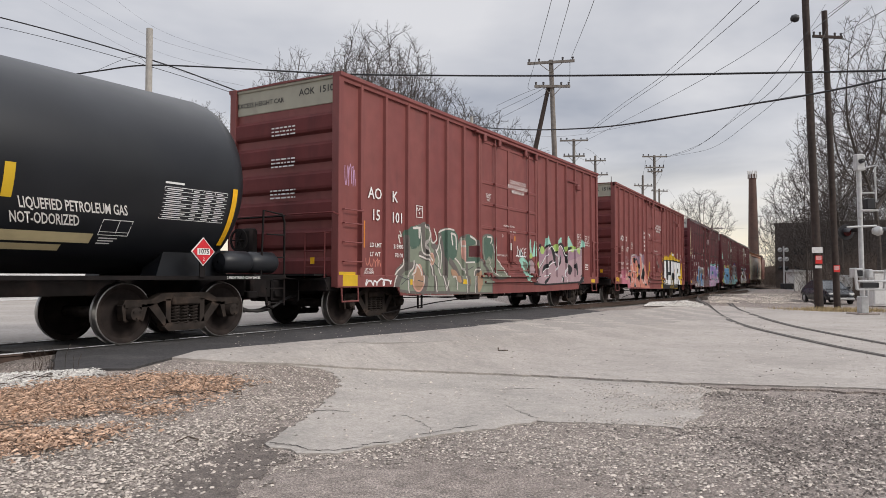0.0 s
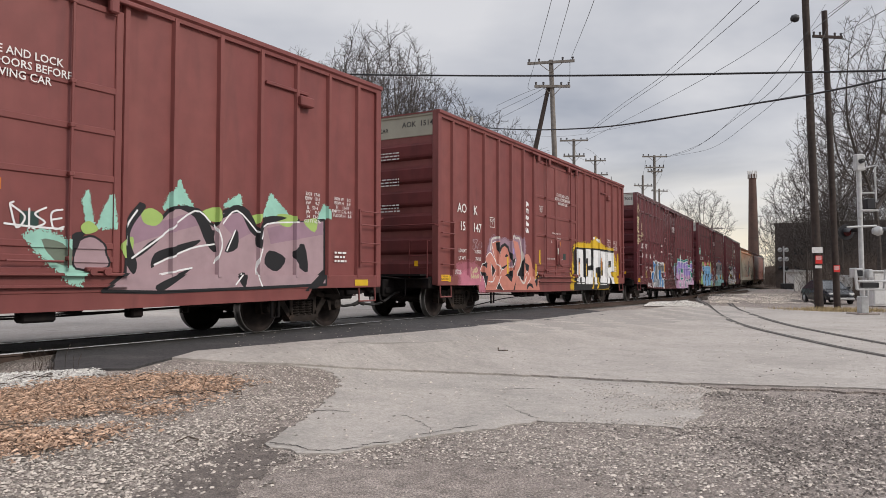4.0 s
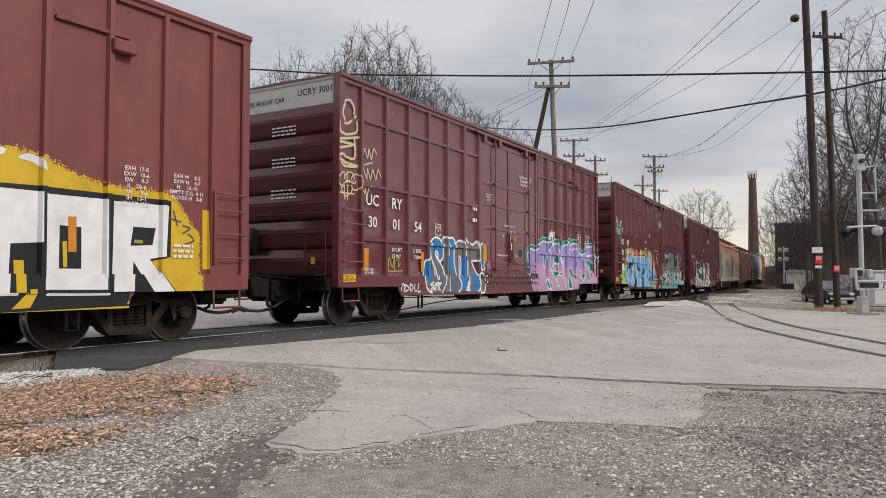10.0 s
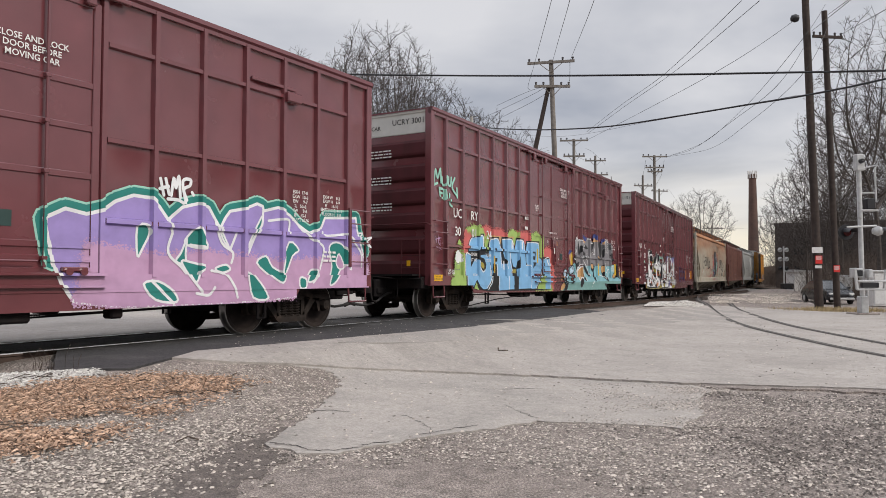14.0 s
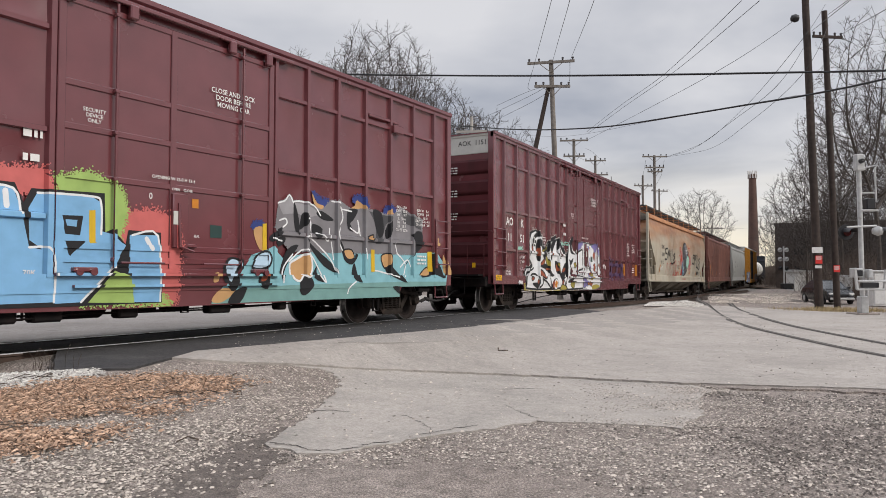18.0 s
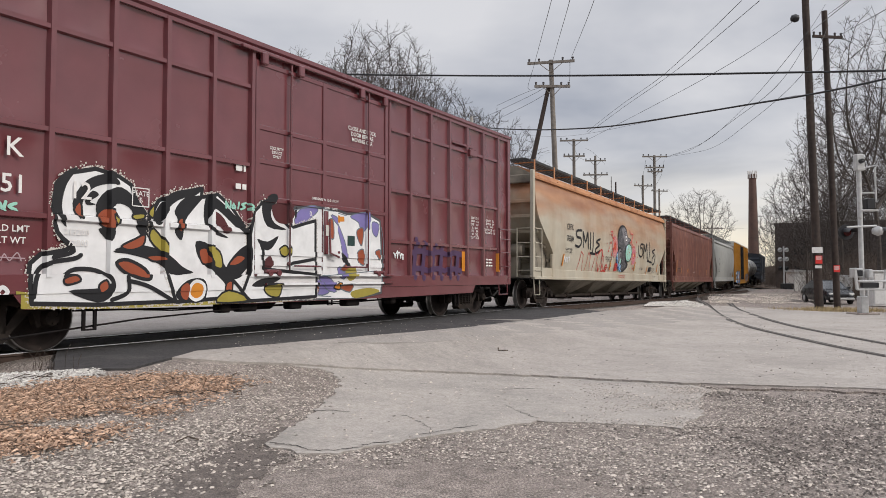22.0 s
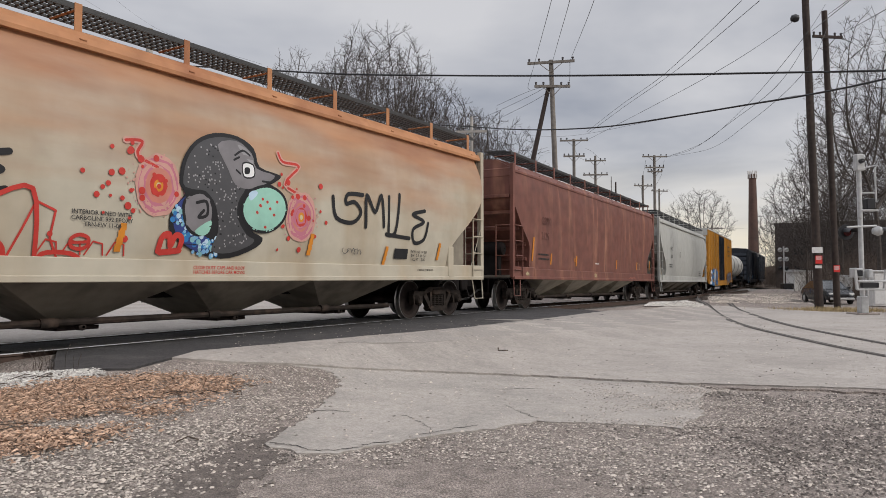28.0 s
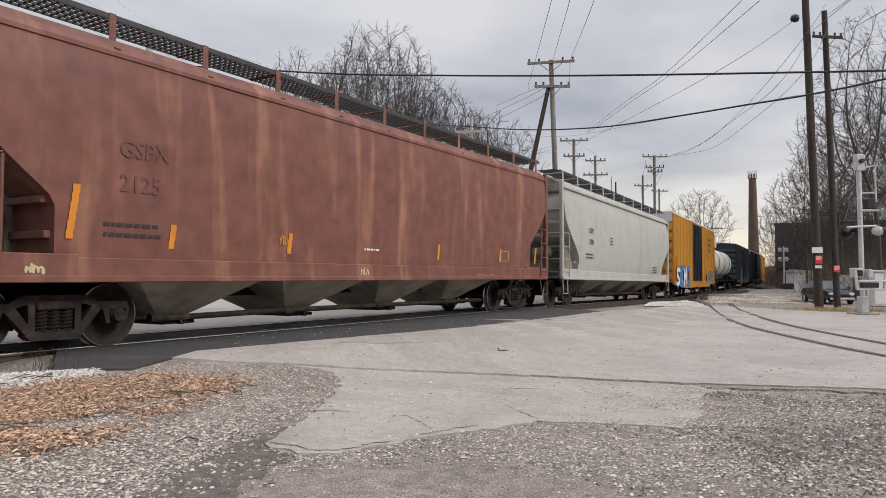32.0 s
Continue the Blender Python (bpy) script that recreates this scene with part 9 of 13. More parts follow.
    p.shape([(5.97, 2.12), (6.11, 2.29), (6.28, 2.20), (6.34, 1.96), (6.53, 1.85), (6.79, 1.97), (6.94, 2.25), (7.44, 2.31), (8.16, 2.29), (8.42, 2.25), (9.11, 2.30), (9.53, 2.18), (9.61, 1.22), (9.55, 0.67), (8.58, 0.56), (5.94, 0.62), (5.80, 0.93), (5.81, 1.72)], "white", "dgrey", 0.050)
    p.blob([(6.94, 2.03), (7.10, 2.24), (7.44, 2.33), (7.57, 2.24), (7.27, 2.03), (7.05, 1.90)], "violet", "slate", 0.020)
    p.blob([(7.84, 2.17), (8.10, 2.10), (8.38, 1.68), (8.45, 1.38), (8.33, 1.37), (8.17, 1.86)], "violet", "slate", 0.020)
    p.blob([(8.53, 2.21), (9.04, 2.33), (9.22, 2.18), (8.91, 1.89), (8.80, 2.10)], "violet", "slate", 0.020)
    p.blob([(7.34, 0.92), (7.57, 0.97), (7.90, 0.73), (7.58, 0.67)], "violet", "slate", 0.020)
    p.blob([(7.57, 1.02), (7.93, 0.97), (8.10, 0.72), (7.81, 0.77)], "violet", "slate", 0.020)
    p.blob([(9.26, 2.14), (9.49, 2.10), (9.42, 1.84), (9.27, 1.93)], "violet", "slate", 0.020)
    p.blob([(7.01, 1.44), (7.14, 1.34), (7.43, 1.10), (7.23, 1.18)], "violet", "slate", 0.020)
    p.blob([(8.18, 1.20), (8.44, 1.12), (8.31, 0.96), (8.15, 1.05)], "violet", "slate", 0.020)
    p.blob([(7.20, 1.89), (7.40, 1.92), (7.31, 1.44)], "rust", "slate", 0.025)
    p.blob([(7.69, 1.96), (7.89, 2.12), (7.93, 1.74), (7.77, 1.78)], "rust", "slate", 0.025)
    p.blob([(8.75, 1.94), (8.96, 1.99), (8.91, 1.64), (8.77, 1.78)], "rust", "slate", 0.025)
    p.blob([(8.76, 1.49), (8.97, 1.56), (8.97, 1.25), (8.80, 1.30)], "rust", "slate", 0.025)
    p.blob([(7.28, 0.68), (7.52, 0.87), (7.59, 0.72)], "rust", "slate", 0.025)
    p.blob([(8.17, 0.81), (8.59, 0.86), (8.51, 0.70)], "rust", "slate", 0.025)
    p.blob([(9.36, 1.52), (9.54, 1.57), (9.51, 1.36)], "rust", "slate", 0.025)
    p.blob([(8.24, 1.15), (8.44, 1.28), (8.54, 1.16), (8.41, 1.10)], "rust", "slate", 0.025)
    p.blob([(6.51, 0.67), (6.70, 0.88), (6.97, 0.75), (6.81, 0.63)], "rust", "slate", 0.025)
    p.blob([(7.09, 0.91), (7.29, 0.97), (7.42, 0.84), (7.18, 0.78)], "orange", "black", 0.030)
    p.blob([(8.01, 0.80), (8.16, 0.91), (8.21, 0.76)], "orange", "black", 0.030)
    p.blob([(6.11, 1.70), (6.25, 1.62), (6.35, 1.54), (6.50, 1.64), (6.39, 1.41), (6.25, 1.53)], "black")
    p.blob([(6.48, 1.50), (6.67, 1.59), (6.78, 1.43), (6.61, 1.32)], "black")
    p.blob([(6.94, 2.18), (7.01, 2.27), (6.98, 2.04)], "black")
    p.blob([(6.21, 1.12), (6.40, 1.26), (6.49, 1.36), (6.59, 1.28), (6.42, 1.16)], "black")
    p.blob([(8.24, 1.48), (8.43, 1.37), (8.52, 1.20), (8.33, 1.28)], "black")
    p.blob([(6.54, 1.44), (6.61, 1.53), (6.69, 1.47), (6.65, 1.38)], "mustard")
    p.blob([(6.05, 0.84), (6.50, 0.86), (6.42, 0.62), (6.22, 0.65)], "mustard", "black", 0.050)
    p.blob([(8.37, 1.12), (8.70, 1.22), (8.68, 0.99), (8.47, 0.93)], "mustard")
    p.blob([(8.55, 0.71), (9.13, 0.78), (9.50, 0.70), (8.71, 0.58)], "mustard")
    p.blob([(6.03, 1.22), (6.16, 1.33), (6.27, 1.17), (6.13, 1.08)], "maroon", "black", 0.040)
    p.blob([(5.84, 0.89), (6.03, 0.91), (6.03, 0.67), (5.87, 0.69)], "maroon")
    p.curve([(5.80, 1.16), (6.02, 1.09), (6.80, 1.07)], 0.016, "slate")
    p.curve([(6.04, 1.01), (6.80, 0.99), (7.93, 1.04), (9.42, 1.13)], 0.016, "slate")
    p.curve([(6.85, 2.17), (6.86, 1.18)], 0.016, "slate")
    p.curve([(6.95, 1.53), (7.25, 1.32), (7.48, 1.13)], 0.016, "slate")
    p.curve([(6.94, 2.21), (7.55, 2.30), (8.42, 2.21)], 0.016, "slate")
    p.curve([(9.57, 2.05), (9.66, 1.64), (9.58, 0.90)], 0.016, "slate")
    p.curve([(5.94, 0.64), (6.81, 0.68), (7.94, 0.63)], 0.016, "slate")
    p.shape([(8.20, 2.18), (8.34, 2.19), (8.35, 2.09), (8.20, 2.08)], "orange")
    p.done(labels={"white": "white and violet spray-painted letters over the door"})
    # pale blue letters with black shadow, coral and lime mist
    p = Paint(c4, LB, box_bands(True))
    p.shape([(2.74, 2.29), (3.03, 2.38), (3.41, 2.29), (3.95, 2.34), (4.26, 2.19), (5.04, 2.31), (5.82, 2.37), (5.96, 2.09), (2.75, 1.74)], "coral", fuzz=0.050)
    p.shape([(6.83, 1.87), (7.39, 1.96), (7.76, 1.89), (7.88, 1.32), (7.81, 0.62), (6.98, 0.64), (6.83, 1.40)], "coral", fuzz=0.050)
    p.shape([(1.79, 2.19), (2.21, 2.32), (2.53, 2.33), (2.75, 2.29), (2.87, 2.15), (2.95, 1.76), (1.80, 1.61)], "lime", fuzz=0.045)
    p.shape([(2.95, 2.05), (3.11, 2.16), (3.17, 1.74), (3.01, 1.64)], "lime", fuzz=0.045)
    p.shape([(4.34, 2.22), (4.64, 2.37), (5.06, 2.30), (4.97, 2.01), (4.41, 2.05)], "lime", fuzz=0.045)
    p.shape([(5.97, 2.28), (6.43, 2.40), (6.92, 2.19), (6.99, 1.90), (6.86, 1.48), (6.06, 1.82)], "lime", fuzz=0.045)
    p.shape([(6.28, 0.65), (6.81, 1.16), (7.14, 1.01), (7.73, 0.61)], "lime", fuzz=0.045)
    p.curve([(3.22, 2.12), (3.74, 2.12), (4.00, 2.12), (4.74, 2.16)], 0.060, "tan")
    p.shape([(3.71, 2.10), (4.01, 2.11), (3.87, 1.82)], "tan")
    p.shape([(0.98, 0.78), (1.01, 0.91), (1.16, 1.01), (1.26, 1.16), (1.28, 1.39), (1.33, 1.58), (1.63, 1.66), (1.90, 1.73), (1.92, 0.80), (1.85, 0.75)], "lime", fuzz=0.05)
    p.shape([(1.61, 1.63), (1.60, 1.94), (1.75, 2.00), (1.82, 2.08), (1.99, 2.11), (2.15, 2.04), (2.01, 1.85), (1.96, 1.63)], "coral", fuzz=0.045)
    p.blob([(1.74, 2.14), (1.82, 2.20), (1.88, 2.14), (1.80, 2.08)], "coral", fuzz=0.02)
    p.blob([(1.61, 2.09), (1.66, 2.13), (1.70, 2.09), (1.65, 2.04)], "coral", fuzz=0.02)
    p.blob([(1.40, 1.85), (1.47, 1.91), (1.54, 1.86), (1.47, 1.80)], "lime", fuzz=0.02)
    p.shape([(1.28, 1.43), (1.32, 1.61), (1.41, 1.65), (1.54, 1.56), (1.55, 1.39), (1.46, 1.42), (1.41, 1.34)], "white", fuzz=0.02)
    p.curve([(1.30, 1.32), (1.49, 1.33), (1.49, 1.20), (1.30, 1.19), (1.30, 1.32)], 0.02, "moss")
    p.shape([(1.75, 0.76), (1.73, 1.60), (1.92, 1.63), (1.93, 1.79), (1.98, 1.93), (2.10, 2.04), (2.52, 2.10), (2.56, 2.15), (2.84, 2.17), (2.88, 1.82), (3.00, 1.68), (3.07, 1.89), (3.21, 2.09), (3.76, 2.13), (3.88, 1.91), (3.94, 2.15), (4.66, 2.14), (4.80, 1.83), (4.92, 2.17), (5.48, 2.16), (5.59, 1.92), (5.68, 2.11), (6.65, 2.14), (6.67, 1.61), (6.78, 1.66), (6.98, 1.46), (7.02, 1.66), (7.55, 1.65), (7.57, 0.63), (6.33, 0.62), (3.06, 0.63)], "black")
    p.shape([(1.98, 1.68), (1.99, 1.85), (2.05, 1.96), (2.15, 2.02), (2.55, 2.06), (2.59, 2.11), (2.80, 2.11), (2.85, 1.76), (2.62, 1.74), (2.60, 1.84), (2.51, 1.74), (2.43, 1.70)], "sky")
    p.shape([(1.79, 1.58), (2.07, 1.59), (2.09, 1.25), (2.32, 1.48), (2.50, 1.45), (2.61, 1.26), (2.79, 1.16), (2.93, 1.19), (2.98, 1.35), (2.86, 1.50), (2.60, 1.54), (2.60, 1.58), (2.99, 1.61), (3.14, 1.51), (3.23, 1.32), (3.24, 1.08), (3.15, 0.89), (2.96, 0.69), (2.72, 0.68), (2.50, 0.79), (2.35, 0.93), (2.26, 0.88), (2.17, 0.75), (1.81, 0.76)], "sky")
    p.blob([(2.56, 1.39), (2.75, 1.40), (2.86, 1.32), (2.83, 1.23), (2.69, 1.28)], "mustard")
    p.shape([(2.20, 0.71), (2.30, 0.87), (2.46, 0.67)], "lime")
    p.curve([(1.99, 1.72), (2.01, 1.86), (2.07, 1.96), (2.16, 2.02)], 0.030, "white")
    p.curve([(1.83, 0.80), (1.81, 1.56), (2.06, 1.58)], 0.030, "white")
    p.curve([(2.97, 0.72), (3.16, 0.90), (3.25, 1.10), (3.23, 1.32)], 0.030, "white")
    p.curve([(2.66, 2.10), (2.78, 2.09), (2.82, 1.84)], 0.040, "white")
    p.shape([(3.22, 2.03), (3.72, 2.07), (3.89, 1.75), (3.94, 1.48), (4.23, 1.47), (4.19, 1.33), (4.33, 1.17), (4.36, 0.66), (3.69, 0.64), (3.66, 1.16), (3.61, 1.36), (3.31, 1.38), (3.29, 0.93), (3.15, 0.71), (3.32, 1.14), (3.24, 1.37), (3.13, 1.52), (3.15, 1.85)], "sky")
    p.shape([(3.41, 1.77), (3.47, 1.91), (3.57, 1.71)], "black")
    p.shape([(3.88, 1.48), (4.25, 1.50), (4.20, 1.39), (3.96, 1.38)], "black")
    p.shape([(3.33, 1.52), (3.67, 1.54), (3.65, 1.42), (3.56, 1.44), (3.51, 1.37), (3.41, 1.41)], "black")
    p.shape([(3.98, 2.08), (4.63, 2.09), (4.80, 1.77), (4.96, 2.11), (5.46, 2.10), (5.57, 1.81), (5.67, 1.37), (5.95, 1.33), (5.96, 0.68), (5.02, 0.67), (4.98, 1.18), (4.91, 1.29), (4.72, 1.25), (4.72, 0.66), (4.37, 0.66), (4.34, 1.17), (4.19, 1.36), (4.22, 1.45), (4.02, 1.72)], "sky")
    p.shape([(4.55, 1.62), (4.72, 1.32), (4.92, 1.29), (5.10, 1.63), (5.23, 1.46), (5.12, 1.30), (4.95, 1.23), (5.03, 0.66), (4.71, 0.67), (4.66, 1.19)], "black")
    p.shape([(4.61, 1.24), (4.92, 1.24), (4.88, 1.12), (4.67, 1.14)], "mustard")
    p.shape([(4.59, 1.17), (4.66, 1.14), (4.64, 1.09)], "salmon")
    p.shape([(5.76, 2.07), (6.43, 2.09), (6.60, 2.01), (6.61, 1.62), (6.78, 1.59), (6.97, 1.44), (6.84, 1.20), (6.33, 0.67), (5.98, 0.66), (5.98, 1.19), (5.81, 1.37), (5.67, 1.46), (5.65, 1.86)], "sky")
    p.shape([(6.05, 1.80), (6.35, 1.81), (6.31, 1.55), (6.11, 1.56)], "black")
    p.shape([(6.11, 1.75), (6.27, 1.75), (6.26, 1.66), (6.13, 1.67)], "sky")
    p.shape([(6.10, 1.47), (6.39, 1.48), (6.17, 1.27)], "black")
    p.shape([(7.04, 1.59), (7.51, 1.61), (7.55, 0.64), (6.95, 0.65), (7.04, 1.21)], "sky")
    p.shape([(6.43, 0.66), (6.81, 1.09), (7.06, 0.99), (7.12, 0.64)], "lime")
    p.curve([(3.16, 1.82), (3.24, 2.02), (3.71, 2.06), (3.89, 1.75)], 0.030, "white")
    p.curve([(4.00, 2.07), (4.63, 2.09), (4.78, 1.83)], 0.030, "white")
    p.curve([(5.00, 2.10), (5.46, 2.09), (5.56, 1.79)], 0.030, "white")
    p.curve([(5.76, 2.06), (6.46, 2.08), (6.60, 2.00), (6.61, 1.58)], 0.030, "white")
    p.curve([(7.08, 1.59), (7.50, 1.60), (7.54, 0.65)], 0.030, "white")
    p.curve([(2.54, 2.07), (2.80, 2.09), (2.82, 1.78)], 0.030, "white")
    p.curve([(4.33, 1.17), (4.36, 0.67)], 0.030, "white")
    p.curve([(3.87, 1.71), (3.96, 1.27)], 0.030, "white")
    p.curve([(3.28, 1.19), (3.25, 0.90), (3.03, 0.67)], 0.030, "white")
    p.curve([(3.66, 1.35), (3.69, 0.64)], 0.030, "white")
    p.curve([(5.67, 1.37), (5.95, 1.32), (5.97, 0.68)], 0.030, "white")
    p.curve([(4.23, 1.45), (4.20, 1.34), (4.32, 1.18)], 0.030, "white")
    p.curve([(4.55, 1.71), (4.52, 1.48), (4.66, 1.21)], 0.030, "white")
    p.curve([(6.33, 0.67), (6.81, 1.16)], 0.030, "white")
    p.curve([(2.49, 1.42), (2.77, 1.15), (2.91, 1.20)], 0.030, "white")
    p.curve([(4.08, 1.43), (4.09, 1.24)], 0.070, "white")
    p.curve([(4.65, 2.04), (4.64, 1.85)], 0.070, "white")
    p.curve([(5.37, 2.05), (5.39, 1.87)], 0.070, "white")
    p.curve([(7.31, 1.55), (7.40, 1.41)], 0.070, "white")
    p.shape([(3.32, 1.58), (3.42, 1.59), (3.43, 1.12), (3.33, 1.12)], "yellow")
    p.shape([(6.43, 1.89), (6.52, 1.90), (6.53, 1.46), (6.44, 1.45)], "yellow")
    p.done(labels={"sky": "pale blue spray-painted letters with black shadows"})
    # pinkish grey letters with black shadows, green sparks
    p = Paint(c1, LB, box_bands(False))
    p.n = 130
    p.blob([(8.52, 1.51), (8.76, 1.57), (9.05, 1.45), (9.26, 1.18), (9.20, 0.90), (8.93, 1.09), (8.71, 1.30)], "mint", fuzz=0.030)
    p.blob([(8.71, 1.47), (8.99, 1.43), (9.15, 1.18), (8.92, 1.18)], "olive")
    p.blob([(9.15, 1.41), (9.36, 1.55), (9.55, 1.46), (9.61, 1.28), (9.62, 1.13), (9.17, 1.11)], "dust", "black", 0.030)
    p.blob([(9.10, 1.54), (9.30, 1.60), (9.21, 1.45), (9.14, 1.27)], "black")
    p.shape([(9.33, 1.67), (9.26, 2.02), (9.32, 2.14), (9.41, 1.67)], "mint", fuzz=0.020)
    p.shape([(9.47, 1.68), (9.58, 1.96), (9.67, 2.11), (9.73, 1.69)], "mint", fuzz=0.020)
    p.shape([(10.52, 2.01), (10.65, 2.27), (10.79, 2.46), (10.87, 2.29), (11.04, 2.08), (10.79, 2.12)], "mint", fuzz=0.020)
    p.shape([(11.64, 2.15), (11.83, 2.27), (11.97, 2.34), (12.02, 2.13)], "mint", fuzz=0.020)
    p.shape([(12.49, 2.04), (12.66, 2.42), (12.92, 2.24), (13.12, 2.07)], "mint", fuzz=0.020)
    p.shape([(13.88, 2.09), (14.04, 2.37), (14.21, 2.14)], "mint", fuzz=0.020)
    p.shape([(9.54, 0.81), (9.87, 1.06), (9.89, 1.47), (9.89, 1.71), (10.00, 1.90), (10.13, 2.05), (10.21, 1.89), (10.45, 1.83), (10.65, 2.03), (10.93, 2.07), (11.22, 1.93), (11.45, 1.81), (11.60, 2.04), (11.91, 2.16), (12.19, 2.04), (12.41, 1.67), (12.46, 1.98), (13.03, 2.09), (13.40, 1.99), (14.04, 2.08), (14.05, 0.86), (12.33, 0.82), (10.40, 0.78)], "dust", "black", 0.050)
    p.shape([(9.92, 1.57), (10.02, 1.88), (10.18, 2.00), (10.21, 1.85), (10.52, 1.83), (11.07, 2.02), (11.25, 1.83), (10.52, 1.63), (10.01, 1.46)], "mauve")
    p.shape([(11.61, 1.85), (11.91, 2.10), (12.29, 1.77), (11.92, 1.60)], "mauve")
    p.shape([(12.58, 1.84), (13.31, 2.00), (14.00, 2.03), (14.00, 1.80), (12.67, 1.57)], "mauve")
    p.blob([(10.15, 1.93), (10.32, 2.00), (10.51, 1.89), (10.39, 1.75), (10.19, 1.78)], "lime")
    p.blob([(11.19, 2.01), (11.50, 2.11), (11.54, 1.89), (11.29, 1.90)], "lime")
    p.blob([(12.16, 1.99), (12.42, 2.07), (12.34, 1.89)], "lime")
    p.blob([(12.83, 2.10), (13.25, 2.09), (13.14, 1.90), (12.88, 1.93)], "lime")
    p.blob([(9.81, 1.47), (10.02, 1.57), (10.00, 1.33), (9.86, 1.27)], "lime")
    p.blob([(13.48, 2.01), (13.84, 2.09), (13.78, 1.83)], "lime")
    p.blob([(9.23, 1.67), (9.35, 1.75), (9.48, 1.64), (9.30, 1.57)], "lime")
    p.blob([(9.91, 1.71), (10.10, 2.04), (10.22, 2.01), (10.02, 1.74), (9.97, 1.52), (10.09, 1.20), (10.03, 1.04), (9.88, 1.29)], "black")
    p.blob([(10.06, 1.27), (10.26, 1.49), (10.48, 1.58), (10.24, 1.37)], "black")
    p.blob([(10.37, 1.34), (10.66, 1.45), (11.18, 1.58), (11.02, 1.45), (10.53, 1.27), (10.32, 1.13)], "black")
    p.blob([(10.76, 2.05), (11.16, 2.06), (11.39, 1.78), (11.48, 1.40), (11.30, 1.52), (11.07, 1.92)], "black")
    p.blob([(11.58, 1.93), (11.83, 2.17), (12.17, 2.11), (12.43, 1.67), (12.19, 1.77), (11.96, 2.06)], "black")
    p.blob([(11.66, 1.41), (11.91, 1.78), (11.93, 1.48)], "black")
    p.blob([(10.37, 0.88), (10.80, 1.06), (11.04, 1.14), (10.67, 0.90), (10.45, 0.79)], "black")
    p.blob([(12.31, 1.64), (12.51, 2.02), (13.06, 2.05), (12.53, 1.86), (12.41, 1.48)], "black")
    p.blob([(13.20, 1.45), (13.50, 1.60), (13.60, 1.10), (13.31, 1.22)], "black")
    p.blob([(11.90, 1.01), (12.10, 1.07), (12.05, 0.82)], "black")
    p.blob([(13.49, 0.75), (14.04, 1.15), (13.94, 0.86)], "black")
    p.blob([(11.22, 1.67), (11.46, 1.74), (11.37, 1.52)], "black")
    p.blob([(12.64, 1.46), (13.03, 1.33), (12.82, 1.10), (12.53, 1.23)], "black")
    p.curve([(9.89, 1.45), (9.92, 1.71), (10.08, 1.95)], 0.028, "white")
    p.curve([(10.52, 1.63), (11.07, 2.02), (11.37, 1.87)], 0.028, "white")
    p.curve([(10.37, 1.18), (11.01, 1.44), (11.45, 1.52)], 0.028, "white")
    p.curve([(11.60, 1.83), (11.91, 2.09), (12.36, 1.76)], 0.028, "white")
    p.curve([(11.71, 1.43), (11.88, 1.76)], 0.028, "white")
    p.curve([(12.41, 1.65), (12.58, 1.91), (13.35, 1.99)], 0.028, "white")
    p.curve([(10.01, 1.27), (10.52, 1.62)], 0.028, "white")
    p.curve([(10.46, 1.04), (11.03, 1.14)], 0.028, "white")
    p.curve([(11.86, 0.88), (12.02, 1.05)], 0.028, "white")
    p.curve([(11.45, 1.82), (11.56, 1.53), (11.45, 1.22)], 0.028, "white")
    p.curve([(12.43, 1.49), (12.33, 1.12), (12.43, 0.85)], 0.028, "white")
    p.curve([(8.33, 1.88), (8.41, 1.61), (8.51, 1.75), (8.33, 1.89)], 0.025, "white")
    p.curve([(8.56, 1.85), (8.56, 1.61)], 0.025, "white")
    p.curve([(8.77, 1.88), (8.63, 1.79), (8.76, 1.69), (8.61, 1.61)], 0.025, "white")
    p.curve([(8.98, 1.87), (8.84, 1.82), (8.87, 1.62), (9.00, 1.65)], 0.025, "white")
    p.curve([(8.84, 1.73), (8.97, 1.76)], 0.025, "white")
    p.curve([(8.27, 1.65), (8.58, 1.63), (8.99, 1.62)], 0.025, "white")
    p.curve([(8.33, 1.90), (8.37, 1.92)], 0.025, "white")
    p.done(labels={"dust": "pinkish grey spray-painted letters with green sparks"})


painted_letters()


# ---- ground ----
M["dirt"] = surf("packed_gravel_and_dirt", (0.25, 0.213, 0.188), 0.95, var=0.2, scale=7, col2=(0.19, 0.158, 0.138), cover=0.45, cscale=0.55, soft=0.2, bump=0.3, bscale=34, speck=((48, 0.35), (110, 0.38)))


# The ground is laid out as seen on a level plane one metre under the eye, then lowered along the lines of sight: the road falls
# from the crossing to 0.6 m below the rails on the near side.
_LINE = []
for _k in range(260):
    _p, _h = on_track(-80 + _k)
    _w = 1 - _p.z
    _LINE.append((_p.x / _w, _p.y / _w, math.cos(_h), math.sin(_h)))
_lx = np.array([q[0] for q in _LINE])
_ly = np.array([q[1] for q in _LINE])
_knodes = {}


def track_gap(x, y):
    """Distance from the main track's middle (positive on the near side), and the place along it."""
    d = (_lx - x) ** 2 + (_ly - y) ** 2
    k = int(np.argmin(d))
    px, py, c, s = _LINE[k]
    side = (x - px) * c - (y - py) * s
    return (math.sqrt(d[k]) if side > 0 else -math.sqrt(d[k])), k - 80


def _node(i, j):
    if (i, j) not in _knodes:
        g, a = track_gap(i * 0.5, j * 0.5)
        k0 = 1 - rail_z(a)
        _knodes[i, j] = k0 + (1.6 - k0) * smooth01((g - 2.5) / 5.5)
    return _knodes[i, j]


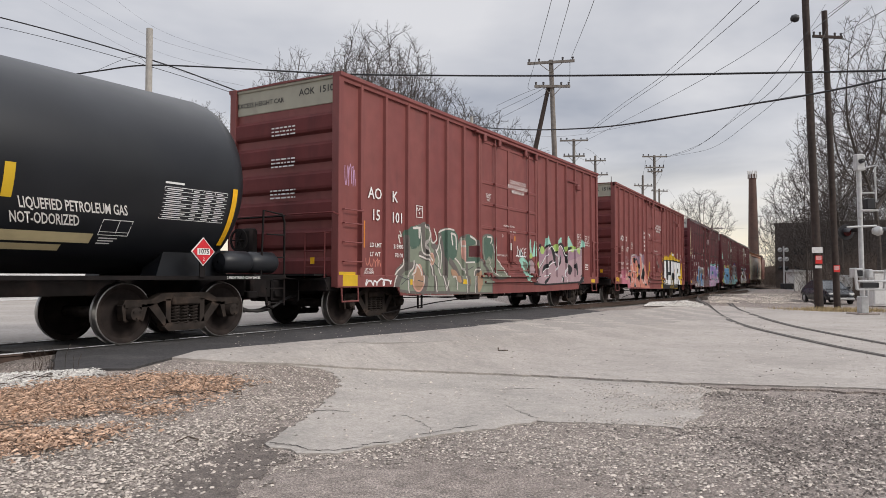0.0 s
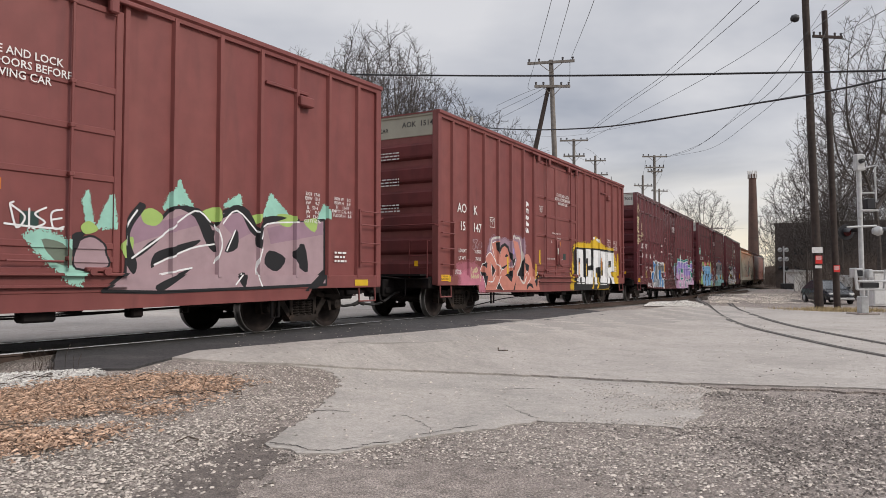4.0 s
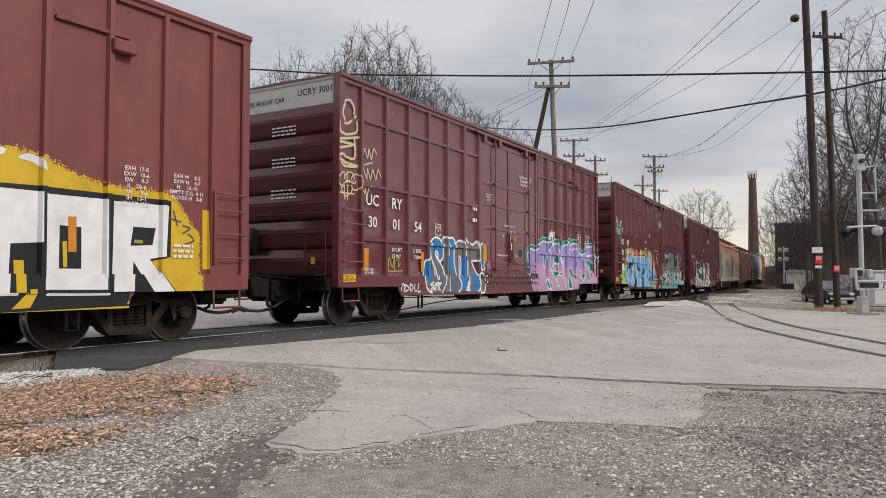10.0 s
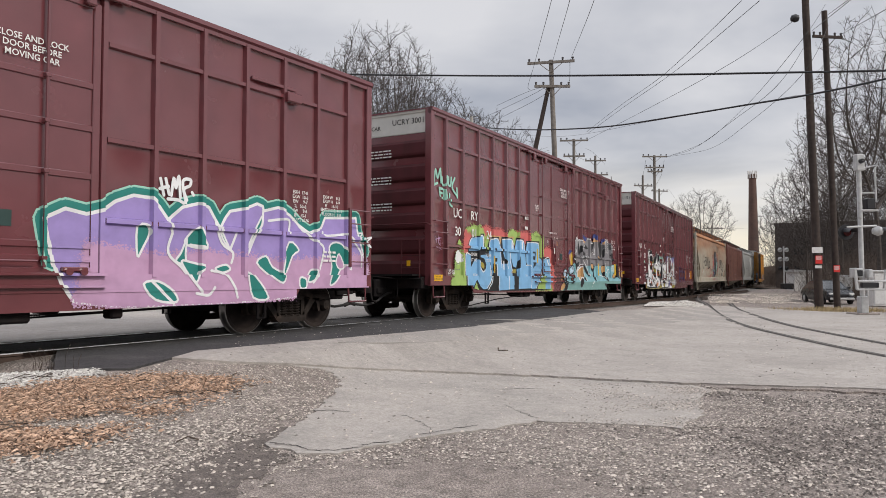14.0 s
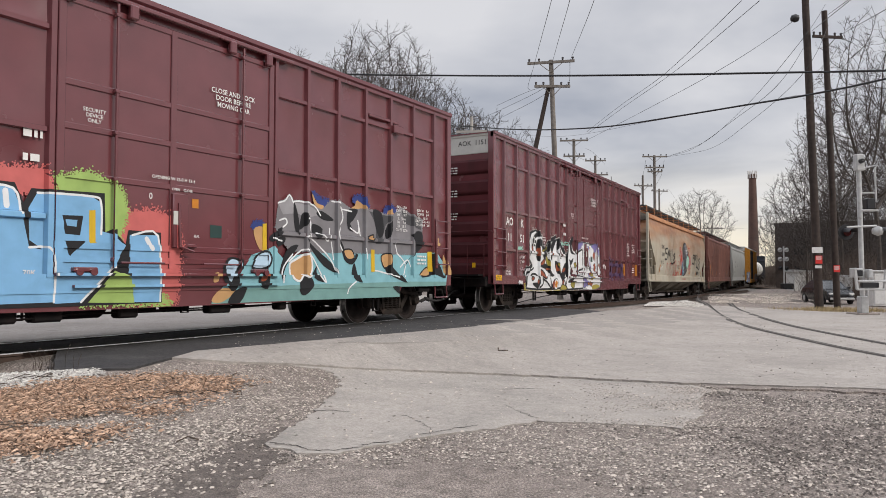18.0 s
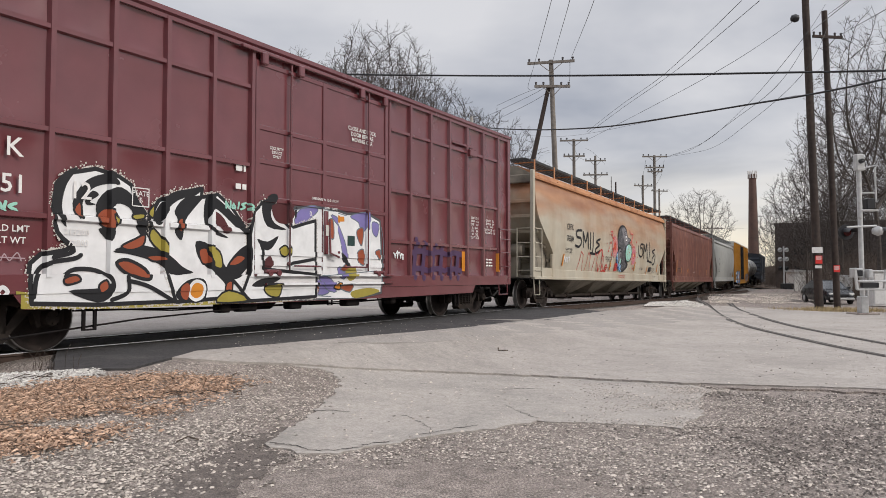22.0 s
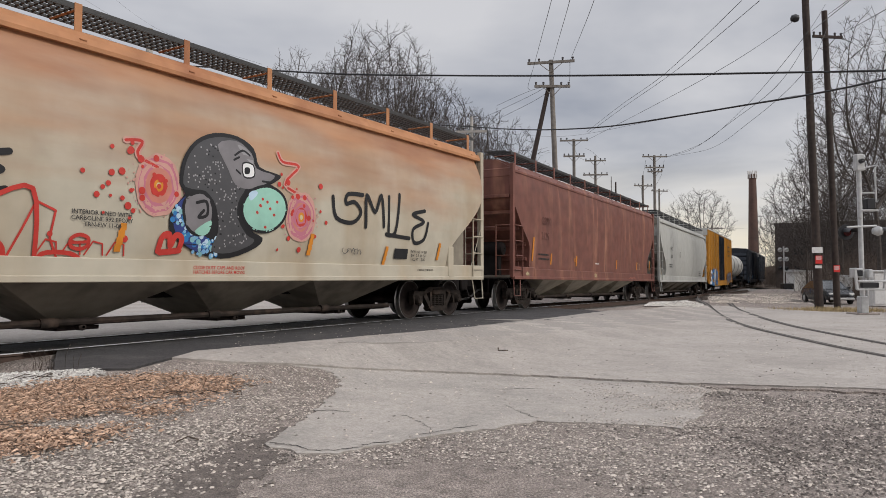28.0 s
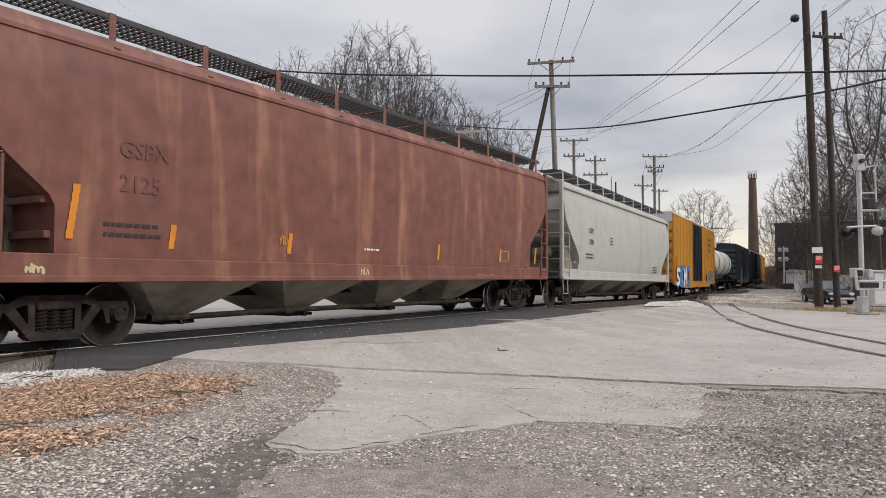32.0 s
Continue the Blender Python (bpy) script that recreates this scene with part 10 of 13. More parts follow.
def fall(x, y):
    """How much further along the line of sight the real ground lies."""
    u, v = x * 2, y * 2
    i, j = math.floor(u), math.floor(v)
    u, v = u - i, v - j
    return (_node(i, j) * (1 - u) + _node(i + 1, j) * u) * (1 - v) + (_node(i, j + 1) * (1 - u) + _node(i + 1, j + 1) * u) * v


def ground_at(x, y):
    """Height of the road surface at a true place."""
    k = 1.3
    for _ in range(8):
        k = fall(x / k, y / k)
    return 1 - k


def settle(p):
    k = fall(p[0], p[1])
    return (p[0] * k, p[1] * k, 1 + (p[2] - 1) * k)


def settle_geo(g):
    g.v = [settle(p) for p in g.v]
    return g


def bed_z(x, y):
    """The level plane, hollowed where the main track lies open."""
    if -20 < x < 70 and 0 < y < 150:
        d, a = track_gap(x, y)
        return -0.26 * smooth01((2.7 - abs(d)) / 1.0) * (smooth01((5.2 - a) / 0.8) + smooth01((a - 21.5) / 1.5))
    return 0.0


def ground():
    xs = sorted(set([-1500, -600, -250, -120, -80] + [-60 + 2 * k for k in range(81)] + [-16 + 0.5 * k for k in range(80)] + [130, 170, 250, 600, 1500]))
    ys = sorted(set([-1500, -600, -200, -100, -60] + [-40 + 2 * k for k in range(111)] + [0.5 * k for k in range(88)] + [220, 280, 400, 700, 1500]))
    g = Geo()
    g.v = [(x, y, bed_z(x, y) - 0.03) for y in ys for x in xs]
    n = len(xs)
    g.f = [(j * n + i, j * n + i + 1, (j + 1) * n + i + 1, (j + 1) * n + i) for j in range(len(ys) - 1) for i in range(n - 1)]
    settle_geo(g)
    tagged(part("ground", g, M["dirt"], raw=True), "packed grey gravel and dirt ground", "ground", kind="structure")


ground()


# ---- track and road ----
M["ballast"] = surf("grey_track_ballast", (0.24, 0.225, 0.205), 0.95, var=0.4, scale=16, col2=(0.11, 0.10, 0.095), cover=0.45, cscale=9, soft=0.06, bump=0.5, bscale=22)
M["asphalt_old"] = surf("bleached_old_asphalt", (0.355, 0.322, 0.29), 0.92, var=0.10, scale=22, col2=(0.26, 0.235, 0.21), cover=0.42, cscale=0.55, soft=0.16, bump=0.12, bscale=90, grime=(0.24, 0.22, 0.2), speck=((130, 0.1), (9, 0.05)))
M["asphalt_patch"] = surf("pale_worn_asphalt_patch", (0.36, 0.328, 0.295), 0.92, var=0.12, scale=30, col2=(0.27, 0.25, 0.225), cover=0.4, cscale=0.9, soft=0.15, bump=0.14, bscale=100, speck=((130, 0.12), (8, 0.06)))
M["asphalt_dark"] = surf("dark_crossing_asphalt", (0.045, 0.042, 0.042), 0.9, var=0.2, scale=14, col2=(0.08, 0.074, 0.071), cover=0.35, cscale=1.6, bump=0.14, bscale=80)
# used for worn asphalt and for shadow streaks laid on the road
M["asphalt_mid"] = surf("grey_worn_and_shaded_asphalt", (0.25, 0.228, 0.208), 0.92, var=0.1, scale=20, col2=(0.31, 0.285, 0.26), cover=0.45, cscale=0.6, soft=0.25, bump=0.12, bscale=90, speck=((130, 0.1),))
M["crack"] = surf("dark_joint_sealer", (0.055, 0.05, 0.045), 0.95, var=0.2, scale=20)
M["stone"] = surf("crushed_limestone", (0.375, 0.332, 0.292), 0.9, var=0.12, scale=20, island=0.68)
M["grit_dark"] = surf("dark_damp_grit", (0.13, 0.112, 0.1), 0.95, var=0.15, scale=20, island=0.5)
M["stone_white"] = surf("pale_ballast_stone", (0.48, 0.46, 0.43), 0.9, var=0.12, scale=20, island=0.3)
M["soil"] = surf("dark_damp_soil", (0.135, 0.113, 0.1), 0.95, var=0.2, scale=9, col2=(0.13, 0.11, 0.097), cover=0.45, cscale=1.2, soft=0.2, bump=0.3, bscale=40, speck=((55, 0.25), (120, 0.25)))
M["leaf"] = surf("dry_oak_leaf", (0.385, 0.255, 0.178), 0.85, var=0.2, scale=25, island=0.62)
M["grass"] = surf("dead_grass_verge", (0.17, 0.145, 0.085), 0.95, var=0.3, scale=6, col2=(0.10, 0.10, 0.05), cover=0.4, cscale=1.0, bump=0.3, bscale=30)
M["straw"] = surf("dry_straw", (0.30, 0.23, 0.12), 0.85, var=0.15, scale=20, island=0.4)


def strip(name, line, z0, prof, mat, label, closed=True, parent=None):
    """Sweeps an outline of (across, height) along ((place, heading) ...)."""
    g = Geo()
    n = len(prof)
    for p, h in line:
        c, s = math.cos(h), math.sin(h)
        for o, z in prof:
            g.v.append((p.x - c * o, p.y + s * o, p.z + z0 + z))
    m = n if closed else n - 1
    for i in range(len(line) - 1):
        for k in range(m):
            g.f.append((i * n + k, i * n + (k + 1) % n, (i + 1) * n + (k + 1) % n, (i + 1) * n + k))
    if closed:
        g.f.append(tuple(range(n)))
        g.f.append(tuple((len(line) - 1) * n + k for k in range(n - 1, -1, -1)))
    ob = part(name, g, mat, parent)
    return ob


GAUGE = 0.7525                          # half, to the rail's middle
FOOT = [(-0.07, -0.172), (-0.07, -0.155), (-0.012, -0.14), (-0.012, -0.045), (-0.034, -0.038), (0.034, -0.038), (0.012, -0.045), (0.012, -0.14), (0.07, -0.155), (0.07, -0.172)]
FOOT = [(-0.07, -0.172), (-0.07, -0.155), (-0.012, -0.14), (-0.012, -0.045), (-0.034, -0.038), (-0.034, -0.012), (0.034, -0.012), (0.034, -0.038), (0.012, -0.045), (0.012, -0.14), (0.07, -0.155), (0.07, -0.172)]
HEAD = [(-0.034, -0.012), (-0.03, 0.0), (0.03, 0.0), (0.034, -0.012)]


def main_line(a0, a1, step=2.0):
    out, a = [], a0
    while a <= a1:
        out.append(on_track(a))
        a += step
    return out


def siding_line():
    """The connecting track that swings off to the near side."""
    pts = [Vector(settle((x, y, 0))) if y > 2 else Vector((x * 1.6, y * 1.6, -0.6)) for x, y, z in ((23.6, 57.0, -0.30), (18.9, 48.6, -0.36), (15.1, 40.5, -0.45), (12.1, 32.2, -0.54), (10.4, 27.2, -0.585), (8.15, 20.3, -0.59), (7.3, 17.4, -0.59), (6.65, 14.6, -0.59),
                                                         (6.25, 11.6, -0.59), (6.08, 9.4, -0.59), (6.15, 6.0, -0.59), (6.6, 1.5, -0.59), (7.6, -4.0, -0.59), (9.6, -12.0, -0.59), (13.0, -22.0, -0.59))]
    out = []
    for i in range(len(pts) - 1):
        p0, p1, p2, p3 = pts[max(i - 1, 0)], pts[i], pts[i + 1], pts[min(i + 2, len(pts) - 1)]
        for k in range(5):
            t = k / 5
            out.append(0.5 * (2 * p1 + (p2 - p0) * t + (2 * p0 - 5 * p1 + 4 * p2 - p3) * t * t + (3 * p1 - p0 - 3 * p2 + p3) * t**3))
    out.append(pts[-1])
    line = []
    for i, p in enumerate(out):
        d = out[max(i - 1, 0)] - out[min(i + 1, len(out) - 1)]
        line.append((p, math.atan2(d.x, d.y)))
    return line


SIDING = siding_line()


def siding_offset(o):
    """The siding shifted sideways, on the ground that lies there."""
    out = []
    for p, h in SIDING:
        x, y = p.x - math.cos(h) * o, p.y + math.sin(h) * o
        out.append((Vector((x, y, ground_at(x, y) if y > 3 else p.z)), h))
    return out


def tracks():
    ml = main_line(-90, 190)
    main = tagged(new("railway_track"), "main railway track with bright worn rails", "railway track", kind="structure")
    sid = tagged(new("siding_track"), "curved siding track with dull rails set in the road", "railway track", kind="structure")
    for line, top, par in ((ml, "railtop", main), (SIDING, "railtop_dull", sid)):
        for s in (1, -1):
            at = s * GAUGE
            way = line
            if line is SIDING:
                way, at = siding_offset(at), 0.0
            r = strip("rail", way, 0.012, [(o + at, z) for o, z in FOOT], M["rail"], "", parent=par)
            strip("rail_head", way, 0.012, [(o + at, z) for o, z in HEAD], M[top], "", parent=r)
    tie = Geo().box(-0.115, 0.115, -1.3, 1.3, -0.33, -0.165, 0.012).mesh("tie")
    tie.materials.append(M["tie"])
    spots = [on_track(-20 + 0.55 * k) for k in range(48)] + [on_track(24 + 0.55 * k) for k in range(110)]
    for p, h in spots:
        o = part("tie", tie, None, main)
        o.matrix_local = Matrix.Translation(p) @ Matrix.Rotation(-h + math.pi / 2, 4, "Z") @ Matrix.Rotation(random.uniform(-0.015, 0.015), 4, "Z")
    for (p, h), (q, _) in zip(SIDING, SIDING[1:]):
        if p.y < 38 or p.y > 84:
            continue
        n = max(1, int((q - p).length / 0.55))
        for k in range(n):
            o = part("tie", tie, None, sid)
            o.matrix_local = Matrix.Translation(p + (q - p) * (k / n)) @ Matrix.Rotation(-h + math.pi / 2, 4, "Z")
    # open flangeways beside the rails where they lie in the road
    for s in (1, -1):
        for line, at in ((main_line(5.0, 22.5, 1.5), s * GAUGE), ([q for q in siding_offset(s * GAUGE) if q[0].y < 42], 0.0)):
            for a, b in ((at + 0.036, at + 0.13), (at - 0.13, at - 0.036)):
                tagged(strip("flangeway", line, 0.008, [(a, 0), (b, 0)], M["crack"], "", closed=False), "dark open groove beside a rail", "flangeway", kind="structure")
    # ballast shoulders where the track is open
    tagged(strip("ballast_bed", main_line(-90, 6), 0.0, [(-3.0, -0.36), (-1.7, -0.20), (1.7, -0.20), (3.0, -0.36)], M["ballast"], "", closed=False), "grey stone ballast bed", "ballast", kind="structure")
    tagged(strip("ballast_bed", main_line(22, 190), 0.0, [(-2.6, -0.22), (-1.8, -0.17), (1.8, -0.17), (2.8, -0.22)], M["ballast"], "", closed=False), "grey stone ballast bed", "ballast", kind="structure")


tracks()


def jagged(pts, amp, seed, step=0.35):
    """A polygon's edge, broken into short uneven pieces."""
    rnd = random.Random(seed)
    out = []
    for i in range(len(pts)):
        (x0, y0), (x1, y1) = pts[i], pts[(i + 1) % len(pts)]
        d = math.hypot(x1 - x0, y1 - y0)
        n = max(1, min(int(d / step), 60))
        for k in range(n):
            out.append((x0 + (x1 - x0) * k / n + rnd.uniform(-amp, amp), y0 + (y1 - y0) * k / n + rnd.uniform(-amp, amp)))
    return out


def slab(name, pts, z, thick, mat, label, amp=0.0, seed=1, cat="road"):
    """A paved sheet with a real edge."""
    if amp:
        pts = jagged(pts, amp, seed)
    bm = bmesh.new()
    f = bm.faces.new([bm.verts.new((x, y, z)) for x, y in pts])
    bm.normal_update()
    if f.normal.z < 0:
        f.normal_flip()
    xs, ys = [p[0] for p in pts], [p[1] for p in pts]
    for k, lo, hi in ((0, min(xs), max(xs)), (1, min(ys), max(ys))):
        c = math.floor(lo) + 1
        while c < hi:
            no = (1, 0, 0) if k == 0 else (0, 1, 0)
            bmesh.ops.bisect_plane(bm, geom=bm.verts[:] + bm.edges[:] + bm.faces[:], plane_co=(c, c, 0), plane_no=no)
            c += 0.8 if abs(c) < 26 else 4.0
    bmesh.ops.triangulate(bm, faces=[q for q in bm.faces if len(q.verts) > 4])
    r = bmesh.ops.extrude_face_region(bm, geom=bm.faces[:])
    for v in [e for e in r["geom"] if isinstance(e, bmesh.types.BMVert)]:
        v.co.z = z - thick
    for v in bm.verts:
        v.co = settle(v.co)
    bmesh.ops.recalc_face_normals(bm, faces=bm.faces)
    me = bpy.data.meshes.new(name)
    bm.to_mesh(me)
    bm.free()
    return tagged(part(name, me, mat), label, cat, kind="structure")


def side_pts(a0, a1, off, step=2.0):
    out, a = [], a0
    while (a <= a1) if step > 0 else (a >= a1):
        p, _ = on_track(a, off)
        out.append((p.x, p.y))
        a += step
    return out


def roads():
    rj = random.Random(17)
    joint = []
    ends = ((-1.74, 8.35), (-0.84, 7.93), (0.91, 7.38), (2.26, 6.85), (4.01, 6.47), (12, 3.9))
    for (x0, y0), (x1, y1) in zip(ends, ends[1:]):
        n = max(2, int(math.hypot(x1 - x0, y1 - y0) / 0.09))
        joint += [(x0 + (x1 - x0) * k / n, y0 + (y1 - y0) * k / n + rj.uniform(-0.022, 0.022)) for k in range(n)]
    joint.append(ends[-1])
    # crossing strip of newer, dark asphalt on the near side of the track, and between and beyond the rails
    worn = [(-3.4, 8.96), (-3.33, 9.78), (-2.76, 10.5), (-2.01, 11.45), (-0.85, 12.82), (0.0, 13.79), (2.99, 17.6), (5.24, 20.42)]
    worn = jagged(worn, 0.03, 6, 0.3)[:-62] + [(5.24, 20.42)]
    slab("crossing_strip", side_pts(5.45, 22.2, -GAUGE - 0.04, 1.5) + worn[::-1] + [(-3.44, 7.91), (-3.8, 7.88), (-4.18, 7.75), (-4.6, 8.5)], -0.001, 0.2, M["asphalt_dark"], "dark asphalt strip along the rails", 0.0, 3)
    slab("crossing_strip", side_pts(4.8, 21.6, GAUGE - 0.11, 1.5) + side_pts(21.6, 4.8, -GAUGE + 0.11, -1.5), -0.002, 0.2, M["asphalt_dark"], "dark asphalt between the rails", 0, 4)
    # old pavement from the crossing to the long joint
    slab("road", worn + [(8.2, 25.6), (9.6, 25.2), (11.0, 21.0), (14.5, 18.3), (40, 14), (40, -4.0)] + joint[::-1] + [(-2.0, 8.42), (-2.5, 8.55), (-3.0, 8.8)],
         0.0, 0.08, M["asphalt_old"], "bleached grey asphalt road over the crossing", 0.0, 5)
    # the worn patch on the near side of the joint, with a broken edge to the gravel
    rim = jagged([(2.44, 6.54), (2.11, 5.96), (1.93, 5.34), (1.59, 4.9), (1.42, 4.97), (1.05, 5.05), (0.86, 5.07), (0.66, 5.11), (0.45, 4.97), (0.37, 4.88), (0.06, 4.72), (-0.16, 4.58), (-0.29, 4.47),
                  (-0.46, 4.35), (-0.6, 4.18), (-0.8, 4.18), (-1.03, 4.34), (-1.07, 4.43), (-1.03, 4.81), (-0.98, 5.34), (-0.97, 5.77), (-0.95, 6.41), (-1.0, 7.04), (-1.21, 7.77), (-1.58, 8.27)], 0.03, 7, 0.07)[:-61]
    slab("road_patch", [(x, y - 0.011 + rj.uniform(-0.012, 0.005)) for x, y in joint if x < 2.4] + rim, -0.019, 0.03, M["asphalt_patch"], "pale worn asphalt patch with a broken edge", 0.0, 7)
    beyond = [(x, y - 0.012 + rj.uniform(-0.008, 0.004)) for x, y in joint if x > 2.42]
    slab("packed_dirt", beyond + [(x, y - 0.14 + rj.uniform(-0.07, 0.07)) for x, y in beyond[::-1]], -0.012, 0.03, M["dirt"], "packed dirt washed up to the pavement's edge", 0.0, 11, "dirt")
    slab("damp_soil", jagged([(-1.02, 4.95), (-1.2, 4.75), (-1.25, 4.5), (-1.34, 4.14), (-1.4, 3.78), (-1.41, 3.39), (-1.28, 2.93), (-0.92, 2.93), (-0.96, 3.39), (-0.96, 3.78), (-0.92, 4.14), (-1.06, 4.4)], 0.06, 9, 0.06), -0.0255, 0.01, M["soil"],
         "dark damp soil along the pavement's edge", 0.0, 10, "soil")
    # darker bands beside the crossing: worn asphalt, and shadow streaks painted as slabs
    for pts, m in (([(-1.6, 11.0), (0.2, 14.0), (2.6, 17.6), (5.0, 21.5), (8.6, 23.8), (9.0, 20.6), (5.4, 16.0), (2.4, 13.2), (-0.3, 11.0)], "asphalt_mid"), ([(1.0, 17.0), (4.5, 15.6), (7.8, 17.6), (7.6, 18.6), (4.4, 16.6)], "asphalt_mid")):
        slab("road_band", pts, 0.003, 0.02, M[m], "band of worn asphalt and painted shadow on the road", 0.05, 12)
    # pavement beyond the track
    slab("road", side_pts(2.6, 24.0, GAUGE + 0.05, 1.5) + [(2.0, 33.0), (-4, 46.0), (-40, 60), (-60, 40), (-34.0, 12.0), (-17.0, 6.5), (-9.6, 7.5)], -0.004, 0.1, M["asphalt_old"], "grey street on the far side of the track", 0, 8)
    tagged(part("centre_line", Geo().box(-14.0, -9.5, 14.4, 14.52, 0.0, 0.003), M["yellow_dirty"]), "faded yellow line across the street", "road marking", kind="structure")
    # thin open cracks
    rnd = random.Random(5)
    for pts in (((-1.07, 4.43), (-0.9, 4.38), (-0.74, 4.23), (-0.58, 4.28), (-0.46, 4.4), (-0.29, 4.49)), ((-0.97, 5.53), (-0.61, 5.43), (-0.27, 5.3), (-0.15, 5.03)), ((-0.15, 5.03), (-0.07, 4.85), (-0.07, 4.68)),
                ((-0.14, 4.67), (0.06, 4.84), (0.26, 4.97)), ((0.48, 5.77), (0.58, 5.46), (0.71, 5.13)), ((0.52, 11.87), (1.09, 11.98), (1.58, 11.45), (2.22, 11.05)), ((1.2, 6.95), (1.35, 6.4), (1.7, 6.1)), ((-0.2, 6.9), (0.4, 6.55), (1.0, 6.6))):
        g = Geo()
        fine = []
        for (x0, y0), (x1, y1) in zip(pts, pts[1:]):
            for k in range(8):
                fine.append((x0 + (x1 - x0) * k / 8 + rnd.uniform(-0.02, 0.02), y0 + (y1 - y0) * k / 8 + rnd.uniform(-0.02, 0.02)))
        for (x0, y0), (x1, y1) in zip(fine, fine[1:]):
            w = rnd.uniform(0.003, 0.008)
            zz = 0.003 if y0 > 8.5 else -0.0155
            g.add([(x0, y0 - w, zz), (x1, y1 - w, zz), (x1, y1 + w, zz), (x0, y0 + w, zz)], [(0, 1, 2, 3)])
        tagged(part("pavement_crack", settle_geo(g), M["crack"], raw=True), "thin open crack in the asphalt", "crack", kind="structure")


roads()


def stones(name, n, area, size, mat, label, seed, z=0.0, cat="gravel"):
    """Loose stones: squashed, uneven octahedra, scattered by a density test."""
    rnd = random.Random(seed)
    g = Geo()
    k = 0
    tries = 0
    while k < n and tries < n * 30:
        tries += 1
        x, y, dens = area(rnd)
        if rnd.random() > dens:
            continue
        k += 1
        r = size * rnd.uniform(0.45, 1.0) ** 1.2
        a = rnd.uniform(0, math.pi)
        c, s = math.cos(a), math.sin(a)
        sx, sy, sz = r * rnd.uniform(0.8, 1.3), r * rnd.uniform(0.6, 1.0), r * rnd.uniform(0.35, 0.7)
        zz = z(x, y) if callable(z) else z
        i = len(g.v)
        for ux, uy, uz in ((1, 0, 0.1), (0.3, 1, -0.1), (-1, 0.2, 0.1), (-0.2, -1, 0), (0.3, 0.2, 1), (-0.3, -0.35, 0.9)):
            ux += rnd.uniform(-0.25, 0.25); uy += rnd.uniform(-0.25, 0.25)
            px, py = ux * sx, uy * sy
            g.v.append((x + px * c - py * s, y + px * s + py * c, zz + uz * sz))
        g.f.extend([(i, i + 1, i + 4), (i + 1, i + 2, i + 5), (i + 1, i + 5, i + 4), (i + 2, i + 3, i + 5), (i + 3, i, i + 4), (i + 3, i + 4, i + 5)])
    settle_geo(g)
    return tagged(part(name, g, mat, raw=True), label, cat, kind="stuff")


GRAVEL = [(-9, 5.2), (-5.6, 7.6), (-4.2, 7.6), (-3.44, 7.85), (-3.3, 8.7), (-1.9, 8.4), (-1.3, 7.8), (-1.0, 7.0), (-0.95, 6.4), (-0.98, 5.5), (-1.03, 4.7), (-1.05, 4.35), (-0.8, 4.15), (-0.55, 4.2), (-0.3, 4.45),
          (0.1, 4.72), (0.45, 4.95), (0.7, 5.1), (1.0, 5.05), (1.45, 4.95), (1.9, 5.2), (2.1, 5.9), (2.4, 6.5), (4.0, 6.1), (9, 4.4), (9, 1.2), (-4, 1.2), (-9, 2.5)]
LEAVES = [(-4.6, 5.6), (-3.94, 6.41), (-3.83, 6.74), (-3.3, 7.25), (-2.52, 7.45), (-1.9, 6.9), (-1.98, 5.96), (-2.15, 5.67), (-2.13, 5.09), (-2.08, 4.55), (-2.27, 4.25), (-2.49, 4.06), (-3.6, 3.9)]
BALLAST = [(-7.5, 5.0), (-5.56, 7.2), (-4.58, 7.5), (-4.23, 7.74), (-3.86, 7.98), (-3.55, 7.54), (-3.81, 7.2), (-3.83, 6.74), (-3.8, 6.3), (-4.6, 5.2), (-6.4, 3.6)]


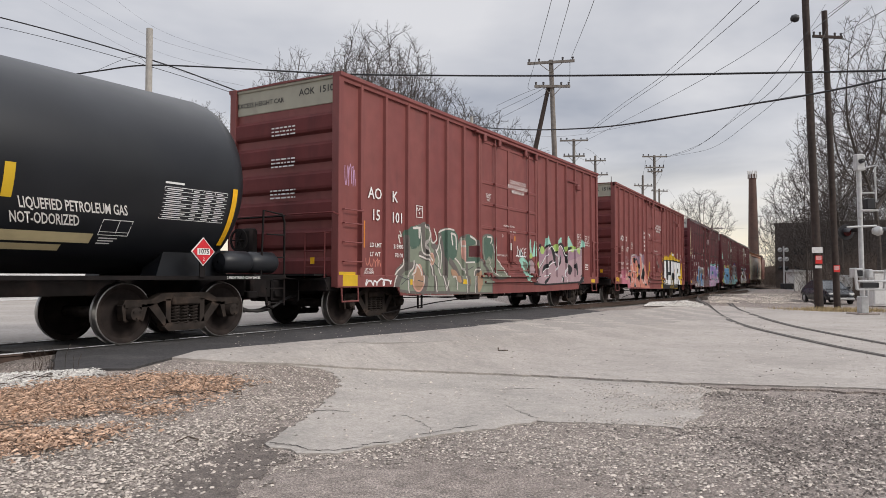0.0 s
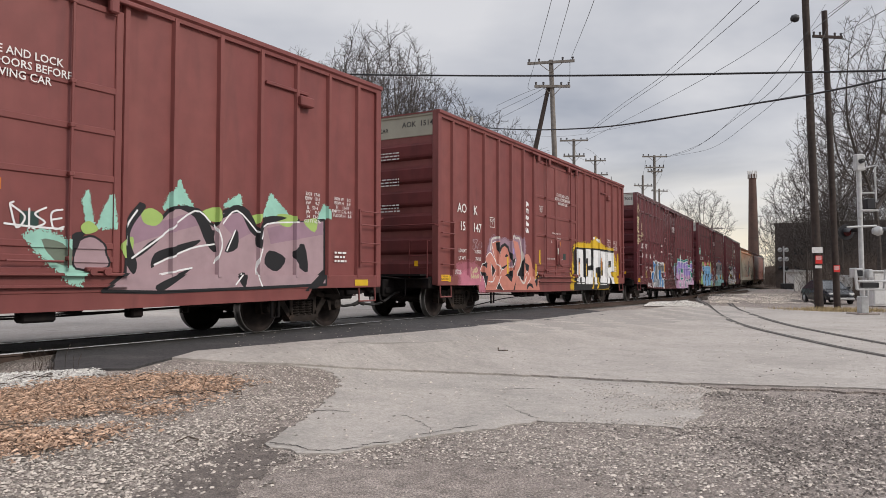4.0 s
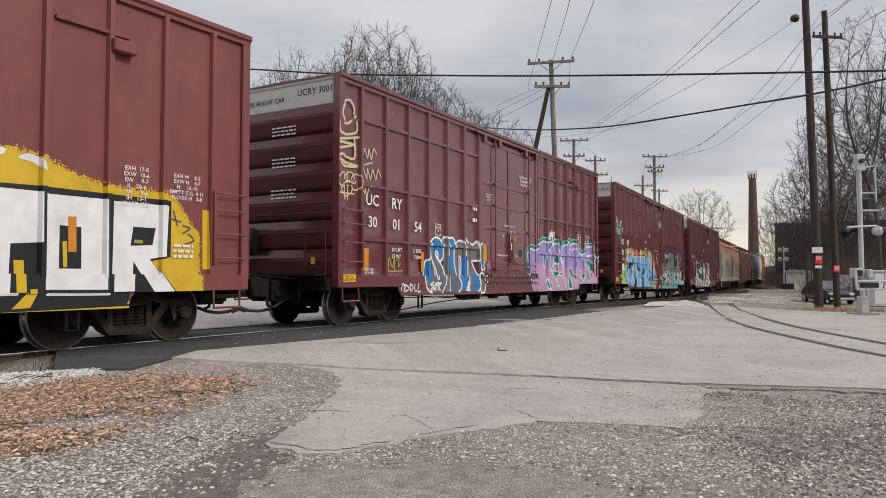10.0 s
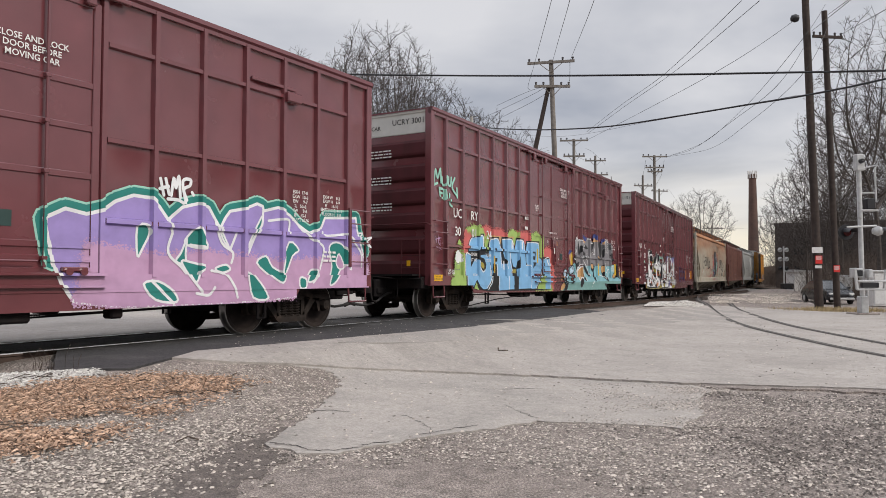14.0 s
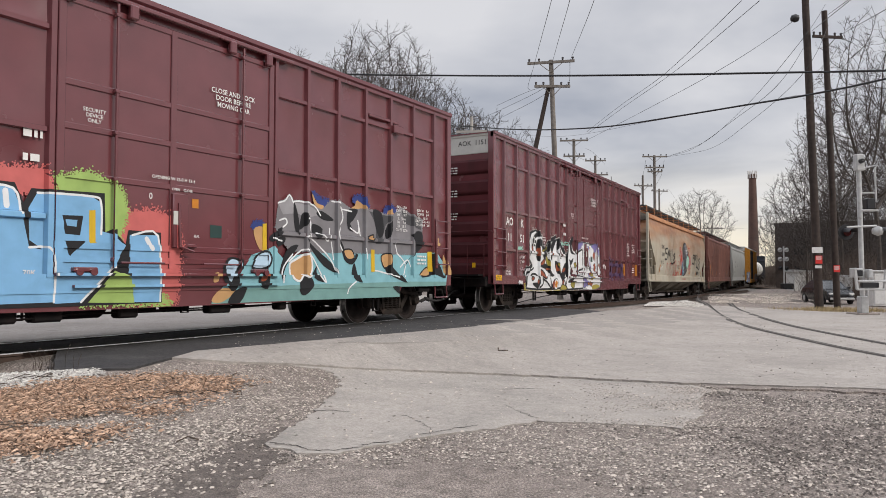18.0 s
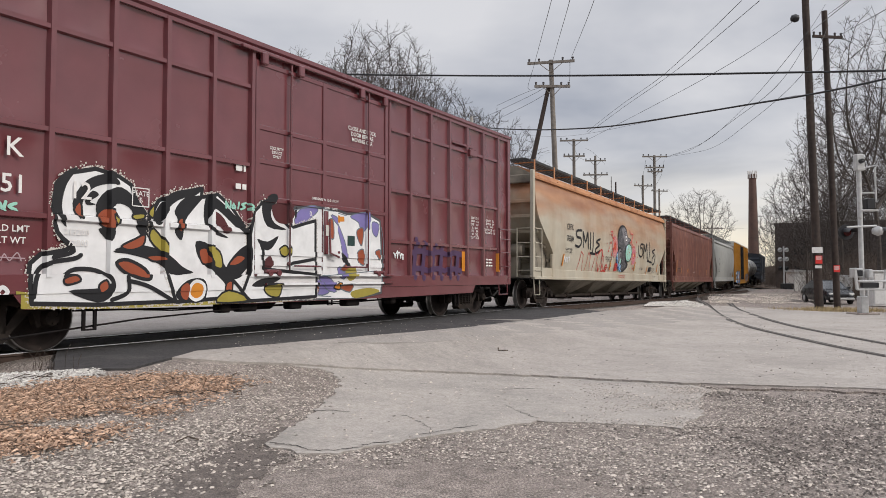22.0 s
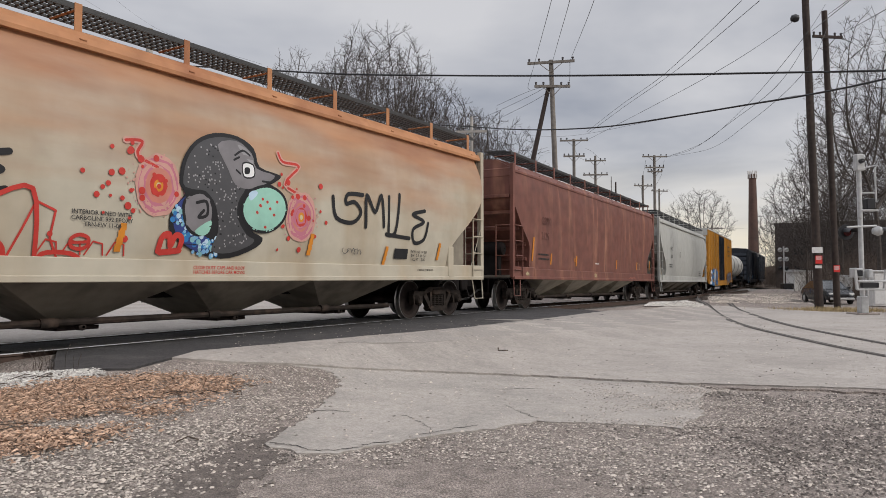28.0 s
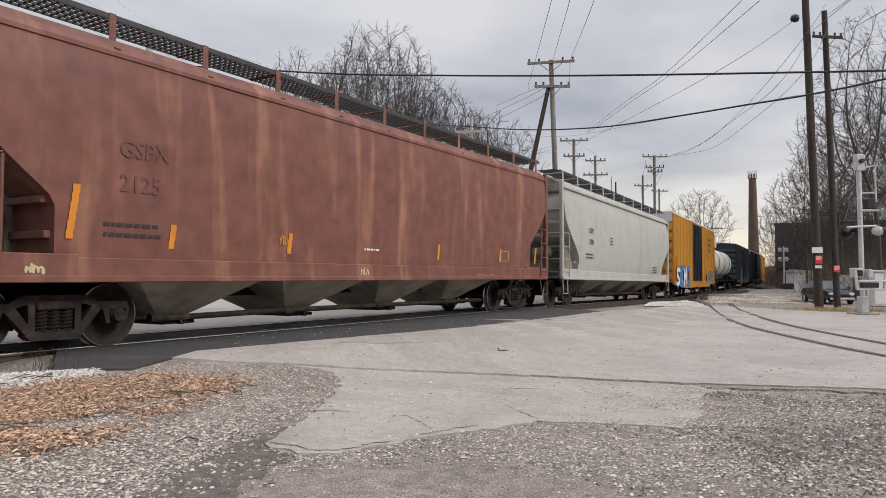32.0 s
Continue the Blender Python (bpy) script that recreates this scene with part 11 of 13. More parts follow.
def loose_ground():
    def near(rnd):
        y = 1.6 + 7.0 * rnd.random() ** 1.4
        x = rnd.uniform(-0.75, 0.72) * (y + 0.6)
        d = 0.0
        for r, w in ((0.0, 1.0), (0.07, 0.6), (0.16, 0.3), (0.3, 0.14), (0.55, 0.05), (0.9, 0.02)):
            if inside(x, y - r, GRAVEL) or inside(x - r * 0.8, y - r * 0.5, GRAVEL):
                d = w
                break
        bare = noise.noise(Vector((x * 1.1, y * 1.1, 3.1)))
        mud = ((x + 0.15) / 1.0) ** 2 + ((y - 3.45) / 0.62) ** 2          # trodden earth with few stones
        wet = abs(x + 1.17 + 0.12 * (4 - y)) / 0.24 if y < 5.2 else 2.0
        d *= smooth01(0.16 + 0.8 * (mud - 0.55)) * (0.3 + 0.7 * smooth01(wet - 0.35))
        if x > 1.9:
            d *= 0.9 if bare > 0.05 else 0.3
        elif x > -0.9:
            d *= 1.0 if bare > -0.2 or y > 4.35 else 0.45
        else:
            d *= 1.0 if bare > -0.3 else 0.55
        return x, y, d

    def coarse(rnd):
        x, y, d = near(rnd)
        return x, y, d * (smooth01((-0.9 - x) / 0.5) * smooth01((5.6 - y) / 1.2) + 0.5 * smooth01((x - 2.0) / 0.6))
    stones("gravel", 4200, coarse, 0.019, M["stone"], "larger pale rounded pebbles among the gravel", 20, -0.025)
    stones("gravel", 22000, near, 0.0155, M["stone"], "loose grey limestone gravel", 21, -0.027)
    stones("gravel", 50000, near, 0.0105, M["stone"], "fine loose grit between the stones", 22, -0.029)

    def spill(rnd):
        x, y = rnd.uniform(0.6, 2.6), rnd.uniform(4.9, 6.9)
        return x, y, smooth01((x - 0.7 + 0.25 * (5.6 - y)) / 1.5) * (0.5 + noise.noise(Vector((x * 2.5, y * 2.5, 1))))
    stones("gravel", 5200, spill, 0.009, M["stone"], "loose grit washed over the worn pavement", 27, -0.016)

    def damp(rnd):
        x, y, d = near(rnd)
        return x, y, max(d, 0.35 * (y < 5)) * (smooth01((x - 1.3) / 1.2) + max(0.0, 1.2 - abs(x + 1.17 + 0.12 * (4 - y)) / 0.3) * (y < 5.0)) * (0.4 + noise.noise(Vector((x, y, 6))))
    stones("gravel", 11000, damp, 0.012, M["grit_dark"], "dark damp grit between the stones", 28, -0.026)

    def track_side(rnd):
        x, y = rnd.uniform(-7.5, -3.4), rnd.uniform(3.6, 8.1)
        d = 1.0 if inside(x, y, BALLAST) else 0.25 if inside(x - 0.12, y + 0.12, BALLAST) else 0.0
        return x, y, d
    stones("white_ballast", 9000, track_side, 0.028, M["stone_white"], "whitish ballast stones beside the rail", 23, lambda x, y: max(bed_z(x, y), -0.07) - 0.012 - 0.02 * noise.noise(Vector((x, y, 0))))

    def heap(rnd):
        x, y = rnd.uniform(6.4, 10.8), rnd.uniform(21.8, 31.0)
        d = 0.15 + 0.85 * smooth01(0.5 + 3 * noise.noise(Vector((x * 0.9, y * 0.5, 2)))) if inside(x, y, [(6.9, 24.6), (8.2, 28.4), (10.2, 30.2), (9.6, 26.4), (8.5, 23.6), (7.6, 24.6)]) else 0.0
        return x, y, d
    stones("ballast_stones", 2300, heap, 0.05, M["stone_white"], "pale ballast stones heaped between the two tracks", 24, lambda x, y: 0.012)

    def verge(rnd):
        y = rnd.uniform(27, 42)
        x = y * rnd.uniform(0.37, 0.52)
        return x, y, 1.0 if noise.noise(Vector((x * 0.5, y * 0.3, 9))) > 0.0 else 0.15
    stones("ballast_stones", 5000, verge, 0.05, M["stone"], "grey stones strewn beside the siding", 26, 0.01)

    def grit(rnd):
        y = 4.5 + 12 * rnd.random() ** 1.5
        x = rnd.uniform(-0.3, 0.66) * y
        return x, y, 1.0 if y > 5.5 else 0.5
    stones("grit", 1500, grit, 0.016, M["stone"], "scattered pebbles on the pavement", 25, 0.004)
    # leaf litter: curled leaves on the bank
    rnd = random.Random(31)
    g = Geo()
    n = 0
    while n < 23000:
        x, y = rnd.uniform(-5.0, -1.2), rnd.uniform(3.6, 8.4)
        d = 0.8 if inside(x, y, LEAVES) else 0.0
        if not d:
            near_by = sum(inside(x + 0.28 * math.cos(k * 1.05), y + 0.28 * math.sin(k * 1.05), LEAVES) for k in range(6))
            d = 0.07 * near_by
        d *= 0.42 + 1.15 * noise.noise(Vector((x * 1.9, y * 1.9, 7))) + 0.3 * smooth01((-2.5 - x) / 0.8)
        if rnd.random() > d:
            continue
        n += 1
        s, a, t = rnd.uniform(0.006, 0.024), rnd.uniform(0, 6.283), rnd.uniform(-0.6, 0.6)
        c, sn = math.cos(a), math.sin(a)
        i = len(g.v)
        h = rnd.uniform(0.0, 0.035)
        for u, v, w in ((-1.2, 0, 0.2), (-0.3, -0.45, 0.45 + t), (0.8, -0.3, 0.3), (1.4, 0, 0), (0.7, 0.32, 0.35 - t * 0.5), (-0.4, 0.45, 0.5)):
            g.v.append((x + s * (u * c - v * sn), y + s * (u * sn + v * c), -0.02 + h + s * w))
        g.f.extend([(i, i + 1, i + 5), (i + 1, i + 2, i + 4, i + 5), (i + 2, i + 3, i + 4)])
    tagged(part("leaf_litter", settle_geo(g), M["leaf"], raw=True), "drift of dry rust-brown oak leaves", "leaves", kind="stuff")
    # twigs
    g = Geo()
    for k in range(40):
        x, y = rnd.uniform(-4.5, -1.6), rnd.uniform(4.0, 7.4)
        a, l = rnd.uniform(0, 3.14), rnd.uniform(0.1, 0.4)
        g.tube([(x, y, 0.0), (x + l * 0.5 * math.cos(a), y + l * 0.5 * math.sin(a), 0.03), (x + l * math.cos(a + 0.3), y + l * math.sin(a + 0.3), 0.0)], 0.004, 4)
    tagged(part("twigs", settle_geo(g), M["tie"]), "thin dry twigs among the leaves", "twigs", kind="stuff")
    tagged(part("debris", settle_geo(Geo().box(0.74, 0.88, 9.72, 9.75, 0.0, 0.016, 0.004).box(0.74, 0.755, 9.725, 9.745, 0.014, 0.05, 0.003)), M["tie"]), "dark broken strip lying on the road", "debris")
    # a dry weed by the rail, dead grass by the poles
    g = Geo()
    for k in range(14):
        x, y = -4.12 + rnd.uniform(-0.25, 0.25), 7.75 + rnd.uniform(-0.2, 0.2)
        l = rnd.uniform(0.08, 0.3)
        g.tube([(x, y, -0.06), (x + rnd.uniform(-0.05, 0.05), y, l * 0.6), (x + rnd.uniform(-0.1, 0.1), y, l)], 0.003, 3)
    tagged(part("dry_weed", settle_geo(g), M["tie"]), "dry brown weed beside the rail", "weed", kind="stuff")
    g = Geo()
    for k in range(1500):
        x, y = rnd.gauss(12.1, 0.8), rnd.gauss(22.0, 0.55)
        l = rnd.uniform(0.03, 0.12)
        a = rnd.uniform(-0.1, 0.1)
        i = len(g.v)
        g.v += [(x - 0.008, y, -0.03), (x + 0.008, y, -0.03), (x + a, y + a, l)]
        g.f.append((i, i + 1, i + 2))
    tagged(part("dead_grass", settle_geo(g), M["straw"], raw=True), "tufts of dead yellow grass round the poles", "grass", kind="stuff")


loose_ground()


# ---- poles, wires and signals ----
M["pole"] = surf("weathered_pole_timber", (0.05, 0.036, 0.03), 0.9, var=0.2, scale=5, col2=(0.028, 0.022, 0.02), cover=0.4, cscale=4, streak=1, bump=0.15, bscale=30)
M["pole_grey"] = surf("silvered_pole_timber", (0.20, 0.18, 0.16), 0.9, var=0.15, scale=5, col2=(0.12, 0.105, 0.095), cover=0.4, cscale=4, streak=1, bump=0.1, bscale=30)
M["concrete_pole"] = surf("pale_bleached_pole", (0.36, 0.34, 0.31), 0.85, var=0.08, scale=5, col2=(0.26, 0.24, 0.22), cover=0.3, cscale=5, streak=1)
M["wire"] = surf("black_cable_sheath", (0.016, 0.016, 0.018), 0.6, var=0.05, scale=5)
M["wire_thin"] = surf("dull_aluminium_wire", (0.14, 0.14, 0.15), 0.6, var=0.05, scale=5)
M["insulator"] = surf("dark_glazed_porcelain", (0.05, 0.045, 0.05), 0.3, var=0.1, scale=9)
M["silver"] = surf("aluminium_signal_paint", (0.46, 0.46, 0.455), 0.5, metal=0.1, var=0.1, scale=9, col2=(0.3, 0.28, 0.26), cover=0.3, cscale=6)
M["black_metal"] = surf("black_painted_metal", (0.018, 0.018, 0.02), 0.45, var=0.1, scale=8)
M["red_sign"] = surf("red_notice_board", (0.6, 0.035, 0.03), 0.45, var=0.08, scale=14, col2=(0.7, 0.3, 0.25), cover=0.25, cscale=12)
M["white_paint"] = surf("white_metal_paint", (0.62, 0.61, 0.59), 0.5, var=0.06, scale=8, col2=(0.45, 0.42, 0.38), cover=0.25, cscale=5)
M["lens"] = surf("dark_red_lens", (0.05, 0.005, 0.006), 0.15, var=0.05, scale=5)


def pole(base, top, r0, r1, mat, label, arms=(), cat="utility pole"):
    """arms: (distance below the top, half length, turn)."""
    ob = thing("utility_pole", label, cat, Matrix.Translation(base), group="line poles")
    b, t = Vector((0, 0, 0)), Vector(top) - Vector(base)
    part("shaft", Geo().tube([b + (t - b) * (k / 6) for k in range(7)], r0, 14, r1), mat, ob, smooth=True)
    for drop, half, turn in arms:
        c = t * (1 - drop / t.length)
        a = radians(turn)
        d = Vector((math.cos(a), math.sin(a), 0))
        n = Vector((-d.y, d.x, 0))
        g = Geo()
        p, q = c - d * half, c + d * half
        vs = []
        for e in (p, q):
            for sy, sz in ((-1, -1), (1, -1), (1, 1), (-1, 1)):
                v = e + n * (sy * 0.055 - r1 - 0.02) + Vector((0, 0, sz * 0.065))
                vs.append(tuple(v))
        g.add(vs, [(0, 1, 2, 3), (7, 6, 5, 4), (0, 4, 5, 1), (1, 5, 6, 2), (2, 6, 7, 3), (3, 7, 4, 0)])
        arm = part("crossarm", g, mat, ob)
        for s in (-1, 1):
            g = Geo().tube([c + d * (s * half * 0.55) - n * (r1 + 0.06), c + Vector((0, 0, -0.55)) - n * r1], 0.02, 5)
            part("brace", g, mat, arm)
        for f in (-0.92, -0.5, 0.5, 0.92):
            e = c + d * (half * f) - n * (r1 + 0.02)
            part("insulator", Geo().lathe([(0.06, 0.02), (0.1, 0.05), (0.14, 0.045), (0.17, 0.065), (0.22, 0.06), (0.25, 0.01)], "z", 10, tuple(e)), M["insulator"], arm, smooth=True)
    return ob


def wire(pts, r, mat, label, cat="overhead cable"):
    """A hanging wire through points, eased between them."""
    V = [Vector(p) for p in pts]
    out = []
    for i in range(len(V) - 1):
        p0, p1, p2, p3 = V[max(i - 1, 0)], V[i], V[i + 1], V[min(i + 2, len(V) - 1)]
        for k in range(10):
            t = k / 10
            out.append(0.5 * (2 * p1 + (p2 - p0) * t + (2 * p0 - 5 * p1 + 4 * p2 - p3) * t * t + (3 * p1 - p0 - 3 * p2 + p3) * t**3))
    out.append(V[-1])
    ob = part("overhead_cable" if r > 0.012 else "overhead_wire", Geo().tube(out, r, 6), mat)
    return tagged(ob, label, cat, "overhead lines")


pole((19.18, 36.60, -0.63), (18.75, 36.60, 16.91), 0.215, 0.17, M["pole"], "tall dark brown wooden utility pole beside the road")
pole((20.11, 36.60, -0.63), (19.76, 36.60, 14.77), 0.165, 0.14, M["pole"], "dark wooden utility pole with a single crossarm", ((1.4, 0.83, 8),))
pole((6.24, 38.00, -1.08), (5.79, 38.00, 12.63), 0.17, 0.12, M["pole_grey"], "silvered wooden pole with two crossarms and a leaning brace", ((0.15, 1.25, -12), (1.45, 0.95, 0)))
tagged(part("pole_brace", Geo().tube([(4.58, 38.20, 6.15), (5.68, 38.10, 11.25)], 0.14, 10, 0.11), M["pole"]), "dark leaning timber brace of a utility pole", "pole brace")
pole((11.22, 61.00, -0.41), (11.22, 61.00, 12.83), 0.16, 0.12, M["pole_grey"], "grey wooden utility pole with two crossarms", ((0.15, 1.2, -5), (1.5, 0.9, -5)))
pole((14.97, 70.00, -0.34), (14.97, 70.00, 12.92), 0.15, 0.11, M["pole_grey"], "grey wooden utility pole with two crossarms", ((0.5, 1.0, -5), (1.9, 1.2, -5)))
pole((20.36, 68.60, -0.15), (20.36, 68.60, 12.73), 0.16, 0.12, M["pole_grey"], "grey wooden utility pole with three crossarms", ((0.15, 1.2, 0), (1.2, 0.9, 0), (1.6, 0.7, 0)))
pole((22.70, 81.00, -0.36), (22.70, 81.00, 12.55), 0.15, 0.11, M["pole_grey"], "grey wooden utility pole with one crossarm", ((1.2, 1.1, 10),))
pole((28.79, 95.00, -0.30), (28.79, 95.00, 12.75), 0.15, 0.11, M["pole_grey"], "leaning grey wooden utility pole with one crossarm", ((0.3, 1.2, 14),))
pole((18.17, 75.00, -0.14), (18.17, 75.00, 10.99), 0.10, 0.08, M["pole"], "short dark wooden pole beside the line")
pole((19.35, 82.00, -0.38), (19.35, 82.00, 12.57), 0.05, 0.04, M["pole"], "thin dark mast beyond the line")
pole((38.87, 105.00, -0.43), (39.61, 105.00, 8.93), 0.12, 0.10, M["pole_grey"], "far wooden utility pole with one crossarm", ((0.8, 1.6, 10),))
pole((-11.62, 28.00, -0.53), (-11.62, 28.00, 10.83), 0.15, 0.125, M["concrete_pole"], "pale bleached pole behind the track")
pole((1.72, 42.00, -0.63), (1.69, 42.00, 10.47), 0.11, 0.09, M["concrete_pole"], "slender pale pole with one crossarm behind the track", ((0.9, 0.92, -6),))

CABLE, THIN = "thick black overhead cable across the street", "thin grey overhead wire"
wire([(-25.67, 30.00, 13.57), (-17.94, 29.00, 11.59), (-11.69, 28.00, 9.63), (-8.62, 30.00, 8.83), (-6.01, 34.00, 8.40)], 0.028, M["wire"], CABLE)
wire([(-25.67, 30.00, 12.86), (-17.94, 29.00, 11.20), (-11.69, 28.00, 9.35), (-8.62, 30.00, 8.69)], 0.012, M["wire"], CABLE)
wire([(-15.77, 27.60, 8.68), (-13.47, 27.80, 9.09), (-11.62, 28.00, 9.37), (-7.76, 27.00, 8.94), (-3.63, 25.00, 8.16), (0.30, 24.00, 7.82), (3.84, 22.50, 7.39), (6.90, 21.00, 7.00), (9.72, 20.00, 6.77), (11.76, 19.00, 6.53), (15.85, 18.00, 6.38)], 0.03, M["wire"], CABLE)
wire([(-13.64, 27.70, 9.02), (-12.53, 27.90, 9.60), (-12.02, 28.00, 9.68), (-11.67, 28.00, 9.37)], 0.008, M["wire"], THIN)
wire([(-2.78, 42.00, 10.37), (-0.76, 40.00, 9.61), (1.45, 36.00, 8.61), (2.93, 32.00, 7.66), (4.37, 29.00, 7.01), (6.07, 26.00, 6.51), (7.55, 23.00, 6.20), (8.62, 20.00, 5.86), (9.32, 18.00, 5.63), (9.90, 16.00, 5.45), (11.23, 14.00, 5.54)], 0.026, M["wire"], CABLE)
wire([(3.33, 44.00, 9.91), (6.48, 38.00, 8.52), (8.67, 30.00, 7.55), (9.77, 24.00, 6.73), (10.04, 20.00, 6.13)], 0.006, M["wire_thin"], THIN)
for a in ([(-36.18, 60.00, 25.66), (-18.54, 44.00, 14.64), (-11.18, 40.00, 11.76)], [(-31.44, 60.00, 25.18), (-20.68, 50.00, 18.00), (-12.85, 46.00, 14.89)], [(-34.29, 60.00, 25.42), (-19.85, 48.00, 16.48), (-12.29, 44.00, 13.70)], [(-28.60, 60.00, 25.18), (-20.69, 52.00, 19.09), (-12.27, 48.00, 15.42)]):
    wire(a, 0.007, M["wire_thin"], THIN)
for a in ([(4.83, 38.00, 12.15), (3.85, 28.00, 10.30), (3.05, 20.00, 8.75), (2.60, 16.00, 7.95)], [(5.82, 38.00, 12.36), (4.60, 28.00, 10.47), (3.57, 20.00, 8.75), (3.04, 16.00, 7.95)], [(6.81, 38.00, 12.60), (5.44, 28.00, 10.56), (4.25, 20.00, 8.75), (3.61, 16.00, 7.95)]):
    wire(a, 0.009, M["wire"], "thin dark line running from a pole overhead")
for a in ([(10.15, 24.00, 10.39), (11.25, 36.00, 11.31), (11.97, 48.00, 12.58), (12.33, 61.00, 13.46)], [(10.76, 24.00, 10.39), (11.82, 36.00, 11.48), (12.35, 48.00, 12.58), (12.42, 61.00, 13.31)], [(18.31, 36.60, 14.37), (13.03, 32.00, 10.67), (13.87, 48.00, 12.39), (12.42, 61.00, 12.78)], [(19.82, 36.60, 15.12), (15.15, 30.00, 10.96), (19.21, 45.00, 11.86), (22.07, 60.00, 12.40), (21.55, 68.60, 12.57)],
          [(19.96, 36.60, 14.02), (16.19, 32.00, 10.11), (19.82, 46.00, 11.01), (22.54, 60.00, 11.83), (21.55, 68.60, 12.57)], [(18.66, 36.60, 12.86), (14.11, 30.00, 9.07), (18.27, 44.00, 10.92), (21.12, 60.00, 11.83), (21.55, 68.60, 12.62)],
          [(4.55, 60.00, 15.48), (5.30, 46.00, 12.93), (5.28, 38.00, 11.16)], [(3.60, 60.00, 14.53), (5.30, 46.00, 12.57), (5.43, 38.00, 11.13)], [(4.07, 60.00, 14.06), (5.66, 46.00, 12.28), (5.64, 38.00, 10.92)],
          [(19.96, 36.60, 14.60), (11.19, 19.00, 8.66)], [(20.68, 36.60, 13.59), (11.94, 19.00, 8.21)], [(19.09, 36.60, 13.73), (11.04, 19.00, 8.51)], [(20.31, 36.60, 13.01), (17.66, 30.00, 9.07)], [(20.68, 36.60, 13.15), (18.02, 30.00, 9.30)],
          [(30.07, 95.00, 12.67), (37.42, 110.00, 11.04), (44.14, 120.00, 9.12)], [(11.22, 61.00, 12.01), (12.43, 64.00, 11.64), (14.97, 70.00, 12.36)], [(12.23, 61.00, 12.01), (13.86, 66.00, 12.60), (15.91, 70.00, 12.09)],
          [(4.83, 38.00, 12.15), (4.58, 38.20, 11.27), (4.72, 38.30, 11.09)], [(6.81, 38.00, 12.60), (6.78, 38.00, 11.52), (6.57, 38.00, 11.28)], [(19.55, 68.60, 12.30), (19.28, 69.00, 10.30), (19.45, 70.00, 8.77)], [(21.33, 68.60, 12.30), (21.13, 69.00, 10.84), (20.48, 69.00, 9.75)],
          [(40.89, 110.00, 8.44), (51.71, 120.00, 9.21)]):
    wire(a, 0.011, M["wire"], "thin dark overhead wire")
tagged(part("street_lamp_head", Geo().lathe([(-0.22, 0.03), (-0.16, 0.16), (0.0, 0.21), (0.16, 0.16), (0.21, 0.05)], "x", 14, (18.08, 36.30, 14.29)), M["black_metal"], smooth=True), "round black lamp housing on a utility pole", "lamp")


def notices():
    for x, y0, y1, z0, z1, m, lab in ((18.66, 19.20, 36.20, 2.22, 2.51, "white_paint", "small white notice board nailed to a pole"), (18.83, 19.17, 36.20, 1.68, 2.08, "red_sign", "bright red notice nailed to a pole"),
                                      (18.80, 19.14, 36.20, 1.45, 1.59, "white_paint", "small white tag nailed to a pole"), (19.74, 20.06, 36.20, 1.25, 1.59, "red_sign", "bright red notice nailed to a pole")):
        tagged(part("notice_board", Geo().box(x, y0, y1 - 0.02, y1, z0, z1, 0.004), M[m]), lab, "notice")
        if m == "red_sign":
            g = Geo()
            for k in range(4):
                zz = z1 - 0.04 - 0.05 * k
                g.box(x + 0.03, y0 - 0.03 - 0.02 * (k % 2), y1 - 0.024, y1 - 0.021, zz - 0.02, zz)
            tagged(part("notice_lettering", g, M["white_paint"]), "rows of small white print on a red notice", "lettering")


notices()


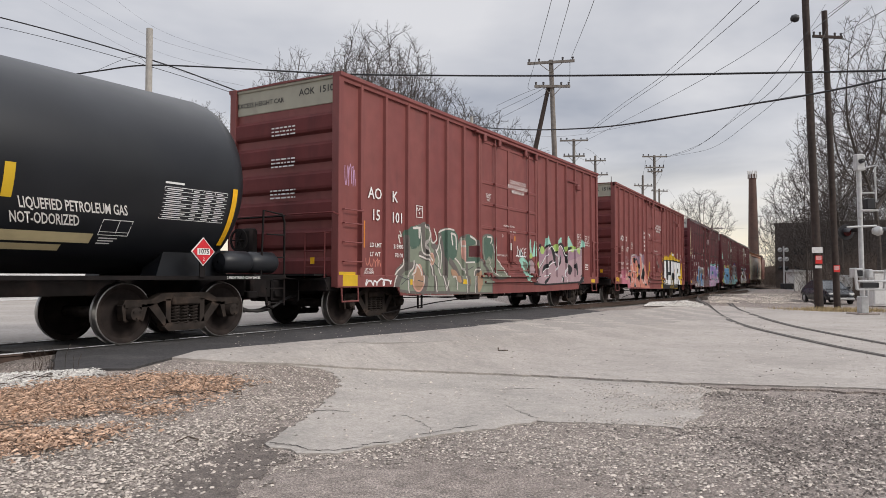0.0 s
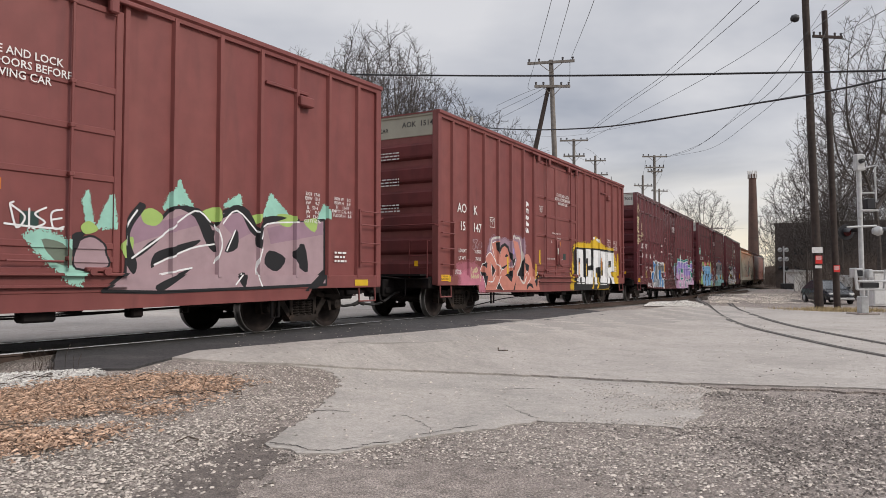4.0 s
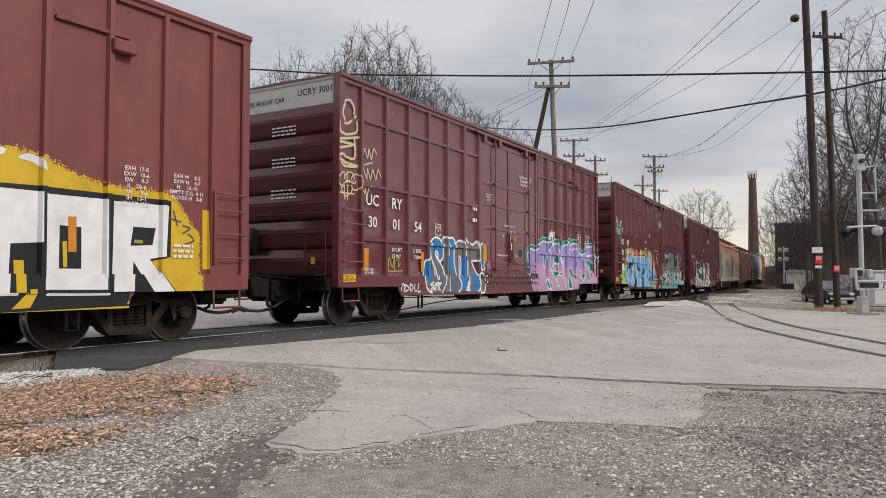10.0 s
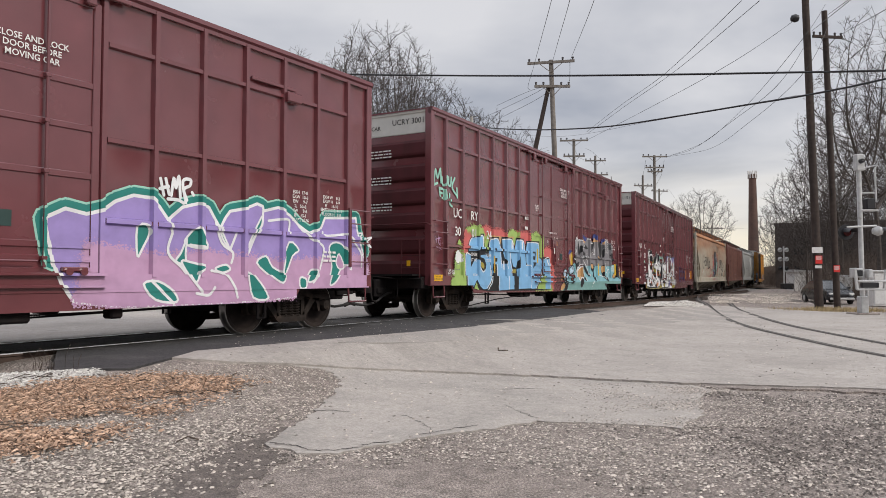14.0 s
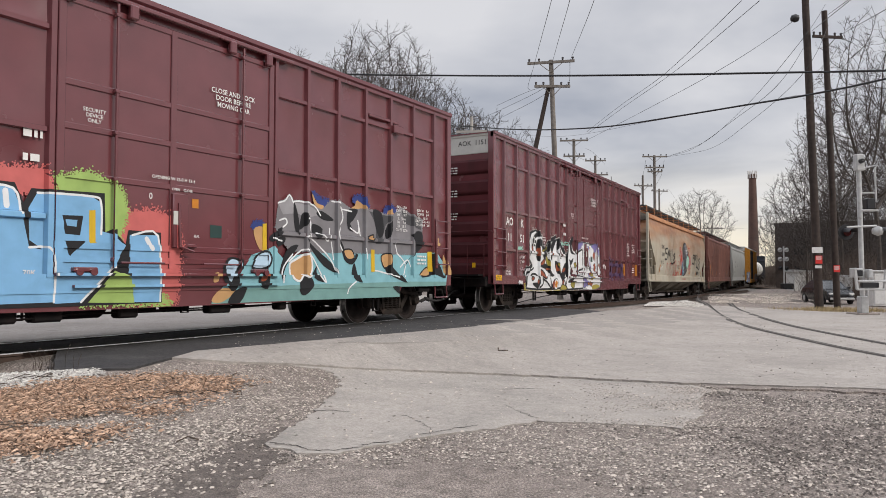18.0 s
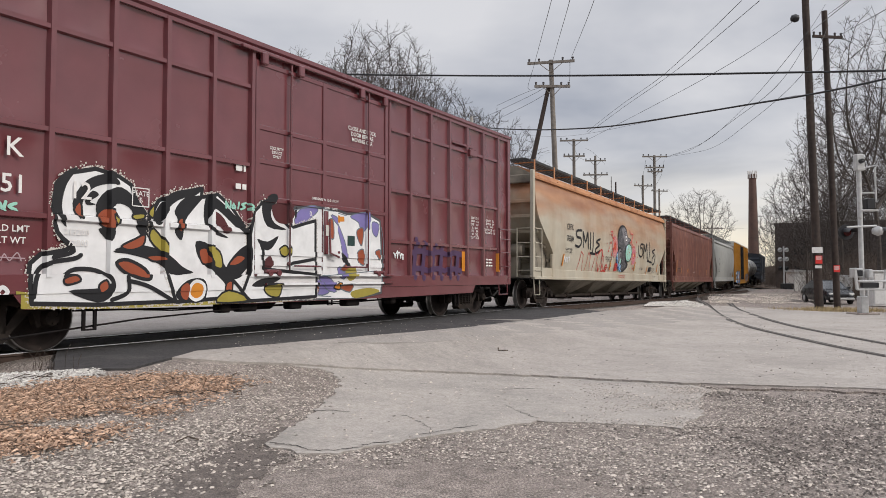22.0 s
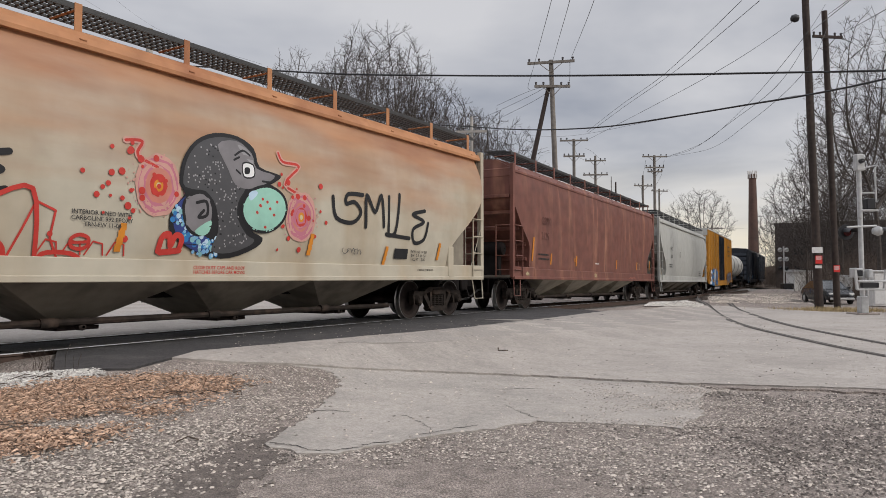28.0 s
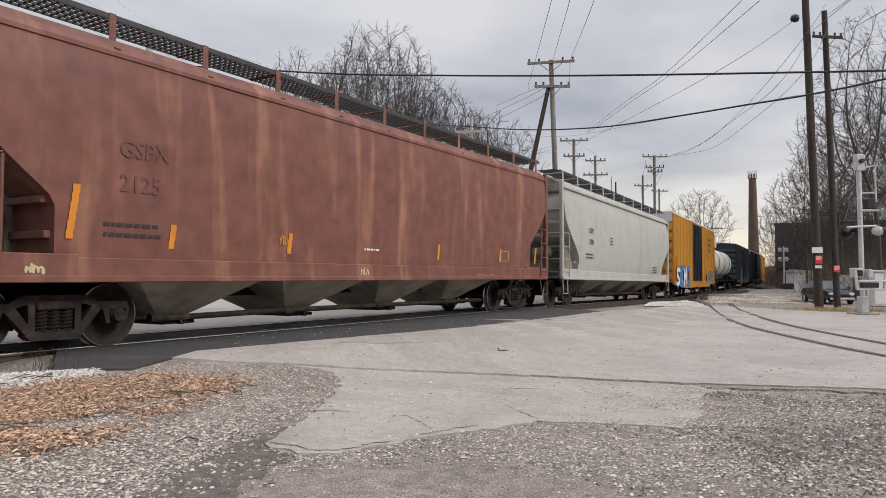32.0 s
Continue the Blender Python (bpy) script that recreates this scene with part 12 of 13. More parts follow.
def crossing_signal():
    x, y, z = (18.13, 31.00, -0.62)
    ob = thing("crossing_signal", "silver level-crossing signal mast with flashing lamps and gate gear", "crossing signal", Matrix.LocRotScale((x, y, z), None, (1.6, 1.6, 1.6)))
    S = M["silver"]
    part("base", Geo().box(-0.3, 0.3, -0.3, 0.3, -0.05, 0.05, 0.02), M["dirt"], ob)
    part("foot", Geo().box(-0.10, 0.10, -0.12, 0.12, 0.04, 0.50, 0.02), S, ob)
    part("mast", Geo().tube([(0, 0, 0.5), (-0.03, 0, 4.3)], 0.065, 14, 0.06), S, ob, smooth=True)
    part("top_box", Geo().box(-0.13, 0.09, -0.1, 0.1, 3.9, 4.35, 0.02), S, ob)
    part("bell", Geo().lathe([(-0.2, 0.01), (-0.19, 0.06), (-0.12, 0.065), (-0.1, 0.07)], "y", 14, (-0.02, 0, 4.15)), M["black_metal"], ob)
    part("lamp_arm", Geo().tube([(-0.42, -0.04, 2.36), (0.40, -0.04, 2.40)], 0.03, 8), S, ob)
    for lx, zz, m, r, tilt in ((-0.44, 2.22, "black_metal", 0.2, 0.0), (0.44, 2.26, "silver", 0.13, 0.9)):
        turn = Matrix.Translation((lx, -0.05, zz)) @ Matrix.Rotation(tilt * math.pi / 2, 4, "Z")
        l = part("flashing_lamp", Geo().lathe([(0.16, 0.01), (0.14, 0.08), (0.05, 0.12), (0.03, r), (0.0, r + 0.01), (-0.01, r), (-0.01, 0.12), (-0.08, 0.11)], "y", 26), M[m], ob, smooth=True)
        l.matrix_local = turn
        part("lens", Geo().lathe([(-0.085, 0.01), (-0.08, 0.10), (-0.07, 0.105)], "y", 18), M["lens"], l, smooth=True)
        g = Geo()
        for k in range(9):
            t = math.pi * (0.02 + 0.96 * k / 8)
            g.v += [(0.115 * math.cos(t), -0.03, 0.115 * math.sin(t)), (0.12 * math.cos(t), -0.38, -0.03 + 0.115 * math.sin(t))]
        g.f = [(2 * k, 2 * k + 2, 2 * k + 3, 2 * k + 1) for k in range(8)]
        part("hood", g, M["black_metal"], l)
    part("gate_mechanism", Geo().box(-0.27, -0.08, -0.2, 0.14, 1.0, 1.26, 0.02), S, ob)
    part("gate_motor", Geo().box(0.09, 0.22, -0.15, 0.14, 0.98, 1.22, 0.02), S, ob)
    part("junction_box", Geo().box(-0.25, -0.11, -0.24, -0.2, 1.04, 1.2, 0.01), M["black_metal"], ob)
    g = Geo()
    for s in (-1, 1):
        g.prism([(s * 0.44, 1.20), (s * 0.38, 1.21), (s * 0.33, 0.72), (s * 0.39, 0.68)], "y", -0.42, -0.36)
    g.box(-0.38, 0.40, -0.44, -0.38, 0.66, 0.71, 0.01)
    g.box(-0.36, 0.40, -0.44, -0.38, 0.88, 0.93, 0.01)
    part("counterweight_arm", g, S, ob)
    part("counterweight", Geo().box(-0.26, 0.18, -0.46, -0.34, 0.73, 0.87, 0.01), M["black_metal"], ob)
    for k in range(14):
        a = 0.42 + 0.4 * k
        part("gate_arm_band", Geo().box(a, a + 0.4, -0.42, -0.39, 0.80, 0.92), M["red_sign"] if k % 2 == 0 else M["white_paint"], ob)
    part("bracket", Geo().tube([(-0.02, -0.05, 3.95), (0.45, -0.05, 4.05), (0.38, -0.05, 3.95), (0.40, -0.05, 3.05)], 0.022, 6), S, ob)
    part("side_bracket", Geo().box(0.0, 0.42, -0.04, 0.0, 3.28, 3.32), S, ob)
    part("side_lamp", Geo().box(0.12, 0.36, -0.1, 0.12, 2.86, 3.14, 0.02), M["black_metal"], ob)
    part("lamp_shelf", Geo().box(0.0, 0.44, -0.1, 0.12, 2.80, 2.84, 0.005), S, ob)
    part("conduit", Geo().tube([(0.10, -0.05, 0.5), (0.13, -0.05, 1.0)], 0.03, 8), S, ob)


crossing_signal()


def far_signal():
    x, y, z = (29.51, 62.00, 0.06)
    ob = thing("wayside_signal", "grey crossing signal mast far down the street", "signal mast", Matrix.Translation((x, y, z)))
    part("mast", Geo().tube([(0, 0, 0), (0, 0, 3.6)], 0.06, 10), M["silver"], ob)
    for zz in (3.3, 2.5, 1.7):
        for s in (-0.3, 0.25):
            part("lamp", Geo().lathe([(0.03, 0.01), (0.03, 0.2), (0, 0.2), (-0.02, 0.1), (-0.2, 0.1)], "y", 16, (s, 0, zz)), M["silver"] if zz > 2 else M["black_metal"], ob)
    part("cabinet", Geo().box(-0.2, 0.7, -0.3, 0.3, -0.1, 0.4, 0.03), M["black_metal"], ob)


far_signal()

# ---- buildings ----
M["clap"] = surf("white_clapboard", (0.62, 0.62, 0.62), 0.7, var=0.04, scale=4, col2=(0.5, 0.5, 0.49), cover=0.25, cscale=3)
M["shingle"] = surf("dark_roof_shingle", (0.045, 0.047, 0.052), 0.9, var=0.25, scale=14, bump=0.2, bscale=30)
M["window_glass"] = surf("dark_window_glass", (0.03, 0.035, 0.04), 0.08, var=0.05, scale=3, spec=0.6)
M["brick_dark"] = surf("dark_soot_brick", (0.075, 0.06, 0.054), 0.9, var=0.2, scale=12, col2=(0.05, 0.04, 0.036), cover=0.4, cscale=1.2, bump=0.1, bscale=12)
M["brick_stack"] = surf("brown_chimney_brick", (0.105, 0.062, 0.05), 0.9, var=0.12, scale=3, col2=(0.065, 0.042, 0.036), cover=0.4, cscale=0.25, bump=0.1, bscale=10)


def house(m, w, depth, eave, ridge, label, body):
    """Gable to +x side of its own space: the gable wall lies in x = 0, the ridge runs to -x."""
    ob = thing("house", label, "house", m)
    # clapboards: a stepped wall section swept round
    g = Geo()
    n = int(eave / 0.14)
    for k in range(n):
        z0, z1 = k * 0.14, k * 0.14 + 0.145
        g.prism([(0.0, z0), (0.025, z0), (0.004, z1), (0.0, z1)], "y", -w, w)
        for s in (1, -1):
            g.add([(0, s * w, z0), (0, s * (w + 0.025), z0), (0, s * (w + 0.004), z1), (-depth, s * w, z0), (-depth, s * (w + 0.025), z0), (-depth, s * (w + 0.004), z1)], [(0, 1, 2), (3, 5, 4), (1, 4, 5, 2)])
    z = n * 0.14
    while z < ridge - 0.1:
        hw = w * (ridge - z) / (ridge - eave)
        g.prism([(0.0, z), (0.025, z), (0.004, z + 0.145), (0.0, z + 0.145)], "y", -hw, hw)
        z += 0.14
    part("wall", Geo().prism([(-w + 0.01, 0), (w - 0.01, 0), (w - 0.01, eave), (0, ridge - 0.02), (-w + 0.01, eave)], "x", -depth, -0.002), body, ob)
    tagged(part("clapboard", g, body, ob), kind="stuff")
    for s in (1, -1):
        ov = 0.35
        k = (ridge - eave) / w
        g = Geo().add([(0.35, 0, ridge + 0.02), (0.35, s * (w + ov), eave - k * ov + 0.02), (-depth - 0.3, s * (w + ov), eave - k * ov + 0.02), (-depth - 0.3, 0, ridge + 0.02),
                       (0.35, 0, ridge + 0.16), (0.35, s * (w + ov), eave - k * ov + 0.14), (-depth - 0.3, s * (w + ov), eave - k * ov + 0.14), (-depth - 0.3, 0, ridge + 0.16)],
                      [(0, 1, 2, 3), (7, 6, 5, 4), (0, 4, 5, 1), (1, 5, 6, 2), (2, 6, 7, 3), (3, 7, 4, 0)])
        part("roof", g, M["shingle"], ob)
        g = Geo().add([(0.36, 0, ridge - 0.12), (0.36, s * (w + ov), eave - k * ov - 0.12), (0.36, s * (w + ov), eave - k * ov + 0.05), (0.36, 0, ridge + 0.05),
                       (0.40, 0, ridge - 0.12), (0.40, s * (w + ov), eave - k * ov - 0.12), (0.40, s * (w + ov), eave - k * ov + 0.05), (0.40, 0, ridge + 0.05)],
                      [(0, 1, 2, 3), (7, 6, 5, 4), (0, 4, 5, 1), (1, 5, 6, 2), (2, 6, 7, 3), (3, 7, 4, 0)])
        part("rake_board", g, M["white_paint"], ob)
    return ob


def window(ob, y, z, w, h, cols=2, rows=2, x=0.03):
    wd = part("window", Geo().box(x - 0.02, x + 0.012, y - w / 2, y + w / 2, z, z + h), M["window_glass"], ob)
    for a, b, c, d in ((-w / 2 - 0.1, -w / 2, -0.05, h + 0.1), (w / 2, w / 2 + 0.1, -0.05, h + 0.1)):
        part("frame", Geo().box(x - 0.02, x + 0.05, y + a, y + b, z + c, z + d), M["white_paint"], wd)
    part("frame", Geo().box(x - 0.02, x + 0.05, y - w / 2, y + w / 2, z + h, z + h + 0.1), M["white_paint"], wd)
    part("sill", Geo().box(x - 0.02, x + 0.09, y - w / 2 - 0.12, y + w / 2 + 0.12, z - 0.08, z), M["white_paint"], wd)
    for k in range(1, cols):
        part("glazing_bar", Geo().box(x, x + 0.03, y - w / 2 + w * k / cols - 0.02, y - w / 2 + w * k / cols + 0.02, z, z + h), M["white_paint"], wd)
    for k in range(1, rows):
        part("glazing_bar", Geo().box(x, x + 0.034, y - w / 2, y + w / 2, z + h * k / rows - 0.02, z + h * k / rows + 0.02), M["white_paint"], wd)


def houses():
    ang = math.degrees(math.atan2(-0.3, 0.95))
    ob = house(Matrix.Translation((-18.1, 33.0, -0.05)) @ Matrix.Rotation(radians(ang), 4, "Z"), 2.75, 11.0, 5.3, 8.25, "white clapboard house with a dark shingle roof", M["clap"])
    window(ob, -0.55, 4.55, 0.8, 1.5, 1, 2)
    window(ob, -1.5, 1.55, 1.5, 1.75, 3, 3)
    window(ob, 1.2, 1.7, 0.9, 1.5, 1, 2)
    part("vent", Geo().box(0.02, 0.06, -0.2, 0.2, 6.7, 7.1), M["white_paint"], ob)
    for y in (0.2, 1.0):
        u = thing("air_conditioner", "grey outdoor air-conditioning unit beside the house", "air conditioner", ob.matrix_world @ pose(0.7, y, 0.05))
        part("case", Geo().box(-0.2, 0.2, -0.33, 0.33, 0, 0.75, 0.02), M["silver"], u)
        part("fan_grille", Geo().lathe([(0.2, 0.02), (0.215, 0.26), (0.2, 0.28)], "x", 18, (0, 0, 0.4)), M["black_metal"], u)
    ob = house(Matrix.Translation((-36, 44, -0.05)) @ Matrix.Rotation(radians(-30), 4, "Z"), 3.6, 9.0, 5.2, 7.8, "pale grey clapboard house behind the street", M["white_paint"])
    window(ob, 0, 2.0, 1.0, 1.5)
    # chimney stack of a works, with aerials round its top
    x, y, z = (117.21, 270.00, -0.56)
    ob = thing("factory_chimney", "tall round brown brick factory chimney with aerials on top", "chimney", Matrix.Translation((x, y, -3)))
    H = 43.3
    part("shaft", Geo().lathe([(0, 2.25), (10, 2.0), (H - 2, 1.32), (H - 1.9, 1.45), (H - 0.4, 1.45), (H - 0.4, 1.2)], "z", 24), M["brick_stack"], ob, smooth=True)
    for k in range(10):
        a = 2 * math.pi * k / 10
        part("aerial_panel", Geo().box(1.55 * math.cos(a) - 0.16, 1.55 * math.cos(a) + 0.16, 1.55 * math.sin(a) - 0.16, 1.55 * math.sin(a) + 0.16, H - 2.0, H + 0.9, 0.03), M["white_paint"], ob)
    # brick works building beyond the yard
    x0, y0, _ = (42.70, 92.00, 0.32)
    ob = thing("brick_building", "dark soot-stained brick building beyond the yard", "building", Matrix.Translation((x0, y0, -1.2)) @ Matrix.Rotation(radians(-26), 4, "Z"))
    part("wall", Geo().box(0, 30, 0, 14, 0, 8.9), M["brick_dark"], ob)
    part("parapet", Geo().box(-0.1, 30.1, -0.1, 14.1, 8.9, 9.15), M["brick_dark"], ob)
    for k in range(6):
        for j in range(2):
            w = part("window", Geo().box(2.2 + 4.6 * k, 4.2 + 4.6 * k, -0.03, 0.06, 1.4 + 3.6 * j, 3.6 + 3.6 * j), M["window_glass"], ob)
            part("sill", Geo().box(2.1 + 4.6 * k, 4.3 + 4.6 * k, -0.12, 0.05, 1.25 + 3.6 * j, 1.4 + 3.6 * j), M["brick_stack"], w)
    # small white shed and cabinets by the yard
    x, y, _ = (39.28, 78.00, 0.12)
    ob = thing("shed", "small whitish shed behind a wire fence", "shed", Matrix.Translation((x, y, -0.62)))
    part("wall", Geo().box(-1.0, 1.1, 0, 2, 0, 2.2, 0.01), M["white_paint"], ob)
    part("roof", Geo().prism([(-1.15, 2.18), (1.25, 2.18), (1.25, 2.3), (-1.15, 2.45)], "y", -0.15, 2.15), M["silver"], ob)
    part("door", Geo().box(-0.2, 0.6, -0.04, 0.0, 0, 1.25), M["silver"], ob)
    x, y, _ = (24.37, 40.00, -0.24)
    ob = thing("relay_cabinet", "white metal signal relay cabinet on a low base", "cabinet", Matrix.Translation((x, y, -0.62)))
    part("body", Geo().box(-0.35, 1.0, 0, 0.8, 0.0, 1.9, 0.02), M["white_paint"], ob)
    part("roof", Geo().box(-0.42, 1.07, -0.08, 0.88, 1.9, 2.0, 0.02), M["silver"], ob)
    part("door", Geo().box(-0.3, 0.28, -0.03, 0.0, 0.1, 1.8, 0.005), M["white_paint"], ob)
    x, y, _ = (29.22, 52.00, 0.00)
    ob = thing("relay_cabinet", "grey metal cabinet behind the poles", "cabinet", Matrix.Translation((x, y, -0.62)))
    part("body", Geo().box(-0.5, 0.5, 0, 0.8, 0.0, 1.7, 0.02), M["silver"], ob)
    part("roof", Geo().box(-0.55, 0.55, -0.05, 0.85, 1.7, 1.78, 0.02), M["silver"], ob)


houses()


def parked_car():
    """A dark saloon with its nose towards the street."""
    x, y, z = (23.97, 44.80, -0.64)
    ob = thing("parked_car", "dark grey saloon car parked behind the poles", "car", Matrix.Translation((x, y, -0.64)) @ Matrix.Rotation(radians(-97), 4, "Z"))
    pm = surf("dark_car_paint", (0.02, 0.022, 0.025), 0.25, var=0.05, scale=3, spec=0.6)
    secs = [(-2.25, 0.55, 0.80, 0.62), (-2.1, 0.35, 0.93, 0.78), (-1.2, 0.25, 0.98, 0.88), (0.0, 0.22, 0.95, 0.9), (1.0, 0.24, 0.92, 0.9), (1.9, 0.28, 0.80, 0.84), (2.2, 0.35, 0.66, 0.70), (2.28, 0.45, 0.55, 0.6)]
    g = Geo()
    for sx, zb, zt, hw in secs:
        for yy, zz in ((-hw * 0.92, zb), (-hw, (zb + zt) / 2), (-hw * 0.9, zt), (hw * 0.9, zt), (hw, (zb + zt) / 2), (hw * 0.92, zb)):
            g.v.append((sx, yy, zz))
    for i in range(len(secs) - 1):
        for k in range(6):
            g.f.append((i * 6 + k, i * 6 + (k + 1) % 6, (i + 1) * 6 + (k + 1) % 6, (i + 1) * 6 + k))
    g.f += [tuple(range(6)), tuple(range(42 + 5, 41, -1))]
    part("body", g, pm, ob, smooth=True)
    g = Geo()
    for sx, zb, zt, hw in ((-1.75, 0.92, 0.94, 0.78), (-0.95, 0.94, 1.40, 0.62), (0.2, 0.94, 1.43, 0.62), (1.1, 0.90, 0.93, 0.76)):
        g.v += [(sx, -0.82, zb), (sx, -hw, zt), (sx, hw, zt), (sx, 0.82, zb)]
    for i in range(3):
        for k in range(3):
            g.f.append((i * 4 + k, i * 4 + k + 1, (i + 1) * 4 + k + 1, (i + 1) * 4 + k))
    part("cabin_glass", g, M["window_glass"], ob, smooth=False)
    part("roof", Geo().box(-0.98, 0.22, -0.6, 0.6, 1.40, 1.455, 0.02), pm, ob)
    for s in (1, -1):
        part("headlight", Geo().box(2.05, 2.24, s * 0.40, s * 0.70, 0.58, 0.70, 0.03), M["white_paint"], ob)
        part("mirror", Geo().box(0.75, 0.95, s * 0.86, s * 1.02, 0.93, 1.05, 0.03), pm, ob)
        part("pillar", Geo().tube([(1.08, s * 0.78, 0.92), (0.22, s * 0.61, 1.42)], 0.035, 6), pm, ob)
        for wx in (1.4, -1.35):
            t = part("wheel", Geo().lathe([(s * 0.70, 0.2), (s * 0.70, 0.31), (s * 0.86, 0.32), (s * 0.88, 0.28), (s * 0.87, 0.21)], "y", 20, (wx, 0, 0.32)), M["hose"], ob, smooth=True)
            part("rim", Geo().lathe([(s * 0.875, 0.02), (s * 0.86, 0.2), (s * 0.84, 0.22)], "y", 16, (wx, 0, 0.32)), M["silver"], t, smooth=True)
    part("grille", Geo().box(2.24, 2.30, -0.38, 0.38, 0.50, 0.62, 0.01), M["black_metal"], ob)
    part("bumper", Geo().box(2.2, 2.32, -0.68, 0.68, 0.28, 0.42, 0.03), M["silver"], ob)
    part("number_plate", Geo().box(2.31, 2.325, -0.2, 0.2, 0.32, 0.42), M["white_paint"], ob)


parked_car()


# ---- bare winter trees ----
M["bark"] = surf("grey_brown_bark", (0.07, 0.058, 0.05), 0.95, var=0.25, scale=8, col2=(0.05, 0.042, 0.038), cover=0.4, cscale=5, bump=0.2, bscale=25)
M["twig"] = surf("dark_bare_twigs", (0.07, 0.058, 0.052), 0.95, var=0.2, scale=6)
M["mould"] = surf("leaf_mould", (0.11, 0.08, 0.06), 0.95, var=0.3, scale=3, col2=(0.2, 0.15, 0.11), cover=0.4, cscale=1.5, bump=0.4, bscale=12)
M["brush"] = surf("brown_brushwood", (0.105, 0.08, 0.065), 0.95, var=0.3, scale=5)


def tree_meshes(seed, height, crowns, points=520, fork=0.28, step=0.36, thin=0.014):
    """A tree whose limbs grow towards points strewn through its crowns: (x, y, z, rx, ry, rz) in shares of the height."""
    rs = np.random.RandomState(seed)
    rnd = random.Random(seed)
    H = height
    pts = []
    while len(pts) < points:
        c = crowns[rnd.randrange(len(crowns))]
        v = rs.uniform(-1, 1, 3)
        r = float(v @ v)
        if r > 1 or rnd.random() > 0.35 + 0.65 * r:
            continue
        pts.append(((c[0] + v[0] * c[3]) * H, (c[1] + v[1] * c[4]) * H, (c[2] + v[2] * c[5]) * H))
    goal = np.array(pts)
    nodes, up = [np.array((0.0, 0.0, -0.3))], [-1]
    lean = np.array((rs.uniform(-0.03, 0.03), rs.uniform(-0.03, 0.03), 1.0))
    while nodes[-1][2] < fork * H:
        nodes.append(nodes[-1] + lean * step + np.array((rs.uniform(-1, 1), rs.uniform(-1, 1), 0)) * 0.03)
        up.append(len(nodes) - 2)
    near_i = np.zeros(len(goal), int)
    near_d = np.full(len(goal), 1e9)
    live = np.ones(len(goal), bool)
    new_from = 0
    brood = {}
    for turn in range(110):
        fresh = np.array(nodes[new_from:])
        if not len(fresh) or not live.any():
            break
        dd = ((goal[:, None, :] - fresh[None]) ** 2).sum(2)
        k = dd.argmin(1)
        m = dd[np.arange(len(goal)), k]
        better = m < near_d
        near_d[better] = m[better]
        near_i[better] = k[better] + new_from
        live &= near_d > (step * 1.6) ** 2
        new_from = len(nodes)
        pull = {}
        for g in np.nonzero(live)[0]:
            d = goal[g] - nodes[near_i[g]]
            pull.setdefault(int(near_i[g]), []).append(d / np.linalg.norm(d))
        for n, ds in pull.items():
            if brood.get(n, 0) > 2:
                continue
            brood[n] = brood.get(n, 0) + 1
            v = np.sum(ds, 0)
            v /= np.linalg.norm(v) + 1e-6
            v = v + np.array((0, 0, 0.1))
            v /= np.linalg.norm(v) + 1e-6
            nodes.append(nodes[n] + v * step)
            up.append(n)
        if len(nodes) > 5200:
            break
    N = len(nodes)
    kids = [[] for _ in range(N)]
    for i in range(1, N):
        kids[up[i]].append(i)
    load = np.zeros(N)
    for i in range(N - 1, -1, -1):
        load[i] = sum(load[c] for c in kids[i]) if kids[i] else 1.0
    for _ in range(4):                      # limbs run true
        old = [n.copy() for n in nodes]
        for i in range(1, N):
            if kids[i]:
                m = max(kids[i], key=lambda q: load[q])
                nodes[i] = old[i] * 0.4 + (old[up[i]] + old[m]) * 0.3
    rad = 0.011 * H / 16 * load ** 0.46
    rad = np.maximum(rad * min(1.0, H * 0.0135 / rad[0]), thin)
    big, fine = Geo(), Geo()
    todo = [0]
    while todo:
        i = todo.pop()
        for c in kids[i]:
            line = [i, c]
            while kids[line[-1]]:
                n = max(kids[line[-1]], key=lambda q: load[q])
                for o in kids[line[-1]]:
                    if o != n:
                        todo.append(line[-1])
                        break
                line.append(n)
                kids[line[-2]] = [o for o in kids[line[-2]] if o != n]
            r = [rad[q] for q in line]
            thick = [q for q in range(len(line)) if r[q] > 0.05]
            a = len(thick)
            if a > 1:
                big.tube([nodes[q] for q in line[:a]], r[1], 7, r[a - 1], cap=False)
            if a < len(line):
                fine.tube([nodes[q] for q in line[max(a - 1, 0):]], r[min(max(a, 1), len(r) - 1)], 4, thin, cap=False)
        kids[i] = []
    # twigs: short, rising, each with a side shoot
    for i in range(N):
        if rad[i] > 0.04 or nodes[i][2] < fork * H:
            continue
        way = nodes[i] - nodes[up[i]]
        way /= np.linalg.norm(way) + 1e-6
        for k in range(2):
            v = Vector(way) * 0.8 + Vector((rnd.uniform(-1, 1), rnd.uniform(-1, 1), rnd.uniform(-0.5, 0.9)))
            v.normalize()
            l = rnd.uniform(0.3, 0.8)
            p = Vector(nodes[i])
            q = p + v * l * 0.55
            e = q + (v + Vector((rnd.uniform(-0.4, 0.4), rnd.uniform(-0.4, 0.4), 0.25))).normalized() * l * 0.45
            fine.tube([p, q, e], thin * 0.75, 3, thin * 0.4, cap=False)
            w = (v + Vector((rnd.uniform(-0.9, 0.9), rnd.uniform(-0.9, 0.9), 0.2))).normalized()
            fine.tube([q, q + w * l * 0.45], thin * 0.6, 3, thin * 0.4, cap=False)
    a, b = big.mesh("trunk", True), bpy.data.meshes.new("crown")
    b.from_pydata(fine.v, [], fine.f)
    a.materials.append(M["bark"]); b.materials.append(M["twig"])
    return a, b


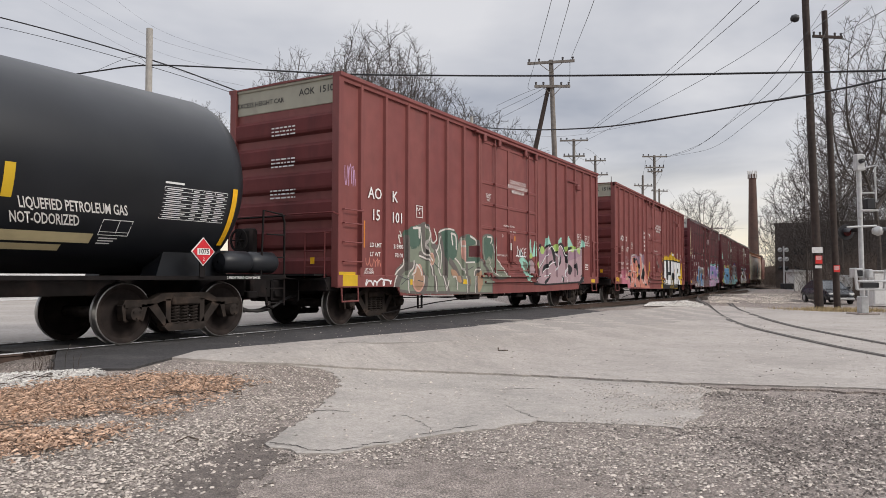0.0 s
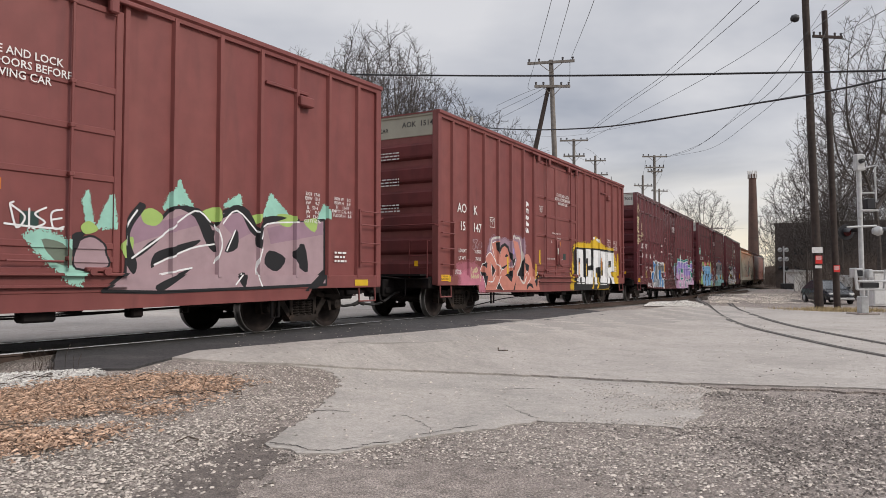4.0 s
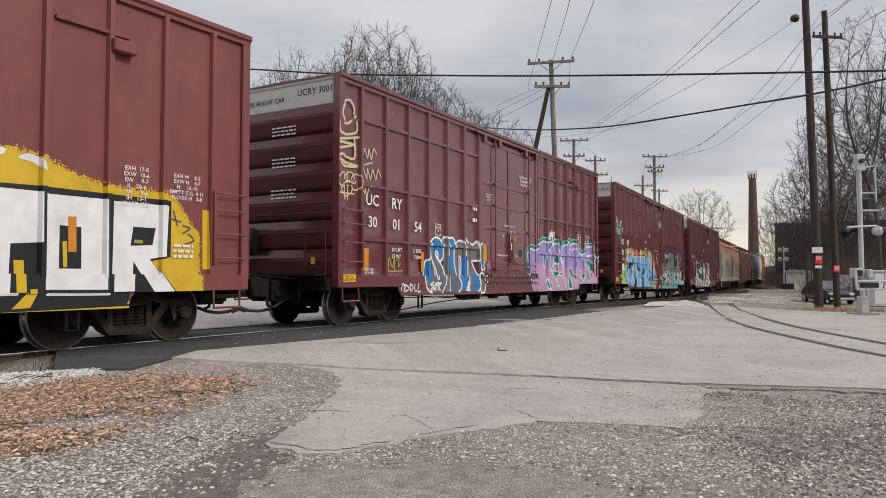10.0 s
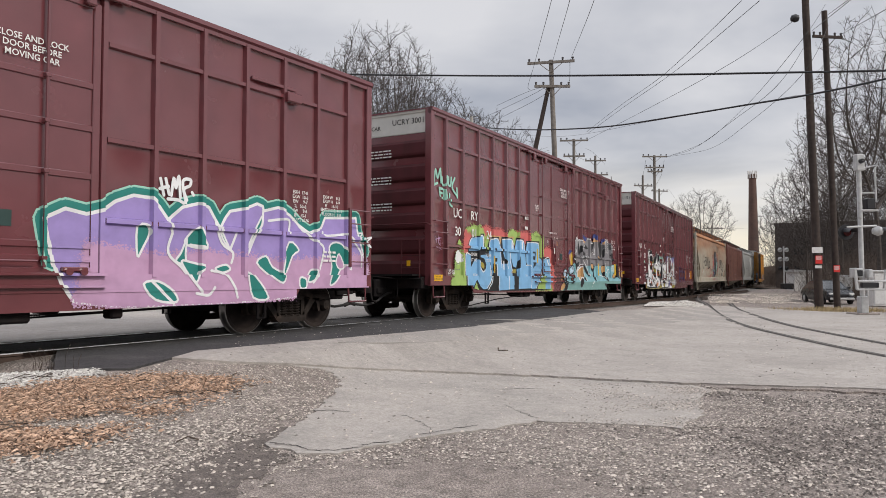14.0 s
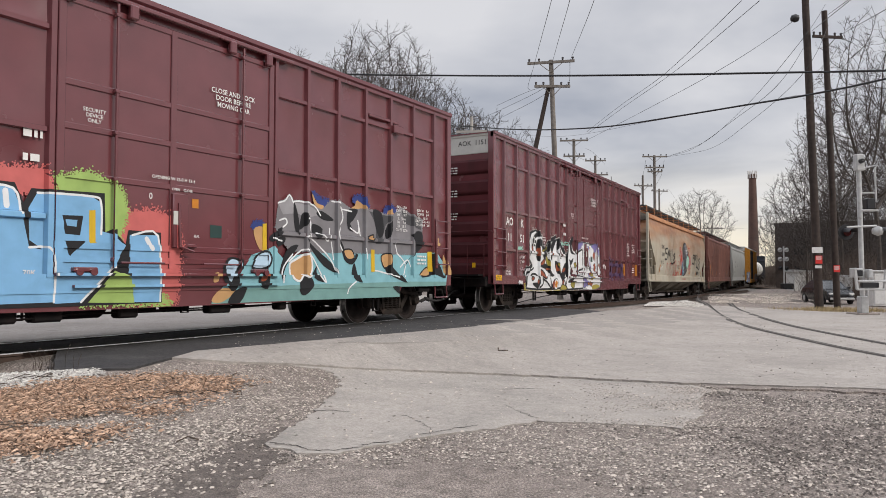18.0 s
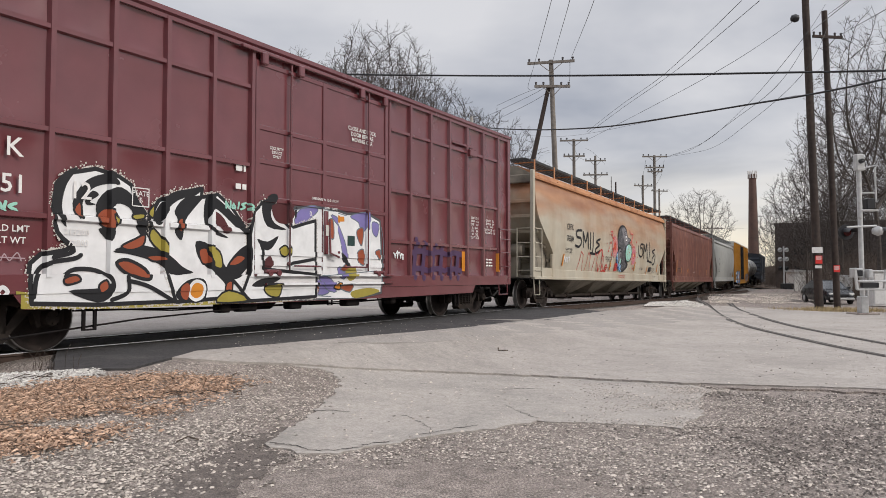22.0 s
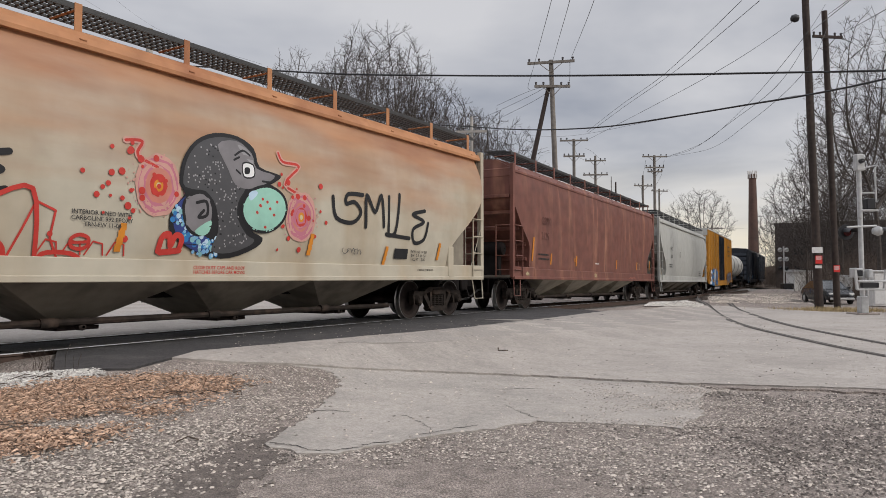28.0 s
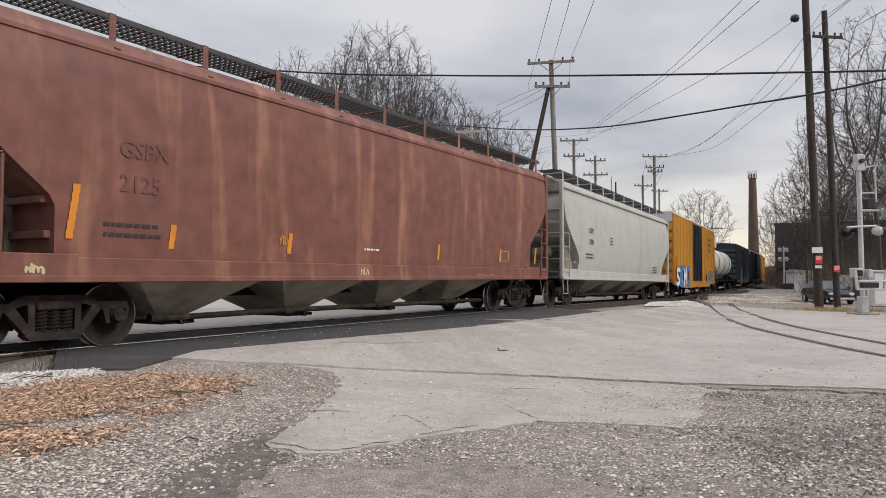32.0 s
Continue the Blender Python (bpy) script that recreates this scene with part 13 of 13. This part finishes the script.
# shapes: broad with a domed crown, upright, twin-stemmed, spreading, low and round, tall and open
TREES = [tree_meshes(3, 18, ((0.0, 0.0, 0.70, 0.23, 0.22, 0.30), (0.10, 0.05, 0.55, 0.16, 0.16, 0.2)), 1500, 0.26),
         tree_meshes(8, 18, ((0.0, 0.0, 0.68, 0.15, 0.15, 0.32),), 1100, 0.3),
         tree_meshes(14, 18, ((-0.08, 0.0, 0.72, 0.13, 0.13, 0.27), (0.10, 0.03, 0.66, 0.13, 0.13, 0.25)), 1300, 0.2),
         tree_meshes(27, 14, ((0.0, 0.0, 0.66, 0.33, 0.30, 0.33),), 1400, 0.22),
         tree_meshes(31, 14, ((0.0, 0.0, 0.62, 0.36, 0.34, 0.37),), 1400, 0.18),
         tree_meshes(36, 20, ((0.0, 0.0, 0.66, 0.22, 0.22, 0.34), (-0.16, 0.0, 0.5, 0.12, 0.12, 0.16)), 1500, 0.3)]


def tree(kind, x, y, z, s, turn, label):
    ob = thing("bare_tree", label, "tree", Matrix.LocRotScale((x, y, z), Euler((0, 0, turn)), (s, s, s)), group="bare trees")
    part("trunk", TREES[kind][0], None, ob)
    part("crown", TREES[kind][1], None, ob)


def bush_mesh(seed, n, w, h):
    rnd = random.Random(seed)
    g = Geo()
    for k in range(n):
        x, y = rnd.gauss(0, w * 0.4), rnd.gauss(0, w * 0.3)
        p = Vector((x, y, -0.1))
        d = Vector((rnd.uniform(-0.6, 0.6), rnd.uniform(-0.6, 0.6), 1)).normalized()
        L = h * rnd.uniform(0.4, 1.0)
        q = p + d * L * 0.5
        e = q + (d + Vector((rnd.uniform(-0.5, 0.5), rnd.uniform(-0.5, 0.5), 0))).normalized() * L * 0.5
        g.tube([p, q, e], 0.016, 3, 0.005, cap=False)
        for j in range(3):
            f = q + (e - q) * rnd.random()
            g.tube([f, f + Vector((rnd.uniform(-0.5, 0.5), rnd.uniform(-0.5, 0.5), rnd.uniform(0.0, 0.6))) * L * 0.35], 0.008, 3, 0.004, cap=False)
    me = bpy.data.meshes.new("brushwood")
    me.from_pydata(g.v, [], g.f)
    me.materials.append(M["brush"])
    return me


BUSH = [bush_mesh(4, 260, 5.0, 3.4), bush_mesh(5, 260, 6.0, 5.0)]


def grove():
    rnd = random.Random(77)
    far = "tall bare deciduous tree behind the track"
    # behind the train: x, y, height
    for kind, x, y, h, tu in ((0, -4.9, 60, 22.6, 0.4), (2, -8.9, 62, 22.2, 2.2), (1, -13.3, 64, 22.0, 1.0), (1, -11.6, 70, 22.4, 4.0), (0, 0.9, 66, 18.4, 5.0), (3, 4.6, 72, 18.0, 3.0), (2, -2.2, 69, 19.6, 0.2),
                              (1, -17.6, 74, 23.0, 2.0), (0, -7.0, 72, 23.4, 3.7), (3, -19.8, 56, 15.2, 1.9), (2, -3.2, 74, 22.0, 3.9), (1, 2.6, 78, 18.4, 0.8),
                              (0, -6.2, 64, 22.8, 1.9), (1, -9.8, 66, 21.5, 3.3), (0, -1.0, 64, 19.0, 2.1), (2, 2.6, 70, 18.2, 4.4), (1, 5.6, 76, 17.0, 5.3), (0, -4.0, 66, 22.2, 5.5), (2, -13.6, 68, 21.4, 0.7)):
        tree(kind, x, y, -0.1, h / (14 if kind in (3, 4) else 20 if kind == 5 else 18), tu, far)
    tree(4, 44.9, 125, -1.0, 1.28, 1.1, "round-crowned bare tree far beyond the line")
    # beside the yard
    near = "bare tree in the thicket beside the yard"
    for kind, x, y, h, tu in ((5, 26.9, 44, 18.6, 0.3), (0, 30.6, 55, 16.4, 3.1), (0, 35.4, 66, 15.4, 4.4), (3, 37.6, 74, 13.6, 5.2), (4, 41.8, 86, 12.0, 0.9), (3, 45.6, 98, 9.6, 1.9), (0, 33.0, 50, 19.0, 1.7), (5, 38.5, 58, 19.0, 3.3), (2, 44, 70, 18.0, 0.2),
                              (0, 40.5, 64, 15.0, 5.5), (3, 46.5, 82, 13.0, 2.6), (4, 35.5, 60, 11.0, 2.0), (4, 49.0, 92, 11.0, 4.0),
                              (4, 39.0, 76, 9.0, 0.6), (4, 41.0, 80, 9.5, 1.6), (3, 38.2, 70, 10.0, 2.4), (4, 42.5, 78, 10.0, 3.5), (4, 44.0, 88, 9.0, 4.6), (3, 37.0, 62, 11.0, 5.6), (4, 33.5, 52, 9.0, 0.1), (4, 40.5, 68, 9.5, 2.9), (4, 46.5, 96, 8.0, 1.3)):
        tree(kind, x, y, -0.6, h / (14 if kind in (3, 4) else 20 if kind == 5 else 18), tu, near)
    # leaf-strewn floor of the thicket
    tagged(part("thicket_floor", settle_geo(Geo().prism(jagged([(22.5, 27.5), (25.0, 36.0), (29.5, 62.0), (34.0, 98.0), (80.0, 98.0), (60.0, 27.0)], 0.5, 4, 1.5)[::-1], "z", -0.03, 0.012)), M["mould"]), "brown leaf-strewn floor of the thicket", "leaf floor", kind="structure")
    for k in range(100):
        y = rnd.uniform(50, 108)
        x = y * rnd.uniform(0.59 if y < 66 else 0.545 if y < 84 else 0.48, 0.72) + 1.0
        ob = part("brushwood", BUSH[k % 2], None)
        ob.matrix_world = Matrix.LocRotScale((x, y, -0.6), Euler((0, 0, rnd.uniform(0, 6))), (1, 1, rnd.uniform(0.6, 1.05)))
        tagged(ob, "tangle of leafless brushwood at the yard's edge", "shrub", "brushwood")
    # a dark thicket where the line bends out of sight
    for k in range(14):
        y = 112 + 3 * k
        ob = part("brushwood", BUSH[k % 2], None)
        ob.matrix_world = Matrix.LocRotScale((y * (0.466 + 0.012 * (k % 3)) + 1.0, y, -0.9), Euler((0, 0, rnd.uniform(0, 6))), (1, 1, 1.3))
        tagged(ob, "tangle of leafless brushwood beside the line", "shrub", "brushwood")
    # low wooded skyline all round
    g = Geo()
    for k in range(220):
        a = 2 * math.pi * k / 220
        r0 = 420
        hgt = 7 + 5 * noise.noise(Vector((math.cos(a) * 9, math.sin(a) * 9, 2))) + rnd.uniform(0, 2)
        g.v += [(r0 * math.sin(a), r0 * math.cos(a), -3), (r0 * math.sin(a), r0 * math.cos(a), hgt), ((r0 + 30) * math.sin(a), (r0 + 30) * math.cos(a), -3)]
    n = 220
    for k in range(n):
        i, j = 3 * k, 3 * ((k + 1) % n)
        g.f += [(i, j, j + 1, i + 1), (i + 1, j + 1, j + 2, i + 2)]
    tagged(part("backdrop", g, M["brush"], raw=True), "low wooded skyline in the distance", "backdrop", kind="structure")
    # unseen bank that closes the near side, added to darken reflections in the cars
    g = Geo()
    n = 60
    for k in range(n):
        a = radians(52 + 150 * k / (n - 1))
        hgt = 7.6 + 2.6 * noise.noise(Vector((k * 0.31, 0, 5))) + rnd.uniform(0, 0.9)
        for r0, z in ((62, -1.5), (60, hgt * 0.6), (64, hgt), (74, -1.5)):
            g.v.append((r0 * math.sin(a), r0 * math.cos(a), z))
    g.f = [(4 * k + j, 4 * k + 4 + j, 4 * k + 5 + j, 4 * k + 1 + j) for k in range(n - 1) for j in range(3)]
    tagged(part("backdrop", g, M["brush"], raw=True), "unseen wooded bank added to shape the car reflections", "backdrop", kind="structure")


grove()


def motions():
    """The train rolls through; its wheels turn."""
    times = [k * 0.5 for k in range(65)]
    for car, u, base in train:
        walk(car, [(t, car_pose(u, t, base)) for t in times])
    ticks = [k / 7.5 for k in range(241)]
    for w in keyed_wheels:
        x, y, z = w.location
        walk(w, [(t, pose(x, y, z, 0, math.degrees(run_at(t) / WHEEL_R), 0)) for t in ticks])


motions()
